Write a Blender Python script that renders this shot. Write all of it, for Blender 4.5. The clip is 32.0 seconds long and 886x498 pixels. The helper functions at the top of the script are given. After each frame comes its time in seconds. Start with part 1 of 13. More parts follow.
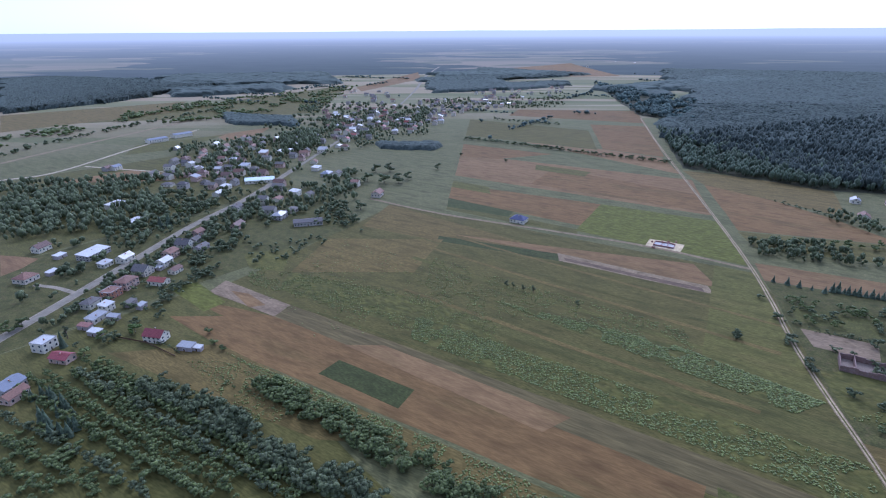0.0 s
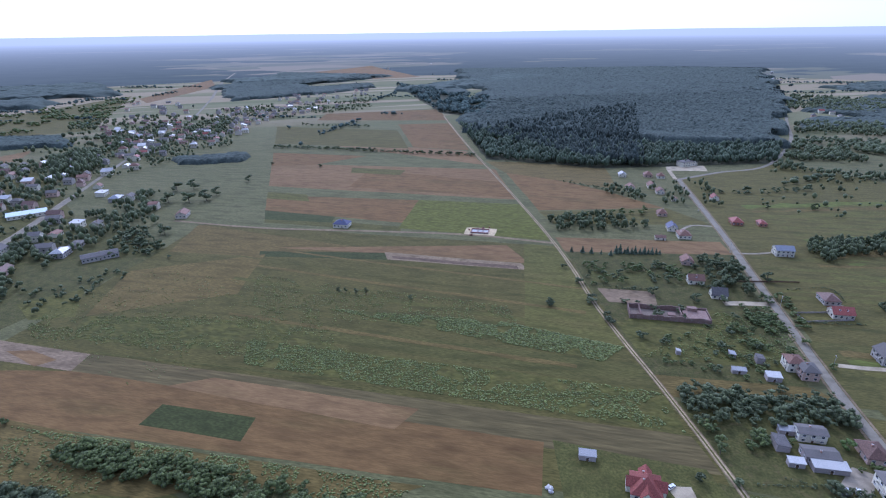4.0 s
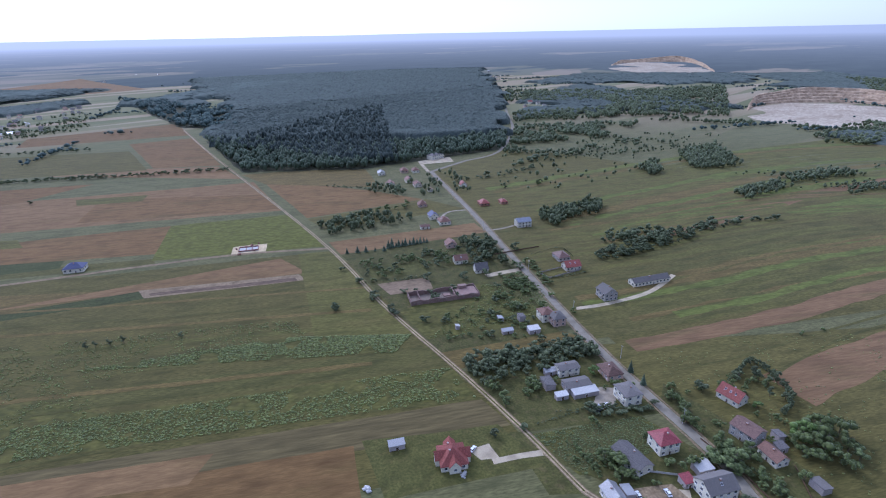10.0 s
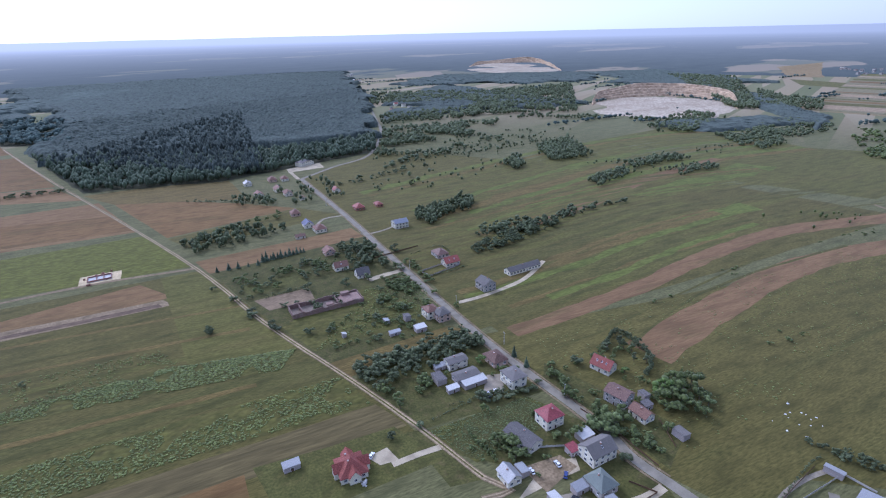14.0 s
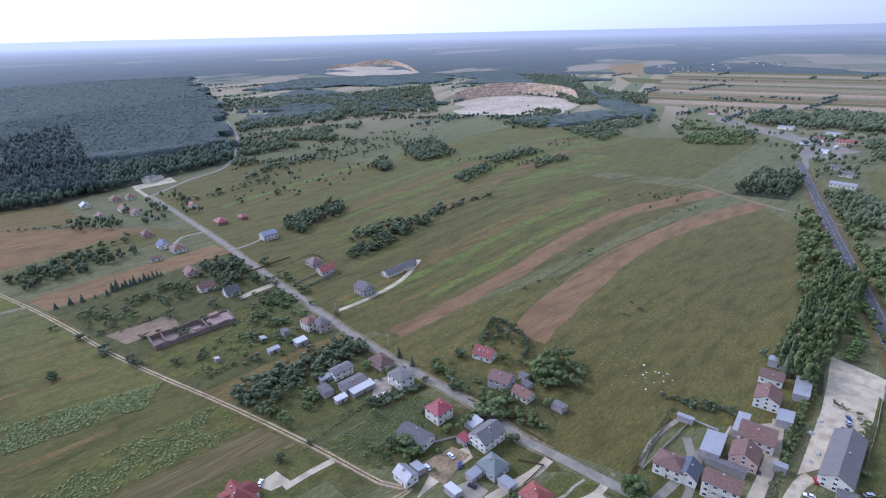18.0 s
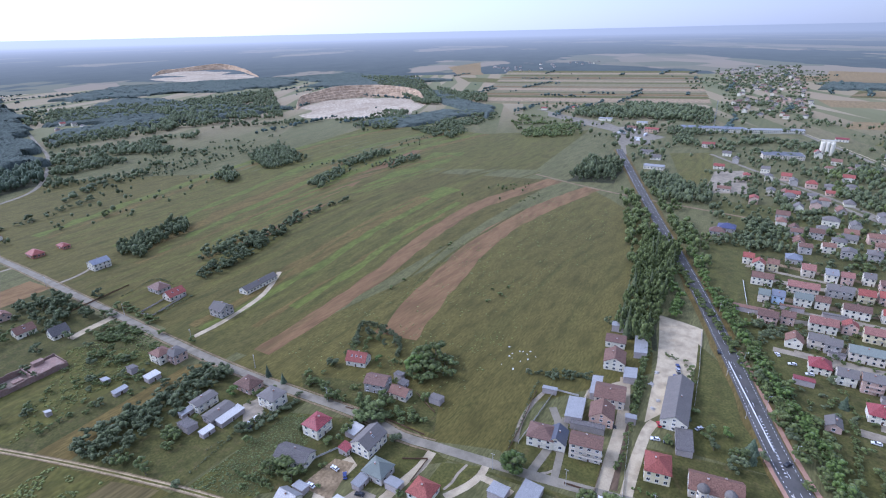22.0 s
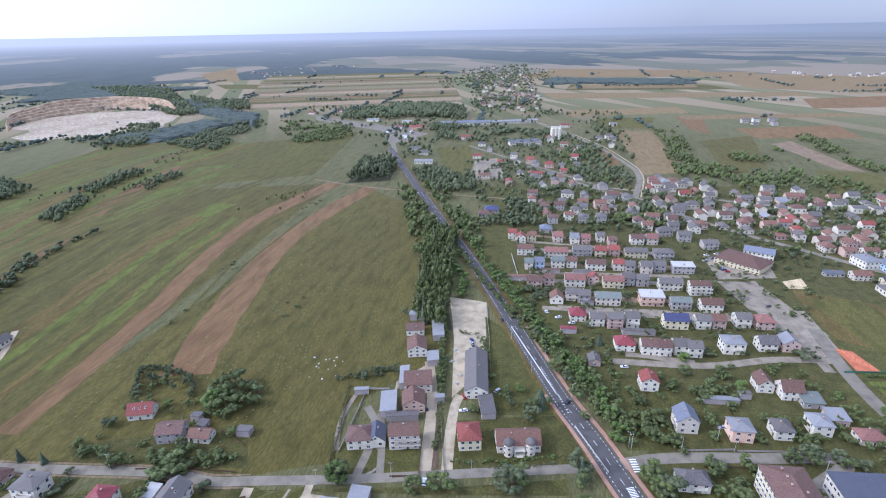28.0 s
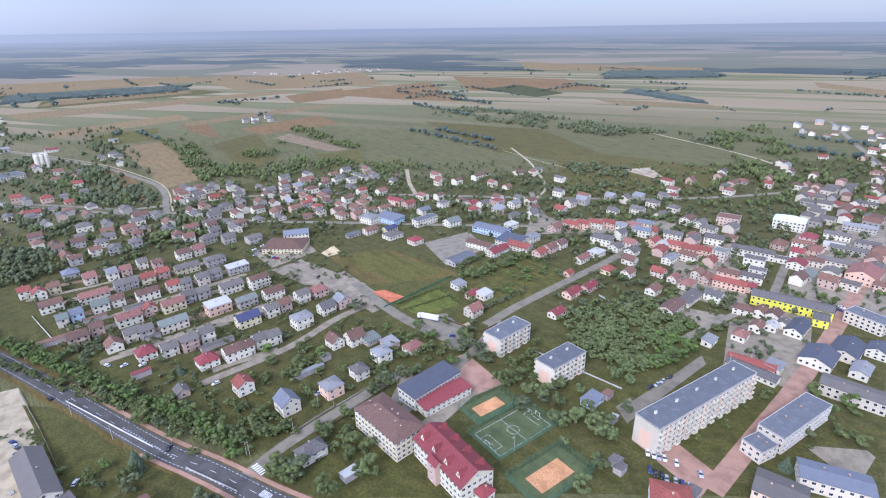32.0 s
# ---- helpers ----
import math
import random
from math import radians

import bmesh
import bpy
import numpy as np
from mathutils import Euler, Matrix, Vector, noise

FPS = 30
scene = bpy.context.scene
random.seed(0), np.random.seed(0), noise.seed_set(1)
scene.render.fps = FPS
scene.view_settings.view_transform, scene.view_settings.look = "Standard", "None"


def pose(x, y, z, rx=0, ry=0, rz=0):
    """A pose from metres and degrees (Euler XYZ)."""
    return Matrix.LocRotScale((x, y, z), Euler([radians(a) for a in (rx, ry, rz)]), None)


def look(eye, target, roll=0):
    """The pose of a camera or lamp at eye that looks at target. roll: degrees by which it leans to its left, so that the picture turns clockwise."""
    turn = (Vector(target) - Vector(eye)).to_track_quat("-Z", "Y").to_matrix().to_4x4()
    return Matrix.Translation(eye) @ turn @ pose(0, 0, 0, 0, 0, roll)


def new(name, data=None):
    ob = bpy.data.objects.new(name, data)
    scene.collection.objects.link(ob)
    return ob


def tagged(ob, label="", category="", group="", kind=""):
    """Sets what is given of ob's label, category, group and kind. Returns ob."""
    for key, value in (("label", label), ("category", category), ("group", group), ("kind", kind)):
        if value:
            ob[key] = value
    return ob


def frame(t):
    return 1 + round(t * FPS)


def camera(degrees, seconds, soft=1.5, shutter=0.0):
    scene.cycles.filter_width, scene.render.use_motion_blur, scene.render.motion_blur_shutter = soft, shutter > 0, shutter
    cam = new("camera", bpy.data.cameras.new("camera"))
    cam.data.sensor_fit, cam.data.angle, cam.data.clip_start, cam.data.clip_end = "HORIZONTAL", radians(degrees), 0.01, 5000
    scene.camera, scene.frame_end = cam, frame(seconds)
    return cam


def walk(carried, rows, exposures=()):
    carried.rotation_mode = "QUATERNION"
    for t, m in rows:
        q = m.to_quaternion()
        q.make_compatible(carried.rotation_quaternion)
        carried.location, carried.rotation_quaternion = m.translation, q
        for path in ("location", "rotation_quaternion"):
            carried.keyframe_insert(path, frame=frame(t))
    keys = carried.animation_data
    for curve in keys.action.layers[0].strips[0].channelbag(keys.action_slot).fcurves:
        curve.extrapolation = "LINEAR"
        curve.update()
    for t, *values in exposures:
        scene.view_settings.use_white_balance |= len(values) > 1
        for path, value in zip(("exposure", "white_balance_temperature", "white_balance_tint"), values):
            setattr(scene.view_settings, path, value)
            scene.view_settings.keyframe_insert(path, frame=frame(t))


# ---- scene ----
cam = camera(79.4, 32.0, soft=1.15)
PATH = [
    (0.0, pose(0, 0, 180, 67.72, 0, 6.09) @ pose(0, 0, 0, 0, 0, -0.43)),
    (0.5, pose(0, 0, 180, 67.71, 0, 3.42) @ pose(0, 0, 0, 0, 0, -0.36)),
    (1.0, pose(0, 0, 180, 67.75, 0, 1.12) @ pose(0, 0, 0, 0, 0, -0.44)),
    (1.5, pose(0, 0, 180, 67.78, 0, -0.89) @ pose(0, 0, 0, 0, 0, -0.55)),
    (2.0, pose(0, 0, 180, 67.79, 0, -2.67) @ pose(0, 0, 0, 0, 0, -0.62)),
    (2.5, pose(0, 0, 180, 67.79, 0, -4.12) @ pose(0, 0, 0, 0, 0, -0.65)),
    (3.0, pose(0, 0, 180, 67.80, 0, -6.89) @ pose(0, 0, 0, 0, 0, -0.73)),
    (3.5, pose(0, 0, 180, 67.83, 0, -10.31) @ pose(0, 0, 0, 0, 0, -0.75)),
    (4.0, pose(0, 0, 180, 67.84, 0, -13.76) @ pose(0, 0, 0, 0, 0, -0.80)),
    (4.5, pose(0, 0, 180, 67.85, 0, -16.96) @ pose(0, 0, 0, 0, 0, -0.90)),
    (6.5, pose(0, 0, 180, 67.89, 0, -24.90) @ pose(0, 0, 0, 0, 0, -1.13)),
    (7.0, pose(0, 0, 180, 67.92, 0, -26.63) @ pose(0, 0, 0, 0, 0, -1.15)),
    (7.5, pose(0, 0, 180, 67.95, 0, -28.91) @ pose(0, 0, 0, 0, 0, -1.13)),
    (8.0, pose(0, 0, 180, 67.94, 0, -31.76) @ pose(0, 0, 0, 0, 0, -1.14)),
    (8.5, pose(0, 0, 180, 67.94, 0, -34.38) @ pose(0, 0, 0, 0, 0, -1.15)),
    (9.0, pose(0, 0, 180, 67.95, 0, -36.47) @ pose(0, 0, 0, 0, 0, -1.20)),
    (9.5, pose(0, 0, 180, 67.95, 0, -38.01) @ pose(0, 0, 0, 0, 0, -1.16)),
    (10.0, pose(0, 0, 180, 67.95, 0, -39.38) @ pose(0, 0, 0, 0, 0, -1.17)),
    (10.5, pose(0, 0, 180, 67.96, 0, -40.90) @ pose(0, 0, 0, 0, 0, -1.18)),
    (11.0, pose(0, 0, 180, 67.95, 0, -42.54) @ pose(0, 0, 0, 0, 0, -1.23)),
    (11.5, pose(0, 0, 180, 67.95, 0, -44.12) @ pose(0, 0, 0, 0, 0, -1.20)),
    (12.0, pose(0, 0, 180, 67.97, 0, -45.64) @ pose(0, 0, 0, 0, 0, -1.34)),
    (12.5, pose(0, 0, 180, 67.97, 0, -47.14) @ pose(0, 0, 0, 0, 0, -1.35)),
    (13.0, pose(0, 0, 180, 67.96, 0, -49.01) @ pose(0, 0, 0, 0, 0, -1.32)),
    (13.5, pose(0, 0, 180, 67.96, 0, -51.18) @ pose(0, 0, 0, 0, 0, -1.32)),
    (14.0, pose(0, 0, 180, 67.95, 0, -53.26) @ pose(0, 0, 0, 0, 0, -1.33)),
    (14.5, pose(0, 0, 180, 67.96, 0, -55.12) @ pose(0, 0, 0, 0, 0, -1.28)),
    (16.5, pose(0, 0, 180, 67.93, 0, -61.88) @ pose(0, 0, 0, 0, 0, -1.21)),
    (17.0, pose(0, 0, 180, 67.92, 0, -63.90) @ pose(0, 0, 0, 0, 0, -1.25)),
    (17.5, pose(0, 0, 180, 67.92, 0, -65.88) @ pose(0, 0, 0, 0, 0, -1.28)),
    (18.0, pose(0, 0, 180, 67.93, 0, -67.63) @ pose(0, 0, 0, 0, 0, -1.30)),
    (18.5, pose(0, 0, 180, 67.93, 0, -69.07) @ pose(0, 0, 0, 0, 0, -1.29)),
    (19.0, pose(0, 0, 180, 67.90, 0, -70.46) @ pose(0, 0, 0, 0, 0, -1.30)),
    (19.5, pose(0, 0, 180, 67.85, 0, -72.02) @ pose(0, 0, 0, 0, 0, -1.23)),
    (20.0, pose(0, 0, 180, 67.86, 0, -74.05) @ pose(0, 0, 0, 0, 0, -1.22)),
    (20.5, pose(0, 0, 180, 67.87, 0, -76.48) @ pose(0, 0, 0, 0, 0, -1.22)),
    (21.0, pose(0, 0, 180, 67.85, 0, -78.98) @ pose(0, 0, 0, 0, 0, -1.22)),
    (21.5, pose(0, 0, 180, 67.82, 0, -81.42) @ pose(0, 0, 0, 0, 0, -1.26)),
    (22.0, pose(0, 0, 180, 67.81, 0, -83.44) @ pose(0, 0, 0, 0, 0, -1.24)),
    (22.5, pose(0, 0, 180, 67.81, 0, -85.04) @ pose(0, 0, 0, 0, 0, -1.23)),
    (23.0, pose(0, 0, 180, 67.81, 0, -86.42) @ pose(0, 0, 0, 0, 0, -1.21)),
    (23.5, pose(0, 0, 180, 67.80, 0, -87.99) @ pose(0, 0, 0, 0, 0, -1.21)),
    (24.0, pose(0, 0, 180, 67.78, 0, -89.48) @ pose(0, 0, 0, 0, 0, -1.18)),
    (24.5, pose(0, 0, 180, 67.78, 0, -90.64) @ pose(0, 0, 0, 0, 0, -1.16)),
    (26.5, pose(0, 0, 180, 67.78, 0, -95.87) @ pose(0, 0, 0, 0, 0, -1.11)),
    (27.0, pose(0, 0, 180, 67.75, 0, -98.18) @ pose(0, 0, 0, 0, 0, -1.09)),
    (27.5, pose(0, 0, 180, 67.74, 0, -102.17) @ pose(0, 0, 0, 0, 0, -1.14)),
    (28.0, pose(0, 0, 180, 67.72, 0, -107.49) @ pose(0, 0, 0, 0, 0, -1.10)),
    (28.5, pose(0, 0, 180, 67.66, 0, -112.93) @ pose(0, 0, 0, 0, 0, -1.15)),
    (29.0, pose(0, 0, 180, 67.65, 0, -117.56) @ pose(0, 0, 0, 0, 0, -1.13)),
    (29.5, pose(0, 0, 180, 67.63, 0, -122.39) @ pose(0, 0, 0, 0, 0, -1.20)),
    (30.0, pose(0, 0, 180, 67.58, 0, -129.16) @ pose(0, 0, 0, 0, 0, -1.16)),
    (30.5, pose(0, 0, 180, 67.54, 0, -137.90) @ pose(0, 0, 0, 0, 0, -1.16)),
    (31.0, pose(0, 0, 180, 67.49, 0, -146.35) @ pose(0, 0, 0, 0, 0, -1.07)),
    (31.5, pose(0, 0, 180, 67.47, 0, -153.75) @ pose(0, 0, 0, 0, 0, -1.08)),
    (32.0, pose(0, 0, 180, 67.48, 0, -156.65) @ pose(0, 0, 0, 0, 0, -0.86)),
]
walk(cam, PATH, [(0, 0.53, 4860, 23), (9, 0.49, 4960, 23), (18, 0.74, 5080, 22), (28, 0.91, 5300, 20), (32, 0.98, 5400, 20)])

# ---- world, sun and sky ----
SUN_AZ, SUN_EL = 6.0, 38.0  # degrees clockwise from +y, and above the horizon
sky_world = bpy.data.worlds.new("sky")
scene.world = sky_world
sky_world.use_nodes = True
wn, wl = sky_world.node_tree.nodes, sky_world.node_tree.links
sky_tex = wn.new("ShaderNodeTexSky")
sky_tex.sky_type = "NISHITA"
sky_tex.sun_disc = False
sky_tex.sun_elevation, sky_tex.sun_rotation = radians(SUN_EL), radians(SUN_AZ)
sky_tex.altitude, sky_tex.air_density, sky_tex.dust_density, sky_tex.ozone_density = 200, 1.1, 1.0, 2.0
veil = wn.new("ShaderNodeMix")  # thin high cloud over the whole sky
veil.data_type = "RGBA"
veil.inputs["Factor"].default_value = 0.8
# the high cloud glows towards the sun
aim = wn.new("ShaderNodeVectorMath")
aim.operation = "DOT_PRODUCT"
aim.inputs[1].default_value = (math.sin(radians(SUN_AZ)) * math.cos(radians(SUN_EL)), math.cos(radians(SUN_AZ)) * math.cos(radians(SUN_EL)), math.sin(radians(SUN_EL)))
wl.new(wn.new("ShaderNodeTexCoord").outputs["Generated"], aim.inputs[0])
glow = wn.new("ShaderNodeMapRange")
glow.inputs["From Min"].default_value, glow.inputs["From Max"].default_value = -0.45, 0.78
wl.new(aim.outputs["Value"], glow.inputs["Value"])
cloud = wn.new("ShaderNodeMix")
cloud.data_type = "RGBA"
wl.new(glow.outputs[0], cloud.inputs["Factor"])
cloud.inputs[6].default_value = (1.75, 1.95, 2.45, 1.0)
cloud.inputs[7].default_value = (7.1, 7.6, 9.0, 1.0)
wl.new(cloud.outputs[2], veil.inputs[7])
wl.new(sky_tex.outputs["Color"], veil.inputs[6])
wl.new(veil.outputs[2], wn["Background"].inputs["Color"])
wn["Background"].inputs["Strength"].default_value = 0.122
sun_data = bpy.data.lights.new("sun", "SUN")
sun_data.energy, sun_data.angle, sun_data.color = 1.3, radians(14.0), (1.0, 0.94, 0.86)
sun = new("sun", sun_data)
sx, sy = math.sin(radians(SUN_AZ)), math.cos(radians(SUN_AZ))
sun.matrix_world = look((sx * 900, sy * 900, 900 * math.tan(radians(SUN_EL))), (0, 0, 0))


# ---- materials ----
STRIP_TURN = radians(-27)  # the way the long field strips run, radians
MATS = {}


def mat(name, c1, c2, rough=0.85, fine=2.0, broad=0.15, bump=0.3, metal=0.0, spread=0.12, coords="Object", c3=None, rows=0.0, stretch=1.0, island=False, spec=0.3, sheen=0.0, contrast=1.0):
    """A surface of two colours mixed by fine and broad noise, with a third in blotches, grain relief and, for crops, rows."""
    m = bpy.data.materials.new(name)
    m.use_nodes = True
    n, l = m.node_tree.nodes, m.node_tree.links
    b = n["Principled BSDF"]
    b.inputs["Roughness"].default_value, b.inputs["Metallic"].default_value = rough, metal
    b.inputs["Specular IOR Level"].default_value = spec
    b.inputs["Sheen Weight"].default_value, b.inputs["Sheen Roughness"].default_value = sheen, 0.55
    b.inputs["Sheen Tint"].default_value = (1.0, 0.97, 0.88, 1.0) if coords == "Position" else (0.92, 1.0, 0.80, 1.0)
    if coords == "Position":
        src = n.new("ShaderNodeNewGeometry").outputs["Position"]
    else:
        src = n.new("ShaderNodeTexCoord").outputs["Object"]
    mp = n.new("ShaderNodeMapping")
    mp.inputs["Rotation"].default_value = (0, 0, -STRIP_TURN if coords == "Position" else 0)
    mp.vector_type = "POINT"
    l.new(src, mp.inputs["Vector"])
    squash = n.new("ShaderNodeVectorMath")
    squash.operation = "MULTIPLY"
    squash.inputs[1].default_value = (1 / stretch, 1, 1)
    l.new(mp.outputs[0], squash.inputs[0])

    def noise_node(scale, detail):
        t = n.new("ShaderNodeTexNoise")
        t.inputs["Scale"].default_value, t.inputs["Detail"].default_value = scale, detail
        l.new(squash.outputs[0], t.inputs["Vector"])
        return t.outputs["Fac"]

    def ramp(value, lo, hi):
        r = n.new("ShaderNodeMapRange")
        r.inputs["From Min"].default_value, r.inputs["From Max"].default_value = lo, hi
        l.new(value, r.inputs["Value"])
        return r.outputs[0]

    def mix(fac, a, c):
        x = n.new("ShaderNodeMix")
        x.data_type = "RGBA"
        for sock, v in ((x.inputs["Factor"], fac), (x.inputs[6], a), (x.inputs[7], c)):
            if isinstance(v, tuple):
                sock.default_value = (*v, 1)
            elif isinstance(v, float):
                sock.default_value = v
            else:
                l.new(v, sock)
        return x.outputs[2]

    f1, f2 = noise_node(fine, 3.0), noise_node(broad, 4.0)
    col = mix(ramp(f2, 0.3, 0.7), c1, c2)
    if c3:
        col = mix(ramp(noise_node(broad * 2.7, 5.0), 0.52, 0.68), col, c3)
    dark = tuple(v * (1 - 0.38 * contrast) for v in c1)
    light = tuple(min(0.95, v * (1 + 0.3 * contrast)) for v in c2)
    grain = mix(ramp(f1, 0.3, 0.7), dark, light)
    col = mix(min(0.85, 0.45 * contrast), col, grain)
    if coords == "Position":
        col = mix(ramp(noise_node(0.16, 6.0), 0.45, 0.75), col, tuple(v * 0.66 for v in c1))
    if rows:
        wave = n.new("ShaderNodeTexWave")
        wave.bands_direction = "Y"
        wave.inputs["Scale"].default_value, wave.inputs["Distortion"].default_value = rows, 9.0
        wave.inputs["Detail"].default_value = 2.0
        l.new(mp.outputs[0], wave.inputs["Vector"])
        col = mix(ramp(wave.outputs["Fac"], 0.0, 5.5), col, tuple(v * 0.5 for v in c1))
    hsv = n.new("ShaderNodeHueSaturation")
    rnd = n.new("ShaderNodeNewGeometry").outputs["Random Per Island"] if island else n.new("ShaderNodeObjectInfo").outputs["Random"]
    r = n.new("ShaderNodeMapRange")
    r.inputs["To Min"].default_value, r.inputs["To Max"].default_value = 1 - spread, 1 + spread
    l.new(rnd, r.inputs["Value"])
    l.new(r.outputs[0], hsv.inputs["Value"])
    l.new(col, hsv.inputs["Color"])
    l.new(hsv.outputs[0], b.inputs["Base Color"])
    if bump:
        bp = n.new("ShaderNodeBump")
        bp.inputs["Strength"].default_value, bp.inputs["Distance"].default_value = bump, 0.25 / fine
        l.new(f1, bp.inputs["Height"])
        l.new(bp.outputs[0], b.inputs["Normal"])
    MATS[name] = m
    return m


NATURAL = (0.95, 0.78, 0.70)  # soil and grass
EARTHY = (0.92, 0.84, 0.70)  # bare earth and ripe straw
STONY = ("gravel", "chalk", "quarry_face", "track_pale", "asphalt", "new_asphalt", "paving", "pink_paving", "sand_court", "clay", "sand", "turf_court")
PAVED_TINT = (1.04, 0.95, 0.74)  # sun-bleached stone, gravel and asphalt


def ground_mat(name, c1, c2, c3=None, fine=1.1, broad=0.02, stretch=3.0, rows=0.02, bump=0.6, contrast=1.35):
    c1, c2, c3 = (c and tuple(v * k for v, k in zip(c, PAVED_TINT if name in STONY else (EARTHY if c1[0] > 1.2 * c1[1] else NATURAL))) for c in (c1, c2, c3))
    return mat(name, c1, c2, 0.95, fine, broad, bump, 0.0, 0.06, "Position", c3, rows, stretch, spec=0.1, sheen=0.05, contrast=contrast)


ground_mat("meadow", (0.092, 0.100, 0.027), (0.126, 0.127, 0.037), (0.074, 0.090, 0.023), 1.1, 0.02, 4.0, 0.0)
ground_mat("meadow_green", (0.092, 0.109, 0.027), (0.126, 0.137, 0.036), (0.130, 0.118, 0.041), 1.1, 0.02, 4.0, 0.0)
ground_mat("meadow_dry", (0.122, 0.112, 0.034), (0.160, 0.139, 0.047), (0.100, 0.097, 0.029), 1.1, 0.02, 4.0, 0.0)
# two crop colours paled to paint in the haze over the far strips
ground_mat("ripe_green", (0.185, 0.196, 0.112), (0.220, 0.226, 0.132), (0.160, 0.174, 0.090), 1.1, 0.02, 4.0, 0.0)
ground_mat("ripe", (0.300, 0.238, 0.165), (0.345, 0.278, 0.195), None, 1.1, 0.02, 4.0, 0.0)
ground_mat("meadow_dark", (0.080, 0.094, 0.025), (0.108, 0.116, 0.033), (0.104, 0.101, 0.035), 1.1, 0.02, 4.0, 0.0)
ground_mat("weeds", (0.086, 0.104, 0.026), (0.120, 0.134, 0.034), (0.122, 0.110, 0.038), 0.35, 0.03, 1.5)
ground_mat("lush", (0.112, 0.140, 0.026), (0.130, 0.158, 0.031), None, 0.4, 0.02, 2.0, 0.0)
ground_mat("lawn", (0.080, 0.100, 0.028), (0.108, 0.124, 0.036), (0.125, 0.116, 0.044), 0.8, 0.06, 1.0)
ground_mat("garden", (0.072, 0.091, 0.026), (0.102, 0.114, 0.036), (0.150, 0.126, 0.066), 0.8, 0.09, 1.0)
ground_mat("stubble", (0.170, 0.108, 0.045), (0.212, 0.138, 0.059), (0.118, 0.094, 0.034), 0.5, 0.015, 3.0, 0.25, 0.6, 0.85)
ground_mat("tan", (0.205, 0.134, 0.066), (0.250, 0.169, 0.085), (0.160, 0.115, 0.050), 0.5, 0.012, 3.0, 0.2, 0.6, 0.85)
ground_mat("wheat", (0.235, 0.182, 0.098), (0.275, 0.215, 0.118), None, 0.4, 0.012, 3.0, 0.2, 0.6, 0.85)
ground_mat("soil", (0.190, 0.122, 0.066), (0.235, 0.155, 0.084), (0.122, 0.104, 0.042), 0.6, 0.03, 5.0, 0.2, 0.6, 0.85)
ground_mat("dark_soil", (0.120, 0.090, 0.070), (0.160, 0.120, 0.090), None, 0.6, 0.05, 3.0, 0.2)
ground_mat("mown", (0.122, 0.117, 0.050), (0.150, 0.140, 0.062), (0.165, 0.142, 0.068), 0.5, 0.02, 8.0, 0.15)
ground_mat("crop", (0.055, 0.078, 0.024), (0.070, 0.093, 0.030), None, 0.9, 0.03, 2.0, 0.35)
ground_mat("bare", (0.235, 0.185, 0.132), (0.285, 0.226, 0.162), (0.180, 0.138, 0.088), 0.8, 0.05, 3.0)
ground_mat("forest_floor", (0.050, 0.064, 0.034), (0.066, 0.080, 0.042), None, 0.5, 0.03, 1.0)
ground_mat("gravel", (0.37, 0.335, 0.285), (0.46, 0.42, 0.36), (0.29, 0.255, 0.205), 1.6, 0.05, 1.0, 0.0, 0.6, 0.7)
ground_mat("chalk", (0.30, 0.255, 0.215), (0.54, 0.50, 0.46), (0.25, 0.20, 0.16), 0.12, 0.012, 1.0, 0.0, 0.6, 0.8)
ground_mat("fresh", (0.104, 0.148, 0.030), (0.132, 0.176, 0.038), (0.112, 0.120, 0.034), 0.6, 0.02, 4.0, 0.0)
ground_mat("quarry_face", (0.35, 0.265, 0.205), (0.50, 0.410, 0.340), (0.25, 0.185, 0.14), 0.09, 0.02, 1.0, 0.0)
ground_mat("track_pale", (0.34, 0.29, 0.22), (0.41, 0.35, 0.27), None, 0.8, 0.05, 1.0)
ground_mat("dirt_track", (0.220, 0.175, 0.115), (0.290, 0.235, 0.165), None, 0.8, 0.05, 1.0)
ground_mat("asphalt", (0.205, 0.198, 0.188), (0.245, 0.236, 0.224), None, 1.4, 0.06, 1.0, 0.0, 0.15, 0.5)
ground_mat("new_asphalt", (0.085, 0.088, 0.105), (0.105, 0.108, 0.125), None, 2.0, 0.05, 1.0, 0.0, 0.15, 0.5)
ground_mat("paving", (0.250, 0.232, 0.215), (0.310, 0.288, 0.265), (0.205, 0.190, 0.175), 1.5, 0.1, 1.0, 0.0, 0.4, 0.6)
ground_mat("pink_paving", (0.330, 0.215, 0.195), (0.390, 0.260, 0.235), None, 1.5, 0.1, 1.0, 0.0, 0.4, 0.6)
ground_mat("sand_court", (0.56, 0.30, 0.17), (0.62, 0.36, 0.22), None, 1.5, 0.2, 1.0)
ground_mat("clay", (0.52, 0.17, 0.11), (0.58, 0.22, 0.14), None, 1.0, 0.1, 1.0)
ground_mat("turf_court", (0.088, 0.122, 0.066), (0.106, 0.140, 0.078), None, 2.0, 0.15, 1.0)
ground_mat("sand", (0.56, 0.48, 0.35), (0.64, 0.55, 0.42), None, 1.0, 0.1, 1.0)
mat("line_paint", (0.74, 0.74, 0.72), (0.82, 0.82, 0.80), 0.7, 3.0, 0.5, 0.0)

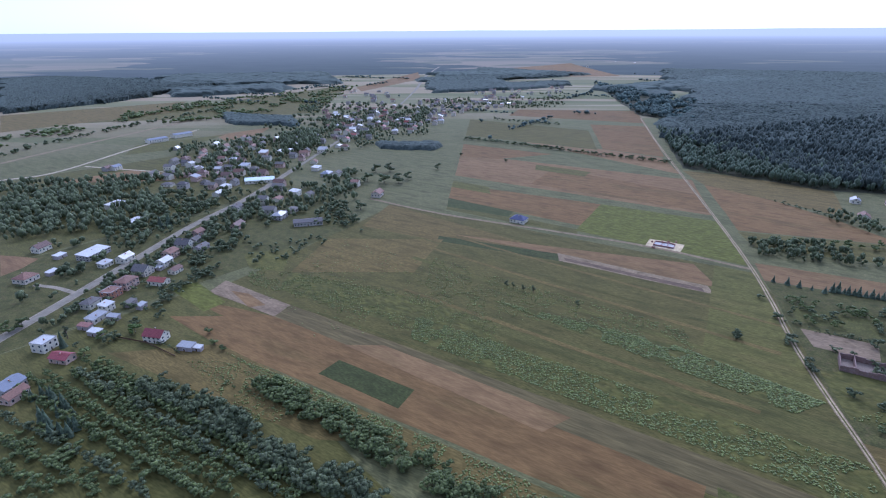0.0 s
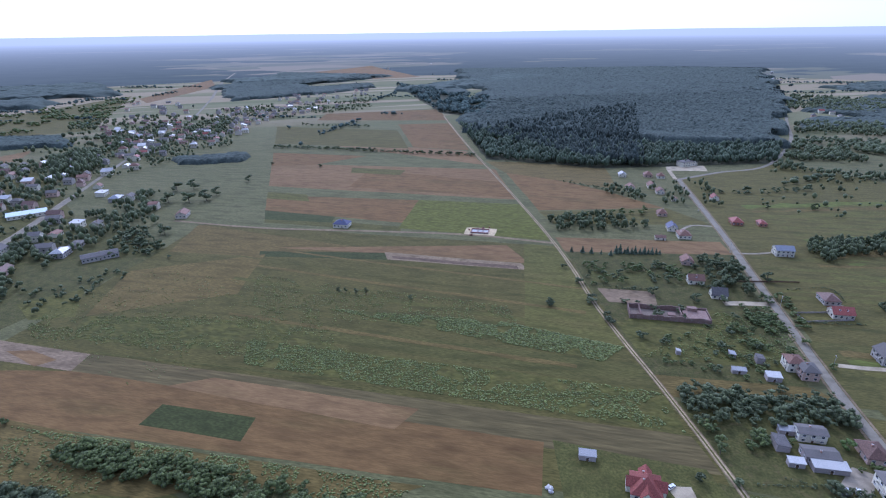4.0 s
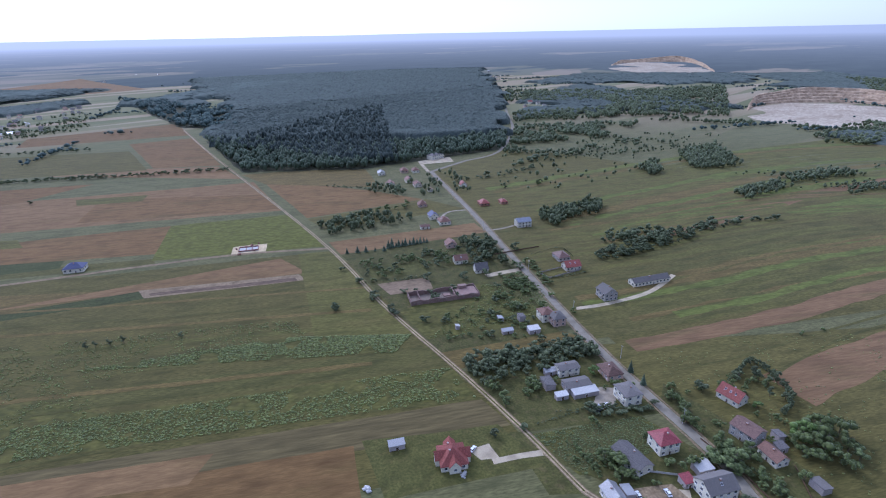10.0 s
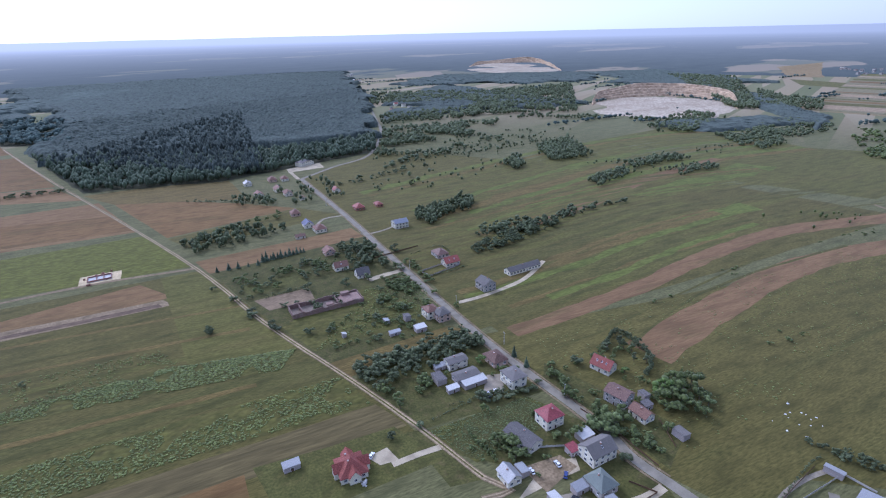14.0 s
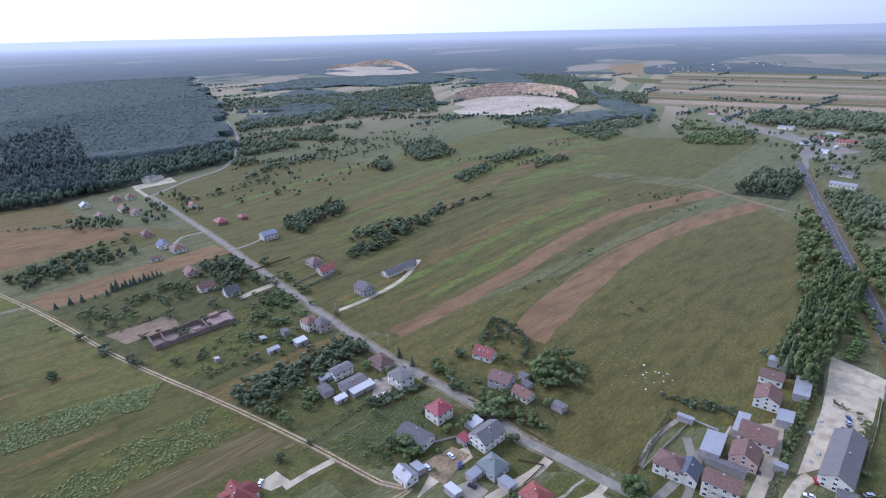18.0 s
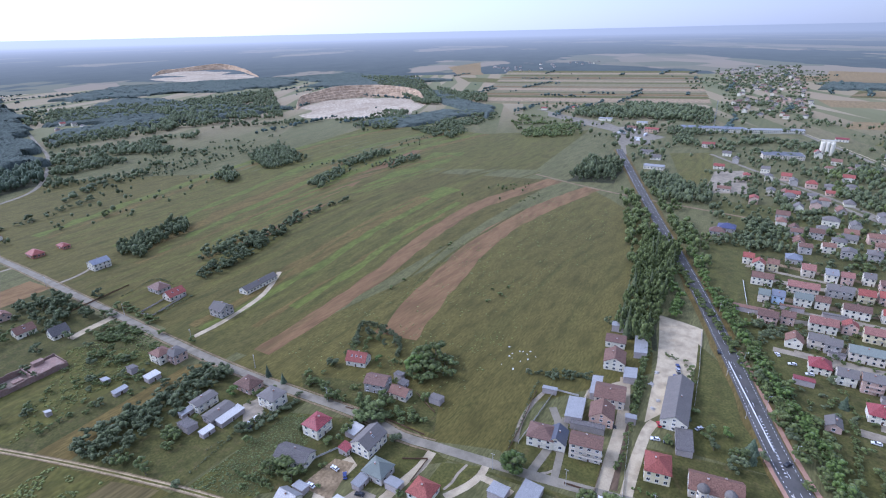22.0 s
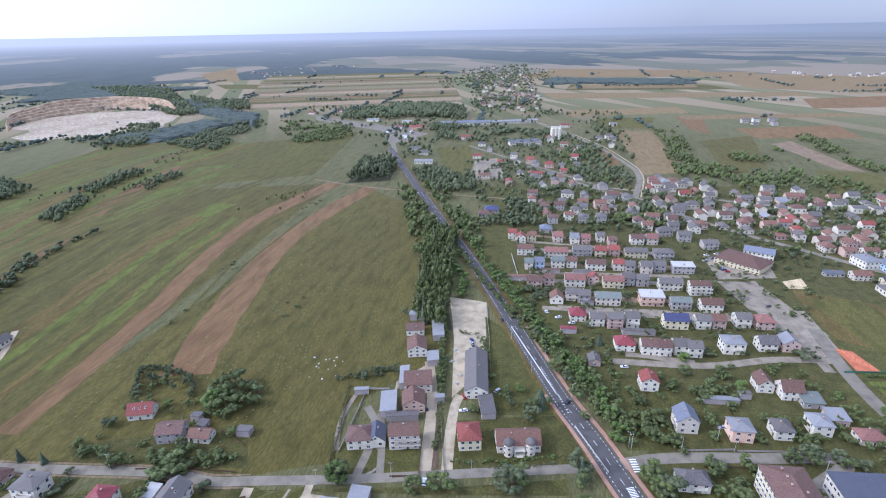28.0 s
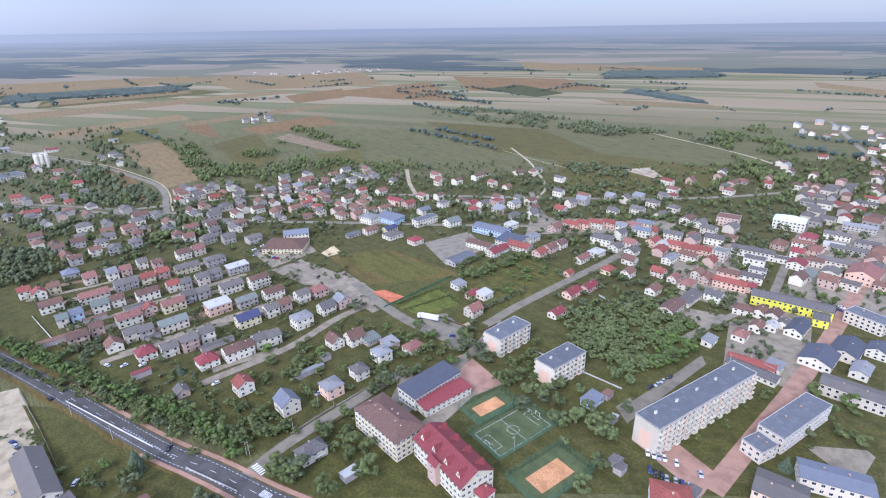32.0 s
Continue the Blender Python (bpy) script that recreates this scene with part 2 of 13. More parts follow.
# the roofs and walls
mat("red_tile", (0.232, 0.064, 0.048), (0.280, 0.084, 0.061), 0.6, 2.2, 0.3, 0.5, contrast=1.5)
mat("crimson_sheet", (0.212, 0.044, 0.048), (0.255, 0.060, 0.060), 0.5, 2.2, 0.3, 0.3, contrast=1.5)
mat("orange_tile", (0.223, 0.104, 0.081), (0.266, 0.130, 0.101), 0.7, 2.2, 0.3, 0.5, contrast=1.5)
mat("brown_tile", (0.128, 0.072, 0.053), (0.162, 0.093, 0.066), 0.7, 2.2, 0.3, 0.5, contrast=1.5)
mat("pinkish_tile", (0.176, 0.094, 0.065), (0.217, 0.118, 0.081), 0.7, 2.2, 0.3, 0.5, contrast=1.5)
mat("plum_sheet", (0.130, 0.073, 0.056), (0.154, 0.091, 0.067), 0.6, 2.2, 0.3, 0.3, contrast=1.5)
mat("grey_slate", (0.125, 0.112, 0.098), (0.165, 0.148, 0.130), 0.8, 4.0, 0.25, 0.4, c3=(0.13, 0.122, 0.11))
mat("dark_felt", (0.112, 0.102, 0.094), (0.146, 0.132, 0.122), 0.85, 2.2, 0.2, 0.3, contrast=1.5)
mat("bitumen", (0.110, 0.118, 0.130), (0.150, 0.155, 0.165), 0.8, 3.0, 0.12, 0.2, c3=(0.20, 0.20, 0.205))
mat("anthracite_sheet", (0.075, 0.080, 0.100), (0.100, 0.105, 0.125), 0.5, 4.0, 0.3, 0.2)
mat("zinc_sheet", (0.255, 0.250, 0.240), (0.335, 0.328, 0.315), 0.4, 3.0, 0.2, 0.1, 0.3)
mat("blue_sheet", (0.150, 0.162, 0.190), (0.195, 0.207, 0.235), 0.45, 4.0, 0.3, 0.2)
mat("navy_tile", (0.050, 0.055, 0.110), (0.070, 0.075, 0.140), 0.5, 5.0, 0.3, 0.4)
mat("pale_sheet", (0.42, 0.405, 0.37), (0.53, 0.51, 0.47), 0.45, 3.0, 0.2, 0.1)
mat("mint_sheet", (0.62, 0.72, 0.66), (0.70, 0.79, 0.73), 0.5, 3.0, 0.2, 0.1)
mat("green_slate", (0.150, 0.170, 0.145), (0.195, 0.212, 0.180), 0.75, 4.0, 0.25, 0.4)
mat("white_plaster", (0.68, 0.62, 0.488), (0.77, 0.71, 0.561), 0.9, 3.0, 0.25, 0.15, spread=0.08)
mat("cream_plaster", (0.60, 0.53, 0.41), (0.68, 0.605, 0.48), 0.9, 3.0, 0.25, 0.15, spread=0.1)
mat("yellow_plaster", (0.62, 0.54, 0.33), (0.69, 0.61, 0.40), 0.9, 3.0, 0.25, 0.15)
mat("bright_plaster", (0.70, 0.63, 0.459), (0.78, 0.71, 0.522), 0.9, 3.0, 0.25, 0.15)
mat("lemon_paint", (0.80, 0.72, 0.05), (0.84, 0.77, 0.09), 0.7, 3.0, 0.25, 0.1)
mat("peach_plaster", (0.70, 0.46, 0.32), (0.76, 0.52, 0.38), 0.9, 3.0, 0.25, 0.15)
mat("pink_plaster", (0.52, 0.37, 0.290), (0.60, 0.44, 0.348), 0.9, 3.0, 0.25, 0.15)
mat("grey_plaster", (0.36, 0.33, 0.29), (0.45, 0.415, 0.36), 0.9, 3.0, 0.25, 0.25)
mat("blue_plaster", (0.44, 0.56, 0.68), (0.52, 0.63, 0.74), 0.9, 3.0, 0.25, 0.15)
mat("brick", (0.32, 0.150, 0.095), (0.40, 0.200, 0.130), 0.9, 8.0, 0.5, 0.4)
mat("old_brick", (0.190, 0.125, 0.100), (0.260, 0.170, 0.135), 0.9, 3.0, 0.3, 0.4, c3=(0.30, 0.26, 0.22))
mat("block_wall", (0.33, 0.29, 0.27), (0.43, 0.38, 0.35), 0.9, 6.0, 0.5, 0.4)
mat("white_frame", (0.74, 0.74, 0.73), (0.80, 0.80, 0.79), 0.5, 3.0, 0.5, 0.0)
mat("dark_wood", (0.105, 0.062, 0.036), (0.150, 0.090, 0.054), 0.7, 6.0, 0.8, 0.3)
mat("concrete", (0.42, 0.40, 0.37), (0.52, 0.50, 0.46), 0.9, 3.0, 0.3, 0.3, c3=(0.33, 0.31, 0.28))
mat("steel", (0.40, 0.41, 0.42), (0.48, 0.49, 0.50), 0.4, 4.0, 0.5, 0.1, 0.8)
mat("glass_pane", (0.018, 0.022, 0.028), (0.040, 0.046, 0.055), 0.15, 1.0, 0.3, 0.0, spec=0.6)
mat("rubber", (0.020, 0.020, 0.021), (0.030, 0.030, 0.031), 0.9, 4.0, 0.5, 0.1)
mat("green_mesh", (0.055, 0.150, 0.095), (0.075, 0.180, 0.115), 0.8, 4.0, 0.4, 0.2)
mat("bark", (0.110, 0.088, 0.066), (0.160, 0.130, 0.098), 0.95, 6.0, 0.8, 0.6)

# foliage
def leaf(name, c1, c2, island):
    """Foliage: mottled clumps, paler and darker trees side by side; in masses the mottling is as coarse as a bough."""
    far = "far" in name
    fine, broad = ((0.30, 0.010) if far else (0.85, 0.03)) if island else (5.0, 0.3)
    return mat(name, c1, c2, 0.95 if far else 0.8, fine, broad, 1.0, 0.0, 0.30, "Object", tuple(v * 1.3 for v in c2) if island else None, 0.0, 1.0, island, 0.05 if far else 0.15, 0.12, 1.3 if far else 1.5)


# leaf_far and canopy_far: bluish tint paints the haze of distance into the foliage
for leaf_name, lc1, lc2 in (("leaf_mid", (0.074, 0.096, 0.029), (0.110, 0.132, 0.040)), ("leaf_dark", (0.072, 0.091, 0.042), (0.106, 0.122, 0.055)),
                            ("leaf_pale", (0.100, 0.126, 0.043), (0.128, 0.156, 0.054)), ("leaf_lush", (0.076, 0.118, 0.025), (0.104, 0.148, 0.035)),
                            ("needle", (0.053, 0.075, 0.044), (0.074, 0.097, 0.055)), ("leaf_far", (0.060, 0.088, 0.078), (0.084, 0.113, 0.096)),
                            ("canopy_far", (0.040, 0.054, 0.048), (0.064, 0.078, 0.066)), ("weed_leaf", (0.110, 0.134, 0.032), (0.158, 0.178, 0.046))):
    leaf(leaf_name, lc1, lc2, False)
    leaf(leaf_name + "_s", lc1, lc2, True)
CAR_PAINTS = ("car_silver", "car_white", "car_black", "car_red", "car_blue")
for car_name, cc in zip(CAR_PAINTS, ((0.42, 0.43, 0.45), (0.75, 0.75, 0.74), (0.030, 0.032, 0.038), (0.40, 0.020, 0.020), (0.040, 0.060, 0.18))):
    mat(car_name, cc, tuple(v * 1.1 for v in cc), 0.3, 2.0, 0.5, 0.0, 0.2, 0.05)

# ---- mesh helpers ----
R0, R1, ZT = 3000.0, 4900.0, 177.0


def terrain(x, y):
    """The plain is level, and far off the land rises gently to the hills that close the view."""
    r = math.hypot(x, y)
    return 0.0 if r < R0 else ZT * ((r - R0) / (R1 - R0)) ** 2


def mesh_of(name, verts, faces, mats=(), slots=None):
    me = bpy.data.meshes.new(name)
    me.from_pydata([tuple(v) for v in verts], [], [tuple(f) for f in faces])
    for m in mats:
        me.materials.append(MATS[m])
    if slots:
        me.polygons.foreach_set("material_index", slots)
    me.update()
    return me


def child(name, me, parent, m=None, label=""):
    ob = new(name, me)
    ob.parent = parent
    if m is not None:
        ob.matrix_basis = m
    if label:
        ob["label"] = label
    return ob


def thing(name, x, y, rot, label, category, group="", z=0.0):
    ob = new(name)
    ob.empty_display_size = 0.5
    ob.matrix_basis = pose(x, y, z, 0, 0, rot)
    return tagged(ob, label, category, group)


def boxes_mesh(name, boxes, mats, bevel=0.0):
    """One mesh of several boxes, each (x, y, z, size x, size y, size z, slot), by their middles."""
    verts, faces, slots = [], [], []
    for x, y, z, a, b, c, s in boxes:
        k = len(verts)
        verts += [(x + i * a / 2, y + j * b / 2, z + h * c / 2) for h in (-1, 1) for i, j in ((-1, -1), (1, -1), (1, 1), (-1, 1))]
        faces += [(k + 3, k + 2, k + 1, k), (k + 4, k + 5, k + 6, k + 7)] + [(k + i, k + (i + 1) % 4, k + 4 + (i + 1) % 4, k + 4 + i) for i in range(4)]
        slots += [s] * 6
    return mesh_of(name, verts, faces, mats, slots)



# ---- ground pieces ----
def wobble(x, y, amount):
    v = noise.noise_vector(Vector((x * 0.03, y * 0.03, 3.0)))
    return x + v.x * amount, y + v.y * amount


def field(material, a, b, c, d, level=1, name="field", label="", wob=1.0):
    """A four-cornered piece of land with slightly uneven edges, lying on the ground."""
    size = max(math.dist(a, b), math.dist(b, c), math.dist(c, d), math.dist(d, a))
    far = max(math.hypot(*p) for p in (a, b, c, d)) > R0 - 200
    n = max(2, min(40, int(size / (25 if not far else 60))))
    if min(math.hypot(*p) for p in (a, b, c, d)) > 2600:
        return None  # the backdrop shows the fields out there
    if far and min(math.hypot(*p) for p in (a, b, c, d)) > 2300:
        wob = 14.0
    grid, faces = [], []
    for i in range(n + 1):
        for j in range(n + 1):
            u, v = i / n, j / n
            x = (1 - u) * ((1 - v) * a[0] + v * d[0]) + u * ((1 - v) * b[0] + v * c[0])
            y = (1 - u) * ((1 - v) * a[1] + v * d[1]) + u * ((1 - v) * b[1] + v * c[1])
            x, y = wobble(x, y, wob)
            r = math.hypot(x, y)
            if r > R1 - 20:
                x, y = x * (R1 - 20) / r, y * (R1 - 20) / r
            grid.append((x, y, terrain(x, y) + 0.008 * level + (0.6 if r > R0 else 0)))
    for i in range(n):
        for j in range(n):
            k = i * (n + 1) + j
            faces.append((k, k + n + 1, k + n + 2, k + 1))
    me = mesh_of(name, grid, faces, [material])
    if sum(p.normal.z for p in me.polygons) < 0:
        me.flip_normals()
    return tagged(new(name, me), label or material.replace("_", " ") + " ground with uneven edges on the plain", "field", "", "structure")


def smooth_line(points, step=6.0):
    """Points along a smooth curve through the given ones."""
    pts = [Vector((*p[:2], 0)) for p in points]
    pts = [pts[0] * 2 - pts[1]] + pts + [pts[-1] * 2 - pts[-2]]
    out = []
    for i in range(1, len(pts) - 2):
        p0, p1, p2, p3 = pts[i - 1 : i + 3]
        n = max(2, min(60, int((p2 - p1).length / step)))
        for k in range(n):
            t = k / n
            out.append(0.5 * (2 * p1 + (p2 - p0) * t + (2 * p0 - 5 * p1 + 4 * p2 - p3) * t * t + (3 * p1 - p0 - 3 * p2 + p3) * t ** 3))
    return out + [pts[-2]]


def offset_line(line, d):
    out = []
    for i, p in enumerate(line):
        t = (line[min(i + 1, len(line) - 1)] - line[max(i - 1, 0)]).normalized()
        out.append(p + Vector((-t.y, t.x, 0)) * d)
    return out


PAVED = []  # points along the roads and their half widths


def ribbon(name, material, width, level, points, shift=0.0, kind="structure", label="", category="road", w2=None, ragged=0.0):
    """A band of that width along a smooth line, for roads, tracks, verges and curved strips of land."""
    line = smooth_line(points)
    n = len(line)
    if category in ("road", "drive", "pavement"):
        PAVED.extend([(p.x, p.y, width / 2 + abs(shift)) for p in line])
    widths = [width + ((w2 or width) - width) * i / (n - 1) for i in range(n)]
    left, right = [], []
    for i, p in enumerate(line):
        t = (line[min(i + 1, n - 1)] - line[max(i - 1, 0)]).normalized()
        s = Vector((-t.y, t.x, 0))
        wv = ragged * noise.noise(p * 0.05)
        left.append(p + s * (shift + widths[i] / 2 + wv))
        right.append(p + s * (shift - widths[i] / 2 + ragged * noise.noise(p * 0.05 + Vector((9, 9, 9)))))
    verts = [(v.x, v.y, terrain(v.x, v.y) + 0.008 * level) for v in left + right]
    faces = [(i, n + i, n + i + 1, i + 1) for i in range(n - 1)]
    me = mesh_of(name, verts, faces, [material])
    return tagged(new(name, me), label, category, "", kind)


def dashes(name, line_points, shift, length, gap, width, level, label):
    """Painted dashes along a road, joined into one marking."""
    line = offset_line(smooth_line(line_points, 2.0), shift)
    run = [0.0]
    for a, b in zip(line, line[1:]):
        run.append(run[-1] + (b - a).length)

    def at(d):
        k = max(0, min(len(line) - 2, int(np.searchsorted(run, d)) - 1))
        return line[k].lerp(line[k + 1], (d - run[k]) / max(1e-6, run[k + 1] - run[k]))

    verts, faces, d = [], [], 0.0
    while d + length < run[-1]:
        a, b = at(d), at(d + length)
        t = (b - a).normalized()
        s = Vector((-t.y, t.x, 0)) * width / 2
        q = len(verts)
        verts += [(p.x, p.y, 0.008 * level) for p in (a + s, a - s, b - s, b + s)]
        faces.append((q, q + 1, q + 2, q + 3))
        d += length + gap
    return tagged(new(name, mesh_of(name, verts, faces, ["line_paint"])), label, "road marking", "", "structure")


# ---- plants ----
def ico(sub):
    bm = bmesh.new()
    bmesh.ops.create_icosphere(bm, subdivisions=sub, radius=1.0)
    v = np.array([p.co[:] for p in bm.verts])
    f = np.array([[q.index for q in p.verts] for p in bm.faces])
    bm.free()
    return v, f


ICO = {1: ico(1), 2: ico(2), 3: ico(3)}


OCTA = (np.array([(1, 0, 0), (0, 1, 0), (-1, 0, 0), (0, -1, 0), (0, 0, 1), (0, 0, -1)], dtype=float), np.array([(0, 1, 4), (1, 2, 4), (2, 3, 4), (3, 0, 4), (1, 0, 5), (2, 1, 5), (3, 2, 5), (0, 3, 5)]))


def lumpy(v, f, seed, amount, squash=0.85):
    out = []
    for p in v:
        d = 1 + amount * noise.noise(Vector(p) * 1.7 + Vector((seed * 7.3, seed, 0))) + 0.5 * amount * noise.noise(Vector(p) * 4.1 + Vector((0, seed * 3.1, 0)))
        out.append((p[0] * d, p[1] * d, p[2] * d * squash))
    return np.array(out), f


def join(parts):
    vs, fs, k = [], [], 0
    for v, f in parts:
        vs.append(v)
        fs.append(f + k)
        k += len(v)
    return np.concatenate(vs), np.concatenate(fs)


def leaf_cards(rng, centres, radii, n, size):
    """Small tilted leaf sprays standing out of the crown's surface."""
    v, f = [], []
    for _ in range(n):
        i = rng.integers(len(centres))
        d = rng.normal(size=3)
        d /= np.linalg.norm(d)
        d[2] = abs(d[2]) * 0.9 - 0.25
        p = centres[i] + d * radii[i] * rng.uniform(0.86, 1.16)
        a = rng.normal(size=3)
        a /= np.linalg.norm(a)
        b = np.cross(a, d)
        b /= np.linalg.norm(b) + 1e-6
        s = size * rng.uniform(0.6, 1.4)
        k = len(v)
        v += [p - a * s * 0.5, p + b * s * 0.5, p + a * s * 0.6 + d * s * 0.3]
        f.append((k, k + 1, k + 2))
    return np.array(v), np.array(f)


def crown_template(seed, lobes, cards, spread=0.55, lobe=0.5, tall=1.0, sub=2, card=0.24):
    """A crown 2 wide and 2*tall high round the origin: lobes of foliage with many leaf sprays and gaps between."""
    rng = np.random.default_rng(seed)
    parts, cs, rs = [], [], []
    for i in range(lobes):
        a = i * 2.4 + rng.uniform(-0.5, 0.5)
        z = -0.62 + 1.24 * ((i * 0.618) % 1.0) + rng.uniform(-0.08, 0.08)
        d = spread * math.sqrt(max(0.05, 1 - z * z)) * rng.uniform(0.6, 1.15)
        if i == 0:
            d, z = 0.0, 0.15
        c = np.array([math.cos(a) * d, math.sin(a) * d, z * tall])
        r = lobe * rng.uniform(0.65, 1.25)
        v, f = lumpy(*ICO[sub], seed * 13 + i, 0.6)
        parts.append((v * np.array([r, r, r * (0.6 + 0.4 * tall)]) * 0.88 + c, f))
        cs.append(c)
        rs.append(r)
    if cards:
        parts.append(leaf_cards(rng, cs, rs, cards, card))
    return join(parts)


def conifer_template(seed, tiers, seg):
    rng = np.random.default_rng(seed)
    v, f = [], []
    for t in range(tiers):
        z0, r = -1 + 1.75 * t / tiers, (1 - t / tiers) * 0.95 + 0.08
        top = z0 + 2.4 / tiers + 0.25
        k = len(v)
        for s in range(seg):
            a = 2 * math.pi * (s + 0.5 * (t % 2)) / seg
            q = r * rng.uniform(0.7, 1.15)
            v.append((math.cos(a) * q, math.sin(a) * q, z0 + rng.uniform(-0.08, 0.08)))
        v.append((0, 0, min(top, 1.0)))
        f += [(k + s, k + (s + 1) % seg, k + seg) for s in range(seg)]
    return np.array(v), np.array(f)


TEMPLATE = {
    "broad": [crown_template(s, 28, 900, 0.74, 0.27, 1.0, 1, 0.13) for s in (1, 2, 3, 4)],
    "round": [crown_template(s, 18, 520, 0.68, 0.32, 1.0, 1, 0.15) for s in (5, 6, 7)],
    "bush": [crown_template(s, 13, 320, 0.66, 0.35, 0.75, 1, 0.17) for s in (8, 9, 10)],
    "tall": [crown_template(s, 18, 480, 0.5, 0.29, 1.35, 1, 0.14) for s in (11, 12)],
    "conifer": [conifer_template(s, 7, 12) for s in (13, 14)],
    "fine": [crown_template(s, 14, 260, 0.66, 0.32, 0.95, 1, 0.18) for s in (41, 42, 43, 44)],
    "mid": [crown_template(s, 9, 120, 0.64, 0.34, 0.9, 1, 0.22) for s in (15, 16, 17, 27, 28)],
    "low": [crown_template(s, 3, 26, 0.5, 0.52, 1.0, 1, 0.34) for s in (18, 19, 20, 29)],
    "far": [crown_template(s, 1, 7, 0.3, 0.85, 1.0, 1, 0.42) for s in (31, 32, 33, 34, 35)],
    "pine": [conifer_template(s, 3, 6) for s in (21, 22)],
    "weed": [lumpy(*OCTA, s, 0.9, 0.6) for s in (23, 24, 25)],
}


def tri_mesh(name, v, f, material):
    me = bpy.data.meshes.new(name)
    me.vertices.add(len(v))
    me.vertices.foreach_set("co", np.ascontiguousarray(v, dtype=np.float32).ravel())
    me.loops.add(len(f) * 3)
    me.loops.foreach_set("vertex_index", np.ascontiguousarray(f, dtype=np.int32).ravel())
    me.polygons.add(len(f))
    me.polygons.foreach_set("loop_start", np.arange(0, 3 * len(f), 3, dtype=np.int32))
    me.polygons.foreach_set("loop_total", np.full(len(f), 3, dtype=np.int32))
    me.polygons.foreach_set("use_smooth", np.ones(len(f), dtype=bool))
    me.materials.append(MATS[material])
    me.update(calc_edges=True)
    me.validate()
    return me


CROWN_MESH = {}
TRUNK_MESH = {}


def trunk_mesh(kind):
    """A tapered, slightly bent trunk one metre high with limbs reaching into the crown."""
    if kind not in TRUNK_MESH:
        v, f = [], []

        def limb(p, q, r0, r1, seg=6):
            k = len(v)
            p, q = Vector(p), Vector(q)
            ax = (q - p).normalized()
            s = ax.orthogonal().normalized()
            t = ax.cross(s)
            for c, r in ((p, r0), ((p + q) / 2 + s * r0 * 0.3, (r0 + r1) / 2), (q, r1)):
                v.extend([tuple(c + (s * math.cos(a) + t * math.sin(a)) * r) for a in [2 * math.pi * i / seg for i in range(seg)]])
            for ring in range(2):
                f.extend([(k + ring * seg + i, k + ring * seg + (i + 1) % seg, k + (ring + 1) * seg + (i + 1) % seg, k + (ring + 1) * seg + i) for i in range(seg)])

        limb((0, 0, -0.02), (0.01, 0.015, 0.62), 0.035, 0.022)
        limb((0.01, 0.015, 0.60), (0.0, 0.03, 0.95), 0.022, 0.008)
        if kind != "conifer":
            for i in range(4):
                a = i * 1.7
                limb((0.01, 0.015, 0.40 + 0.06 * i), (math.cos(a) * 0.24, math.sin(a) * 0.24, 0.66 + 0.05 * i), 0.014, 0.005, 5)
        TRUNK_MESH[kind] = mesh_of("trunk", v, f, ["bark"])
    return TRUNK_MESH[kind]


TREE_WORDS = {"broad": "spreading broad-leaved tree", "round": "small round-crowned tree", "bush": "dense leafy bush", "tall": "tall slender broad-leaved tree", "conifer": "pointed dark conifer"}
LEAF_WORDS = {"leaf_mid": "with mid-green leaves", "leaf_dark": "with dark green foliage", "leaf_pale": "with pale grey-green leaves", "leaf_lush": "with fresh bright green leaves", "needle": "with dark needles"}
tree_rng = np.random.default_rng(5)


def tree(x, y, h, w, kind="broad", leaves="leaf_mid", where="growing on the grass"):
    """A tree of that height and crown width."""
    name = "bush" if kind == "bush" else ("conifer" if kind == "conifer" else "tree")
    top = thing(name, x, y, float(tree_rng.uniform(0, 360)), TREE_WORDS[kind] + " " + LEAF_WORDS[leaves] + " " + where, "bush" if kind == "bush" else "tree")
    i = int(tree_rng.integers(len(TEMPLATE[kind])))
    key = (kind, i, leaves)
    if key not in CROWN_MESH:
        CROWN_MESH[key] = tri_mesh("crown", *TEMPLATE[kind][i], leaves)
    low = 0.02 if kind in ("bush",) else (0.06 if kind == "conifer" else 0.05)
    half = h * (1 - low) / 2
    tall = {"tall": 1.75, "bush": 0.95, "conifer": 1.0}.get(kind, 1.15)
    child("trunk", trunk_mesh("conifer" if kind == "conifer" else "broad"), top, Matrix.Diagonal((h * 0.8, h * 0.8, h * 0.85, 1)))
    child("crown", CROWN_MESH[key], top, Matrix.Translation((0, 0, h * low + half * 0.95)) @ Matrix.Diagonal((w / 2, w / 2, half / tall * 1.15, 1)))
    return top


def inside(rng, n, a, b, c, d, mask=0.0, scale=0.02):
    """n random places in a four-cornered piece of land, kept where the ground's own patchiness is above the mask."""
    a, b, c, d = (np.array(p) for p in (a, b, c, d))
    out = []
    u, v = rng.uniform(size=n), rng.uniform(size=n)
    p = ((1 - u) * (1 - v))[:, None] * a + (u * (1 - v))[:, None] * b + (u * v)[:, None] * c + ((1 - u) * v)[:, None] * d
    if mask > -1:
        keep = [noise.noise(Vector((q[0] * scale, q[1] * scale, 1.5))) > mask for q in p]
        p = p[np.array(keep, dtype=bool)]
    return p


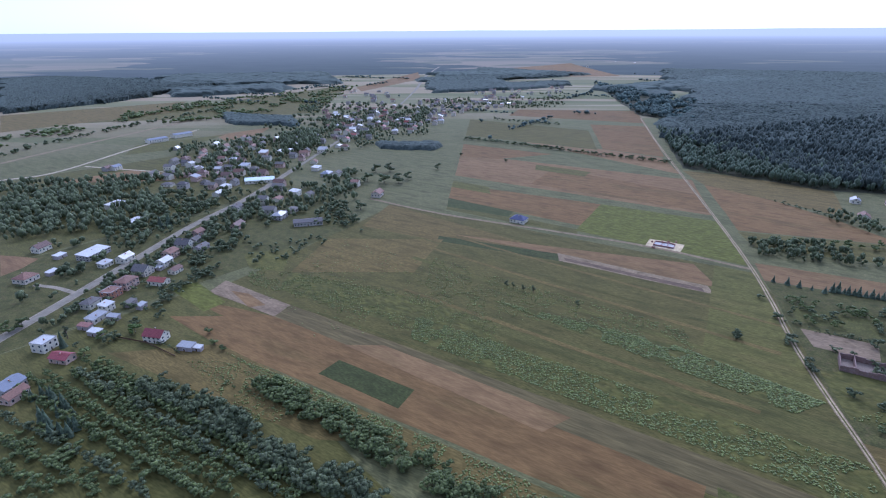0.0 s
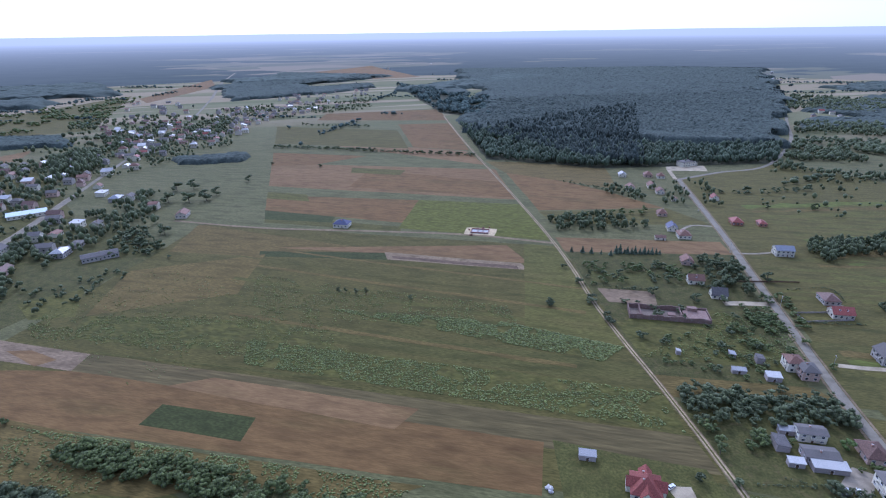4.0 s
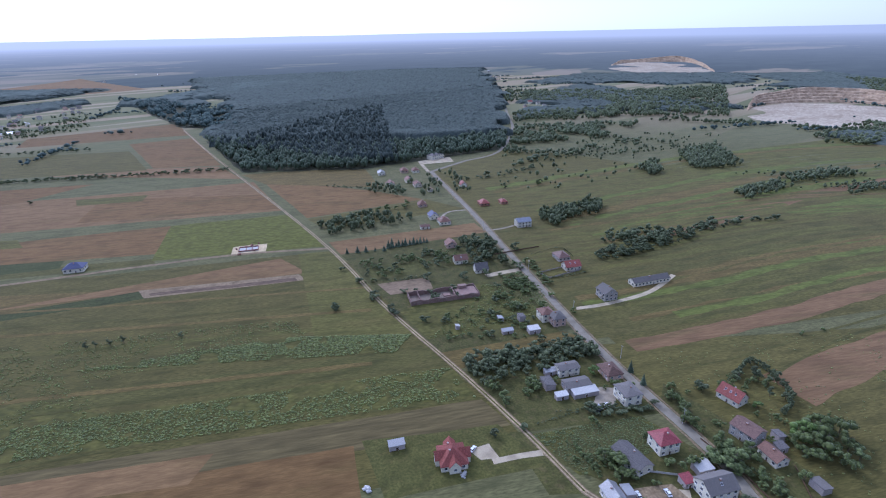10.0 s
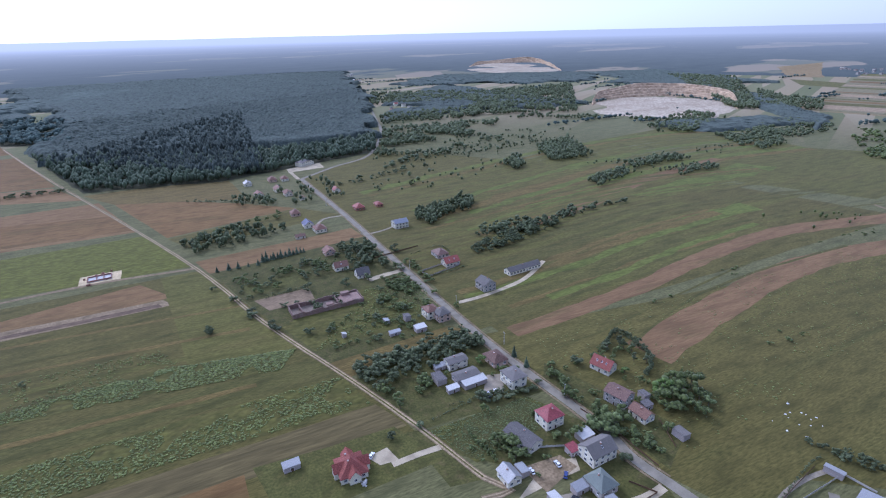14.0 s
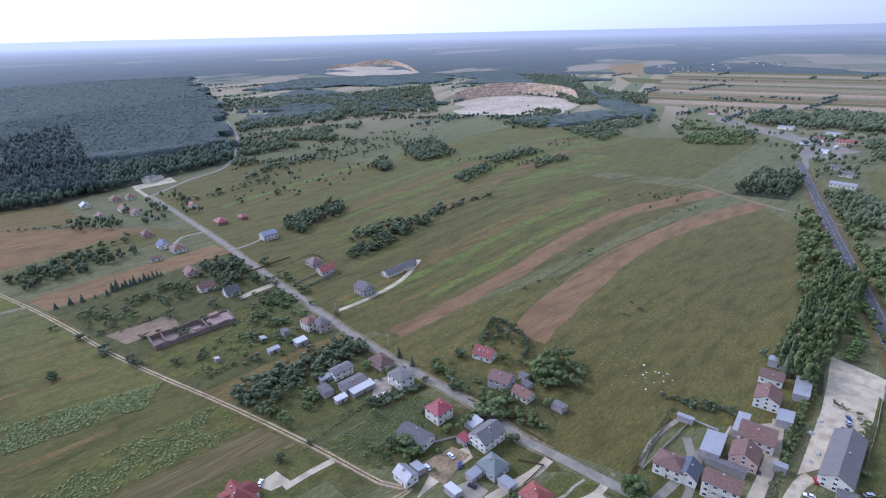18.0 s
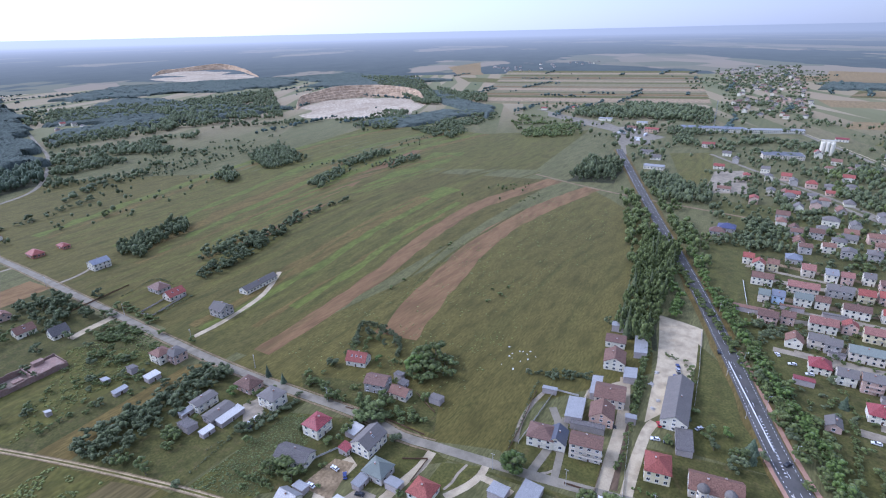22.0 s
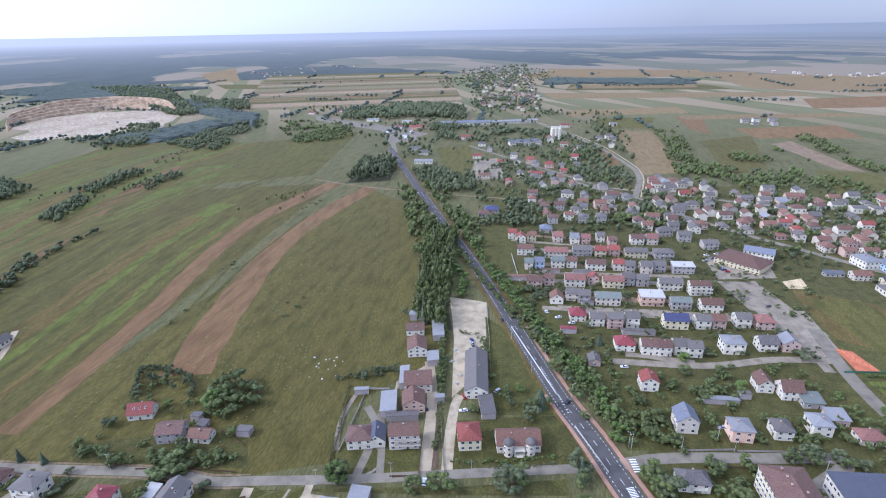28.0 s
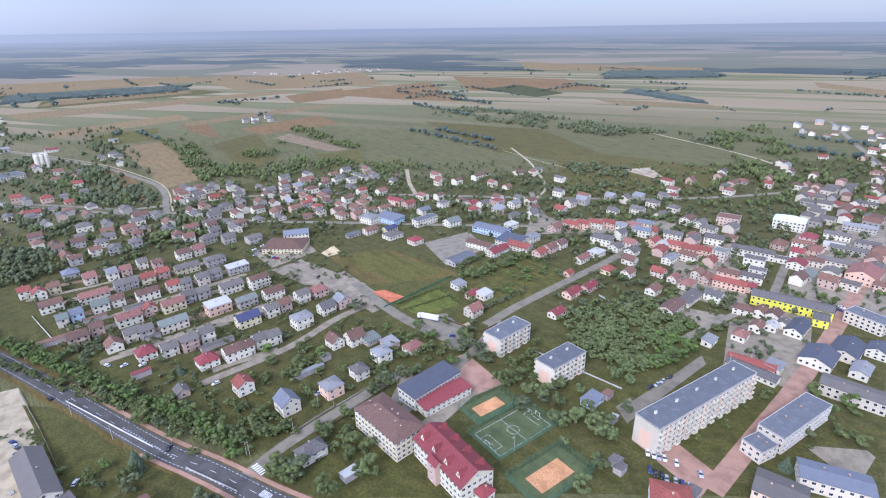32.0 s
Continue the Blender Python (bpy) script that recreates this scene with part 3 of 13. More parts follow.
def plant_mass(name, label, category, kind, leaves, pts, h, w, rng, vary=0.3, low=0.0):
    """Many plants that nobody would count, as one mesh."""
    if not len(pts):
        return None
    temps = TEMPLATE[kind]
    pick = rng.integers(len(temps), size=len(pts))
    vs, fs, k = [], [], 0
    tall = {"tall": 1.75, "mid": 1.0, "fine": 1.0, "low": 0.9, "far": 0.9, "weed": 0.75}.get(kind, 1.1)
    for i, (tv, tf) in enumerate(temps):
        q = pts[pick == i]
        if not len(q):
            continue
        m = len(q)
        ang, s = rng.uniform(0, 6.28, m), rng.uniform(1 - vary, 1 + vary, m)
        sh = s * rng.uniform(0.85, 1.15, m)
        ca, sa = np.cos(ang), np.sin(ang)
        x = (tv[None, :, 0] * ca[:, None] - tv[None, :, 1] * sa[:, None]) * (w / 2 * s)[:, None] + q[:, 0:1]
        y = (tv[None, :, 0] * sa[:, None] + tv[None, :, 1] * ca[:, None]) * (w / 2 * s)[:, None] + q[:, 1:2]
        base = np.array([terrain(*p) for p in q])
        z = (tv[None, :, 2] / tall * (1 - low) / 2 + (1 + low) / 2) * (h * sh)[:, None] + base[:, None]
        vs.append(np.stack([x, y, z], -1).reshape(-1, 3))
        fs.append((tf[None] + (np.arange(m) * len(tv))[:, None, None] + k).reshape(-1, 3))
        k += m * len(tv)
    me = tri_mesh(name, np.concatenate(vs), np.concatenate(fs), leaves + "_s")
    return tagged(new(name, me), label, category, "", "stuff")


def wood(a, b, c, d, spacing, h, kind="low", leaves="leaf_far", seed=1, mask=-2.0, scale=0.02, floor=True, name="woodland", label="dense dark woodland of broad-leaved trees and pines", w=None, level=3):
    """A wood: trees close together on a dark forest floor."""
    rng = np.random.default_rng(seed)
    reach = math.hypot(a[0] + c[0], a[1] + c[1]) / 2
    if kind == "mid" and reach > 440:
        kind = "low"
    if kind == "low" and reach > 580:
        kind = "far"
    w = w or spacing * 1.25
    if kind == "far":
        spacing, w = spacing * 0.85, w * 0.8
    area = 0.5 * abs((c[0] - a[0]) * (d[1] - b[1]) - (d[0] - b[0]) * (c[1] - a[1]))
    pts = inside(rng, int(area / spacing ** 2), a, b, c, d, mask, scale)
    if not floor and len(pts):
        half = w / 2
        taken = np.array([(x, y, q + half * 0.8) for x, y, q in PAVED] + [(x, y, min(q, 15) * 0.5 + half * 0.5) for x, y, q in STANDING])
        mid = pts.mean(axis=0)
        span = np.abs(pts - mid).max() + 40
        taken = taken[np.abs(taken[:, :2] - mid).max(axis=1) < span]
        if len(taken):
            free = np.ones(len(pts), dtype=bool)
            for k in range(0, len(pts), 400):
                d2 = ((pts[k : k + 400, None, :] - taken[None, :, :2]) ** 2).sum(axis=-1)
                free[k : k + 400] = (d2 > taken[None, :, 2] ** 2).all(axis=1)
            pts = pts[free]
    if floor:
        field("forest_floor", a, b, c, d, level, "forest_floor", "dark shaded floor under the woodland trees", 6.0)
    wide = w
    if kind in ("low", "far") and not floor:
        h, wide = h * 1.15, wide * 0.85
    return plant_mass(name, label, "woodland", kind, leaves, pts, h, wide, rng)


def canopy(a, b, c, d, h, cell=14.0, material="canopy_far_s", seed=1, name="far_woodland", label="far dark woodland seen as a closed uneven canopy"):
    """A far wood as one closed, bumpy canopy with ragged edges."""
    rng = np.random.default_rng(seed)
    if sum(math.hypot(*q) for q in (a, b, c, d)) > 4 * 2600:
        return None  # the backdrop shows the woods out there
    nu = max(3, min(330, int(max(math.dist(a, b), math.dist(d, c)) / cell)))
    nv = max(3, min(330, int(max(math.dist(a, d), math.dist(b, c)) / cell)))
    u, v = np.meshgrid(np.linspace(0, 1, nu + 1), np.linspace(0, 1, nv + 1), indexing="ij")
    u, v = u[..., None], v[..., None]
    p = (1 - u) * ((1 - v) * np.array(a) + v * np.array(d)) + u * ((1 - v) * np.array(b) + v * np.array(c))
    p = p + rng.uniform(-0.35, 0.35, p.shape) * cell
    span = min(60.0, 0.12 * min(math.dist(a, b), math.dist(a, d)) + 8)
    for i in range(nu + 1):
        for j in range(nv + 1):
            edge = 1 - min(i, nu - i, 10) / 10 * min(j, nv - j, 10) / 10
            if edge > 0:
                w = noise.noise_vector(Vector((p[i, j, 0] * 0.009, p[i, j, 1] * 0.009, 7.0))) + 0.5 * noise.noise_vector(Vector((p[i, j, 0] * 0.03, p[i, j, 1] * 0.03, 2.0)))
                p[i, j] += np.array((w.x, w.y)) * span * edge
    r = np.hypot(p[..., 0], p[..., 1])
    p *= np.minimum(1, 2900 / r)[..., None]
    r = np.minimum(r, 2900)
    g = np.where(r < R0, 0, ZT * ((np.maximum(r, R0) - R0) / (R1 - R0)) ** 2)
    z = g + h * rng.uniform(0.74, 1.1, r.shape)
    z[1], z[-2], z[:, 1], z[:, -2] = (q - 0.3 * h for q in (z[1], z[-2], z[:, 1], z[:, -2]))
    z[0], z[-1], z[:, 0], z[:, -1] = g[0], g[-1], g[:, 0], g[:, -1]
    verts = np.concatenate([p, z[..., None]], -1).reshape(-1, 3)
    i, j = np.meshgrid(np.arange(nu), np.arange(nv), indexing="ij")
    k = (i * (nv + 1) + j).ravel()
    f = np.concatenate([np.stack([k, k + nv + 1, k + nv + 2], -1), np.stack([k, k + nv + 2, k + 1], -1)])
    n = np.cross(verts[f[0][1]] - verts[f[0][0]], verts[f[0][2]] - verts[f[0][0]])
    if n[2] < 0:
        f = f[:, ::-1]
    return tagged(new(name, tri_mesh(name, verts, f, material)), label, "woodland", "", "stuff")


def hedge_line(points, spacing, h, w, kind="mid", leaves="leaf_mid", seed=1, jitter=1.5, name="hedgerow", label="unkempt hedgerow of bushes and small trees along a field edge", vary=0.35, skip=0.0):
    """A row of bushes along a line, as one mass."""
    rng = np.random.default_rng(seed)
    line = smooth_line(points, spacing)
    pts = []
    for a, b in zip(line, line[1:]):
        n = max(1, round((b - a).length / spacing))
        for i in range(n):
            if rng.uniform() >= skip:
                q = a + (b - a) * (i / n)
                pts.append((q.x + rng.normal() * jitter, q.y + rng.normal() * jitter))
    return plant_mass(name, label, "hedge", kind, leaves, np.array(pts), h, w, rng, vary)


# ---- buildings ----
WINDOW_MESH = {}


def window_mesh():
    """A window one metre wide and high in the xz plane, its outside towards -y: frame, mullion, two panes and a sill."""
    if "w" not in WINDOW_MESH:
        xs, zs = (-0.5, -0.45, -0.02, 0.02, 0.45, 0.5), (-0.54, -0.47, 0.45, 0.5)
        v = [(x * (1.08 if k == 0 else 1), -0.16 if k == 0 else -0.07, z) for k, z in enumerate(zs) for x in xs]
        f, slots = [], []
        for k in range(3):
            for i in range(5):
                q = (k * 6 + i, k * 6 + i + 1, k * 6 + i + 7, k * 6 + i + 6)
                if k == 1 and i in (1, 3):
                    b = len(v)
                    v += [(v[e][0], -0.01, v[e][2]) for e in q]
                    f += [(b, b + 1, b + 2, b + 3)] + [(q[e], q[(e + 1) % 4], b + (e + 1) % 4, b + e) for e in range(4)]
                    slots += [1, 0, 0, 0, 0]
                else:
                    f.append(q)
                    slots.append(0)
        b = len(v)
        v += [(-0.5, 0.03, -0.54), (0.5, 0.03, -0.54), (0.5, 0.03, 0.5), (-0.5, 0.03, 0.5)]
        f += [(b, b + 1, 5, 4, 3, 2, 1, 0), (b + 2, b + 3, 18, 19, 20, 21, 22, 23), (b + 1, b + 2, 23, 17, 11, 5), (b + 3, b, 0, 6, 12, 18)]
        WINDOW_MESH["w"] = mesh_of("window", v, f, ["white_frame", "glass_pane"], slots + [0] * 4)
        WINDOW_MESH["d"] = boxes_mesh("door", [(-0.46, -0.02, 0, 0.08, 0.12, 1, 0), (0.46, -0.02, 0, 0.08, 0.12, 1, 0), (0, -0.02, 0.48, 0.84, 0.12, 0.04, 0),
                                               (0, 0.0, -0.02, 0.84, 0.06, 0.96, 1), (0, -0.04, 0.2, 0.4, 0.03, 0.36, 2), (0.34, -0.06, -0.05, 0.04, 0.08, 0.06, 0)], ["white_frame", "dark_wood", "glass_pane"])
        WINDOW_MESH["c"] = boxes_mesh("chimney", [(0, 0, 0.45, 0.6, 0.6, 0.9, 0), (0, 0, 0.94, 0.76, 0.76, 0.08, 1), (-0.12, 0, 1.03, 0.16, 0.16, 0.12, 0), (0.14, 0, 1.03, 0.16, 0.16, 0.12, 0)], ["brick", "concrete"])
        WINDOW_MESH["s"] = boxes_mesh("skylight", [(0, 0, 0.02, 0.9, 1.3, 0.10, 0), (0, 0, 0.06, 0.72, 1.1, 0.06, 1)], ["white_frame", "glass_pane"])
    return WINDOW_MESH["w"]


def shell(name, L, W, h, roof, rh, material):
    """The walls, with gables where the roof has them."""
    a, b = L / 2, W / 2
    v = [(-a, -b, -0.2), (a, -b, -0.2), (a, b, -0.2), (-a, b, -0.2), (-a, -b, h), (a, -b, h), (a, b, h), (-a, b, h)]
    f = [(3, 2, 1, 0), (0, 1, 5, 4), (2, 3, 7, 6), (1, 2, 6, 5), (3, 0, 4, 7)]
    if roof in ("gable", "cross"):
        v += [(-a, 0, h + rh), (a, 0, h + rh)]
        f[3], f[4] = (1, 2, 6, 9, 5), (3, 0, 4, 8, 7)
        f += [(4, 5, 9, 8), (6, 7, 8, 9)]
    elif roof == "shed":
        v += [(a, b, h + rh), (-a, b, h + rh)]
        f = [(3, 2, 1, 0), (0, 1, 5, 4), (1, 2, 8, 5), (3, 0, 4, 9), (2, 3, 9, 8), (4, 5, 8, 9)]
    else:
        f += [(4, 5, 6, 7)]
    return mesh_of(name, v, f, [material])


def roof_mesh(L, W, h, roof, rh, material, over=0.45, th=0.2):
    """The roof covering: slabs with thickness and eaves."""
    a, b = L / 2 + over, W / 2 + over
    lift = 0.06
    drop = rh * over / (W / 2) if roof != "flat" else 0
    if roof in ("gable", "cross"):
        prof = [(-b, h - drop), (0, h + rh), (b, h - drop)]
        v = [(x, y, z + lift + t) for x in (-a, a) for t in (0, th) for y, z in prof]
        f = [(3, 9, 10, 4), (4, 10, 11, 5), (1, 7, 6, 0), (2, 8, 7, 1), (0, 6, 9, 3), (5, 11, 8, 2), (0, 3, 4, 1), (1, 4, 5, 2), (7, 10, 9, 6), (8, 11, 10, 7)]
        # ridge cap and gutters
        m = mesh_of("roof", v, f, [material])
    elif roof == "hip":
        k = max(0.0, L / 2 - W / 2 * 0.95)
        base = [(-a, -b), (a, -b), (a, b), (-a, b)]
        v = [(x, y, h - drop + lift + t) for t in (0, th) for x, y in base] + [(-k - 0.01, 0, h + rh + lift + th), (k + 0.01, 0, h + rh + lift + th)]
        f = [(3, 2, 1, 0), (0, 1, 5, 4), (1, 2, 6, 5), (2, 3, 7, 6), (3, 0, 4, 7), (4, 5, 9, 8), (5, 6, 9), (6, 7, 8, 9), (7, 4, 8)]
        m = mesh_of("roof", v, f, [material])
    elif roof == "shed":
        s = rh / W
        v = [(x, y, h + (y + W / 2) * s + lift + t) for t in (0, th) for x, y in ((-a, -b), (a, -b), (a, b), (-a, b))]
        f = [(3, 2, 1, 0), (4, 5, 6, 7), (0, 1, 5, 4), (1, 2, 6, 5), (2, 3, 7, 6), (3, 0, 4, 7)]
        m = mesh_of("roof", v, f, [material])
    else:
        o = 0.12
        m = boxes_mesh("roof", [(0, 0, h + 0.1 + lift, L + 2 * o, W + 2 * o, 0.2, 0), (0, -W / 2, h + 0.33 + lift, L + 2 * o, 0.24, 0.26, 1), (0, W / 2, h + 0.33 + lift, L + 2 * o, 0.24, 0.26, 1),
                                (-L / 2, 0, h + 0.33 + lift, 0.24, W - 0.24, 0.26, 1), (L / 2, 0, h + 0.33 + lift, 0.24, W - 0.24, 0.26, 1)], [material, "concrete"])
    return m


ROOF_WORDS = {"red_tile": "bright red tiled", "crimson_sheet": "crimson sheet-metal", "orange_tile": "orange tiled", "brown_tile": "brown tiled", "pinkish_tile": "faded pinkish tiled",
              "plum_sheet": "plum-coloured sheet", "grey_slate": "grey fibre-cement", "dark_felt": "dark felt", "bitumen": "flat grey bitumen", "anthracite_sheet": "anthracite sheet", "zinc_sheet": "bright zinc sheet",
              "blue_sheet": "blue-grey sheet", "navy_tile": "navy blue tiled", "pale_sheet": "white sheet", "mint_sheet": "pale mint sheet", "green_slate": "greenish slate"}
house_rng = np.random.default_rng(9)
STANDING = []  # places and sizes of the houses so far


NEAR = 300.0  # metres within which single windows can be picked apart


def wall_rows(top, L, W, h, storeys, sides, wide=1.25, tall=1.35, pitch=3.0, door=True):
    """Windows in rows on the given sides (0 front, 1 right, 2 back, 3 left), and a front door."""
    me = window_mesh()
    far = top.matrix_basis.translation.length > NEAR
    panes = []
    sh = h / storeys
    for side in sides:
        run = L if side in (0, 2) else W
        depth = W / 2 if side in (0, 2) else L / 2
        n = max(1, int((run - 0.8) / pitch))
        turn = Matrix.Rotation(radians(90 * side), 4, "Z")
        for s in range(storeys):
            for i in range(n):
                u = (i + 0.5) / n * run - run / 2
                if door and side == 0 and s == 0 and i == n // 2:
                    child("door", WINDOW_MESH["d"], top, turn @ Matrix.Translation((u, -depth - 0.02, 1.08)) @ Matrix.Diagonal((1.15, 1, 2.1, 1)))
                    continue
                if far:
                    c = turn @ Vector((u, -depth - 0.02, sh * (s + 0.55)))
                    a, b, t = (wide, 0.12, min(tall, sh * 0.5)) if side in (0, 2) else (0.12, wide, min(tall, sh * 0.5))
                    q = turn @ Vector((0, -0.03, 0))
                    panes += [(c.x, c.y, c.z, a, b, t, 0), (c.x + q.x, c.y + q.y, c.z, a * 0.9 if a > 0.2 else a, b * 0.9 if b > 0.2 else b, t * 0.9, 1)]
                    continue
                child("window", me, top, turn @ Matrix.Translation((u, -depth - 0.02, sh * (s + 0.55))) @ Matrix.Diagonal((wide, 1, min(tall, sh * 0.5), 1)))
    if panes:
        child("glazing", boxes_mesh("glazing", panes, ["white_frame", "glass_pane"]), top)["kind"] = "stuff"


def house(x, y, rot, L, W, h, roof, rh, walls, cover, storeys=2, sides=(0, 1, 2, 3), chimneys=1, balcony=0, skylights=0, name="house", label="", category="house", group="", pitch=3.0, wide=1.45, over=0.45, door=True, where="beside its garden"):
    """A house: walls, roof with eaves, chimneys, windows and doors, balconies."""
    top = thing(name, x, y, rot, label or f"{walls.replace('_', ' ')} {name.replace('_', ' ')} with {ROOF_WORDS.get(cover, cover)} roof {where}", category, group)
    top["label"] = " ".join(top["label"].split()[:12])
    window_mesh()
    STANDING.append((x, y, max(L, W)))
    child("wall", shell("wall", L, W, h, roof, rh, walls), top)
    child("roof", roof_mesh(L, W, h, roof, rh, cover, over), top)
    for c in range(chimneys):
        cx = (c + 1) / (chimneys + 1) * L - L / 2 + float(house_rng.uniform(-0.6, 0.6))
        cy = float(house_rng.choice([-1, 1])) * W * 0.12
        cz = h + rh * 0.72 - 0.1 if roof in ("gable", "cross", "hip") else h + 0.1
        child("chimney", WINDOW_MESH["c"], top, Matrix.Translation((cx, cy, cz)) @ Matrix.Diagonal((1, 1, 1.3, 1)))
    for k in range(skylights):
        sl = math.atan2(rh, W / 2)
        u = (k + 0.5) / skylights * L * 0.7 - L * 0.35
        child("skylight", WINDOW_MESH["s"], top, Matrix.Translation((u, -W * 0.25, h + rh * 0.5 + 0.3)) @ Matrix.Rotation(sl, 4, "X"))
    wall_rows(top, L, W, h, storeys, sides, wide, 1.5, pitch, door)
    if roof in ("gable", "cross") and sides and rh > 2.2:
        for s, turn in ((1, 90), (3, 270)):
            if s in sides:
                child("window", window_mesh(), top, Matrix.Rotation(radians(turn), 4, "Z") @ Matrix.Translation((0, -L / 2 - 0.02, h + rh * 0.38)) @ Matrix.Diagonal((1.2, 1, 1.2, 1)))
    if balcony:
        sh = h / storeys
        for s in range(1, storeys):
            child("balcony", boxes_mesh("balcony", [(0, 0, 0, balcony, 1.3, 0.16, 0), (0, -0.6, 0.55, balcony, 0.05, 0.9, 1), (-balcony / 2 + 0.03, 0, 0.55, 0.05, 1.2, 0.9, 1), (balcony / 2 - 0.03, 0, 0.55, 0.05, 1.2, 0.9, 1)], ["concrete", walls]),
                  top, Matrix.Translation((L * 0.12, -W / 2 - 0.65, sh * s)))
    return top


def wing(top, dx, dy, rot, L, W, h, roof, rh, walls, cover, sides=(0,), storeys=1):
    """A wing or porch of a house, with its own roof."""
    m = pose(dx, dy, 0, 0, 0, rot)
    w = child("wing", shell("wing", L, W, h, roof, rh, walls), top, m)
    child("wing_roof", roof_mesh(L, W, h, roof, rh, cover, 0.35), w)
    for side in sides:
        run, depth = (L, W / 2) if side in (0, 2) else (W, L / 2)
        for s in range(storeys):
            for i in range(max(1, int(run / 3.2))):
                n = max(1, int(run / 3.2))
                child("window", window_mesh(), w, Matrix.Rotation(radians(90 * side), 4, "Z") @ Matrix.Translation(((i + 0.5) / n * run - run / 2, -depth - 0.02, h / storeys * (s + 0.55))) @ Matrix.Diagonal((1.2, 1, 1.3, 1)))
    return w


def hut(x, y, rot, L, W, h, cover, roof="shed", walls="dark_wood", name="shed", rh=0.6, label=""):
    """A shed or garage with a wide door."""
    top = thing(name, x, y, rot, label or f"small {walls.replace('_', ' ')} {name} with {ROOF_WORDS.get(cover, cover)} roof in the yard", "shed")
    window_mesh()
    child("wall", shell("wall", L, W, h, roof, rh, walls), top)
    child("roof", roof_mesh(L, W, h, roof, rh, cover, 0.25, 0.12), top)
    child("door", WINDOW_MESH["d"], top, Matrix.Translation((0, -W / 2 - 0.02, min(2.0, h * 0.85) / 2 + 0.02)) @ Matrix.Diagonal((1.6, 1, min(2.0, h * 0.85), 1)))
    return top


CAR_MESH = {}


def car(x, y, rot, paint, van=False, where="parked in the yard"):
    """A car: body with bonnet and boot, glazed cabin, lights and four wheels with tyre and rim."""
    if "wheel" not in CAR_MESH:
        bm = bmesh.new()
        bmesh.ops.create_cone(bm, cap_ends=True, segments=14, radius1=0.32, radius2=0.32, depth=0.22, matrix=Matrix.Rotation(radians(90), 4, "X"))
        me = bpy.data.meshes.new("tyre")
        bm.to_mesh(me)
        bm.free()
        me.materials.append(MATS["rubber"])
        bm = bmesh.new()
        bmesh.ops.create_cone(bm, cap_ends=True, segments=10, radius1=0.19, radius2=0.19, depth=0.24, matrix=Matrix.Rotation(radians(90), 4, "X"))
        rim = bpy.data.meshes.new("rim")
        bm.to_mesh(rim)
        bm.free()
        rim.materials.append(MATS["steel"])
        CAR_MESH["wheel"], CAR_MESH["rim"] = me, rim
    L, W = (5.2, 1.95) if van else (4.3, 1.75)
    if (paint, van) not in CAR_MESH:
        prof = [(-L / 2, 0.35), (-L / 2, 0.85), (-L / 2 + 0.25, 0.95), (L * 0.22, 0.95), (L / 2 - 0.15, 0.78), (L / 2, 0.6), (L / 2, 0.35)]
        v = [(px, s * (W / 2 - (0.06 if pz > 0.9 else 0)), pz) for s in (-1, 1) for px, pz in prof]
        n = len(prof)
        f = [tuple(range(n)), tuple(reversed(range(n, 2 * n)))] + [(i, n + i, n + (i + 1) % n, (i + 1) % n) for i in range(n)]
        body = mesh_of("body", v, [tuple(reversed(q)) for q in f], [paint])
        top_z = 1.95 if van else 1.43
        c0, c1 = (-L / 2 + 0.12, L * 0.30) if van else (-L * 0.40, L * 0.2)
        v = [(c0, -W / 2 + .08, .94), (c1, -W / 2 + .08, .94), (c1, W / 2 - .08, .94), (c0, W / 2 - .08, .94), (c0 + .35, -W / 2 + .22, top_z), (c1 - .7, -W / 2 + .22, top_z), (c1 - .7, W / 2 - .22, top_z), (c0 + .35, W / 2 - .22, top_z)]
        f = [(4, 5, 6, 7), (0, 1, 5, 4), (1, 2, 6, 5), (2, 3, 7, 6), (3, 0, 4, 7)]
        cabin = mesh_of("cabin", v, f, [paint, "glass_pane"], [0, 1, 1, 1, 1] if not van else [0, 0, 1, 0, 0])
        CAR_MESH[(paint, van)] = (body, cabin, boxes_mesh("headlight", [(0, 0, 0, 0.08, 0.35, 0.14, 0)], ["white_frame"]))
    body, cabin, lamp = CAR_MESH[(paint, van)]
    top = thing("van" if van else "car", x, y, rot, f"{paint[4:]} {'van' if van else 'car'} {where}", "van" if van else "car", "", 0.12)
    child("body", body, top)
    child("cabin", cabin, top)
    for s in (-1, 1):
        child("headlight", lamp, top, Matrix.Translation((L / 2, s * W * 0.36, 0.66)))
        for u in (-L * 0.31, L * 0.31):
            w = child("wheel", CAR_MESH["wheel"], top, Matrix.Translation((u, s * (W / 2 - 0.1), 0.32)))
            child("rim", CAR_MESH["rim"], w)
    return top


POLE_MESH = {}


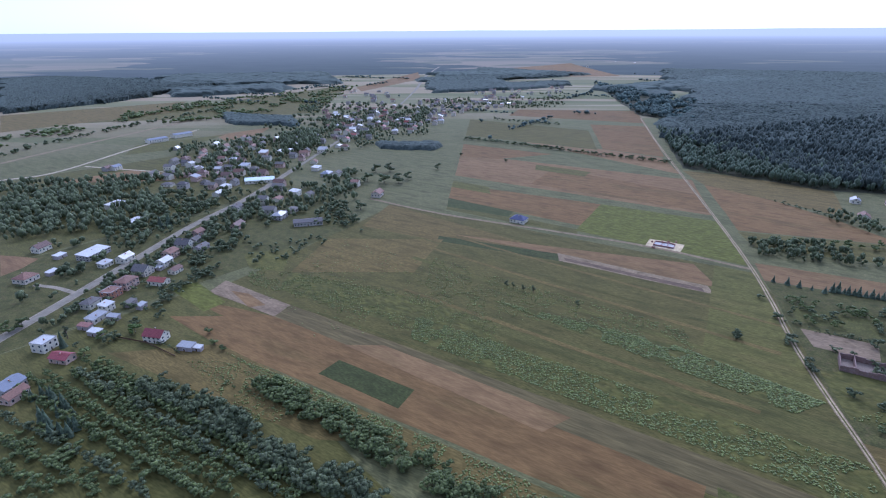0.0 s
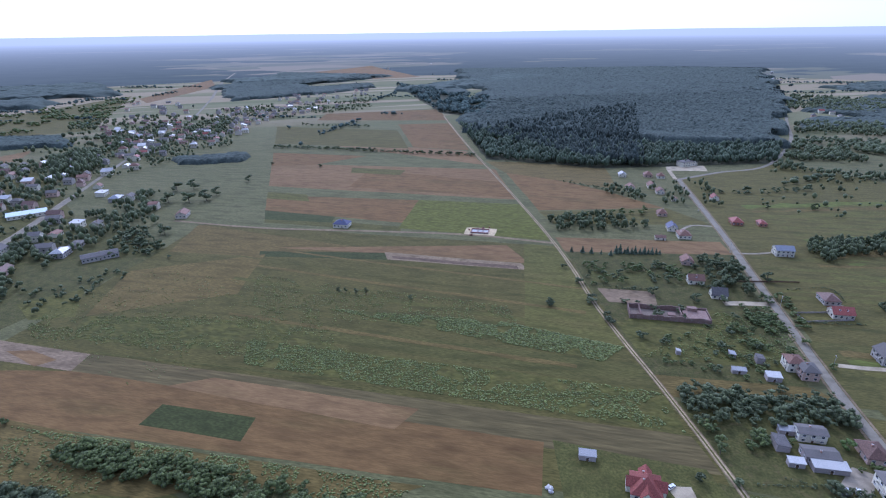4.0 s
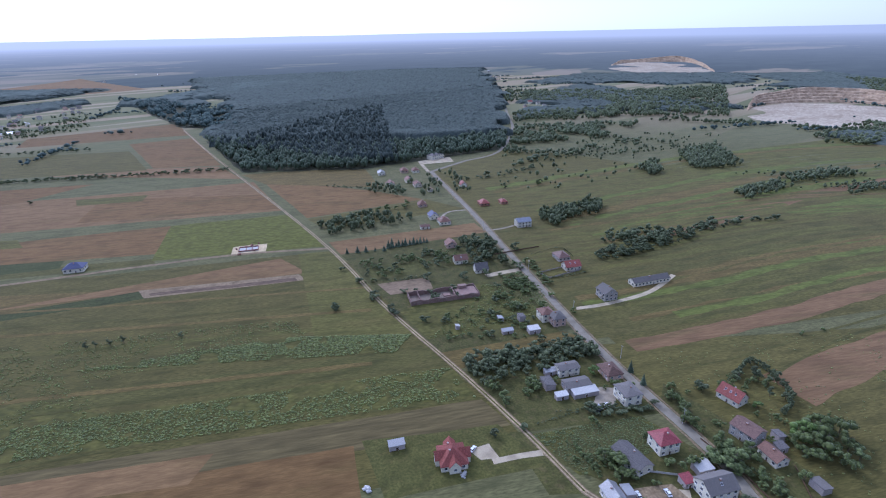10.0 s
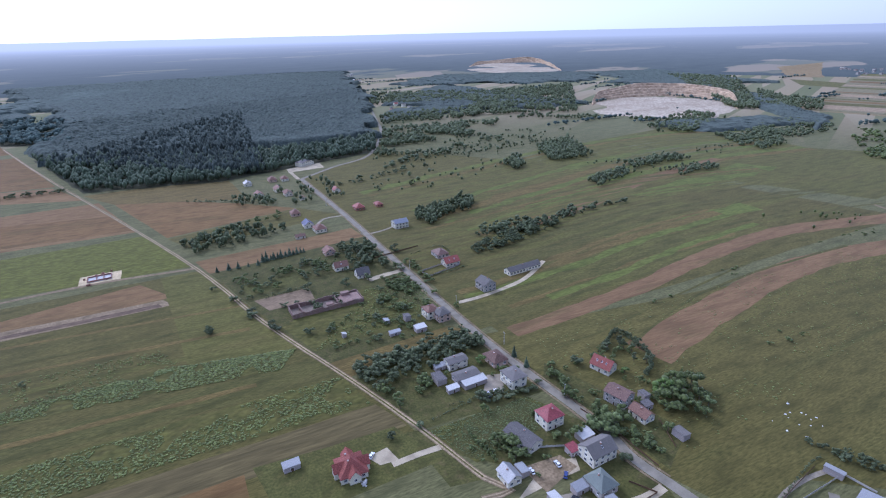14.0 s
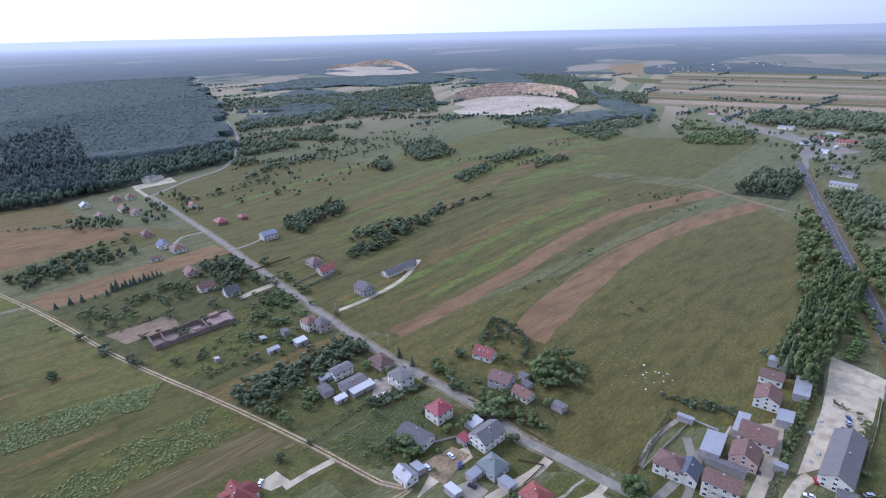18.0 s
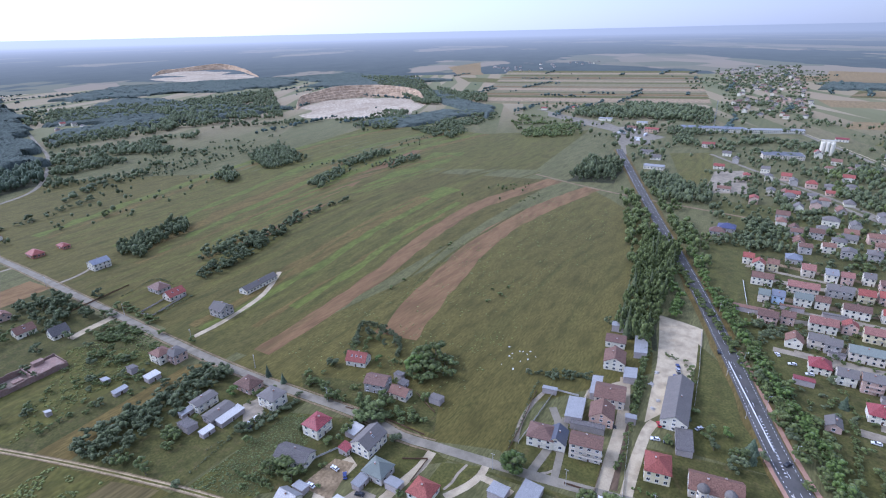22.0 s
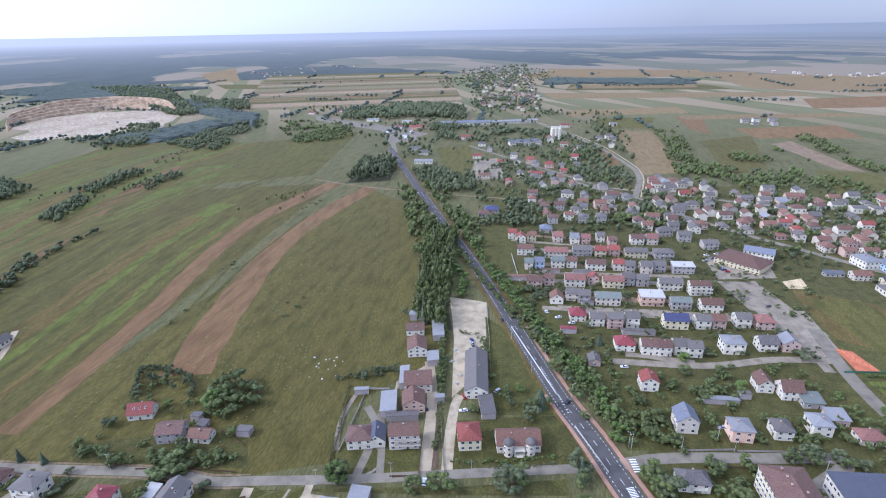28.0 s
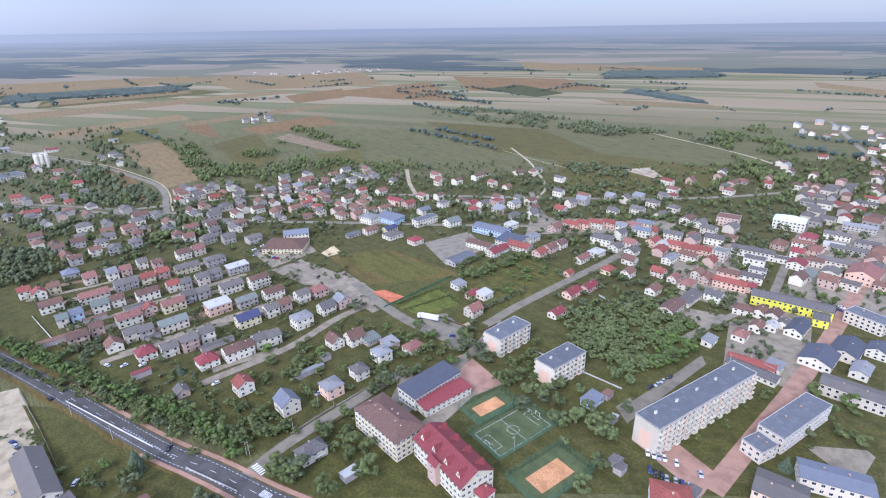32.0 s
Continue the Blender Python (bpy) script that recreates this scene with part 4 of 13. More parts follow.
def power_pole(x, y, rot, h=9.0):
    """A concrete power pole with a crossarm and insulators."""
    if not POLE_MESH:
        bm = bmesh.new()
        bmesh.ops.create_cone(bm, cap_ends=True, segments=8, radius1=0.17, radius2=0.10, depth=1.0, matrix=Matrix.Translation((0, 0, 0.5)))
        me = bpy.data.meshes.new("pole")
        bm.to_mesh(me)
        bm.free()
        me.materials.append(MATS["concrete"])
        POLE_MESH["pole"] = me
        POLE_MESH["arm"] = boxes_mesh("crossarm", [(0, 0, 0, 1.8, 0.1, 0.1, 0), (-0.8, 0, 0.14, 0.1, 0.1, 0.2, 1), (0, 0, 0.14, 0.1, 0.1, 0.2, 1), (0.8, 0, 0.14, 0.1, 0.1, 0.2, 1)], ["steel", "white_frame"])
        POLE_MESH["lamp"] = boxes_mesh("lamp_arm", [(0.5, 0, 0, 1.1, 0.08, 0.08, 0), (1.15, 0, -0.03, 0.5, 0.22, 0.12, 1)], ["steel", "white_frame"])
    top = thing("power_pole", x, y, rot, "grey concrete power pole with a crossarm beside the road", "pole", "power poles")
    child("pole", POLE_MESH["pole"], top, Matrix.Diagonal((1, 1, h, 1)))
    child("crossarm", POLE_MESH["arm"], top, Matrix.Translation((0, 0, h - 0.5)))
    return top


def street_lamp(x, y, rot, h=9.0):
    if not POLE_MESH:
        power_pole(x, y, rot, h)
    top = thing("street_lamp", x, y, rot, "grey street lamp with an outreach arm beside the road", "lamp", "street lamps")
    child("pole", POLE_MESH["pole"], top, Matrix.Diagonal((0.6, 0.6, h, 1)))
    child("lamp_arm", POLE_MESH["lamp"], top, Matrix.Translation((0, 0, h - 0.2)))
    return top


def fence(points, h=1.3, material="dark_wood", label="low garden fence of posts and panels", step=2.5, solid=True):
    """A fence: posts, and a panel between each two."""
    x0, y0 = points[0]
    top = thing("fence", x0, y0, 0, label, "fence")
    post = boxes_mesh("post", [(0, 0, h / 2, 0.12, 0.12, h + 0.1, 0)], [material])
    panel = boxes_mesh("panel", [(0.5, 0, h * 0.55, 1, 0.05, h * 0.75, 0)] if solid else [(0.5, 0, h * 0.9, 1, 0.06, 0.08, 0), (0.5, 0, h * 0.5, 1, 0.06, 0.08, 0), (0.5, 0, h * 0.15, 1, 0.06, 0.08, 0)], [material])
    for (ax, ay), (bx, by) in zip(points, points[1:]):
        d = math.hypot(bx - ax, by - ay)
        n = max(1, round(d / step))
        a = math.degrees(math.atan2(by - ay, bx - ax))
        for i in range(n):
            px, py = ax + (bx - ax) * i / n - x0, ay + (by - ay) * i / n - y0
            child("post", post, top, pose(px, py, 0, 0, 0, a))
            child("panel", panel, top, pose(px, py, 0, 0, 0, a) @ Matrix.Diagonal((d / n, 1, 1, 1)))
    return top


# ---- the ground ----
def make_ground():
    radii = [0, 60, 120, 200, 300, 450, 650, 900, 1200, 1600, 2000, 2500, 3000, 3200, 3400, 3600, 3800, 4000, 4200, 4400, 4600, 4750, 4850, R1]
    seg = 180
    v, f = [(0, 0, 0)], []
    for r in radii[1:]:
        for s in range(seg):
            a = 2 * math.pi * s / seg
            z = terrain(r, 0)
            if r > 4500:
                z += (r - 4500) / 400 * (5 * noise.noise(Vector((math.cos(a) * 2.2, math.sin(a) * 2.2, 4))) + 2 * noise.noise(Vector((math.cos(a) * 9, math.sin(a) * 9, 1))))
            v.append((math.cos(a) * r, math.sin(a) * r, z))
    f += [(0, 1 + s, 1 + (s + 1) % seg) for s in range(seg)]
    for k in range(len(radii) - 2):
        b = 1 + k * seg
        f += [(b + s, b + seg + s, b + seg + (s + 1) % seg, b + (s + 1) % seg) for s in range(seg)]
    inner = [q for q in f if max(math.hypot(v[i][0], v[i][1]) for i in q) < 2510]
    outer = [q for q in f if max(math.hypot(v[i][0], v[i][1]) for i in q) >= 2510]
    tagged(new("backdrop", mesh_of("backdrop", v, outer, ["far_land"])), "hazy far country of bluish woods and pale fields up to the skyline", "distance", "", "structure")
    return tagged(new("ground", mesh_of("ground", v, inner, ["plain"])), "wide plain of meadows and patchwork fields", "ground", "", "structure")


def distance_material(name, field_cols, wood_cols, haze_cols):
    """The backdrop of distance: long bands of woods and pale fields, fading into painted haze that glows towards the
    skyline.
    """
    m = bpy.data.materials.new(name)
    m.use_nodes = True
    n, l = m.node_tree.nodes, m.node_tree.links
    b = n["Principled BSDF"]
    b.inputs["Roughness"].default_value, b.inputs["Specular IOR Level"].default_value = 1.0, 0.0
    geo = n.new("ShaderNodeNewGeometry")

    def node(kind, **values):
        q = n.new(kind)
        for k, val in values.items():
            q.inputs[k.replace("_", " ")].default_value = val
        return q

    def calc(kind, *values):
        q = n.new("ShaderNodeMath")
        q.operation = kind
        for i, val in enumerate(values):
            if isinstance(val, (int, float)):
                q.inputs[i].default_value = val
            else:
                l.new(val, q.inputs[i])
        return q.outputs[0]

    def vec(kind, a, c):
        q = n.new("ShaderNodeVectorMath")
        q.operation = kind
        l.new(a, q.inputs[0])
        if isinstance(c, tuple):
            q.inputs[1].default_value = c
        else:
            l.new(c, q.inputs["Scale"] if kind == "SCALE" else q.inputs[1])
        return q.outputs["Value"] if kind == "DOT_PRODUCT" else q.outputs["Vector"]

    def mix(fac, a, c):
        x = n.new("ShaderNodeMix")
        x.data_type = "RGBA"
        for sock, val in ((x.inputs["Factor"], fac), (x.inputs[6], a), (x.inputs[7], c)):
            if isinstance(val, tuple):
                sock.default_value = (*val, 1)
            else:
                l.new(val, sock)
        return x.outputs[2]

    def ramp(value, lo, hi):
        r = node("ShaderNodeMapRange", From_Min=lo, From_Max=hi)
        l.new(value, r.inputs["Value"])
        return r.outputs[0]

    # the rising rim stands for a level plain that runs on for tens of kilometres
    xyz = n.new("ShaderNodeSeparateXYZ")
    l.new(geo.outputs["Position"], xyz.inputs[0])
    reach = calc("DIVIDE", 180.0, calc("MAXIMUM", calc("SUBTRACT", 180.5, xyz.outputs[2]), 1.5))
    flat = vec("MULTIPLY", geo.outputs["Position"], (1.0, 1.0, 0.0))
    land = vec("SCALE", flat, reach)
    length = n.new("ShaderNodeVectorMath")
    length.operation = "LENGTH"
    l.new(land, length.inputs[0])
    away = length.outputs["Value"]
    turn = n.new("ShaderNodeMapping")
    turn.inputs["Rotation"].default_value = (0, 0, -STRIP_TURN)
    turn.inputs["Scale"].default_value = (0.5, 1.0, 1.0)
    l.new(land, turn.inputs["Vector"])
    vor = node("ShaderNodeTexVoronoi", Scale=0.0040)
    woods = node("ShaderNodeTexNoise", Scale=0.0008, Detail=5.0, Roughness=0.56)
    grain = node("ShaderNodeTexNoise", Scale=0.007, Detail=5.0, Roughness=0.75)
    for q in (vor, woods, grain):
        l.new(turn.outputs[0], q.inputs["Vector"])
    sep = n.new("ShaderNodeSeparateColor")
    l.new(vor.outputs["Color"], sep.inputs[0])
    fields = mix(ramp(sep.outputs[0], 0.35, 0.75), *field_cols)
    forest = mix(ramp(grain.outputs["Fac"], 0.35, 0.65), *wood_cols)
    # the great forests lie to the north, open farmland to the south
    lean = calc("SUBTRACT", woods.outputs["Fac"], vec("DOT_PRODUCT", flat, (0.000008, 0.000010, 0.0)))
    col = mix(ramp(lean, 0.520, 0.508), fields, forest)
    l.new(col, b.inputs["Base Color"])
    # painted haze: a glow brighter on the sun's side, thicker with distance
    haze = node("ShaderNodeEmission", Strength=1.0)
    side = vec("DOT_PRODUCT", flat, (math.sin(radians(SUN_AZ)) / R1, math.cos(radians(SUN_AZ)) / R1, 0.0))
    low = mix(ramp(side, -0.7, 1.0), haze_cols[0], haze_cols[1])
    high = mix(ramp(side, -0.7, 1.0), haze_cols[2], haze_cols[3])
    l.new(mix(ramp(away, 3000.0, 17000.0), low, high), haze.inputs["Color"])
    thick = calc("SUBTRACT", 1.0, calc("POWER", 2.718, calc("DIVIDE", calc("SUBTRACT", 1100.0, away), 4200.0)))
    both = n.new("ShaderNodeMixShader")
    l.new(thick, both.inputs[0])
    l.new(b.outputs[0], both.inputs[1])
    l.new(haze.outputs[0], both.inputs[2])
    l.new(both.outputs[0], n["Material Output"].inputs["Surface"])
    MATS[name] = m


def plain_material(name, wide, cols):
    """Open country: narrow fields side by side, each in its own colour of grass, stubble or crop."""
    m = mat(name, (0.103, 0.102, 0.038), (0.141, 0.130, 0.053), 0.95, 1.1, 0.02, 0.6, 0.0, 0.0, "Position", (0.069, 0.078, 0.026), 0.0, 4.0, spec=0.1, sheen=0.05, contrast=1.35)
    n, l = m.node_tree.nodes, m.node_tree.links
    hsv = [q for q in n if q.bl_idname == "ShaderNodeHueSaturation"][0]
    geo = n.new("ShaderNodeNewGeometry")
    mp = n.new("ShaderNodeMapping")
    mp.inputs["Rotation"].default_value = (0, 0, -STRIP_TURN)
    mp.inputs["Scale"].default_value = (1 / (wide * 14), 1 / wide, 0.0)
    l.new(geo.outputs["Position"], mp.inputs["Vector"])

    def calc(kind, a, c=None):
        q = n.new("ShaderNodeMath")
        q.operation = kind
        l.new(a, q.inputs[0])
        if isinstance(c, float):
            q.inputs[1].default_value = c
        elif c is not None:
            l.new(c, q.inputs[1])
        return q.outputs[0]

    # rows of fields side by side, each row cut at its own places
    xyz = n.new("ShaderNodeSeparateXYZ")
    l.new(mp.outputs[0], xyz.inputs[0])
    row = calc("FLOOR", xyz.outputs[1])
    slide = n.new("ShaderNodeTexWhiteNoise")
    slide.noise_dimensions = "1D"
    l.new(calc("FLOOR", calc("MULTIPLY", row, 0.34)), slide.inputs["W"])
    cut = calc("FLOOR", calc("ADD", xyz.outputs[0], calc("MULTIPLY", slide.outputs["Value"], 5.0)))
    pair = n.new("ShaderNodeCombineXYZ")
    l.new(cut, pair.inputs[0])
    l.new(row, pair.inputs[1])
    sep = n.new("ShaderNodeTexWhiteNoise")
    sep.noise_dimensions = "2D"
    l.new(pair.outputs[0], sep.inputs["Vector"])
    ramp = n.new("ShaderNodeValToRGB")
    ramp.color_ramp.interpolation = "CONSTANT"
    while len(ramp.color_ramp.elements) < len(cols):
        ramp.color_ramp.elements.new(0.5)
    for e, (p, c) in zip(ramp.color_ramp.elements, cols):
        e.position, e.color = p, (*c, 1)
    l.new(sep.outputs["Value"], ramp.inputs[0])
    dist = n.new("ShaderNodeVectorMath")
    dist.operation = "LENGTH"
    l.new(geo.outputs["Position"], dist.inputs[0])
    r = n.new("ShaderNodeMapRange")
    r.inputs["From Min"].default_value, r.inputs["From Max"].default_value = 1000, 1500
    l.new(dist.outputs["Value"], r.inputs["Value"])
    x = n.new("ShaderNodeMix")
    x.data_type = "RGBA"
    l.new(r.outputs[0], x.inputs["Factor"])
    l.new(hsv.outputs[0], x.inputs[6])
    l.new(ramp.outputs[0], x.inputs[7])
    l.new(x.outputs[2], n["Principled BSDF"].inputs["Base Color"])


# field colours beyond a kilometre are also lifted to paint in some haze
plain_material("plain", 44, [(0.0, (0.150, 0.146, 0.066)), (0.20, (0.255, 0.206, 0.118)), (0.40, (0.160, 0.156, 0.072)), (0.52, (0.262, 0.205, 0.122)), (0.70, (0.124, 0.130, 0.054)), (0.80, (0.280, 0.228, 0.138)), (0.92, (0.180, 0.168, 0.080))])
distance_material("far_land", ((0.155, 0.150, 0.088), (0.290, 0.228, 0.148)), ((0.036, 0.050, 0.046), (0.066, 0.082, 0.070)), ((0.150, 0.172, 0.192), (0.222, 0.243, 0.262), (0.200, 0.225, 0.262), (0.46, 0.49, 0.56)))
make_ground()


# ---- special buildings ----
def quarry_wall(points, height, steps):
    """The stepped far face of a quarry, rising in benches."""
    line = smooth_line(points, 6.0)
    n = len(line)
    rows, z, back = [], 0.05, 0.0
    for s in range(steps + 1):
        for up in (0, 1):
            if s == steps and up:
                break
            ring = []
            for i, p in enumerate(line):
                k = math.sin(math.pi * min(1, max(0, i / (n - 1)))) ** 0.5
                out = p.normalized()
                j = 6.0 * noise.noise(p * 0.03 + Vector((0, 0, s * 3.0))) + 2.5 * noise.noise(p * 0.11)
                q = p + out * (back + j * (1 if s else 0.3))
                ring.append((q.x, q.y, z * k * (0.8 + 0.55 * noise.noise(p * 0.006)) + 0.06 + terrain(q.x, q.y)))
            rows.append(ring)
            if up == 0 and s < steps:
                z += height
                back += 5.0
            else:
                back += 11.0
    v = [p for r in rows for p in r]
    f = [(a * n + i, a * n + i + 1, (a + 1) * n + i + 1, (a + 1) * n + i) for a in range(len(rows) - 1) for i in range(n - 1)]
    return tagged(new("quarry_face", mesh_of("quarry_face", v, f, ["quarry_face"])), "pale stepped limestone face of an open quarry", "quarry", "", "structure")


def pit_floor(c, ends):
    """The white floor of a quarry, an uneven oval reaching to the four ends."""
    ax = [Vector((e[0] - c[0], e[1] - c[1], 0)) for e in ends]
    v = [(*c, 0.09 + terrain(*c))]
    for k in range(48):
        a = 2 * math.pi * k / 48
        u, w = math.cos(a), math.sin(a)
        p = (ax[1] * u if u > 0 else ax[0] * -u) + (ax[3] * w if w > 0 else ax[2] * -w)
        p *= 1 + 0.3 * noise.noise(Vector((u * 2, w * 2, 1.0))) + 0.12 * noise.noise(Vector((u * 7, w * 7, 5.0)))
        x, y = c[0] + p.x, c[1] + p.y
        v.append((x, y, 0.09 + terrain(x, y)))
    f = [(0, 1 + k, 1 + (k + 1) % 48) for k in range(48)]
    me = mesh_of("quarry_floor", v, f, ["chalk"])
    if me.polygons[0].normal.z < 0:
        me.flip_normals()
    return tagged(new("quarry_floor", me), "white uneven limestone floor of an open quarry", "quarry", "", "structure")


def zebra(a, b, n, length, level):
    """White bars of a crossing between two points."""
    ax, bx = Vector((*a, 0)), Vector((*b, 0))
    d = (bx - ax).normalized()
    s = Vector((-d.y, d.x, 0)) * length / 2
    v, f = [], []
    for i in range(n):
        p = ax + (bx - ax) * ((i + 0.25) / n)
        q = ax + (bx - ax) * ((i + 0.75) / n)
        k = len(v)
        v += [(c.x, c.y, 0.008 * level) for c in (p + s, p - s, q - s, q + s)]
        f.append((k, k + 1, k + 2, k + 3))
    return tagged(new("crossing", mesh_of("crossing", v, f, ["line_paint"])), "white painted bars of a pedestrian crossing", "road marking", "", "structure")


def red_villa(x, y, rot):
    """A new villa with a steep red roof of several gables."""
    top = house(x, y, rot, 13, 12, 3.4, "hip", 5.0, "white_plaster", "red_tile", 1, chimneys=2, skylights=0, label="new villa with a steep bright red many-gabled roof in a rough garden")
    for dx, dy, r, L, W in ((0, -5.2, 90, 5.5, 5.0), (0, 5.2, 90, 5.5, 5.0), (5.4, 0, 0, 5.5, 5.0), (-5.4, 0, 0, 5.5, 5.0)):
        wing(top, dx, dy, r, L, W, 3.6, "gable", 2.9, "white_plaster", "red_tile", (1, 3))
    return top


def lathe(name, profile, mats, seg=16):
    v, f = [], []
    for r, z in profile:
        v += [(math.cos(2 * math.pi * i / seg) * r, math.sin(2 * math.pi * i / seg) * r, z) for i in range(seg)]
    for k in range(len(profile) - 1):
        f += [(k * seg + i, k * seg + (i + 1) % seg, (k + 1) * seg + (i + 1) % seg, (k + 1) * seg + i) for i in range(seg)]
    f.append(tuple((len(profile) - 1) * seg + i for i in range(seg)))
    return mesh_of(name, v, f, mats)


def turret_house(x, y, rot):
    """A wide villa with two round turrets at the front."""
    top = house(x, y, rot, 20, 11, 4.6, "gable", 3.6, "cream_plaster", "pinkish_tile", 1, chimneys=2, label="cream villa with two domed round turrets and a tiled roof")
    for u in (-5, 5):
        t = child("turret", lathe("turret", [(2.1, -0.2), (2.1, 6.4), (2.4, 6.4), (2.4, 6.6)], ["cream_plaster"]), top, Matrix.Translation((u, -6.2, 0)))
        child("dome", lathe("dome", [(2.5, 6.6), (2.35, 7.4), (1.8, 8.2), (1.0, 8.8), (0.25, 9.2), (0.08, 10.2)], ["grey_slate"]), t)
        for a in (-60, 0, 60):
            for z in (1.7, 4.7):
                child("window", window_mesh(), t, Matrix.Rotation(radians(a), 4, "Z") @ Matrix.Translation((0, -2.12, z)) @ Matrix.Diagonal((1.0, 1, 1.4, 1)))
    child("porch", boxes_mesh("porch", [(0, -6.6, 0.25, 5, 2.4, 0.5, 0), (0, -8.1, 0.15, 3, 1, 0.3, 0), (-2, -7.5, 1.6, 0.3, 0.3, 2.4, 0), (2, -7.5, 1.6, 0.3, 0.3, 2.4, 0), (0, -6.6, 2.9, 5, 2.4, 0.25, 0)], ["white_plaster"]), top)
    return top


def flats(x, y, rot, L, W, h, storeys):
    """A slab block of flats: rows of windows, stacks of loggias with parapets, stair heads and vents on a flat roof."""
    fx, fy = math.sin(radians(rot)), -math.cos(radians(rot))
    if fx * -x + fy * -y < 0:
        rot += 180
    top = thing("block_of_flats", x, y, rot, f"cream {storeys}-storey slab block with stacked balconies and flat grey roof", "apartment block", "blocks of flats")
    child("wall", shell("wall", L, W, h, "flat", 0, "cream_plaster"), top)
    child("roof", roof_mesh(L, W, h, "flat", 0, "bitumen"), top)
    for side in (-1, 1):
        child("end_panel", boxes_mesh("end_panel", [(side * (L / 2 + 0.03), 0, h * 0.36, 0.07, W * 0.5, h * 0.62, 0)], ["peach_plaster"]), top, label="peach-coloured end panel")
    window_mesh()
    sh = h / storeys
    bays = max(4, int(L / 3.2))
    slab = boxes_mesh("balcony", [(0, -0.55, 0, 2.9, 1.1, 0.16, 0), (0, -1.08, 0.5, 2.9, 0.06, 0.95, 1), (-1.42, -0.55, 0.5, 0.06, 1.1, 0.95, 1), (1.42, -0.55, 0.5, 0.06, 1.1, 0.95, 1)], ["concrete", "bright_plaster"])
    for side in (0, 2):
        turn = Matrix.Rotation(radians(90 * side), 4, "Z")
        for s in range(storeys):
            for i in range(bays):
                u = (i + 0.5) / bays * L - L / 2
                z = sh * (s + 0.5)
                child("window", WINDOW_MESH["w"], top, turn @ Matrix.Translation((u, -W / 2 - 0.02, z)) @ Matrix.Diagonal((1.9 if (i + side) % 2 else 1.3, 1, 1.5, 1)))
                if i % 2 == (0 if side == 0 else 1) and (side == 0 or L < 50):
                    child("balcony", slab, top, turn @ Matrix.Translation((u, -W / 2, sh * s + 0.35)))
    strip = boxes_mesh("facade_band", [(0, -0.04, h / 2, 0.9, 0.08, h - 0.4, 0)], ["peach_plaster"])
    for i in range(1, bays, 4):
        child("facade_band", strip, top, Matrix.Translation(((i + 1.0) / bays * L - L / 2, -W / 2, 0)))
    for i in range(max(2, int(L / 14))):
        u = (i + 0.5) / max(2, int(L / 14)) * L - L / 2
        child("vent", boxes_mesh("vent", [(0, 0, 0.6, 1.4, 0.8, 1.2, 0), (0, 0, 1.25, 1.6, 1.0, 0.1, 1)], ["white_plaster", "concrete"]), top, Matrix.Translation((u, W * 0.12, h + 0.2)))
    return top


def dormer_school(x, y, rot, L):
    """The newer school wing: crimson roof with rows of tall gabled dormers."""
    top = house(x, y, rot, L, 17, 9.6, "gable", 4.6, "bright_plaster", "crimson_sheet", 3, chimneys=0, name="school", category="school", label="white three-storey school wing with crimson roof and white dormers", pitch=2.6, wide=1.6, door=False)
    v = [(-1.5, -3.0, -0.8), (1.5, -3.0, -0.8), (0, -3.0, 2.4), (0, 1.6, 2.4), (-1.5, 0, -0.6), (1.5, 0, -0.6)]
    f = [(0, 1, 2), (1, 5, 3, 2), (4, 0, 2, 3), (5, 4, 3)]
    dormer = mesh_of("dormer", v, f, ["bright_plaster", "crimson_sheet"], [0, 1, 1, 0])
    n = max(4, int(L / 7.5))
    for side in (0, 180):
        for i in range(n):
            u = (i + 0.5) / n * L - L / 2
            d = child("dormer", dormer, top, Matrix.Rotation(radians(side), 4, "Z") @ Matrix.Translation((u, -3.6, 11.9)))
            child("window", window_mesh(), d, Matrix.Translation((0, -3.03, 0.35)) @ Matrix.Diagonal((1.1, 1, 1.3, 1)))
    wing(top, 0, -9.2, 0, 6, 3.5, 10.4, "gable", 2.0, "pink_plaster", "crimson_sheet", (0,), 3)
    return top


def silo_group(x, y):
    """Grain silos: round white towers with a roof house on legs."""
    top = thing("silo_group", x, y, 66, "group of tall white round grain silos with a roof gallery", "silo")
    tube = lathe("silo", [(4.0, 0), (4.0, 24), (3.2, 25.2), (0.6, 26.0)], ["white_plaster"], 18)
    for i in range(3):
        for j in range(2):
            child("silo", tube, top, Matrix.Translation((i * 8.1 - 8.1, j * 8.1 - 4, 0)))
    child("gallery", boxes_mesh("gallery", [(0, 0, 27.5, 24, 4, 3, 0), (0, 0, 29.1, 24.6, 4.6, 0.3, 1)] + [(u, w, 26.2, 0.3, 0.3, 1.2, 1) for u in (-10, 0, 10) for w in (-1.6, 1.6)], ["white_plaster", "concrete"]), top)
    top.scale = (0.75, 0.75, 0.75)
    return top


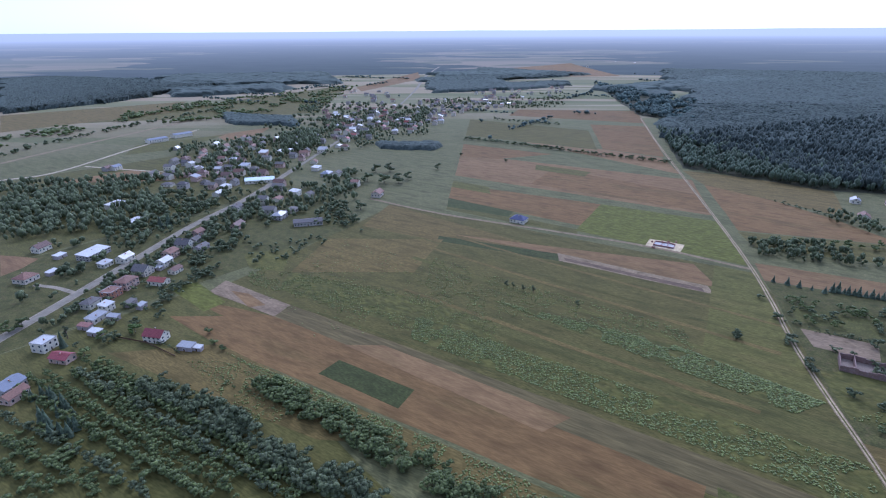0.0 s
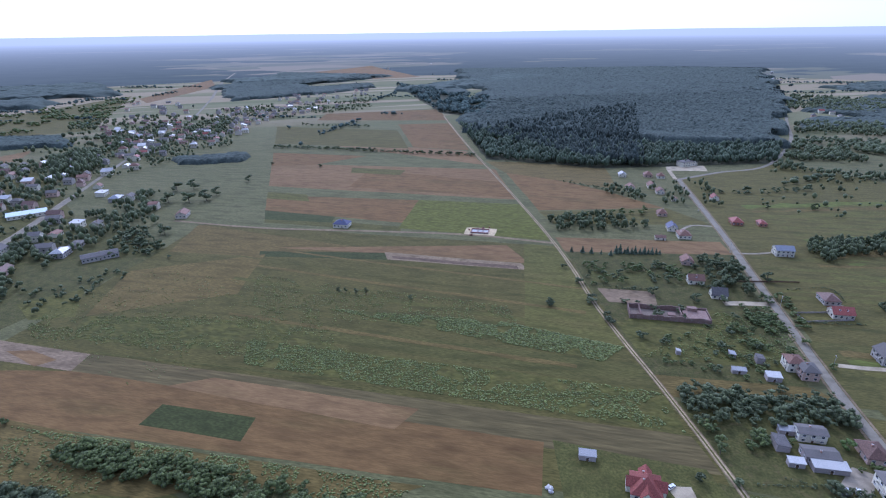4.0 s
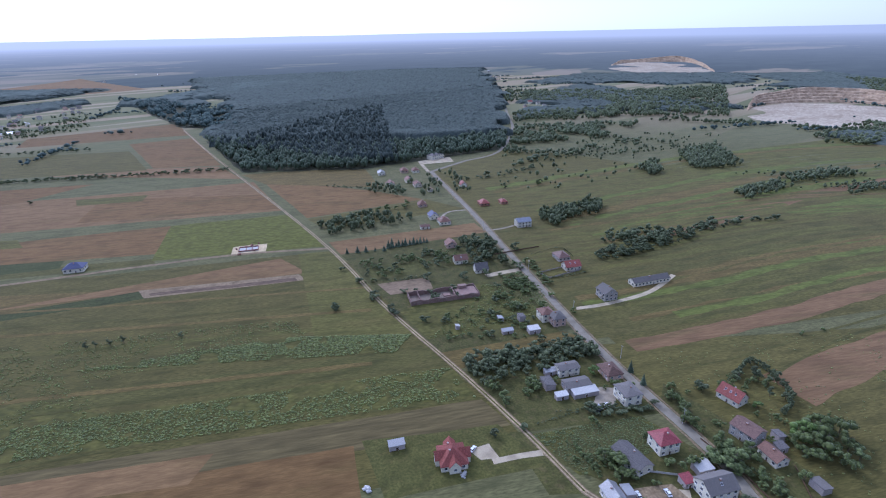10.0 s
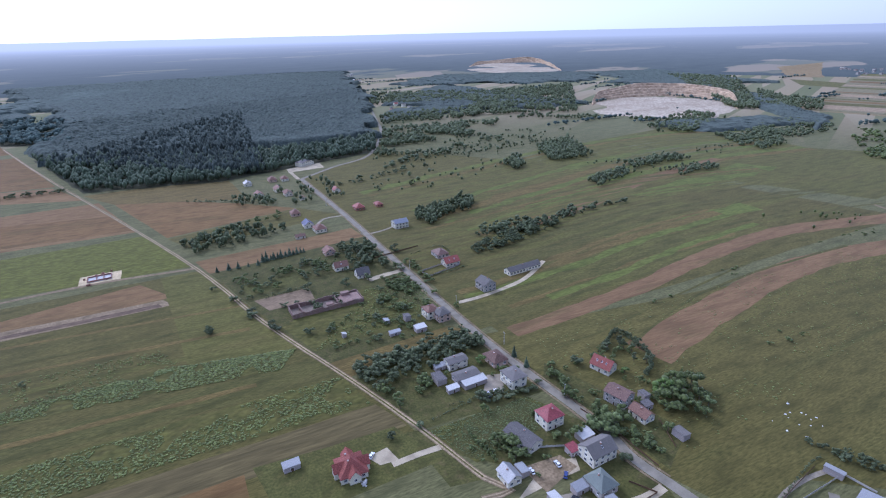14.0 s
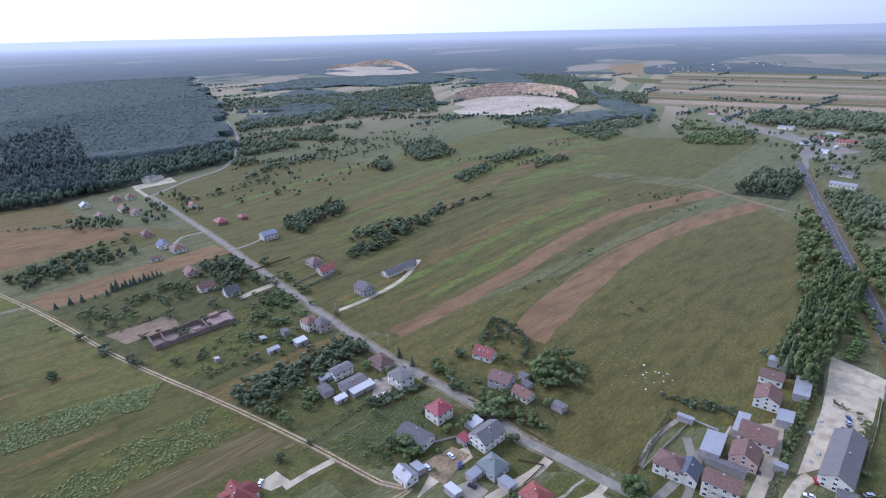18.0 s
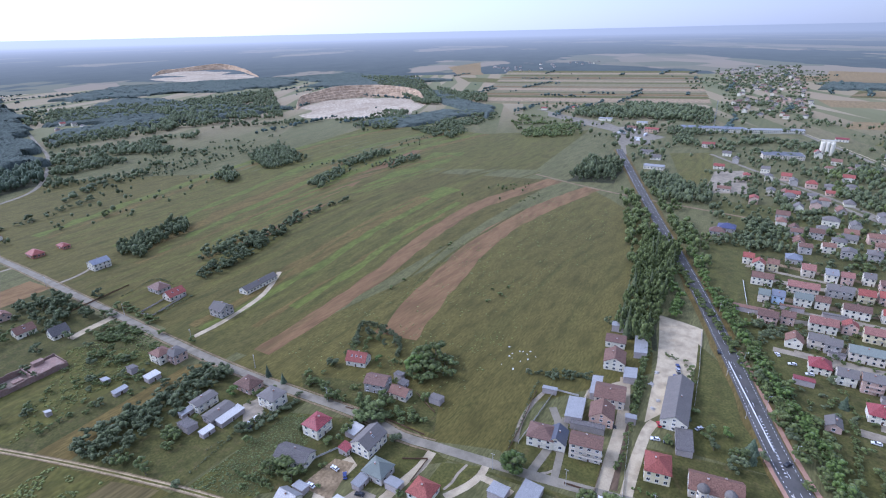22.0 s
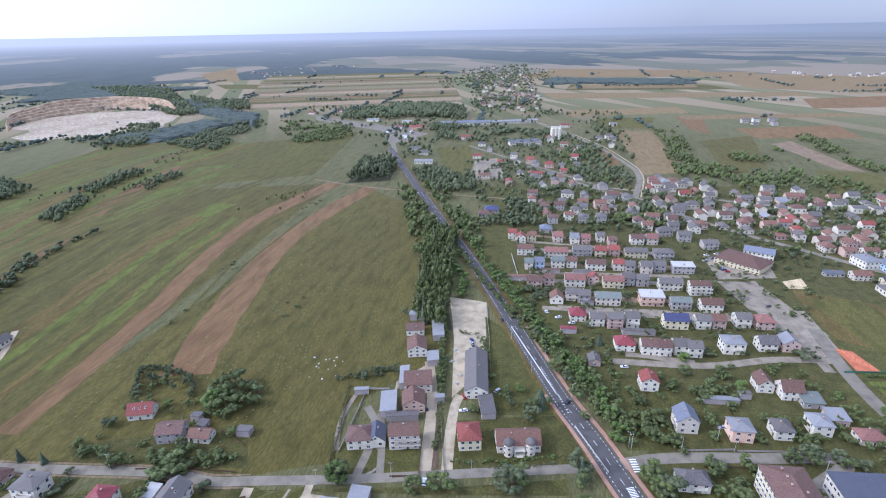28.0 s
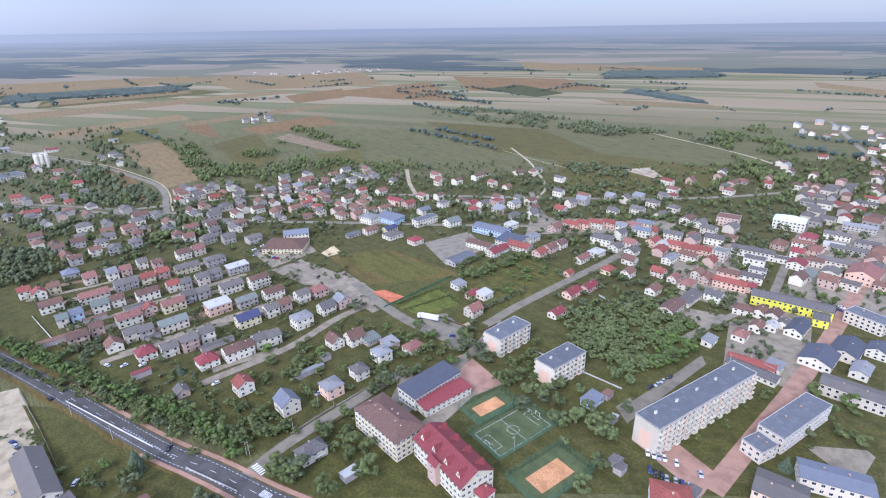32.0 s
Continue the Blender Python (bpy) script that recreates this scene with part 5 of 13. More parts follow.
def mast(x, y, h):
    """A slender lattice mast."""
    top = thing("mast", x, y, 0, "slender grey lattice radio mast", "mast")
    bx = []
    for a, b in ((-1, -1), (1, -1), (1, 1), (-1, 1)):
        bx.append((a * 0.7, b * 0.7, h / 2, 0.22, 0.22, h, 0))
    child("legs", boxes_mesh("legs", bx, ["steel"]), top)
    child("braces", boxes_mesh("braces", [(0, s * 0.7, z, 1.4, 0.1, 0.1, 0) for z in range(2, int(h), 3) for s in (-1, 1)] + [(s * 0.7, 0, z, 0.1, 1.4, 0.1, 0) for z in range(2, int(h), 3) for s in (-1, 1)], ["steel"]), top)
    child("antenna", boxes_mesh("antenna", [(0, 0, h + 2, 0.12, 0.12, 4, 0), (0.9, 0, h - 2, 0.4, 0.4, 1.8, 1), (-0.9, 0, h - 3, 0.4, 0.4, 1.8, 1)], ["steel", "white_frame"]), top)
    return top


def foundation(x, y, rot):
    """A house being begun: orange hollow-block walls knee-high on a sandy plot."""
    c, s = math.cos(radians(rot)), math.sin(radians(rot))
    q = [(x + c * a - s * b, y + s * a + c * b) for a, b in ((-15, -9), (15, -9), (16, 9), (-14, 10))]
    field("sand", *q, 11, "building_plot", "pale sandy plot of a house being begun", 2.0)
    top = thing("house_foundation", x, y, rot, "knee-high orange block walls of a house being begun", "building site")
    bx = [(0, -5, 0.7, 17, 0.5, 1.4, 0), (0, 5, 0.7, 17, 0.5, 1.4, 0), (-8.4, 0, 0.7, 0.5, 9.5, 1.4, 0), (8.4, 0, 0.7, 0.5, 9.5, 1.4, 0), (-2, 0, 0.7, 0.4, 9.5, 1.4, 0), (3, 0, 0.7, 0.4, 9.5, 1.4, 0)]
    child("wall", boxes_mesh("wall", bx, ["orange_tile"]), top)
    child("slab", boxes_mesh("slab", [(0, 0, 0.2, 17.6, 11, 0.36, 0)], ["concrete"]), top)
    rng = np.random.default_rng(3)
    for i in range(9):
        p = thing("block_pallet", x + float(rng.uniform(-13, 13)), y + float(rng.choice([-1, 1])) * float(rng.uniform(6.5, 8.5)), float(rng.uniform(0, 90)), "stack of orange hollow blocks on a pallet at the building site", "pallet", "block pallets")
        child("blocks", boxes_mesh("blocks", [(0, 0, 0.75, 1.1, 1.1, 1.2, 0), (0.05, 0, 1.5, 0.6, 0.9, 0.3, 0)], ["orange_tile"]), p)
        child("pallet", boxes_mesh("pallet", [(0, k, 0.13, 1.2, 0.25, 0.14, 0) for k in (-0.45, 0, 0.45)], ["dark_wood"]), p)
    return top


def ruin(a, b, c, d):
    """A roofless long brick shell with cross walls and some concrete floor left."""
    ax, bx, cx, dx = (Vector((*p, 0)) for p in (a, b, c, d))
    mid = (ax + bx + cx + dx) / 4
    L, W = ((bx - ax).length + (cx - dx).length) / 2, 15.0
    rot = math.degrees(math.atan2((bx - ax).y, (bx - ax).x))
    top = thing("ruined_building", mid.x, mid.y, rot, "roofless ruined brick building with bare cross walls and rubble floor", "ruin")
    def walls(name, bxs, m="brick"):
        child(name, boxes_mesh(name, bxs, ["old_brick", "concrete"]), top)
    n = 12
    for side, seed in ((-1, 2.1), (1, 1.3)):
        for i in range(n):
            walls("wall_section", [((i + 0.5) / n * L - L / 2, side * W / 2, 1.7 + 0.25 * math.sin(i * seed), L / n - 0.02, 0.5, 3.4 + 0.5 * math.sin(i * seed), 0)])
    for k in (-0.5, -0.36, 0.16, 0.5):
        walls("cross_wall", [(k * L + (0.26 if k < 0 else -0.26), 0, 1.7, 0.5, W - 0.6, 3.4, 0)])
    child("floor", boxes_mesh("floor", [(0, 0, 0.15, L - 1, W - 1, 0.2, 0), (L * 0.33, -1, 3.0, L * 0.3, W - 3, 0.25, 1), (L * 0.05, 1, 0.7, L * 0.1, 4, 0.9, 1)], ["dark_soil_obj", "old_brick"]), top)
    child("stump", boxes_mesh("stump", [(L * 0.3, 4.5, 4.2, 6, 3.4, 2.4, 0)], ["old_brick"]), top)
    return top


def sports_court(a, b, c, d, outer, inner, lines):
    """A fenced sports court: green surface, inner pitch or white lines, goals or net, and a tall mesh fence on posts."""
    pts = [Vector((*p, 0)) for p in (a, b, c, d)]
    mid = sum(pts, Vector()) / 4
    u = ((pts[1] - pts[0]) + (pts[2] - pts[3])) / 2
    v = ((pts[3] - pts[0]) + (pts[2] - pts[1])) / 2
    L, W = u.length, v.length
    rot = math.degrees(math.atan2(u.y, u.x))
    ex = u.normalized()
    ey = Vector((-ex.y, ex.x, 0))
    def at(i, j):
        p = mid + ex * i + ey * j
        return p.x, p.y
    field(outer, at(-L / 2, -W / 2), at(L / 2, -W / 2), at(L / 2, W / 2), at(-L / 2, W / 2), 12, "sports_court", "green sports court surface with painted lines", 0.0)
    if inner:
        field(inner, at(-L * 0.3, -W * 0.25), at(L * 0.3, -W * 0.25), at(L * 0.3, W * 0.25), at(-L * 0.3, W * 0.25), 14, "sports_court", "orange inner pitch of a sports court", 0.0)
    if lines:
        vs, fs = [], []
        def bar(i0, j0, i1, j1, w=0.05):
            p, q = Vector((*at(i0, j0), 0)), Vector((*at(i1, j1), 0))
            t = (q - p).normalized()
            s = Vector((-t.y, t.x, 0)) * w
            k = len(vs)
            vs.extend([(o.x, o.y, 0.008 * 15) for o in (p + s, p - s, q - s, q + s)])
            fs.append((k, k + 1, k + 2, k + 3))
        A, B = L / 2 - 2.2, W / 2 - 2.0
        for seg in ((-A, -B, A, -B), (A, -B, A, B), (A, B, -A, B), (-A, B, -A, -B), (0, -B, 0, B)):
            bar(*seg)
        for s in (-1, 1):
            for seg in ((A, -5, A - 5, -5), (A - 5, -5, A - 5, 5), (A - 5, 5, A, 5), (A, -2.5, A - 2, -2.5), (A - 2, -2.5, A - 2, 2.5), (A - 2, 2.5, A, 2.5)):
                bar(seg[0] * s, seg[1], seg[2] * s, seg[3])
        for k in range(24):
            t0, t1 = 2 * math.pi * k / 24, 2 * math.pi * (k + 1) / 24
            bar(3 * math.cos(t0), 3 * math.sin(t0), 3 * math.cos(t1), 3 * math.sin(t1))
        tagged(new("court_lines", mesh_of("court_lines", vs, fs, ["line_paint"])), "white painted lines of the sports court", "marking", "", "structure")
        for s in (-1, 1):
            gx, gy = at(s * A, 0)
            t = thing("goal", gx, gy, rot, "white football goal frame on the court", "goal", "goals")
            for w in (-1.5, 1.5):
                child("post", boxes_mesh("post", [(0, w, 1.1, 0.12, 0.12, 2.1, 0)], ["white_frame"]), t)
            child("crossbar", boxes_mesh("crossbar", [(0, 0, 2.1, 0.12, 3.1, 0.12, 0)], ["white_frame"]), t)
    top = thing("court_fence", mid.x, mid.y, rot, "tall green mesh fence on posts round the sports court", "fence")
    post = boxes_mesh("post", [(0, 0, 2.0, 0.12, 0.12, 4.0, 0)], ["green_mesh"])
    rail = boxes_mesh("rails", [(0.5, 0, z, 1, 0.05, 0.07, 0) for z in (0.3, 0.9, 1.5, 2.1, 2.7, 3.3, 3.9)], ["green_mesh"])
    cs = [(-L / 2, -W / 2), (L / 2, -W / 2), (L / 2, W / 2), (-L / 2, W / 2)]
    for (p, q), (r, s) in zip(cs, cs[1:] + cs[:1]):
        d = math.hypot(r - p, s - q)
        k = max(2, round(d / 4))
        ang = math.degrees(math.atan2(s - q, r - p))
        for i in range(k):
            m = pose(p + (r - p) * i / k, q + (s - q) * i / k, 0, 0, 0, ang)
            child("post", post, top, m)
            child("mesh_panel", rail, top, m @ Matrix.Diagonal((d / k, 1, 1, 1)))
    return top


mat("dark_soil_obj", (0.150, 0.115, 0.085), (0.220, 0.175, 0.135), 0.95, 2.0, 0.4, 0.5)


def far_hedges(n, az0, az1, r0, r1, seed, h=7.0, w=9.0):
    """Short tree lines and single trees along the far field edges."""
    rng = np.random.default_rng(seed)
    pts = []
    for _ in range(n):
        a, r = math.radians(rng.uniform(az0, az1)), math.sqrt(rng.uniform(r0 * r0, r1 * r1))
        x, y = math.sin(a) * r, math.cos(a) * r
        t = STRIP_TURN + (math.pi / 2 if rng.uniform() < 0.2 else 0) + rng.normal() * 0.05
        L = rng.uniform(10, 260) * (1 if rng.uniform() < 0.6 else 0.1)
        k = max(1, int(L / (w * 0.8)))
        for i in range(k):
            d = (i - k / 2) * w * 0.8
            pts.append((x + math.cos(t) * d + rng.normal() * 3, y + math.sin(t) * d + rng.normal() * 3))
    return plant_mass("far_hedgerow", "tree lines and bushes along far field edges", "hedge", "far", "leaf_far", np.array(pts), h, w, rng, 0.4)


def weeds(a, b, c, d, n, h, w, mask, leaves, seed, scale):
    """Tufts of tall weeds standing in the meadow."""
    rng = np.random.default_rng(seed)
    pts = inside(rng, n, a, b, c, d, mask, scale)
    return plant_mass("weeds", "tufts of tall green weeds standing in the meadow", "weeds", "weed", leaves, pts, h, w, rng, 0.45)


def lorry(x, y, rot):
    """An articulated lorry: tractor with cab and a long box trailer."""
    top = thing("lorry", x, y, rot, "white articulated lorry with a long box trailer parked on the asphalt", "lorry", "lorries", 0.12)
    child("trailer", boxes_mesh("trailer", [(-1.2, 0, 2.55, 12.6, 2.5, 2.7, 0), (-1.2, 0, 1.1, 12.4, 1.0, 0.2, 1)], ["white_frame", "rubber"]), top)
    child("cab", boxes_mesh("cab", [(6.6, 0, 1.9, 2.0, 2.45, 2.7, 0), (6.4, 0, 3.4, 1.4, 2.2, 0.4, 0), (7.62, 0, 2.4, 0.04, 2.1, 0.9, 1), (5.9, 0, 0.75, 3.2, 1.0, 0.3, 2)], ["white_frame", "glass_pane", "rubber"]), top)
    if "wheel" not in CAR_MESH:
        return top
    for u in (6.9, 4.6, -3.6, -4.9, -6.2):
        for s in (-1, 1):
            w = child("wheel", CAR_MESH["wheel"], top, Matrix.Translation((u, s * 1.05, 0.5)) @ Matrix.Diagonal((1.55, 1.6, 1.55, 1)))
            child("rim", CAR_MESH["rim"], w)
    return top


def litter(x, y, seed):
    """A pale sheet of plastic or a sack lying crumpled in the grass."""
    rng = np.random.default_rng(seed)
    v, f = lumpy(*ICO[1], seed, 1.2, 0.3)
    s = float(rng.uniform(0.3, 0.75))
    ob = new("sack", tri_mesh("sack", v * np.array([s, s * 0.7, s * 0.4]) + np.array([0, 0, s * 0.1]), f, "white_frame"))
    ob.matrix_basis = pose(x, y, 0.05, 0, 0, float(rng.uniform(0, 360)))
    return tagged(ob, "crumpled pale plastic sack lying in the meadow grass", "litter", "sacks in the meadow")


def rock_heap(x, y, size):
    """A heap of pale stones."""
    rng = np.random.default_rng(int(abs(x * 10)))
    parts = []
    for i in range(14):
        v, f = lumpy(*ICO[1], i + 3, 0.8, 0.8)
        d = rng.normal(size=2) * size * 0.35
        s = size * rng.uniform(0.15, 0.35)
        z = max(0.05, size * 0.35 - np.hypot(*d) * 0.5)
        parts.append((v * s + np.array([d[0], d[1], z]), f))
    ob = new("rubble_heap", tri_mesh("rubble_heap", *join(parts), "concrete"))
    ob.matrix_basis = pose(x, y, 0.05)
    return tagged(ob, "heap of pale stones and rubble on bare ground", "rubble", "", "stuff")


WALL_CODES = {"w": "white_plaster", "c": "cream_plaster", "k": "pink_plaster", "g": "grey_plaster"}
COVER_CODES = {"R": "red_tile", "C": "crimson_sheet", "O": "orange_tile", "B": "brown_tile", "P": "pinkish_tile", "M": "plum_sheet", "G": "grey_slate", "D": "dark_felt", "Z": "zinc_sheet", "W": "pale_sheet"}


def cluster(a, b, c, d, n, turn, mix, seed, apart):
    """Houses standing irregularly among gardens in a quarter of a village or town, lined up with its streets."""
    rng = random.Random(seed)
    mix = mix.split()
    made = tries = 0
    verts, faces, slots, used = [], [], [], []
    while made < n and tries < n * 40:
        tries += 1
        u, v = rng.random(), rng.random()
        x, y = ((1 - u) * ((1 - v) * a[i] + v * d[i]) + u * ((1 - v) * b[i] + v * c[i]) for i in (0, 1))
        if any((x - p) ** 2 + (y - q) ** 2 < (apart * 0.5 + s * 0.55) ** 2 for p, q, s in STANDING):
            continue
        code = rng.choice(mix)
        if code[0] == "w" and rng.random() < 0.4:
            code = rng.choice("gck") + code[1]
        L, h = rng.uniform(9, 14), rng.choice((3.2, 5.5, 6.0, 6.0, 6.5))
        far = math.hypot(x, y)
        front = turn + rng.choice((0, 90)) + rng.uniform(-5, 5)
        if math.sin(radians(front)) * -x + math.cos(radians(front)) * y < 0:
            front += 180
        W, roof, rh = rng.uniform(8, min(L, 10.5)), "shed" if code[1] in "ZW" and rng.random() < 0.5 else rng.choice(("gable", "gable", "gable", "hip")), rng.uniform(1.6, 3.4)
        STANDING.append((x, y, L))
        if far > 560:
            at = pose(x, y, 0, 0, 0, front)
            panes = [((i + 0.5) / 3 * L - L / 2, -W / 2, h * 0.55, 1.3, 0.2, 1.3, 0) for i in range(3)]
            for me in (shell("far", L, W, h, roof, rh, WALL_CODES[code[0]]), roof_mesh(L, W, h, roof, rh, COVER_CODES[code[1]]), boxes_mesh("far", panes, ["glass_pane"])):
                k = len(verts)
                verts += [tuple(at @ v.co) for v in me.vertices]
                for p in me.polygons:
                    faces.append(tuple(k + q for q in p.vertices))
                    name = me.materials[p.material_index].name
                    if name not in used:
                        used.append(name)
                    slots.append(used.index(name))
                bpy.data.meshes.remove(me)
            made += 1
            continue
        house(x, y, front, L, W, h, roof, rh, WALL_CODES[code[0]], COVER_CODES[code[1]], max(1, round(h / 3)), sides=(0, 1), door=far < 450, where="among gardens")
        made += 1
    if faces:
        tagged(new("village_houses", mesh_of("village_houses", verts, faces, used, slots)), "far cluster of plastered houses with tiled and grey roofs", "houses", "", "stuff")



# ---- fields and meadows ----
field("lawn", (600.8, -232.1), (422.4, -683.7), (117.3, -248.7), (156.7, -135.9), 1, "field", "grassy ground under gardens of the estate", wob=2)
field("garden", (492.9, -494.5), (-284, -936.5), (-100.9, -219.9), (135.2, -126.3), 2, "field", "grassy ground under the town gardens", wob=2)
field("meadow_dark", (-303.9, 237.8), (-227.8, 333.2), (-38, 163.1), (-193.5, 127.1), 1, "field", "shaded orchard grass", wob=3)
field("garden", (-303.9, 237.8), (-422.1, 356.5), (-226.3, 629.6), (-133.8, 490.5), 2, "field", "green ground of village gardens", wob=3)
field("meadow_dark", (-422.1, 356.5), (-660.2, 595.4), (-402.9, 913.5), (-254.8, 627.3), 3, "field", "rough green ground behind the village", wob=4)
field("meadow", (-218.1, 316.4), (-113.2, 563.4), (208, 405.7), (154.6, 116.3), 3, "field", "broad weedy meadow between the village and the lane", wob=3)
field("meadow_dry", (-133.8, 490.5), (-119.5, 562.9), (64.4, 431.3), (-53.9, 456.5), 4)
field("tan", (-41.8, 474.3), (64, 428.5), (166.6, 378.5), (163.3, 422), 5, "field", "narrow tan stubble strip")
field("crop", (-54.1, 469.5), (64.4, 431.3), (61, 416), (-53.9, 456.5), 6, "field", "dark green strip of root crop")
field("dirt_track", (53.1, 436.6), (160.1, 380.9), (160.6, 366.3), (53.6, 419.5), 7, "field", "pale rim of spread earth")
field("dark_soil", (58.2, 425.9), (154.7, 376.8), (154.5, 370), (58.7, 420.4), 8, "field", "grey bare strip of dug earth")
field("meadow_green", (179.1, 420.9), (208, 405.7), (174.5, 243.5), (124.2, 283.9), 8, "field", "fresh yellow-green grass beside the lane")
field("meadow_dark", (-37.2, 336.1), (172.6, 226.1), (168.2, 201.7), (-52.1, 326.4), 4, "field", "olive mown meadow strip")
field("weeds", (-3.4, 344.5), (112.7, 293.2), (173.1, 244.7), (153.2, 235.1), 9)
field("weeds", (-52, 317.8), (169.5, 200.7), (161, 169.8), (-51.5, 286.9), 4)
field("weeds", (-164.6, 377.3), (-23.4, 330.4), (16, 271.5), (-164.5, 346.7), 5)
field("meadow_dry", (-155.7, 453.3), (-48.6, 460.6), (-64.9, 385.4), (-164.6, 377.3), 7)
field("mown", (-143.5, 323.1), (161.2, 167.8), (158.6, 142.8), (-149.1, 306.3), 4, "field", "long mown strip of greyish grass")
field("bare", (-212.3, 337.4), (-209, 357.3), (-143.5, 323.1), (-149.1, 306.3), 5, "field", "pale pinkish bare plot")
field("tan", (-196.2, 340.7), (-181.4, 337.4), (-161.6, 321.5), (-171.8, 316.4), 6)
field("stubble", (-223.8, 326.3), (-149.1, 306.3), (92.6, 181.7), (78.7, 152.7), 5, "field", "broad orange-brown stubble field")
field("stubble", (-220.8, 299.8), (-182, 303.3), (78.7, 152.7), (-166.9, 265.9), 6, "field", "broad orange-brown stubble field")
field("tan", (-91.3, 276.1), (-66.5, 277.1), (40.1, 220.5), (25.4, 208.9), 6)
field("crop", (-97.9, 244.7), (-90.1, 259.6), (-40.8, 235.7), (-47.2, 219.6), 7, "field", "dark green rectangle of root crop")
field("meadow_dry", (-166.9, 265.9), (-94.3, 230.6), (32, 170), (-0.6, 166.8), 7, "field", "rough dry meadow with weeds")
field("meadow_dry", (-232.6, 253.5), (-168.5, 268.9), (-27.8, 194.3), (-81.8, 192.8), 8)
field("lush", (-245.9, 341), (-229.5, 352.4), (-191.8, 323), (-200.8, 308), 6, "field", "bright green garden plot")
field("meadow_green", (-219.8, 410), (-180, 426.6), (-171.6, 378.6), (-201.6, 381.6), 4)
field("soil", (-432.6, 388.9), (-391.5, 385), (-389.4, 365), (-393.8, 348.1), 4, "field", "ploughed brown plot")
field("meadow_dark", (-55.6, 573.3), (79.6, 498), (76.4, 483.8), (-55.3, 550.2), 1)
field("crop", (-56, 598.1), (19.1, 553.4), (12.2, 530.2), (-55.4, 560.8), 2)
field("stubble", (-56.8, 654.1), (115.6, 581.8), (84.4, 508.2), (-55.9, 593), 3)
field("meadow_green", (-57, 668.6), (-11.1, 642.9), (-8, 613.5), (-56.6, 640.2), 4)
field("tan", (-59.3, 831.5), (247.2, 696.8), (223.6, 551.7), (-57.4, 697.1), 1)
field("stubble", (-60.5, 910.9), (83.9, 839.6), (-3.1, 799.2), (-59.1, 816), 2)
field("stubble", (76.7, 746.9), (234.7, 627.3), (223.8, 559.9), (41.4, 661.6), 2)
field("meadow_green", (54.3, 766.2), (125.4, 728.5), (113.8, 705.2), (50.7, 737.3), 3)
field("lush", (114.6, 582.6), (223.4, 533.2), (206.2, 421.7), (76.3, 493.9), 4, "field", "smooth bright green hay field")
field("tan", (-62.4, 1048.2), (243.7, 825.8), (244.2, 776.8), (242.2, 725.7), 1)
field("stubble", (43.9, 1344), (319.8, 1335.9), (298.4, 1149.3), (19.5, 1244.7), 1)
field("stubble", (183.6, 1131.1), (292.7, 1110.5), (249.7, 830.7), (167.5, 883.6), 1)
field("meadow", (-64.4, 1186.1), (169.3, 1057.4), (158, 877.2), (-61.6, 992.4), 2)
field("tan", (-497.1, 1871.8), (-387.2, 2593.2), (-320.7, 2220.2), (-445.7, 1745.1), 1, "field", "tan stubble field beyond the village")
field("tan", (-228.3, 2593.7), (387, 3245.2), (493.2, 2372.2), (-131.2, 2278), 1)
field("meadow_green", (-2035.1, 3008.9), (-1671.4, 3290.5), (-1501, 2879.2), (-1698.1, 2583.2), 1)
field("meadow", (-1035.9, 1024.4), (-810.2, 1344.9), (-544.4, 1973.8), (-435.8, 1262.6), 1, wob=4)
field("meadow_dry", (-1179.5, 1175.7), (-876.8, 1460.6), (-794.9, 1243.2), (-976.4, 961.7), 2)
field("tan", (-532.6, 960.2), (-463.5, 1059.7), (-451.6, 977.2), (-484.3, 908), 1)
field("meadow_green", (-622.4, 858.1), (-516.8, 973), (-522.9, 845.9), (-591.4, 783.8), 2)
field("tan", (-575.7, 615.6), (-513.2, 696.4), (-419, 665.4), (-428.5, 641.1), 4)
field("stubble", (260.4, 709.7), (338.2, 554.7), (363.8, 477.9), (231.6, 508.3), 1, "field", "orange-tan ripe grain field")
field("meadow_dry", (250.6, 748.4), (403.2, 673.6), (356.3, 556.6), (254.3, 674.9), 2)
field("meadow", (229.8, 504.8), (366.4, 475.8), (375.6, 417), (227.6, 464.6), 1)
field("tan", (213.6, 428.9), (351, 376.5), (340.3, 348.9), (207.3, 394), 1, "field", "narrow brown stubble field")
field("garden", (206.7, 392.9), (340.3, 348.9), (243.9, 179.1), (171.6, 216.5), 4, "field", "gardens and orchards between lane and road")
field("lawn", (207.8, 356.6), (251.7, 336), (239.8, 312.7), (201.2, 333.1), 5, "field", "pale grazed paddock")
field("bare", (198, 322.2), (234.5, 305.9), (225.3, 287.1), (194.9, 299.7), 5, "field", "bare earth plot")
field("weeds", (184.8, 274.2), (262, 270), (260.8, 192.7), (177.4, 232.4), 5)
field("meadow_dry", (171.6, 216.5), (248.2, 182.6), (252.1, 168.2), (168.2, 196.7), 5)
field("garden", (167.7, 193.6), (249.5, 162.1), (221.1, 99.8), (161.3, 134.1), 4)
field("weeds", (159.8, 132.8), (212.4, 105), (210.6, 81.2), (157.5, 101.6), 5, "field", "vegetable field with pale dry stalks")
field("garden", (153.8, 140), (161.3, 134.1), (151.5, 94), (139.6, 103.3), 6)
field("lawn", (97.1, 182.1), (153.8, 147.6), (152, 114), (85.9, 145.2), 7, "field", "rough lawn round the red-roofed house")
field("gravel", (131, 143.6), (141.1, 140.3), (138.2, 130), (130.8, 135), 8, "field", "pale gravel yard", wob=2)
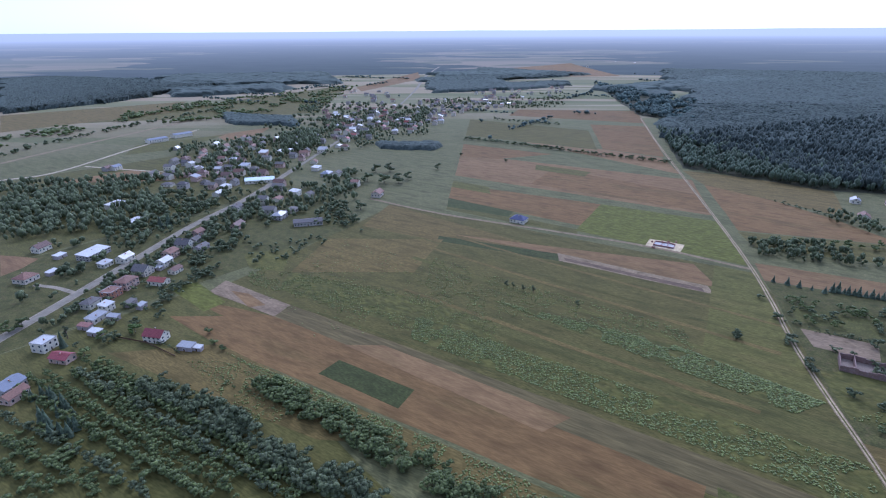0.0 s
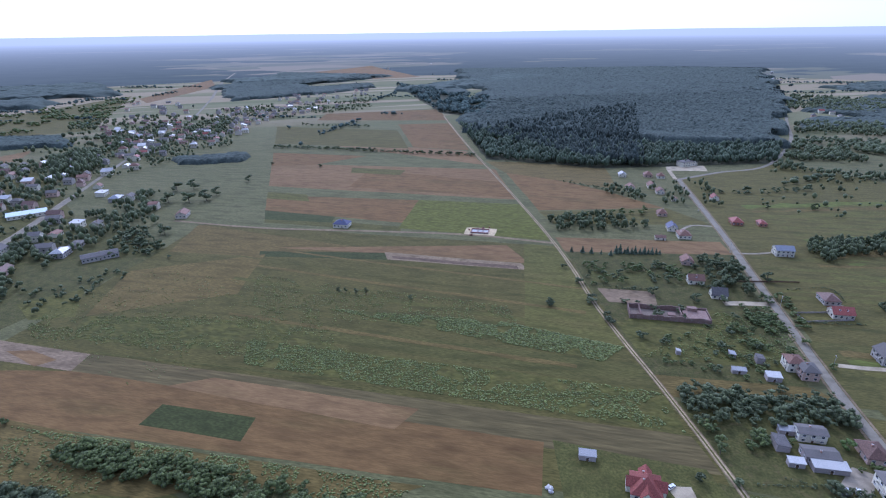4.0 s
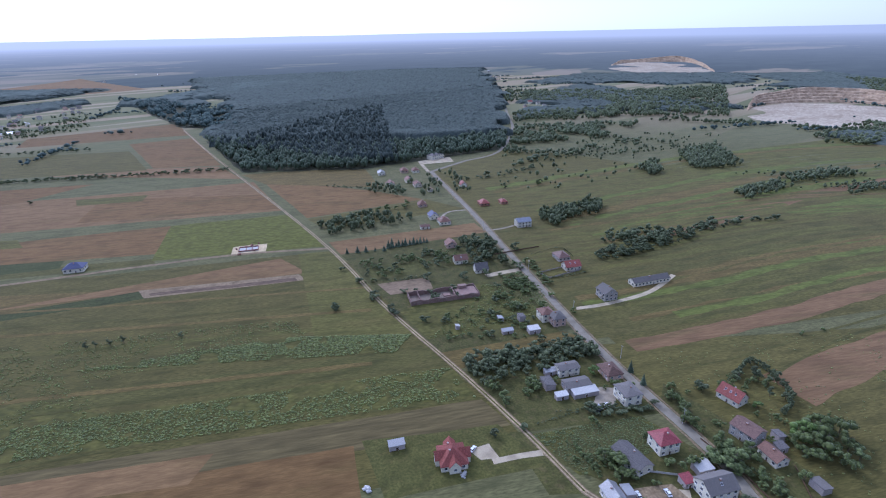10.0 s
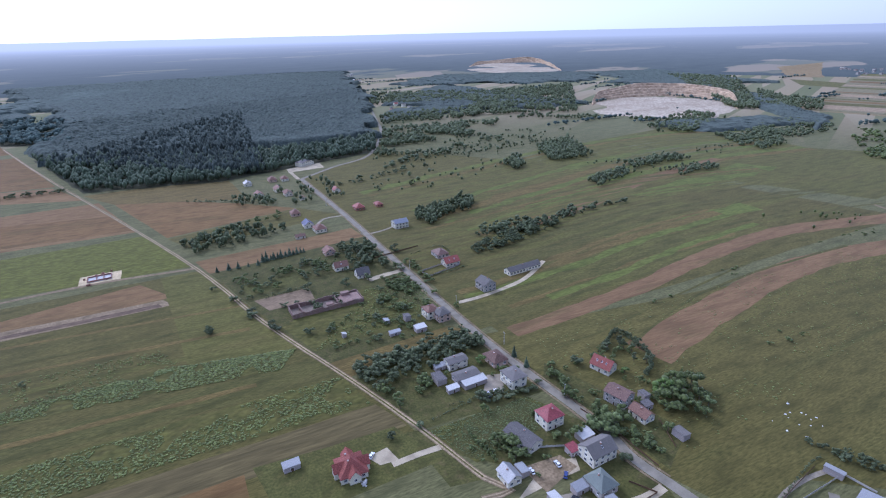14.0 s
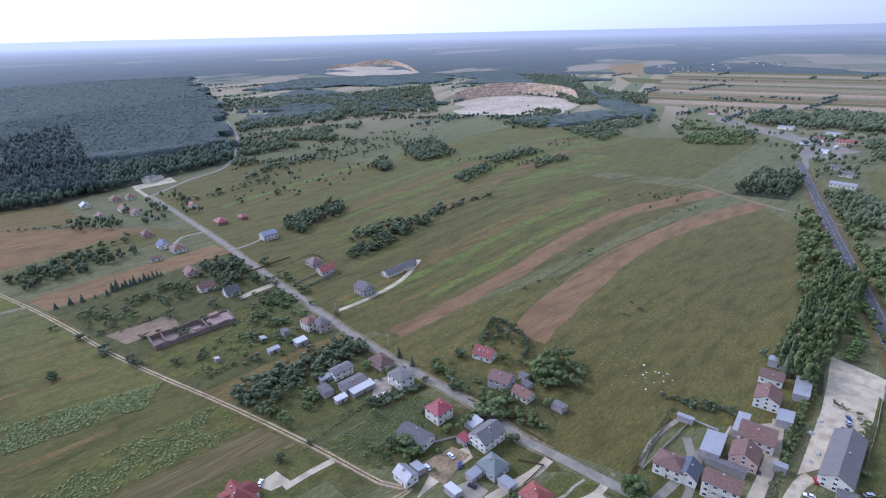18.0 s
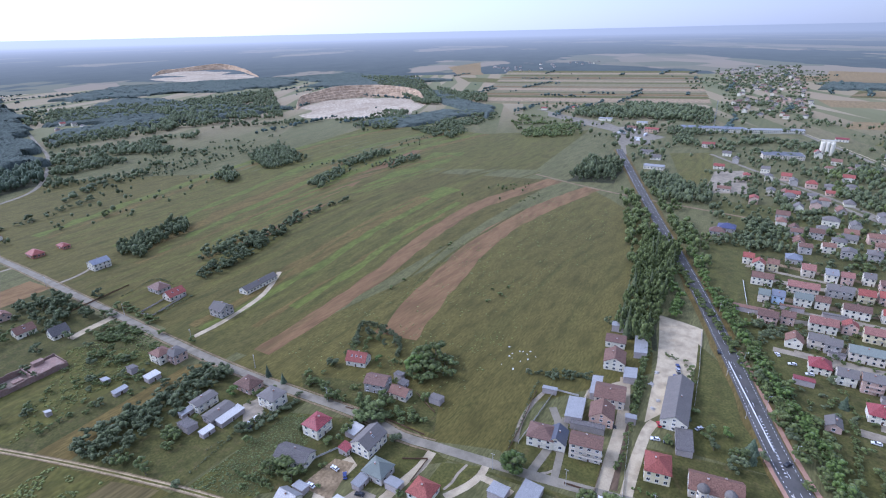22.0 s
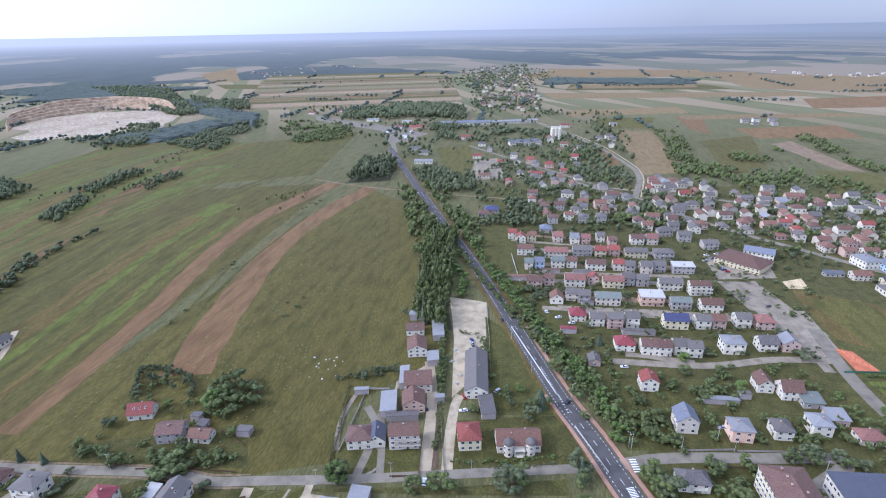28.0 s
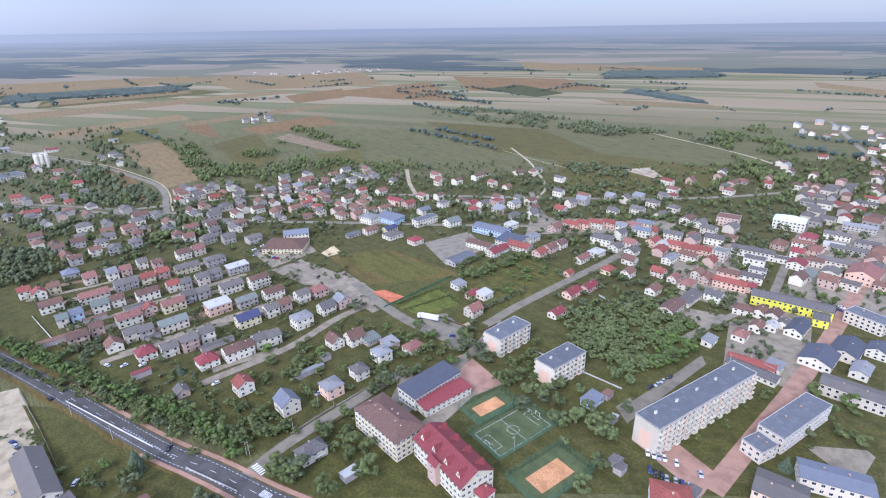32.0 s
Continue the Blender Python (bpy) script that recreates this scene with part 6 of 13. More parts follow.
field("meadow", (459.9, 576.9), (652.6, 615.2), (741.6, 226), (338.5, 346.7), 5, wob=2)
field("meadow", (347.5, 363.4), (741.6, 226), (679.2, -70.2), (259.2, 146.3), 6, wob=2)
field("meadow_dark", (285.7, 221.7), (501.6, 113.1), (518.8, 45.8), (250.2, 165.8), 7)
field("meadow_green", (454.8, 183.9), (557, 124), (736, 7.2), (469.7, 128.6), 8, "field", "strip of fresh green meadow")
field("meadow_green", (537.4, 126.2), (599.9, 92.2), (611.3, 66.6), (510.2, 114.7), 9)
field("meadow_green", (711.8, 346), (799.1, 339.7), (809.5, 298.7), (695.8, 323.1), 6)
field("meadow_green", (745.9, 395), (859.7, 296.7), (1217.6, 177.1), (1182.1, 247.4), 1)
field("meadow_green", (742, 242.6), (1002, 83.6), (1048.6, -163.7), (734.6, -47.9), 9)
field("meadow_dry", (538.2, 332.9), (776.1, 201.3), (832.3, 133.1), (454.4, 248.8), 10)
field("meadow", (250.4, 159.2), (633.3, -110.1), (555.5, -137), (201.3, 31.9), 7, wob=2)
field("meadow", (258.3, 71.7), (470.2, -21.8), (555.5, -135.2), (193.1, -3.2), 8, "field", "broad rough meadow with worn wheel tracks")
field("meadow", (258, 72), (262, -12), (194, -9), (198.5, 34), 5.5, wob=0.5)
field("meadow", (226, -14), (555.5, -134), (540, -150), (262, -86), 6, wob=2)
field("meadow_green", (955.4, -15.9), (1073.8, -84.5), (1075, -128.5), (877, -30.2), 10)

ribbon("ploughed_strip", "soil", 13, 12, [(265.2, 143.7), (313.3, 122.7), (379.4, 96.2), (472.9, 66.6), (568.7, 24.5), (679.2, -69.4)], label="curved strip of ploughed orange-brown soil", category="field", w2=24, ragged=2.5)
ribbon("ploughed_strip", "soil", 28, 12.025, [(289.3, 65.7), (330.6, 55.1), (380.2, 40.8), (473.1, 9), (556.1, -41.7), (643.4, -110.3)], label="curved strip of ploughed orange-brown soil", category="field", w2=22, ragged=2.5)
ribbon("ploughed_strip", "soil", 16, 12.05, [(440.4, 236.9), (547.5, 209.9), (702.1, 183.7), (862.4, 137.6)], label="curved strip of ploughed orange-brown soil", category="field", w2=16, ragged=2.5)
ribbon("field_edge", "meadow_dark", 2, 12.375, [(259.4, 30.5), (319.7, -4.4), (470.4, -84.8)], label="dark worn track line through the meadow", category="track", ragged=1)
ribbon("field_edge", "meadow_dark", 2, 12.5, [(284.1, 4.6), (336.1, -16.6), (456.1, -75)], label="dark worn track line through the meadow", category="track", ragged=1)
ribbon("field_edge", "meadow_dark", 2.5, 12.625, [(294.5, 76.6), (379.9, 60.1), (462.7, 25.6), (556.1, -25.2)], label="dark edge of long grass beside the ploughed strip", category="track", ragged=1)
ribbon("field_edge", "meadow_green", 4, 12.75, [(286.5, 184.5), (391.9, 138.3), (501.6, 90.1), (680.3, -15.4)], label="green grass edge between strips", category="track", ragged=1.5)
ribbon("field_edge", "meadow_dry", 5, 12.875, [(294, 161.7), (403.4, 122.4), (537.2, 59.3)], label="dry grass edge between strips", category="track", ragged=2.5)
ribbon("field_edge", "meadow_dark", 2, 13, [(254.3, 117.2), (298.9, 97.4), (387.2, 67.5), (485.4, 32.2)], label="dark grass edge between strips", category="track", ragged=1)
ribbon("field_edge", "meadow_dark", 2, 13.125, [(-144.1, 324.8), (-23.7, 268.1), (63.1, 224.9), (161.5, 168.1)], label="dark ditch along the mown strip", category="ditch", ragged=0.6)
ribbon("field_edge", "meadow_dark", 2, 13.25, [(-72.9, 463.6), (43.1, 387.6), (178.5, 301.2)], label="grass edge between old field strips", category="track", ragged=1)
ribbon("field_edge", "meadow_dry", 4, 13.275, [(-72.1, 448.2), (40.4, 374.2), (171.6, 290.2)], label="grass edge between old field strips", category="track", ragged=1)
ribbon("field_edge", "meadow_green", 5, 13.3, [(-70.5, 415.6), (35.3, 349), (160.1, 271.9)], label="grass edge between old field strips", category="track", ragged=1)
ribbon("field_edge", "meadow_dry", 4, 13.325, [(-67.4, 354.9), (25.3, 299.2), (135.8, 233.4)], label="grass edge between old field strips", category="track", ragged=1)
ribbon("field_edge", "meadow_dark", 1.6, 13.35, [(-66.3, 333.6), (22.7, 286.7), (132.7, 228.5)], label="grass edge between old field strips", category="track", ragged=1)
ribbon("field_edge", "meadow_dry", 3, 13.375, [(-74.3, 491.4), (48, 411.9), (191.2, 321.3)], label="grass edge between old field strips", category="track", ragged=1)
ribbon("field_edge", "meadow_dark", 2, 13.4, [(-68.3, 372.2), (29, 317.5), (147.2, 251.5)], label="grass edge between old field strips", category="track", ragged=1)
field("gravel", (327.6, -108.1), (313.5, -129.3), (244.7, -102.8), (219.2, -71.9), 1, "field", "large pale gravel lot", wob=5)
field("gravel", (284.5, -64.6), (284.4, -85.1), (229.8, -64.8), (236.4, -46), 1, "field", "pale concrete yard", wob=2)
field("lawn", (294.6, -121.7), (268.7, -129.4), (187.7, -123.2), (200.2, -87.1), 2, "field", "mown grass beside the main road", wob=0.5)
field("garden", (203.7, -64.2), (188.2, -121.9), (154.1, -122.2), (171.5, -56.2), 3, "field", "garden with hedges and vegetable beds")
field("lawn", (195.7, -33.7), (190.9, -47.5), (174.7, -41.6), (178.8, -29.9), 1)
field("garden", (203.5, -11), (215, -38), (175.6, -29.2), (183.6, -5.9), 2, "field", "front gardens with hedges and beds")
field("garden", (245.7, 111.7), (234.1, 29.7), (202.5, 29.3), (232.4, 105.8), 9)
field("garden", (190.7, 33.7), (159.3, -67.4), (151.2, -100.7), (142.5, -98.3), 1)
field("garden", (207.9, 122.1), (212.2, 48.5), (185.5, 21.5), (154.7, 117.4), 10, "field", "gardens and yards")
field("gravel", (175, 76.5), (185.7, 66.5), (179.7, 61.7), (150.6, 77), 11, "field", "pale worn yard", wob=2)
field("lawn", (188.7, 45.4), (186.1, 30.4), (168.6, 42.8), (167.1, 57.6), 11)
field("lawn", (184.7, 23.8), (183.5, 6.6), (172.3, 10), (165.1, 32.2), 11)
field("garden", (479.5, -191.6), (426.4, -355.8), (181.3, -282.6), (228.5, -148.7), 3, "field", "gardens between the estate houses", wob=0.5)
field("lawn", (464.7, -182.7), (461.5, -214.8), (375.4, -181), (372.8, -154.3), 4, "field", "strip of rough grass beside the estate")
field("lawn", (372.8, -154.3), (375.4, -181), (257.2, -161.5), (252.5, -154.8), 5)
field("garden", (257.2, -161.5), (172.3, -267.4), (124.6, -251), (158.2, -136.9), 6)
field("lawn", (201.3, -146.5), (190.5, -192.3), (152.1, -160.1), (158.8, -140.5), 7)
field("lawn", (278.6, -378.8), (229, -351.6), (140.9, -277.5), (216.9, -316.7), 3)
field("lawn", (244.9, -345.1), (216.5, -382.8), (143.4, -349.1), (161.1, -288.2), 4, "field", "worn football field", wob=0.5)
field("meadow_dry", (255.2, -346.5), (219.3, -380.9), (135.7, -354.3), (195.2, -313.7), 5, "field", "worn sandy rim of the football field", wob=2)
field("meadow_green", (241.6, -343.8), (227.6, -377.1), (149.6, -355.4), (178.1, -323.4), 6, "field", "olive turf of the football field", wob=2)
field("paving", (278.5, -313.5), (276.5, -334.2), (199.2, -313.3), (203, -282.3), 4, "field", "grey paved square with flower beds", wob=0)
field("gravel", (126.2, -294.8), (120.5, -309.3), (102.9, -282.7), (112.9, -280), 3, "field", "pale paved villa garden")
field("paving", (327.9, -332.8), (299.9, -372.7), (273.9, -353.7), (287.3, -310.1), 4, "field", "grey paved supermarket car park", wob=0)
field("paving", (285.1, -307.4), (274.9, -330.9), (220.6, -308.1), (242.1, -294.4), 5, "field", "grey paved square", wob=0)
field("paving", (245.1, -298.5), (227.9, -327.4), (182.8, -302.6), (183.2, -279.4), 6, "field", "grey paved square", wob=0)
field("sand", (267.9, -351.9), (267.4, -370.3), (251.5, -359.6), (257.3, -346.7), 4, "field", "pale sand pitch", wob=0)
field("clay", (188.8, -303.2), (182, -309.8), (160.6, -304.7), (162.7, -291.1), 7, "field", "red clay court", wob=0)
field("lawn", (172.2, -283.8), (145.5, -342.8), (102.3, -298.7), (130, -243.6), 8, "field", "bright green lawn and hedged gardens")
field("lush", (152.7, -288.9), (149.8, -320.5), (129.2, -314.3), (130.7, -287.5), 9, wob=0.3)
field("weeds", (135.6, -341.4), (109.6, -424.1), (57.5, -382.6), (84.7, -305.7), 3, "field", "overgrown plot with tall weeds")
field("asphalt", (141.3, -283.3), (125.1, -293.9), (90.8, -265.9), (104.6, -253.7), 10, "field", "grey asphalt lorry park", wob=0)
field("pink_paving", (101.2, -245.5), (95.6, -254.1), (66.4, -233.4), (79.3, -215.2), 3, "field", "pink paved school yard", wob=0)
field("paving", (88.4, -214), (76.2, -224.1), (89.1, -173.6), (97.3, -178.3), 4, "field", "grey yard", wob=0)
field("lawn", (150.5, -144.7), (115.4, -166.8), (63.2, -152), (115.4, -130.6), 3, "field", "school lawns")
field("garden", (70.6, -311.3), (-1.8, -356.9), (-39.9, -325), (6.2, -252.3), 3, "field", "old orchard grass")
field("lawn", (69.6, -255), (50.5, -289), (42.3, -266), (54.7, -249.2), 3, wob=0.3)
field("lawn", (-17.3, -220.8), (-69.7, -293.6), (-73.8, -284.6), (-36.1, -209.8), 3, "field", "grass in front of the long block of flats", wob=0.5)
field("lawn", (35.9, -235.2), (7.2, -292.7), (-5.2, -251.8), (11.1, -221.8), 4)
field("pink_paving", (-2.7, -214.9), (-17.2, -224.8), (-38.2, -207.2), (-31.3, -190.8), 4, "field", "pink paved car park", wob=0)
field("asphalt", (7.4, -236.9), (-33.2, -305.6), (-35.9, -294.4), (0.9, -226), 5, "field", "grey asphalt service road with parking", wob=0)
field("paving", (-76.7, -239.2), (-95.5, -256.7), (-103.5, -244.5), (-92.3, -222.7), 3, "field", "grey asphalt school yard", wob=0)
field("garden", (-75.8, -280.4), (-115.7, -277.6), (-108.7, -250.3), (-74.7, -240.3), 4)
field("paving", (-9.7, -343.2), (-42, -391.1), (-51.2, -359.6), (-23.8, -318.6), 4, "field", "grey concrete yard", wob=0.3)
field("garden", (94.3, -444.2), (-54.1, -487.2), (-54.7, -361), (33.2, -361.5), 5, "field", "town gardens")
field("paving", (121.1, -508.5), (-16.8, -551.6), (-12.5, -515.9), (113.9, -459.5), 3, "field", "grey market square", wob=0)
field("paving", (-9.1, -469.9), (-64, -505.1), (-65, -365.1), (-19.6, -382.3), 6, "field", "grey paved yards of the town", wob=0.5)
field("paving", (-86.7, -408.7), (-155.9, -587), (-203.8, -622.5), (-146.2, -397.3), 3, "field", "grey paved yards of the town", wob=0.5)
field("paving", (-50.8, -351.5), (-105.7, -398), (-83.9, -283.6), (-44.7, -294.9), 4, "field", "grey yards of the town", wob=0.5)
field("asphalt", (194.1, -405.8), (166, -447.7), (137.3, -413.4), (155.8, -367.3), 3, "field", "grey asphalt car park", wob=0)
field("wheat", (860.7, -614.9), (833.9, -675.7), (560.6, -514), (571.7, -454.4), 1, "field", "pale tan field of cut grain")
field("tan", (949, -822.1), (939.8, -880), (756.2, -739.5), (826.7, -752.3), 1)
field("dark_soil", (662.5, -652.6), (671.2, -711.1), (582.4, -642.9), (574, -599.6), 1, "field", "dark ploughed plot")
field("bare", (661.1, -770), (666.4, -817.7), (477.1, -729.2), (502.3, -707.4), 1, "field", "pale earth strip")
field("meadow_green", (513, -680.9), (458.7, -736.1), (390.8, -638.1), (390.8, -580.6), 2, wob=3)
field("meadow", (723.1, -685.5), (729.7, -800.3), (534.7, -627.4), (530.4, -557.3), 2)
field("meadow", (481.7, -1024.7), (226.4, -1004.8), (35.7, -751.5), (246.6, -789.3), 3, "field", "open pasture beyond the town", wob=4)
field("meadow", (173.7, -859.7), (-68.8, -789.2), (-76.8, -704.4), (102.4, -588.7), 4, wob=3)
field("chalk", (56.8, -743.9), (22.3, -766.4), (-14.9, -668.6), (5.2, -701.5), 5, "field", "bare chalky bank", wob=3)
field("meadow_green", (1001.7, -670), (965.9, -785.3), (856, -686.4), (902.8, -580.8), 1)
field("meadow_green", (844, -255.6), (851.2, -323.3), (683.6, -259.7), (650.2, -219.2), 1, "field", "green paddock among houses")
field("tan", (740.7, -500.4), (710.2, -506), (531.3, -408), (590.7, -407.2), 1)
field("paving", (730.7, -282.1), (735.2, -320.3), (624.1, -284.5), (628.6, -235), 1, "field", "grey works yard", wob=0.3)
field("asphalt", (1089.1, -210.5), (1083.3, -274.4), (911.8, -245.2), (906.6, -193.2), 1, "field", "grey lorry park with parked trucks", wob=0.3)
field("asphalt", (1298, -106.2), (978.9, -285.9), (948.3, -255.3), (1236.2, -100.2), 2, "field", "pale works yards along the railway", wob=0.5)
field("wheat", (1629.8, 222.6), (1572.4, -227.5), (1361.7, -461.5), (1473.9, 46.2), 1)
field("meadow_green", (1771.7, -83), (1665.3, -564.9), (1574.3, -533.9), (1677.4, -77.4), 1)
field("wheat", (2426.9, -168.1), (2298.5, -780.5), (2080.1, -659.5), (2180.9, -191.4), 1)
field("meadow_green", (2337.1, 183.1), (1881.1, -638.4), (1803.7, -531.2), (2116.5, 131.1), 1)
field("wheat", (2802.4, -1276), (2244.5, -2258.7), (2029.5, -1888.9), (2405.4, -1183.3), 1)
field("wheat", (2256.5, -1028.5), (1798.2, -1934.5), (1645.4, -1747.2), (1995.6, -1007.7), 1)
field("meadow", (1680.6, -999.7), (1470.2, -1378.7), (1323.6, -1349.7), (1530.2, -891.7), 1)
field("wheat", (1491.6, -792.9), (1195.6, -1424.5), (1094.8, -1406.9), (1352.4, -754.6), 1)
field("wheat", (1139.3, -682.5), (1073.5, -933.8), (989.1, -893.4), (1059.4, -621.6), 1)
field("wheat", (965.8, -843.4), (860.6, -1167.2), (787.1, -1210), (917.5, -816.9), 2)
field("tan", (793.8, -826.5), (747.9, -1022.6), (638.4, -945.5), (706.2, -788.3), 3)
field("tan", (1069.3, -1317.6), (1022.1, -1549.1), (877.7, -1340.8), (930.3, -1187.3), 1)
field("wheat", (3644.9, 1086.1), (3428.6, 132.2), (3039.1, 229), (3391.7, 1017.7), 1)
field("wheat", (3417.4, 101.4), (3228.7, -955.1), (2989.7, -755), (3111.9, 67.8), 1)
field("wheat", (3337.1, -2358.4), (3022.7, -2782.4), (2850.3, -2587.6), (3088.9, -2229.4), 1)
field("meadow_dry", (3471, -2001), (3316, -2299.7), (3153.2, -2147.8), (3250.6, -1917.4), 1)
field("wheat", (2426.3, -1311.5), (1990.3, -1810.4), (1694.3, -1616.5), (2072.3, -1112.2), 2)
field("wheat", (1664.3, -1032.7), (1505, -1358.1), (1416.2, -1297.7), (1570.9, -912.2), 2)
field("wheat", (1845.4, -1704.4), (1327.6, -2180.8), (946.7, -1699), (1332.3, -1405.8), 3)
field("tan", (1023.5, -1408.8), (835.4, -1834.3), (532, -1344.6), (750.7, -1342.9), 2)
field("tan", (846.4, -2078.4), (391.2, -2059.9), (189.9, -1721.6), (598.8, -1608.5), 1)
field("wheat", (823.9, -3008.4), (-74.1, -2749.1), (-90.5, -2490.1), (646.7, -2461.7), 1)
field("wheat", (329, -4039.1), (-372.5, -3977.1), (-357.8, -3772), (269.2, -3766.9), 1)
field("wheat", (207, -1502.8), (-65.1, -1467.8), (-122.6, -1414.2), (138.3, -1406), 1)
field("wheat", (3424.4, -2336.9), (3120.4, -2740.2), (2936.1, -2658.3), (3165.7, -2217.6), 2)
field("tan", (2779.7, -3217.6), (2152.5, -3725), (1918.7, -3470), (2549.7, -3112.8), 1)
field("wheat", (1720.2, -4001.3), (1087.8, -4267.2), (1074.8, -4058.2), (1578.2, -3879.7), 1)
field("wheat", (-400.5, -2147.8), (-535.9, -1922.2), (-497.5, -1771.8), (-383.2, -1960), 1)
field("crop", (575.8, -1648.6), (494.7, -1817.4), (303.3, -1612.4), (358.3, -1497.6), 2)
field("tan", (4710.6, -460.1), (4565.6, -1146.4), (4441.2, -1075.3), (4555.6, -490.2), 1)
field("wheat", (3774.2, -1282.6), (3617.8, -1740.7), (3444.9, -1630), (3554.3, -1245.4), 1)
field("wheat", (3604.4, -1867.5), (3367.6, -2327.3), (3139.3, -2179), (3321.3, -1759.5), 3)
field("wheat", (3716.7, 1751.4), (3650.2, 578.8), (3430.3, 539.7), (3490.4, 1563.7), 2)
field("wheat", (3024.8, 296.8), (3333.7, 140.7), (2456.6, 91.9), (2459.8, 200.8), 2)
field("tan", (2130.5, 2075.7), (2929.3, 2189.7), (2870.8, 2015.5), (2019.8, 1816.2), 1)
field("tan", (2105.5, 2046.8), (2610.7, 2023.5), (2295.6, 1771.5), (1948.3, 1862.5), 2)
field("meadow_dry", (-98.5, 3511.5), (473.4, 3704.4), (952.6, 3662.7), (781.9, 3351.2), 1)
field("meadow_dry", (-812.2, 3874.2), (-410.5, 4188.8), (-349.4, 3969.5), (-702.5, 3709.1), 1)
field("fresh", (691.2, 310.9), (685.1, 275.7), (870.1, 235.7), (892.3, 279.7), 6, "field", "fresh green sward on the slope", wob=9)
field("fresh", (558.6, 113), (550, 89.5), (627.4, 50.3), (645.3, 72.9), 10, "field", "fresh green sward on the slope", wob=9)
field("fresh", (1110.5, 194.6), (1112.3, 150.8), (1260.8, 124), (1324.1, 186.2), 2, "field", "fresh green sward on the slope", wob=9)
field("fresh", (606.2, 188.4), (626.7, 146), (849.8, 56.1), (844.8, 106.2), 10, "field", "fresh green sward on the slope", wob=9)

# old strips on the slope, each with its own grass
SLOPE_LINE = [(265.2, 143.7), (313.3, 122.7), (379.4, 96.2), (472.9, 66.6), (568.7, 24.5), (700, -80)]
slope_rng = random.Random(23)
for i in range(20):
    side = 14 + i * 10.5
    first = slope_rng.randrange(0, 2)
    ribbon("field_edge", slope_rng.choice(("meadow_green", "fresh", "meadow_dry", "meadow_green", "meadow_dark")), slope_rng.uniform(2.5, 9), 13.5 + i * 0.02, SLOPE_LINE[first : 6 - slope_rng.randrange(0, 2)], shift=side, label="streak of differently coloured grass along an old strip", category="track", w2=slope_rng.uniform(3, 13), ragged=3.5)
SWARD_LINE = [(420, 330), (560, 300), (720, 262), (900, 190), (1050, 90)]
for i in range(14):
    ribbon("field_edge", slope_rng.choice(("meadow_green", "fresh", "meadow_dry", "meadow_green")), slope_rng.uniform(5, 14), 11.5 + i * 0.02, SWARD_LINE, shift=-90 + i * 17, label="streak of differently coloured grass across the hillside", category="track", w2=slope_rng.uniform(8, 24), ragged=6)

# long narrow strips of grain, stubble and grass side by side on the far plain
# the palest strip colours have distance haze painted in
STRIP_MATS = ("ripe_green", "meadow_green", "ripe", "ripe_green", "stubble", "ripe_green", "ripe", "meadow_green", "ripe_green", "ripe", "ripe_green")
strip_rng = random.Random(17)
near_a, near_b, far_b, far_a = (1487.3, 80.4), (1408.0, -511.2), (2779.4, -895.3), (2986.8, -51.7)
cuts = sorted(strip_rng.uniform(0, 1) ** 1.3 for _ in range(58))
for i, (u, v) in enumerate(zip([0.0] + cuts, cuts + [1.0])):
    ends = [tuple(p + (q - p) * k for p, q in zip(*pair)) for k in (u, v) for pair in ((near_a, far_a), (near_b, far_b))]
    field(STRIP_MATS[i * 7 % 11], ends[0], ends[1], ends[3], ends[2], 3 + i % 2, "field", "long narrow strip of ripening crop on the plain", wob=3)

# ---- quarries ----
pit_floor((1442, 379.3), [(1381.9, 523.9), (1430.8, 206.1), (1206.3, 329.3), (1613, 417.5)])
pit_floor((2604.3, 1452.9), [(2638.4, 1729.6), (2497.3, 1144.7), (2261, 1332.9), (2923.4, 1632.7)])
quarry_wall([(1344.6, 522), (1455.7, 537.9), (1569, 495.4), (1646, 386.2), (1586.9, 264.3), (1423.6, 200.6)], 7, 5)
quarry_wall([(2595.2, 1727), (2792.5, 1761.2), (2972.5, 1604.7), (2920.5, 1435.7), (2466.5, 1119.3)], 8, 3)

# ---- roads, tracks and paving ----
ribbon("road", "asphalt", 8, 16.425, [(209, -312.3), (172.3, -288.9), (141.2, -273.8), (108.7, -263.4)], label="grey asphalt road past the lorry park", category="road")
ribbon("path", "gravel", 1.6, 12.45, [(241.7, -805.1), (167.4, -751.3), (124.6, -724.6)], label="pale winding hill path", category="path")
ribbon("lane", "dirt_track", 3.4, 15.475, [(304.9, 1221.7), (264.8, 918.7), (212.6, 459.9), (182.5, 292.3), (170.6, 202), (161, 139.4), (152, 94.4), (153.2, 80.7), (141.6, 88.2)], label="narrow pale farm lane with two wheel tracks", category="road", ragged=0.4)
ribbon("wheel_track", "track_pale", 0.7, 16.5, [(304.9, 1221.7), (264.8, 918.7), (212.6, 459.9), (182.5, 292.3), (170.6, 202), (161, 139.4), (152, 94.4), (153.2, 80.7), (141.6, 88.2)], label="pale worn wheel track", category="track", ragged=0.2, shift=-0.8)
ribbon("wheel_track", "track_pale", 0.7, 16.525, [(304.9, 1221.7), (264.8, 918.7), (212.6, 459.9), (182.5, 292.3), (170.6, 202), (161, 139.4), (152, 94.4), (153.2, 80.7), (141.6, 88.2)], label="pale worn wheel track", category="track", ragged=0.2, shift=0.8)
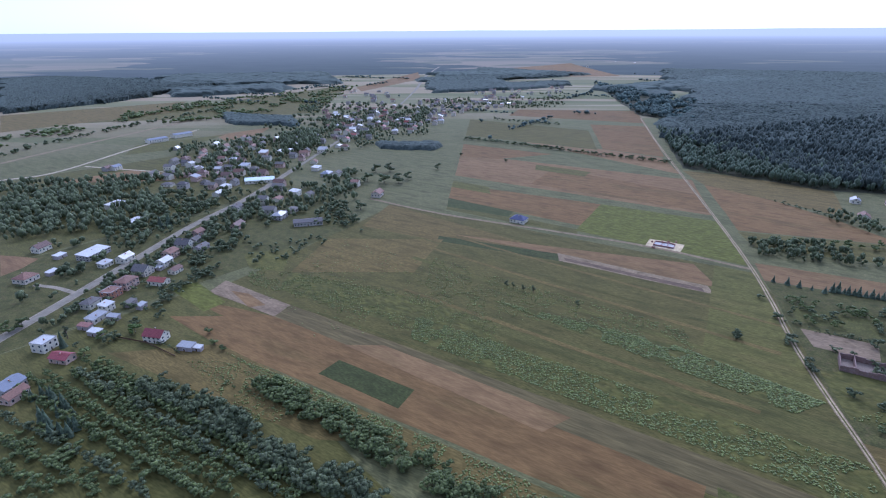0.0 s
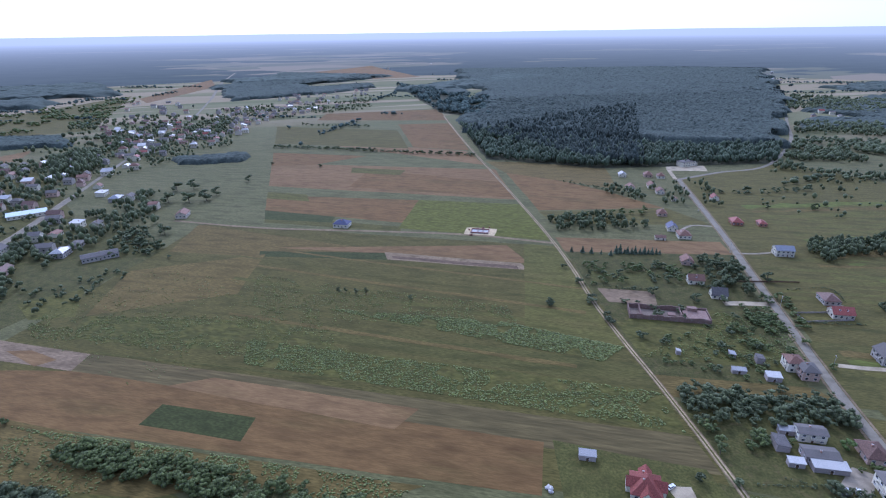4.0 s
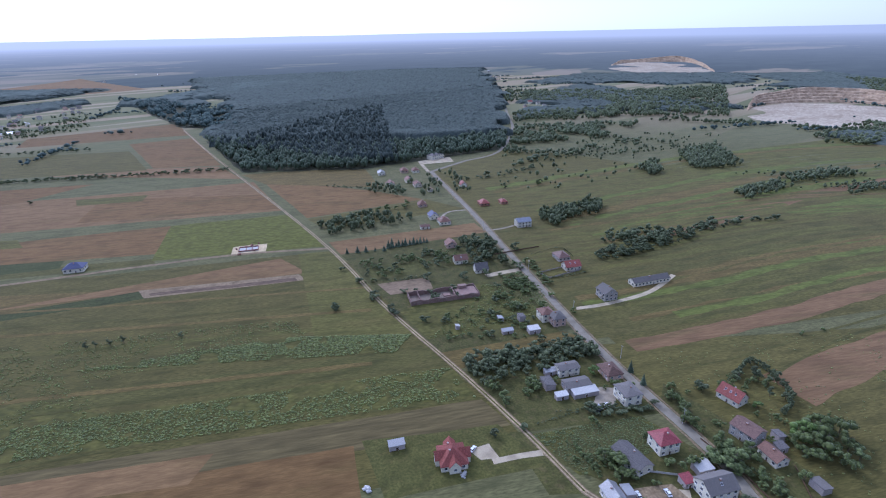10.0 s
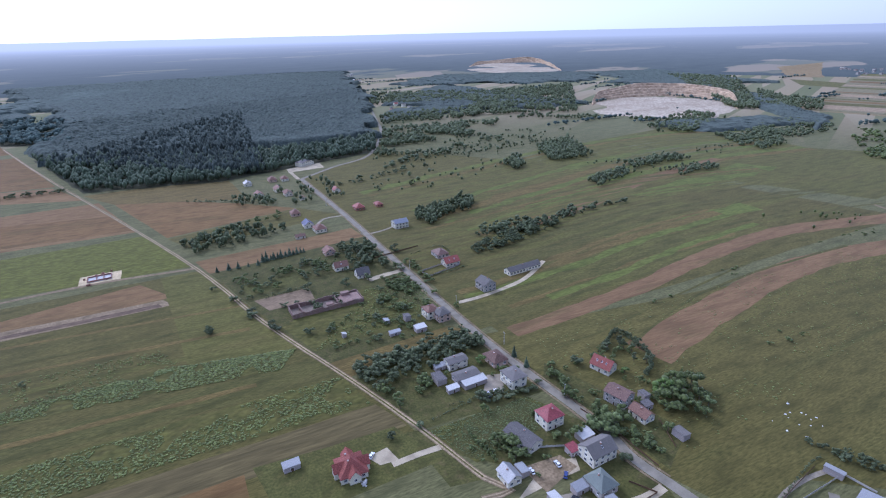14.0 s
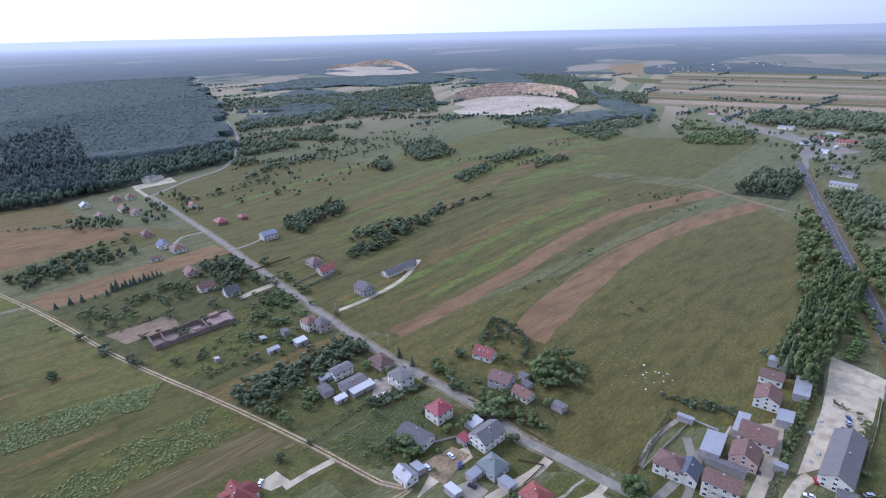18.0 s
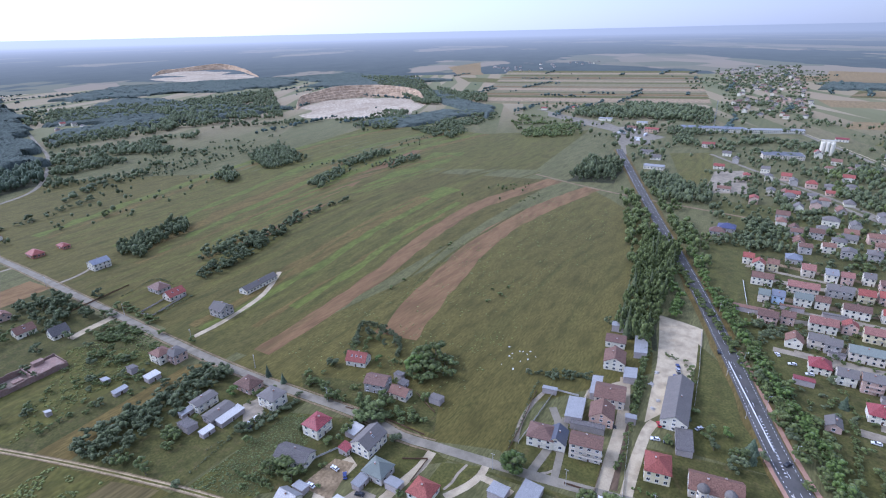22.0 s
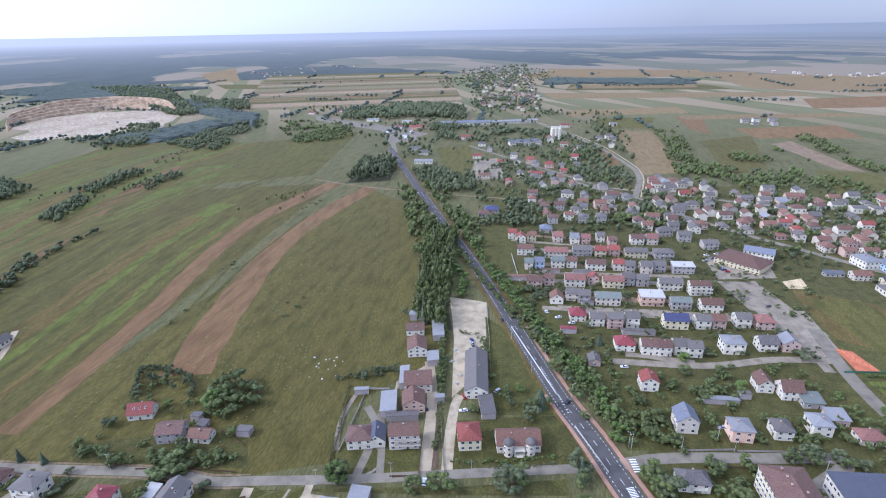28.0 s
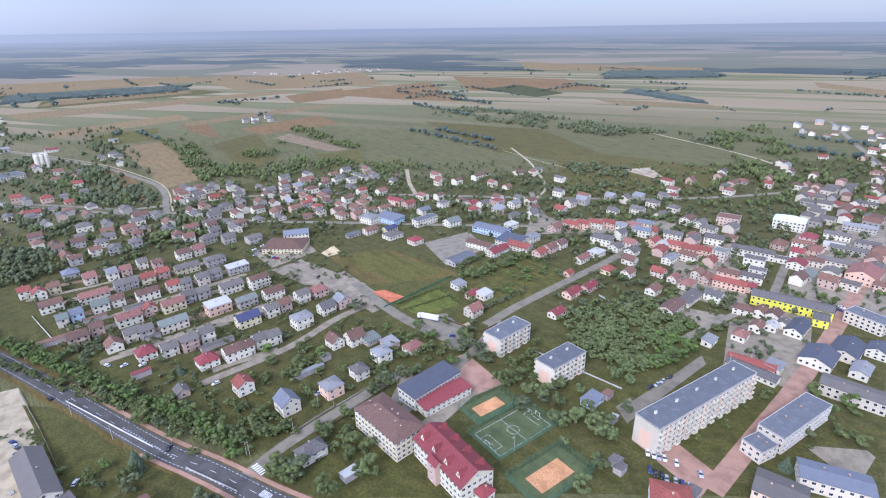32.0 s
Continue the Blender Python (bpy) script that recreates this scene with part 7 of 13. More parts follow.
ribbon("verge", "meadow_green", 0.8, 17.55, [(264.8, 918.7), (212.6, 459.9), (182.5, 292.3), (170.6, 202), (161, 139.4), (152, 94.4)], label="grass strip between the wheel tracks", category="grass", ragged=0.3)
ribbon("road", "asphalt", 5.4, 16.575, [(454.2, 576.3), (373.6, 405.6), (312.8, 285.6), (249.5, 158.1), (214.3, 70.3), (200.4, 45.6), (195, 29.2), (180.3, -17.7), (163.4, -79.7), (154.4, -111)], label="narrow grey asphalt village road", category="road")
ribbon("verge", "dirt_track", 1.2, 15.6, [(454.2, 576.3), (373.6, 405.6), (312.8, 285.6), (249.5, 158.1), (214.3, 70.3), (200.4, 45.6), (195, 29.2)], label="sandy road verge", category="verge", ragged=0.5, shift=-3.6)
ribbon("verge", "dirt_track", 1.2, 15.625, [(454.2, 576.3), (373.6, 405.6), (312.8, 285.6), (249.5, 158.1), (214.3, 70.3), (200.4, 45.6), (195, 29.2)], label="sandy road verge", category="verge", ragged=0.5, shift=3.6)
ribbon("road", "asphalt", 5.5, 16.65, [(454.2, 576.3), (526.2, 591.7), (622.6, 608.4), (795.2, 742.5), (934.5, 889.1), (1295.5, 1271.9)], label="grey asphalt road through the forest", category="road")
ribbon("road", "gravel", 5, 15.675, [(474.9, 626.9), (451.9, 579.5)], label="pale driveway", category="road")
ribbon("drive", "gravel", 4.6, 15.85, [(191.0, 29.1), (181.2, 33.3), (170.1, 40.8), (159.2, 48.1)], label="wide pale gravel drive", category="drive", ragged=0.4)
ribbon("drive", "gravel", 3.6, 15.87, [(184.7, 3.9), (178.4, 6.5), (171.8, 12.2), (165.6, 20.6)], label="curving pale gravel drive", category="drive", ragged=0.4)
ribbon("drive", "gravel", 3.6, 15.88, [(178.3, 7.0), (175.0, 0.5), (169.6, -7.1)], label="curving pale gravel drive", category="drive", ragged=0.4)
ribbon("path", "paving", 1.2, 14.9, [(184.6, 12.4), (178.7, 16.3), (173.9, 18.2), (169.6, 21.6)], label="narrow winding garden path", category="path")
ribbon("drive", "asphalt", 3.4, 15.9, [(219.9, -34.3), (202.7, -31.4), (185.9, -27.2), (176.1, -24.3)], label="grey drive between two gardens", category="drive")
ribbon("path", "paving", 1.3, 15.1, [(198.2, -19.5), (198.0, -26.5), (192.1, -28.6), (184.4, -25.7), (182.1, -19.9)], label="curved paved path round a bed", category="path")
ribbon("path", "paving", 2.4, 15.12, [(201.0, -9.3), (216.3, -12.6), (230.3, -19.0), (241.8, -26.9)], label="paved path beside the house", category="path")
field("dirt_track", (166.5, 83.6), (183.0, 72.9), (181.0, 63.6), (160.5, 68.6), 12, "field", "trodden earth yard", wob=2)
field("paving", (160.0, 64.7), (167.2, 58.1), (163.8, 49.2), (155.1, 52.3), 12, "field", "paved yard of a house", wob=0.5)
field("paving", (203.3, 126.4), (208.9, 116.8), (223.0, 125.5), (216.7, 132.5), 12, "field", "reddish paved yard before the pale house", wob=1)
field("gravel", (499.4, 675.8), (555.7, 666.7), (518.8, 602.2), (470.4, 621.3), 1, "field", "pale gravel forecourt", wob=0.5)
ribbon("track", "dirt_track", 4, 15.7, [(-146.6, 582.4), (-55, 533), (63.4, 488), (142.2, 454.9), (204.7, 415.6)], label="pale farm track across the fields", category="road", ragged=0.5)
ribbon("track", "gravel", 3.5, 15.725, [(155.8, 120.6), (146.7, 125.9), (134.7, 131.8)], label="pale gravel drive", category="drive", ragged=0.5)
ribbon("drive", "gravel", 4, 14.75, [(279.3, 195.7), (300.6, 185.8), (340.3, 175.7), (381.2, 179.1)], label="pale gravel drive", category="drive", ragged=0.4)
ribbon("drive", "gravel", 6, 14.775, [(299.4, 266.7), (283.2, 272.9), (270.8, 276.1)], label="pale paved drive", category="drive", ragged=0.4)
ribbon("drive", "paving", 3, 14.8, [(342.5, 351.2), (362.9, 344.6), (381.9, 343.7)], label="grey paved drive", category="drive")
ribbon("drive", "paving", 3, 14.825, [(372.9, 414), (355, 421.4), (328, 407.4)], label="grey paved drive", category="drive")
ribbon("drive", "asphalt", 4, 15.925, [(179.3, -13.8), (209.2, -29.7), (227.4, -28.8)], label="grey drive", category="drive")
ribbon("drive", "gravel", 5.5, 15.95, [(171.5, -43.3), (189.9, -50.5), (225.2, -63.4), (255.9, -70.9)], label="pale drive between the yards", category="drive", ragged=0.3)
ribbon("drive", "gravel", 5, 15.975, [(169.2, -52.9), (190.1, -61.2), (212.5, -71.7), (220.2, -77.6)], label="pale drive to the gravel lot", category="drive", ragged=0.3)
ribbon("ditch", "dark_soil", 3, 15, [(175.4, -49.6), (224.5, -65.4)], label="dark strip between two drives", category="ditch")
ribbon("verge", "meadow_dry", 17, 17.025, [(873.5, -185.7), (702.1, -171.1), (536.7, -157.7), (394.2, -147.4), (289.2, -136.8), (205.6, -126.8), (168, -125.3), (134.2, -122.5), (109.2, -121.8)], label="dry grass verge of the main road", category="verge", ragged=1.5)
ribbon("pavement", "pink_paving", 2.2, 19.05, [(289.2, -136.8), (205.6, -126.8), (168, -125.3), (134.2, -122.5), (109.2, -121.8)], label="pink paved footway along the main road", category="pavement", shift=7)
ribbon("pavement", "pink_paving", 2, 19.075, [(205.6, -126.8), (168, -125.3), (134.2, -122.5), (109.2, -121.8)], label="pink paved footway along the main road", category="pavement", shift=-6.6)
ribbon("main_road", "new_asphalt", 10.5, 19.1, [(873.5, -185.7), (702.1, -171.1), (536.7, -157.7), (394.2, -147.4), (289.2, -136.8), (205.6, -126.8), (168, -125.3), (134.2, -122.5), (109.2, -121.8)], label="dark smooth asphalt main road", category="road")
MAIN_LINE = [(873.5, -185.7), (702.1, -171.1), (536.7, -157.7), (394.2, -147.4), (289.2, -136.8), (205.6, -126.8), (168, -125.3), (134.2, -122.5), (109.2, -121.8)]
dashes("road_marking", MAIN_LINE, 0, 4, 8, 0.16, 26, "white painted line on the main road")
dashes("road_marking", MAIN_LINE, -3.9, 1, 1.5, 0.24, 26, "white painted line on the main road")
dashes("road_marking", MAIN_LINE, 3.9, 1, 1.5, 0.24, 26, "white painted line on the main road")
dashes("road_marking", [(229.1, -128.9), (208.4, -126.2), (188.9, -123.4)], 0.9, 0.5, 1.6, 0.9, 26, "white hatched island painted on the main road")
zebra((152.4, -135.2), (144.2, -132.7), 6, 3.2, 26)
zebra((138.8, -124.2), (133.3, -123.3), 7, 3.4, 26)
ribbon("road", "asphalt", 6.5, 18.125, [(151.4, -124.8), (147.4, -150), (133.5, -190.3), (119.9, -223.6), (108.9, -188.8), (90.8, -265.9), (90.6, -299.3)], label="grey asphalt street past the school", category="road")
ribbon("road", "asphalt", 7, 18.15, [(95.2, -289.6), (81.9, -323.9), (56.6, -377.6), (29.6, -435), (14.6, -474.9)], label="grey asphalt street into the town", category="road")
ribbon("road", "paving", 5.5, 15.175, [(292.2, -163.8), (275.5, -198.2), (254.2, -245.9), (234.8, -288.7)], label="grey estate street", category="road")
ribbon("road", "paving", 6, 16.2, [(220.4, -171.8), (199, -219), (191, -259.6), (179.5, -289)], label="pale grey estate street", category="road")
ribbon("road", "paving", 5, 15.225, [(336, -206.7), (319.1, -246.9), (298.6, -293.7)], label="grey estate street", category="road")
ribbon("road", "paving", 6, 16.25, [(277.6, -322.1), (228.6, -306), (171.2, -278.5)], label="grey street beside the square", category="road")
ribbon("road", "asphalt", 6.5, 16.275, [(484.5, -385.4), (425.3, -425.4), (380.8, -475.5), (296.7, -502.4)], label="grey street", category="road")
ribbon("road", "asphalt", 6.5, 16.3, [(691.1, -334.5), (495.9, -372.5), (364.4, -403.3), (275, -431.8), (135.3, -476.2), (-6.9, -533.7)], label="grey street through the town", category="road")
ribbon("road", "asphalt", 7, 17.325, [(548.7, -366.7), (427.6, -479.6), (288.8, -531.2), (144.2, -573.1), (-15.6, -628), (-134.5, -700.4), (-247.6, -794)], label="grey street along the town's edge", category="road")
ribbon("road", "asphalt", 7, 17.35, [(1049.7, -527.6), (787.9, -509.1), (649.7, -479), (573.1, -451.1), (489.4, -385.2)], label="curving grey road with a pale footway", category="road")
ribbon("pavement", "gravel", 2, 17.375, [(1047.2, -533), (794.6, -518.8), (653.7, -488.5), (571.2, -455.8), (487.1, -391)], label="pale footway", category="pavement")
ribbon("road", "asphalt", 6, 17.4, [(839.6, -313.8), (728.8, -336), (608.4, -363), (516.8, -377.9), (484.5, -385.4)], label="grey village street", category="road")
ribbon("road", "asphalt", 8, 17.425, [(1347.9, -84.3), (1223, -148.4), (1084.3, -221.3), (834.8, -186.3)], label="grey main road bend", category="road")
ribbon("track", "dirt_track", 4, 18.45, [(710.1, -45.8), (653, -99.9), (603.6, -156.5), (576.1, -194), (507.4, -290.8), (468.4, -351.7)], label="pale lane across the main road", category="road")
ribbon("track", "gravel", 3.5, 13.475, [(235.5, -828.9), (178.9, -734.5), (133.8, -626.8), (132.2, -577.5)], label="pale hill track", category="track")
ribbon("road", "asphalt", 6, 16.5, [(143.8, -597.3), (117.3, -529.3), (89.2, -493.7)], label="grey side street", category="road")
ribbon("road", "gravel", 5, 16.525, [(331, -644.9), (295.1, -581.1), (259.1, -530.3)], label="pale new street", category="road")
ribbon("road", "pink_paving", 9, 17.55, [(-35.6, -196.3), (-56.5, -240.8), (-83.8, -299.3), (-113, -368.6), (-140.9, -439.6), (-177.7, -548.8)], label="pinkish paved high street", category="road")
ribbon("road", "asphalt", 6, 17.575, [(-83, -407.2), (-101.7, -479.6), (-123.8, -558.4), (-141, -607.8)], label="grey town street", category="road")
ribbon("road", "asphalt", 5, 17.6, [(-23.8, -318.6), (-44, -348.8), (-66.1, -378)], label="grey lane", category="road")
ribbon("road", "asphalt", 6, 17.625, [(-313.4, 239.9), (-312.3, 262.2), (-310.2, 301.3), (-307.4, 383.9), (-304.1, 476.1), (-290.2, 575.4), (-286.9, 713.5), (-285, 835.5), (-278.1, 1071.1), (-261.1, 1351.2), (-277.3, 1785.8)], label="long straight asphalt village road", category="road")
ribbon("pavement", "paving", 1.4, 17.65, [(-313.4, 239.9), (-312.3, 262.2), (-310.2, 301.3), (-307.4, 383.9), (-304.1, 476.1), (-290.2, 575.4), (-286.9, 713.5)], label="pale footway along the village road", category="pavement", shift=-3.8)
ribbon("pavement", "paving", 1.4, 17.675, [(-313.4, 239.9), (-312.3, 262.2), (-310.2, 301.3), (-307.4, 383.9), (-304.1, 476.1), (-290.2, 575.4), (-286.9, 713.5)], label="pale footway along the village road", category="pavement", shift=3.8)
ribbon("road", "asphalt", 9, 17.7, [(-277.3, 1785.8), (-325.1, 2523.1), (-323.2, 3671.5), (-239.2, 4112.8)], label="pale far road running through the forest", category="road")
ribbon("road", "gravel", 6, 17.725, [(-655.3, 623.5), (-615, 672.3), (-610, 839.9), (-598.1, 1017.8)], label="pale road along the railway", category="road")
ribbon("track", "gravel", 4, 16.75, [(-599.4, 707.1), (-490.8, 688.2), (-410.1, 678.4)], label="pale lane", category="track")
ribbon("railway", "dirt_track", 9, 16.775, [(-741.6, 714.4), (-727.1, 831.7), (-680.7, 1120)], label="brown railway bed", category="railway")
ribbon("drive", "paving", 4, 16.8, [(-353.9, 336.2), (-332.5, 333.3), (-310.3, 325.8)], label="grey yard drive", category="drive")
ribbon("track", "gravel", 4, 13.825, [(38.2, -1037.4), (-89.9, -907.6), (-151.1, -818.9)], label="pale hill track", category="track")
ribbon("road", "asphalt", 8, 14.85, [(-281.5, -1273.4), (-269.3, -1013.8), (-264.4, -859.8)], label="grey main road beyond the town", category="road")

# ---- houses along the lane and the village road ----
house(513.2, 639.2, 8, 26, 13, 6.5, "hip", 2.2, "white_plaster", "grey_slate", 2, sides=(0, 1), pitch=4, door=False, chimneys=2)
house(394.7, 611.9, -115, 12, 9, 3.4, "gable", 2.5, "white_plaster", "zinc_sheet", 1, sides=(0, 1), pitch=4, door=False)
house(426, 601.8, -115, 13, 10, 3.4, "hip", 3.2, "pink_plaster", "pinkish_tile", 1, sides=(0, 1), pitch=4, door=False)
house(437.9, 591.2, -115, 11, 9, 3.4, "hip", 3, "white_plaster", "pinkish_tile", 1, sides=(0, 1), pitch=4, door=False)
house(370.1, 553.8, -115, 12, 10, 3.4, "gable", 3.4, "white_plaster", "pinkish_tile", 1, sides=(0, 1), pitch=4, door=False)
house(399.4, 554.6, -115, 14, 9, 3.4, "gable", 3, "white_plaster", "pinkish_tile", 1, sides=(0, 1), pitch=4, door=False)
house(394.2, 529.2, -115, 12, 9, 3.4, "gable", 3, "cream_plaster", "pinkish_tile", 1, sides=(0, 1), pitch=4, door=False)
house(391.7, 499.3, -115, 7, 6, 2.6, "gable", 1.6, "white_plaster", "pinkish_tile", 1, sides=(0, 1), pitch=4, door=False)
house(436.5, 489.5, -115, 10, 8, 3.2, "gable", 3, "white_plaster", "red_tile", 1, sides=(0, 1), pitch=4, door=False)
house(400.7, 414.9, -115, 13, 10, 3.4, "hip", 3.2, "brick", "red_tile", 1)
house(421.2, 404.4, -115, 11, 7, 3, "hip", 2, "brick", "red_tile", 1)
house(347, 458.1, -115, 10, 9, 3.4, "hip", 3.4, "pink_plaster", "pinkish_tile", 1)
house(330, 417.4, -115, 12, 9, 3.4, "gable", 3.4, "white_plaster", "navy_tile", 1)
house(327.9, 397.2, -114, 13, 11, 3.6, "hip", 3.4, "white_plaster", "pinkish_tile", 1, skylights=1)
house(303.8, 397.9, -25, 9, 6, 2.6, "gable", 1.4, "white_plaster", "brown_tile", 1)
house(380.9, 337.8, -25, 14, 11, 5.6, "gable", 2.6, "white_plaster", "blue_sheet", 2, balcony=5)
house(291.5, 344.2, -115, 10, 9, 3.4, "gable", 3, "pink_plaster", "pinkish_tile", 1)
house(274, 311, -25, 11.2, 8.6, 3.6, "gable", 3.2, "white_plaster", "pinkish_tile", 1, skylights=1)
house(274.1, 286.2, -25, 10.3, 8.6, 3.2, "gable", 4.2, "white_plaster", "dark_felt", 1)
house(342.5, 259.2, -115, 12.9, 10.3, 3.6, "hip", 2.8, "grey_plaster", "plum_sheet", 1)
house(332.1, 240.6, -25, 12.9, 9.5, 3.6, "gable", 3.6, "cream_plaster", "red_tile", 1, skylights=2)
house(310, 192, -114, 12, 10.3, 5.6, "gable", 3.2, "grey_plaster", "grey_slate", 2, balcony=4)
house(252.7, 200.7, -114, 9.5, 8.6, 6, "hip", 2.4, "white_plaster", "pinkish_tile", 2, balcony=4)
house(254.2, 192.4, -115, 10.3, 8.6, 5.6, "hip", 2.2, "pink_plaster", "grey_slate", 2, balcony=4.1)
house(213.9, 152.4, -25, 12, 6.9, 4.8, "gable", 1, "white_plaster", "grey_slate", 2, balcony=5)
house(206.8, 140.6, -25, 13.8, 7.7, 3.6, "gable", 1, "block_wall", "grey_slate", 1)
house(231.1, 135.9, -115, 12, 9.5, 3.4, "hip", 2.8, "pink_plaster", "brown_tile", 1)
house(218.8, 117, -114, 11.2, 9.5, 6.2, "hip", 1.3, "white_plaster", "grey_slate", 2, balcony=7, wide=1.5)
house(200.3, 86.5, -25, 10.3, 9.5, 6.2, "hip", 2.8, "white_plaster", "crimson_sheet", 2, balcony=4)
house(259.1, 81.3, -100, 12, 8.6, 3.6, "gable", 4, "white_plaster", "red_tile", 1, skylights=3)
house(236.2, 64.4, -102, 12, 9.5, 5.6, "gable", 2.4, "grey_plaster", "plum_sheet", 2, balcony=6)
house(230.2, 50.8, -114, 10.3, 6.9, 3.4, "gable", 2.4, "white_plaster", "pinkish_tile", 1)
house(181.2, 90.8, -105.1, 16.2, 9, 3.6, "gable", 2.2, "white_plaster", "dark_felt", 1)
house(354.7, 184.9, -22.4, 31.1, 8, 3.4, "gable", 2.2, "white_plaster", "grey_slate", 1)
red_villa(121.4, 144.4, 60)
hut(106.9, 167.4, -25, 7.4, 3.7, 2.8, "zinc_sheet", "shed", "block_wall", "shed", 0.6)
hut(239.5, 210.5, 65, 4.9, 4.1, 3.4, "dark_felt", "shed", "block_wall", "shed", 0.6)
hut(228.4, 219.3, 65, 4.1, 3.3, 2.4, "zinc_sheet", "shed", "block_wall", "shed", 0.6)
hut(233.7, 194.4, -25, 7.4, 4.9, 3, "pale_sheet", "shed", "block_wall", "shed", 0.6)
hut(220.4, 204.7, -25, 7.4, 2.9, 2.2, "zinc_sheet", "shed", "block_wall", "shed", 0.6)
hut(199.8, 230, 65, 2.5, 2.5, 2.4, "pale_sheet", "shed", "block_wall", "shed", 0.6)
hut(205.3, 134, -25, 14, 5, 2.8, "pale_sheet", "shed", "block_wall", "shed", 0.6)
hut(196.5, 151.6, 65, 8.2, 5.7, 3.2, "dark_felt", "shed", "block_wall", "shed", 0.6)
hut(193.6, 140, -25, 6.6, 3.3, 2.6, "pale_sheet", "shed", "block_wall", "shed", 0.6)
hut(206, 158, -25, 6.6, 3.3, 2.6, "zinc_sheet", "shed", "block_wall", "shed", 0.6)
house(192.1, 58.9, -25, 13.8, 10.3, 5.4, "gable", 3.2, "white_plaster", "grey_slate", 2, skylights=1)
house(175.5, 50.8, -115, 10.3, 9.5, 4.2, "hip", 3.4, "grey_plaster", "green_slate", 1, balcony=4)
house(157.3, 84.6, -115, 8.6, 6.9, 3.6, "gable", 2.4, "white_plaster", "zinc_sheet", 1)
house(166.5, 29.7, -115, 10.3, 9.5, 3.4, "hip", 3.4, "white_plaster", "red_tile", 1)
hut(199.9, 68, -25, 7.4, 5.7, 3, "pale_sheet", "shed", "block_wall", "shed", 0.6)
hut(187.7, 68.8, -25, 4.9, 4.9, 3, "crimson_sheet", "shed", "block_wall", "shed", 0.6)
hut(163.7, 81.8, 65, 5.7, 4.1, 2.8, "zinc_sheet", "shed", "block_wall", "shed", 0.6)
hut(168.9, 57.3, -25, 6.6, 4.1, 2.8, "zinc_sheet", "shed", "block_wall", "shed", 0.6)
hut(157.4, 62.8, 65, 6.6, 4.1, 2.8, "pale_sheet", "shed", "block_wall", "shed", 0.6)
hut(226.9, 31.2, 65, 6.6, 4.9, 3, "grey_slate", "shed", "block_wall", "shed", 0.6)
hut(245.9, 54.4, 65, 4.9, 4.1, 3, "dark_felt", "shed", "block_wall", "shed", 0.6)
hut(238.5, 50.8, -25, 4.9, 4.1, 2.8, "dark_felt", "shed", "block_wall", "shed", 0.6)
hut(168.9, 42.5, 65, 6.6, 4.9, 3, "zinc_sheet", "shed", "block_wall", "shed", 0.6)
hut(168.8, -1.6, 65, 7.4, 6.6, 3, "zinc_sheet", "shed", "block_wall", "shed", 0.6)
hut(166.7, -13.7, -25, 14, 8, 3.2, "zinc_sheet", "shed", "block_wall", "shed", 0.6)

# ---- the yards beside the main road ----
house(203, -21.4, -105, 12, 10.3, 5.4, "hip", 2.6, "white_plaster", "plum_sheet", 2, balcony=4)
house(201.6, -28.6, -15, 10.3, 8.6, 4.2, "gable", 3.2, "white_plaster", "anthracite_sheet", 1)
house(195.5, -40.7, -105, 13.8, 8.6, 8.2, "gable", 1.8, "cream_plaster", "brown_tile", 3, balcony=12)
house(220.1, -51.9, -14, 11.2, 11.2, 5, "gable", 3.4, "peach_plaster", "brown_tile", 2)
house(235.7, -58.6, -105, 14.6, 12.9, 5.4, "gable", 2.6, "cream_plaster", "brown_tile", 2)
house(268.8, -67.1, 166, 12.9, 11.2, 5.2, "gable", 3, "white_plaster", "brown_tile", 2)
house(289.8, -71.7, -105, 11.2, 7.7, 4, "shed", 0.8, "white_plaster", "plum_sheet", 1)
house(186.4, -69.8, 165, 12, 10.3, 6.2, "hip", 2.6, "yellow_plaster", "red_tile", 2)
house(231.9, -91.1, 158.8, 37.2, 12, 5, "gable", 3.4, "white_plaster", "grey_slate", 2)
turret_house(177.3, -90.5, -107)
hut(223.1, -39.4, 165, 16, 8, 4.2, "zinc_sheet", "shed", "block_wall", "shed", 0.6)
hut(242.8, -52.8, 165, 16, 5, 4, "zinc_sheet", "shed", "block_wall", "shed", 0.6)
hut(255.1, -72.9, 165, 9.8, 6.6, 4, "zinc_sheet", "shed", "block_wall", "shed", 0.6)
hut(308, -76.6, 75, 7.4, 6.6, 4, "zinc_sheet", "shed", "block_wall", "shed", 0.6)
hut(286, -85.7, 165, 22, 7, 4, "zinc_sheet", "shed", "block_wall", "shed", 0.6)
hut(219.6, -65.8, 75, 4.9, 4.1, 3, "zinc_sheet", "shed", "block_wall", "shed", 0.6)
hut(204.9, -86.5, 165, 15, 7, 3.2, "dark_felt", "shed", "block_wall", "shed", 0.6)
hut(212.2, -43.9, 75, 16, 4, 3, "dark_felt", "shed", "block_wall", "shed", 0.6)
hut(239.7, -28.2, 75, 7.4, 3.3, 2.6, "zinc_sheet", "shed", "block_wall", "shed", 0.6)

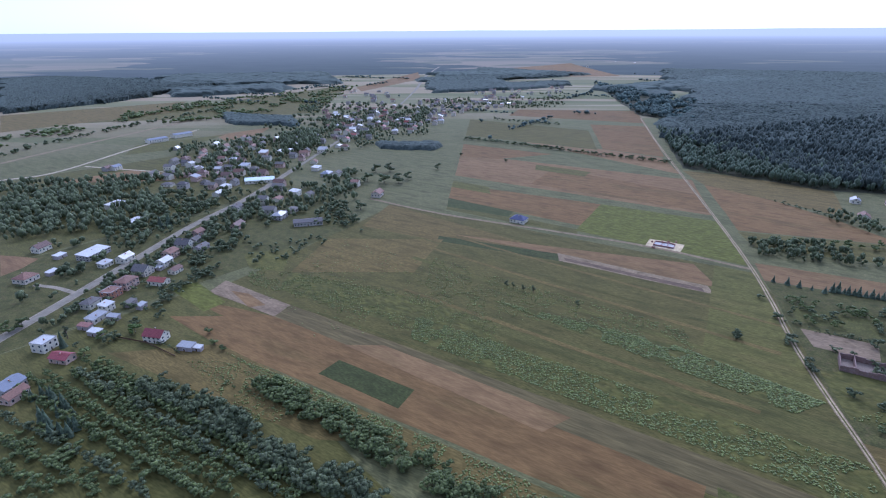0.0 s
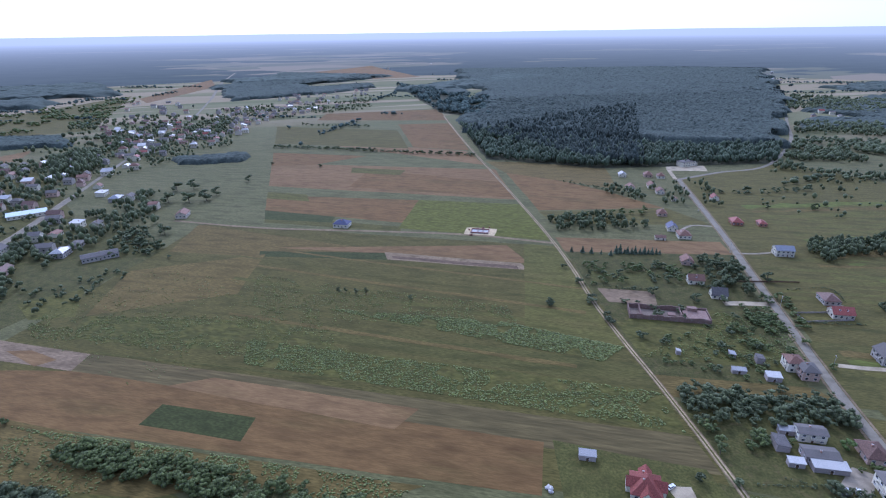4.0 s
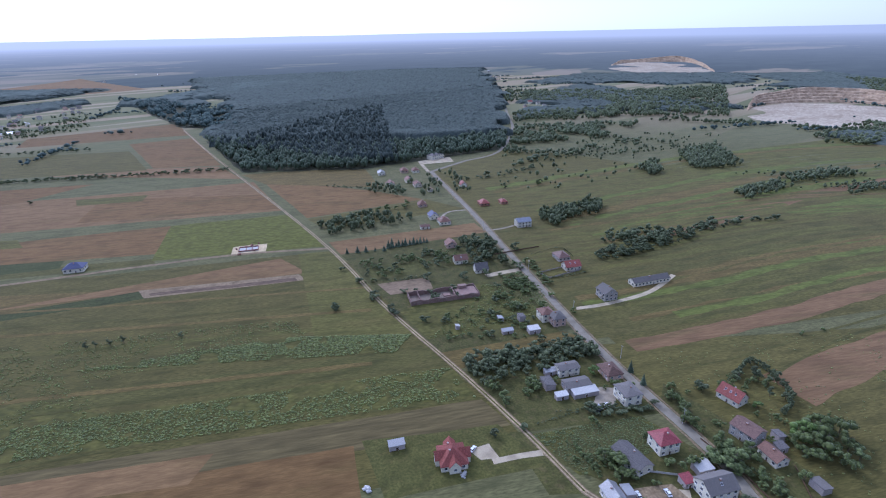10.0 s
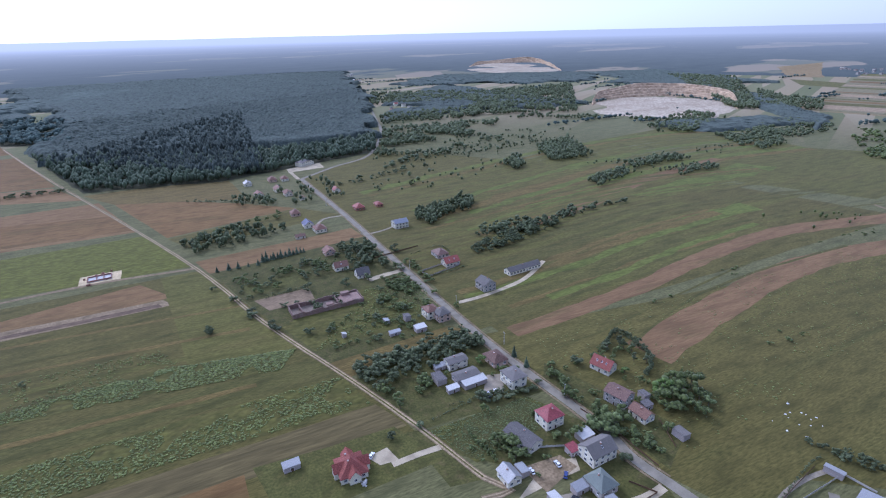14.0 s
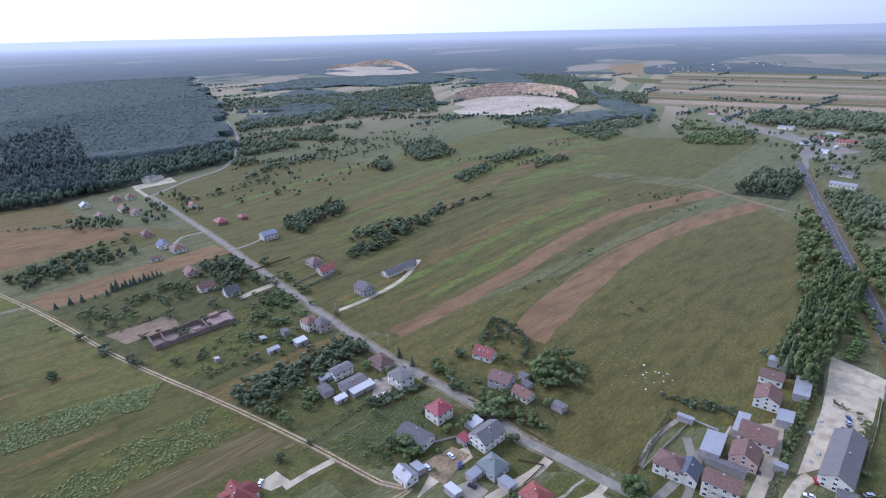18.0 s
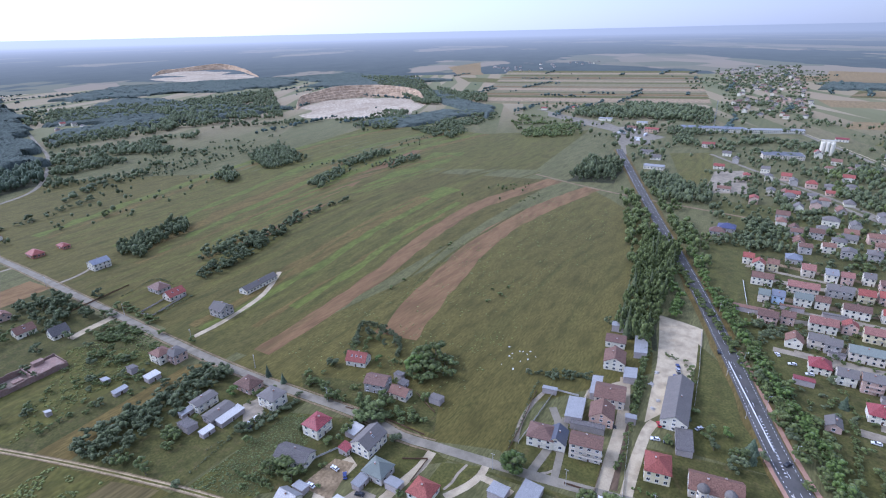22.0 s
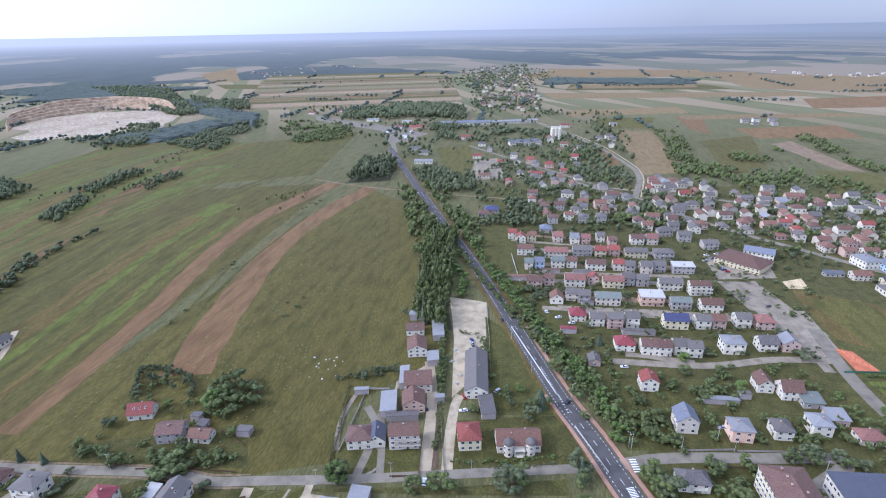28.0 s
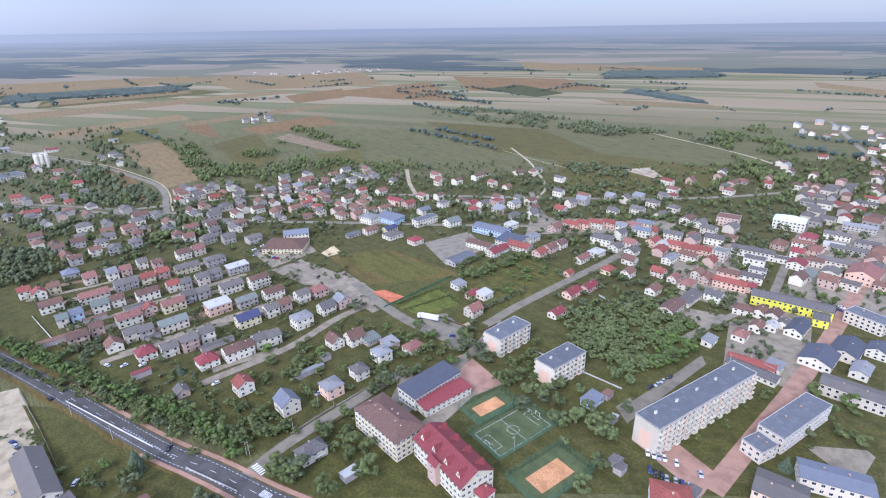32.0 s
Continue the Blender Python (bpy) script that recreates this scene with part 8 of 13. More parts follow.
# ---- the housing estate ----
house(424.3, -201.8, -114, 7.7, 8.5, 6, "gable", 2.6, "white_plaster", "red_tile", 2, balcony=3.1)
house(410.9, -204.1, 155, 7.7, 8.5, 6, "gable", 3, "white_plaster", "red_tile", 2, balcony=3.1)
house(411.4, -215.1, -114, 7.7, 8.5, 6, "gable", 2.4, "yellow_plaster", "pinkish_tile", 2, balcony=3.1)
house(427.6, -238.3, -114, 11.2, 11.3, 4.2, "hip", 3, "grey_plaster", "blue_sheet", 1)
house(401.8, -236.5, -114, 8.6, 9.4, 6, "gable", 3, "cream_plaster", "orange_tile", 2, balcony=3.4)
house(392.3, -248.4, -114, 7.7, 9.4, 6.2, "shed", 1.2, "white_plaster", "zinc_sheet", 2)
house(389, -257.4, -114, 7.7, 9.4, 6.2, "gable", 2.2, "pink_plaster", "orange_tile", 2, balcony=3.1)
house(388.4, -272.2, -114, 6.9, 9.4, 6, "gable", 2.6, "white_plaster", "grey_slate", 2)
house(376.3, -276.5, -114, 6.9, 9.4, 6, "gable", 2.2, "pink_plaster", "plum_sheet", 2)
house(384.9, -195.9, -114, 13.8, 9.4, 6, "gable", 2.6, "white_plaster", "brown_tile", 2, balcony=5.5)
house(370.8, -217.7, -114, 18.9, 9.4, 5.6, "gable", 2.6, "cream_plaster", "orange_tile", 2)
house(366.2, -240, -114, 15.5, 9.4, 5.8, "gable", 2.6, "grey_plaster", "grey_slate", 2, balcony=6.2)
house(359.5, -253.4, -114, 9.5, 9.4, 6, "gable", 2.6, "yellow_plaster", "red_tile", 2, balcony=5)
house(356.6, -264.8, -114, 8.6, 9.4, 6, "gable", 2.6, "pink_plaster", "red_tile", 2, balcony=3.4)
house(372.1, -299.5, -114, 11.2, 9.4, 6, "gable", 2.6, "white_plaster", "plum_sheet", 2, balcony=4.5)
house(367.6, -311.6, -114, 9.5, 10.3, 6, "gable", 3, "cream_plaster", "orange_tile", 2, balcony=3.8)
house(346.6, -279.5, -114, 18.1, 8.5, 5.6, "gable", 2.4, "yellow_plaster", "grey_slate", 2)
house(337, -299.7, -114, 15.5, 9.4, 6, "hip", 2, "grey_plaster", "grey_slate", 2, balcony=6.2)
house(356.7, -185.2, -114, 6.6, 8.1, 6, "gable", 2.6, "cream_plaster", "green_slate", 2, balcony=2.6)
house(354.4, -193.6, -114, 7.4, 8.1, 6.2, "shed", 1, "blue_plaster", "blue_sheet", 2)
house(351.7, -208.6, -114, 10.3, 8.1, 6, "gable", 2.6, "white_plaster", "green_slate", 2)
house(347.9, -218.9, -114, 8.2, 8.1, 6, "gable", 2.6, "white_plaster", "brown_tile", 2)
house(336.2, -234.1, -114, 14.8, 8.1, 6, "gable", 2.6, "white_plaster", "plum_sheet", 2)
house(330.1, -250.9, -114, 8.2, 8.1, 6, "gable", 2.6, "white_plaster", "red_tile", 2)
house(324.2, -257.2, -114, 7.4, 8.1, 6, "gable", 2.6, "grey_plaster", "grey_slate", 2, balcony=3.0)
house(318.3, -268.1, -114, 8.9, 8.9, 6.4, "gable", 2.8, "cream_plaster", "grey_slate", 2, balcony=3.5)
house(316.3, -278.8, -114, 8.9, 8.1, 6, "gable", 2.6, "grey_plaster", "grey_slate", 2, balcony=3.5)
house(307.8, -294.4, -114, 16.3, 8.1, 6.2, "shed", 0.8, "grey_plaster", "pale_sheet", 2)
house(326.5, -174.9, -114, 11.1, 8.9, 5.4, "gable", 2.4, "pink_plaster", "plum_sheet", 2, balcony=4.4)
house(325.4, -186.7, -114, 7.4, 8.1, 6, "gable", 2.4, "pink_plaster", "plum_sheet", 2)
house(317.1, -203.7, -114, 14.8, 8.9, 6, "gable", 2.8, "white_plaster", "orange_tile", 2)
house(314.6, -218.2, 155, 6.6, 8.1, 5.6, "gable", 2.8, "pink_plaster", "red_tile", 2, balcony=2.6)
house(304.8, -228.9, -114, 14.8, 8.1, 6, "gable", 2.8, "yellow_plaster", "orange_tile", 2, balcony=5.9)
house(305.2, -242.1, -114, 8.9, 8.9, 6, "gable", 2.8, "grey_plaster", "grey_slate", 2, balcony=3.5)
house(300, -250.7, -114, 8.9, 8.1, 6, "gable", 2.6, "grey_plaster", "grey_slate", 2, balcony=3.5)
house(287.3, -265.8, -114, 16.3, 8.1, 6, "gable", 2.6, "white_plaster", "grey_slate", 2)
house(297.6, -177.6, 155, 8.9, 8.9, 4.4, "gable", 3.4, "white_plaster", "pinkish_tile", 1)
house(297.1, -190.4, -114, 9.6, 8.1, 6, "gable", 2.6, "cream_plaster", "grey_slate", 2, balcony=5)
house(292.2, -196.1, -114, 8.2, 8.1, 6, "gable", 2.6, "grey_plaster", "grey_slate", 2, balcony=3.3)
house(283.5, -209.8, -114, 17, 8.9, 6, "gable", 2.6, "cream_plaster", "green_slate", 2)
house(272.7, -238, -114, 15.6, 9.7, 7, "shed", 1, "peach_plaster", "pale_sheet", 2, balcony=8)
house(260.9, -252.6, -114, 13.3, 8.1, 6, "gable", 2.2, "grey_plaster", "green_slate", 2, balcony=5.3)
house(271.7, -178.9, -114, 10.3, 9.7, 4.6, "hip", 3.6, "white_plaster", "crimson_sheet", 2)
house(261.5, -187, -114, 8.9, 8.9, 5.8, "gable", 2.6, "white_plaster", "grey_slate", 2, balcony=3.5)
house(254.9, -196, -114, 9.6, 8.9, 7.6, "gable", 2.2, "pink_plaster", "grey_slate", 3, balcony=6)
house(252.1, -206.9, -114, 8.2, 8.9, 7.4, "gable", 2, "white_plaster", "grey_slate", 2, balcony=6)
house(241.4, -232, -114, 14.8, 8.9, 6.4, "gable", 3, "yellow_plaster", "navy_tile", 2)
house(231.2, -186.7, -114, 11.1, 9.7, 4.6, "hip", 3.8, "white_plaster", "crimson_sheet", 2)
house(222.5, -198.1, -114, 10.3, 8.9, 6.2, "gable", 3, "white_plaster", "plum_sheet", 2)
house(218.7, -205.1, -114, 7.4, 8.9, 6.2, "gable", 2.6, "white_plaster", "plum_sheet", 2, balcony=3.0)
house(216.2, -215.1, -114, 8.9, 8.9, 6.4, "gable", 2.6, "white_plaster", "grey_slate", 2, balcony=3.5)
house(211.7, -220.5, -114, 8.2, 8.9, 6.4, "gable", 2.6, "white_plaster", "grey_slate", 2, balcony=4)
house(273.9, -280, -114, 14, 8.9, 8, "gable", 2, "white_plaster", "brown_tile", 3, balcony=12)
house(250.9, -269.1, -114, 14, 8.9, 6.4, "gable", 2.6, "white_plaster", "brown_tile", 2)
house(235.6, -248.2, -114, 8.9, 8.9, 6.4, "gable", 2.4, "white_plaster", "grey_slate", 2, balcony=3.5)
house(232.4, -257.3, -114, 8.2, 8.9, 6.4, "gable", 2.4, "pink_plaster", "pinkish_tile", 2)
house(228.7, -273.2, -114, 8.9, 8.9, 6.6, "gable", 2.4, "white_plaster", "grey_slate", 2, balcony=6)
house(222.4, -284.8, -114, 11.1, 9.7, 5.4, "hip", 3.2, "pink_plaster", "orange_tile", 2)
house(207.2, -244.3, -114, 12, 9.9, 7.4, "hip", 1.4, "white_plaster", "zinc_sheet", 2, balcony=4.8)
house(202.4, -265.2, -114, 10.3, 8.9, 5.4, "gable", 3.4, "white_plaster", "dark_felt", 2, balcony=5)
house(197.8, -277.4, 155, 9.6, 9.7, 5.6, "gable", 3.2, "pink_plaster", "zinc_sheet", 2, balcony=3.9)
house(223, -160.5, 155, 7.4, 6.5, 3.2, "gable", 2, "pink_plaster", "grey_slate", 1)
house(194.1, -175.5, 155, 8.9, 8.9, 6, "gable", 2.6, "white_plaster", "red_tile", 2, balcony=4)
house(162.1, -171.9, 155, 10.3, 9.7, 6.8, "gable", 3.6, "cream_plaster", "blue_sheet", 2, balcony=4)
house(148.5, -191.4, 155, 9.6, 9.7, 6.6, "hip", 1.8, "peach_plaster", "zinc_sheet", 2)
house(143, -210.5, 155, 8.9, 8.1, 5.4, "hip", 2, "white_plaster", "grey_slate", 2, balcony=3.5)
house(139.4, -229.4, 155, 9.6, 8.9, 6.2, "hip", 1.6, "white_plaster", "zinc_sheet", 2, balcony=3.9)
house(173.4, -231.8, 155, 9.6, 8.1, 5, "gable", 3.4, "white_plaster", "brown_tile", 2)
house(164.1, -239.5, -114, 10.3, 9.7, 5.4, "gable", 4, "white_plaster", "brown_tile", 2, balcony=4.1)
house(155, -243.6, -114, 9.6, 8.1, 3.4, "shed", 1, "grey_plaster", "green_slate", 1)
house(141.3, -243.3, -114, 8.9, 8.1, 3.6, "shed", 1, "pink_plaster", "zinc_sheet", 1)
house(126.6, -245.6, -114, 11.1, 8.1, 3.4, "hip", 2.4, "cream_plaster", "orange_tile", 1)
house(131.4, -149.5, -114, 12.6, 8.1, 4.8, "hip", 3.2, "white_plaster", "dark_felt", 2, balcony=6)
hut(338.4, -170.9, 66, 24, 6, 2.8, "pinkish_tile", "shed", "block_wall", "shed", 0.6)
hut(258.2, -164.3, 66, 9.8, 4.9, 2.8, "crimson_sheet", "shed", "block_wall", "shed", 0.6)
hut(170.1, -216.7, 66, 5.7, 4.1, 2.8, "grey_slate", "shed", "block_wall", "shed", 0.6)
hut(170.8, -202.1, 66, 17, 4, 2.4, "zinc_sheet", "shed", "block_wall", "shed", 0.6)
hut(332.2, -219.4, 66, 14, 4, 2.6, "grey_slate", "shed", "block_wall", "shed", 0.6)
hut(283.1, -240.3, 66, 9.8, 3.3, 2.6, "zinc_sheet", "shed", "block_wall", "shed", 0.6)
hut(342.5, -197.6, 66, 14, 4, 2.6, "pinkish_tile", "shed", "block_wall", "shed", 0.6)
hut(241.2, -204.4, 66, 20, 4, 2.6, "grey_slate", "shed", "block_wall", "shed", 0.6)
hut(285.5, -195.4, 66, 8.2, 4.1, 2.6, "dark_felt", "shed", "block_wall", "shed", 0.6)
house(303.1, -350.4, -159, 35.2, 26, 4.6, "hip", 4, "yellow_plaster", "brown_tile", 2, name='supermarket', category='shop', sides=(0, 3), chimneys=0, where='by its car park')
house(311.8, -375.5, -140.3, 22.3, 14, 5.4, "gable", 2.4, "white_plaster", "blue_sheet", 2, name='shop', category='shop', where='behind the car park')

# ---- the school, the blocks of flats and the public buildings ----
house(104.7, -175.2, 155.3, 32.6, 17, 11, "hip", 3.2, "yellow_plaster", "plum_sheet", 4, name='school', category='school', label='cream three-storey school with a plum hipped roof', wide=1.7, pitch=2.6, chimneys=7, door=False)
dormer_school(68.8, -165.9, 148.4, 35)
house(100.6, -212.7, -112.9, 32.6, 13, 7.5, "shed", 0.8, "white_plaster", "anthracite_sheet", 2, name='gymnasium', category='hall', label='white school gymnasium with a dark sheet roof', wide=1.6, pitch=2.2, chimneys=0, door=False)
house(90.6, -208, -118.7, 29.9, 9, 4.5, "shed", 0.8, "white_plaster", "crimson_sheet", 2, name='gym_annex', category='hall', label='low white gymnasium annex with a crimson sheet roof', chimneys=0, door=False)
flats(75.6, -272.1, -114.8, 27.7, 13, 11.6, 4)
flats(39.6, -253.8, -118.8, 26.8, 13, 12.2, 4)
flats(-29.3, -243.1, -124.8, 76.5, 13, 15, 5)
house(-72.1, -251.2, -125.2, 42.7, 12, 8.6, "flat", 0, "cream_plaster", "bitumen", 3, name='public_building', category='public building', chimneys=2, door=False, pitch=2.8, wide=1.5, where='on the street')
house(-55.2, -227.4, 138.4, 9.8, 11, 6.4, "flat", 0, "cream_plaster", "bitumen", 2, name='public_building', category='public building', chimneys=2, door=False, pitch=2.8, wide=1.5, where='on the street')
house(-103.7, -288.2, 161.2, 28.3, 12, 6.6, "gable", 1.2, "cream_plaster", "grey_slate", 2, name='public_building', category='public building', chimneys=2, door=False, pitch=2.8, wide=1.5, where='on the street')
house(-81.7, -216.9, 177.5, 25.9, 12, 6.2, "gable", 1.2, "cream_plaster", "blue_sheet", 2, name='public_building', category='public building', chimneys=2, door=False, pitch=2.8, wide=1.5, where='on the street')
house(-59.1, -198.2, 165.6, 17.9, 14, 9, "gable", 1.6, "peach_plaster", "grey_slate", 3, name='public_building', category='public building', chimneys=2, door=False, pitch=2.8, wide=1.5, where='on the street')
house(-19.4, -181.5, -174.7, 15.3, 13, 6, "hip", 2.4, "white_plaster", "red_tile", 2, where='beside the car park')
house(-130.5, -376.8, 141.1, 22.2, 12, 8, "flat", 0, "cream_plaster", "bitumen", 3, name='public_building', category='public building', chimneys=2, door=False, pitch=2.8, wide=1.5, where='on the street')
house(19.2, -235.2, -114, 11.2, 6.9, 3.2, "shed", 0.6, "blue_plaster", "blue_sheet", 1)
house(107.3, -299, -114, 10.3, 8.6, 5.4, "gable", 3.6, "cream_plaster", "orange_tile", 2, balcony=4.1)
house(131.5, -333.3, -114, 9.5, 7.7, 4, "shed", 0.8, "white_plaster", "zinc_sheet", 1)
house(116.9, -322.9, -114, 9.5, 6, 3.6, "gable", 2, "pink_plaster", "crimson_sheet", 1)
house(108.2, -325.1, -114, 9.5, 7.7, 4.4, "shed", 0.8, "white_plaster", "pale_sheet", 1)
house(51.6, -157.5, -114, 6.9, 6.9, 4, "hip", 2, "white_plaster", "crimson_sheet", 1)
hut(12.6, -243, 66, 5.7, 4.1, 2.8, "pinkish_tile", "shed", "block_wall", "shed", 0.6)
hut(0.9, -192.8, 66, 4.9, 4.1, 3, "dark_felt", "shed", "block_wall", "shed", 0.6)
hut(7.6, -225, 66, 4.9, 3.3, 2.6, "pale_sheet", "shed", "block_wall", "shed", 0.6)
hut(3.2, -196.5, 66, 4.9, 4.9, 3, "dark_felt", "shed", "block_wall", "shed", 0.6)
hut(-27.7, -190, 66, 6.6, 4.9, 3, "dark_felt", "shed", "block_wall", "shed", 0.6)
hut(108.4, -146.1, 66, 8.2, 4.9, 3, "pale_sheet", "shed", "block_wall", "shed", 0.6)

# ---- the town centre ----
house(90, -477.8, -114, 12, 9, 5.6, "gable", 2.4, "pink_plaster", "pinkish_tile", 2)
house(77, -490.7, 166, 14, 9, 5.8, "gable", 2.2, "peach_plaster", "red_tile", 2, balcony=5.6)
house(66.7, -496.3, 166, 12, 9, 5.8, "gable", 2.2, "peach_plaster", "red_tile", 2, balcony=4.8)
house(55.4, -502.3, 166, 14, 9, 5.8, "gable", 2.2, "white_plaster", "red_tile", 2, balcony=5.6)
house(44.3, -506.5, 166, 13, 9, 5.8, "gable", 2.2, "peach_plaster", "red_tile", 2, balcony=5.2)
house(32, -502.7, 166, 10, 9, 5.8, "gable", 2, "white_plaster", "zinc_sheet", 2, balcony=4.0)
house(21.6, -506.7, 166, 13, 9, 5.8, "gable", 2.2, "peach_plaster", "orange_tile", 2, balcony=5.2)
house(12.2, -516.1, 166, 15, 9, 6.2, "gable", 2.2, "yellow_plaster", "blue_sheet", 2, balcony=6.0)
house(44.6, -460.6, 166, 18, 10, 6.4, "shed", 1, "white_plaster", "grey_slate", 2)
house(13.3, -495.1, 166, 16, 11, 6.6, "gable", 2.2, "white_plaster", "blue_sheet", 2)
house(5.1, -500.1, -114, 10, 9, 5, "gable", 2.4, "white_plaster", "red_tile", 2)
house(2.3, -473.1, -114, 13, 9, 5.4, "gable", 2.4, "peach_plaster", "red_tile", 2)
house(-6.2, -469.3, -114, 9, 9, 5.4, "gable", 2, "white_plaster", "pale_sheet", 2, balcony=3.6)
house(-16.6, -470.1, 166, 16, 9, 5.6, "gable", 2.4, "peach_plaster", "red_tile", 2)
house(-27.3, -464.7, 166, 13, 9, 5.6, "gable", 2.4, "peach_plaster", "red_tile", 2, balcony=5.2)
house(-37.4, -465.9, 166, 13, 9, 5.6, "gable", 2.4, "peach_plaster", "red_tile", 2, balcony=5.2)
house(-13.3, -496.9, 166, 15, 9, 5.4, "gable", 2.2, "white_plaster", "dark_felt", 2, balcony=6.0)
house(-46.6, -496.5, 166, 15, 10, 6, "shed", 1, "white_plaster", "grey_slate", 2)
house(-50, -460.2, -114, 10, 10, 8.4, "flat", 0, "cream_plaster", "green_slate", 3)
house(31.6, -449.3, -114, 10, 9, 4.6, "gable", 2.4, "white_plaster", "grey_slate", 2)
house(17.8, -445.2, -114, 11, 9, 4.6, "gable", 2.4, "white_plaster", "grey_slate", 2)
house(17.8, -425.1, 155, 10.3, 8.6, 4.4, "gable", 3.4, "white_plaster", "brown_tile", 1)
house(32, -400.2, -114, 9.5, 8.6, 4, "hip", 3, "yellow_plaster", "red_tile", 1)
house(16.8, -399.9, -114, 10.3, 7.7, 4.4, "gable", 2.6, "white_plaster", "pinkish_tile", 1)
house(45.2, -431.9, -114, 13, 10, 4.6, "hip", 2, "white_plaster", "pale_sheet", 2)
house(54.6, -415, -114, 13.8, 6.9, 4.2, "gable", 2.2, "white_plaster", "orange_tile", 1)
house(89.3, -412.1, -114, 10.3, 8.6, 5.4, "gable", 2.6, "pink_plaster", "red_tile", 2, balcony=4.1)
house(84, -427, -114, 11, 9, 5, "gable", 2.6, "pink_plaster", "pinkish_tile", 2)
house(77.7, -439.2, -114, 11, 9, 5, "gable", 2.4, "white_plaster", "plum_sheet", 2)
house(59.8, -384.4, -114, 6.9, 6, 3, "gable", 2, "peach_plaster", "red_tile", 1)
house(51.1, -351.1, -114, 13.8, 7.7, 4, "gable", 2.4, "peach_plaster", "crimson_sheet", 1)
house(41.2, -364.7, -114, 12.9, 6.9, 4, "gable", 2.4, "pink_plaster", "crimson_sheet", 1)
house(55.1, -318.4, -114, 11.2, 6.9, 3.4, "gable", 2.2, "white_plaster", "crimson_sheet", 1)
house(-4.9, -409.1, 155, 10.3, 7.7, 4.6, "gable", 2.8, "cream_plaster", "red_tile", 2)
house(-16, -402.5, -114, 8.6, 6.9, 4, "gable", 2.4, "cream_plaster", "orange_tile", 1)
house(-25, -394.7, -114, 11.2, 8.6, 4.6, "hip", 3, "cream_plaster", "orange_tile", 2)
house(-12.1, -439.7, -114, 14, 8, 4.8, "gable", 1.6, "white_plaster", "zinc_sheet", 2)
house(-38.2, -409.5, -114, 10.3, 6.9, 5, "gable", 2, "pink_plaster", "pinkish_tile", 2)
house(-32.5, -417, -114, 9.5, 6.9, 5, "gable", 2, "cream_plaster", "pinkish_tile", 2)
house(-2.9, -377.1, -114, 11.2, 7.7, 4, "gable", 2.2, "white_plaster", "pinkish_tile", 1)
house(-16, -354.9, -114, 20, 10, 4, "gable", 2, "cream_plaster", "plum_sheet", 1)
house(-27.4, -373.2, -114, 24, 8, 3.6, "shed", 0.8, "white_plaster", "grey_slate", 1)
house(-42.6, -381.7, 155, 11.2, 8.6, 5, "gable", 2.6, "white_plaster", "dark_felt", 2)
house(-54.1, -423.6, 166, 15.5, 6.9, 5.4, "gable", 2, "peach_plaster", "brown_tile", 2, balcony=6.2)
house(-53.9, -405.7, 166, 22, 8, 5.4, "gable", 2, "peach_plaster", "red_tile", 2)
house(-66, -405.2, 166, 9.5, 7.7, 5, "gable", 2, "pink_plaster", "crimson_sheet", 2)
house(-69.3, -423.1, 166, 15.5, 7.7, 5.4, "gable", 1.8, "white_plaster", "dark_felt", 2, balcony=6.2)
house(-59.9, -367.1, 166, 12, 7.7, 4.6, "hip", 2.2, "white_plaster", "brown_tile", 2)
house(-69.9, -368.1, -114, 9.5, 6.9, 4.4, "gable", 2, "white_plaster", "pinkish_tile", 1)
house(-77.9, -366.4, -114, 10.3, 7.7, 4.4, "gable", 2, "white_plaster", "plum_sheet", 1)
house(-98.1, -505.4, -114, 13, 11, 5, "hip", 3, "pink_plaster", "pinkish_tile", 2)
house(-74.4, -456.1, 166, 15, 10, 7, "flat", 0, "white_plaster", "grey_slate", 2)
house(-74.9, -437.9, 166, 12, 8, 5, "flat", 0, "white_plaster", "grey_slate", 2)
house(-92.7, -473.2, 166, 16, 8, 3.6, "flat", 0, "white_plaster", "grey_slate", 1)
house(-61.2, -554.6, 166, 19, 15, 8.4, "flat", 0, "pink_plaster", "pinkish_tile", 3)
house(-25.4, -544.8, -114, 15, 10, 6, "gable", 2.4, "white_plaster", "plum_sheet", 2)
house(-36.5, -539, -114, 13, 9, 5, "gable", 2.4, "white_plaster", "grey_slate", 2)
house(-113.2, -564.3, 166, 26, 18, 9, "hip", 3.4, "white_plaster", "mint_sheet", 3, name='hall', chimneys=0)
house(-124, -531.8, -114, 13, 12, 5.4, "hip", 2.8, "pink_plaster", "crimson_sheet", 2)
house(-122.5, -500.5, -114, 15, 11, 5.4, "hip", 2.4, "peach_plaster", "orange_tile", 2, balcony=6.0)
house(-116.3, -514.6, 166, 15, 8, 4.6, "gable", 2, "white_plaster", "pinkish_tile", 2)
house(-139.8, -517.2, 166, 15, 9, 4.4, "shed", 0.8, "white_plaster", "pale_sheet", 1)
house(-148.2, -547.9, 166, 20, 10, 5, "gable", 1.8, "white_plaster", "grey_slate", 2)
house(-172, -578.9, 166, 26, 10, 5, "gable", 1.6, "grey_plaster", "zinc_sheet", 2)
house(-149, -511.5, 166, 26, 9, 5, "gable", 1.6, "grey_plaster", "grey_slate", 2)
house(-167.1, -532, 166, 18, 9, 5, "gable", 1.6, "grey_plaster", "grey_slate", 2)
house(-105, -463.7, -114, 12, 12, 4.8, "gable", 2.4, "white_plaster", "crimson_sheet", 2)
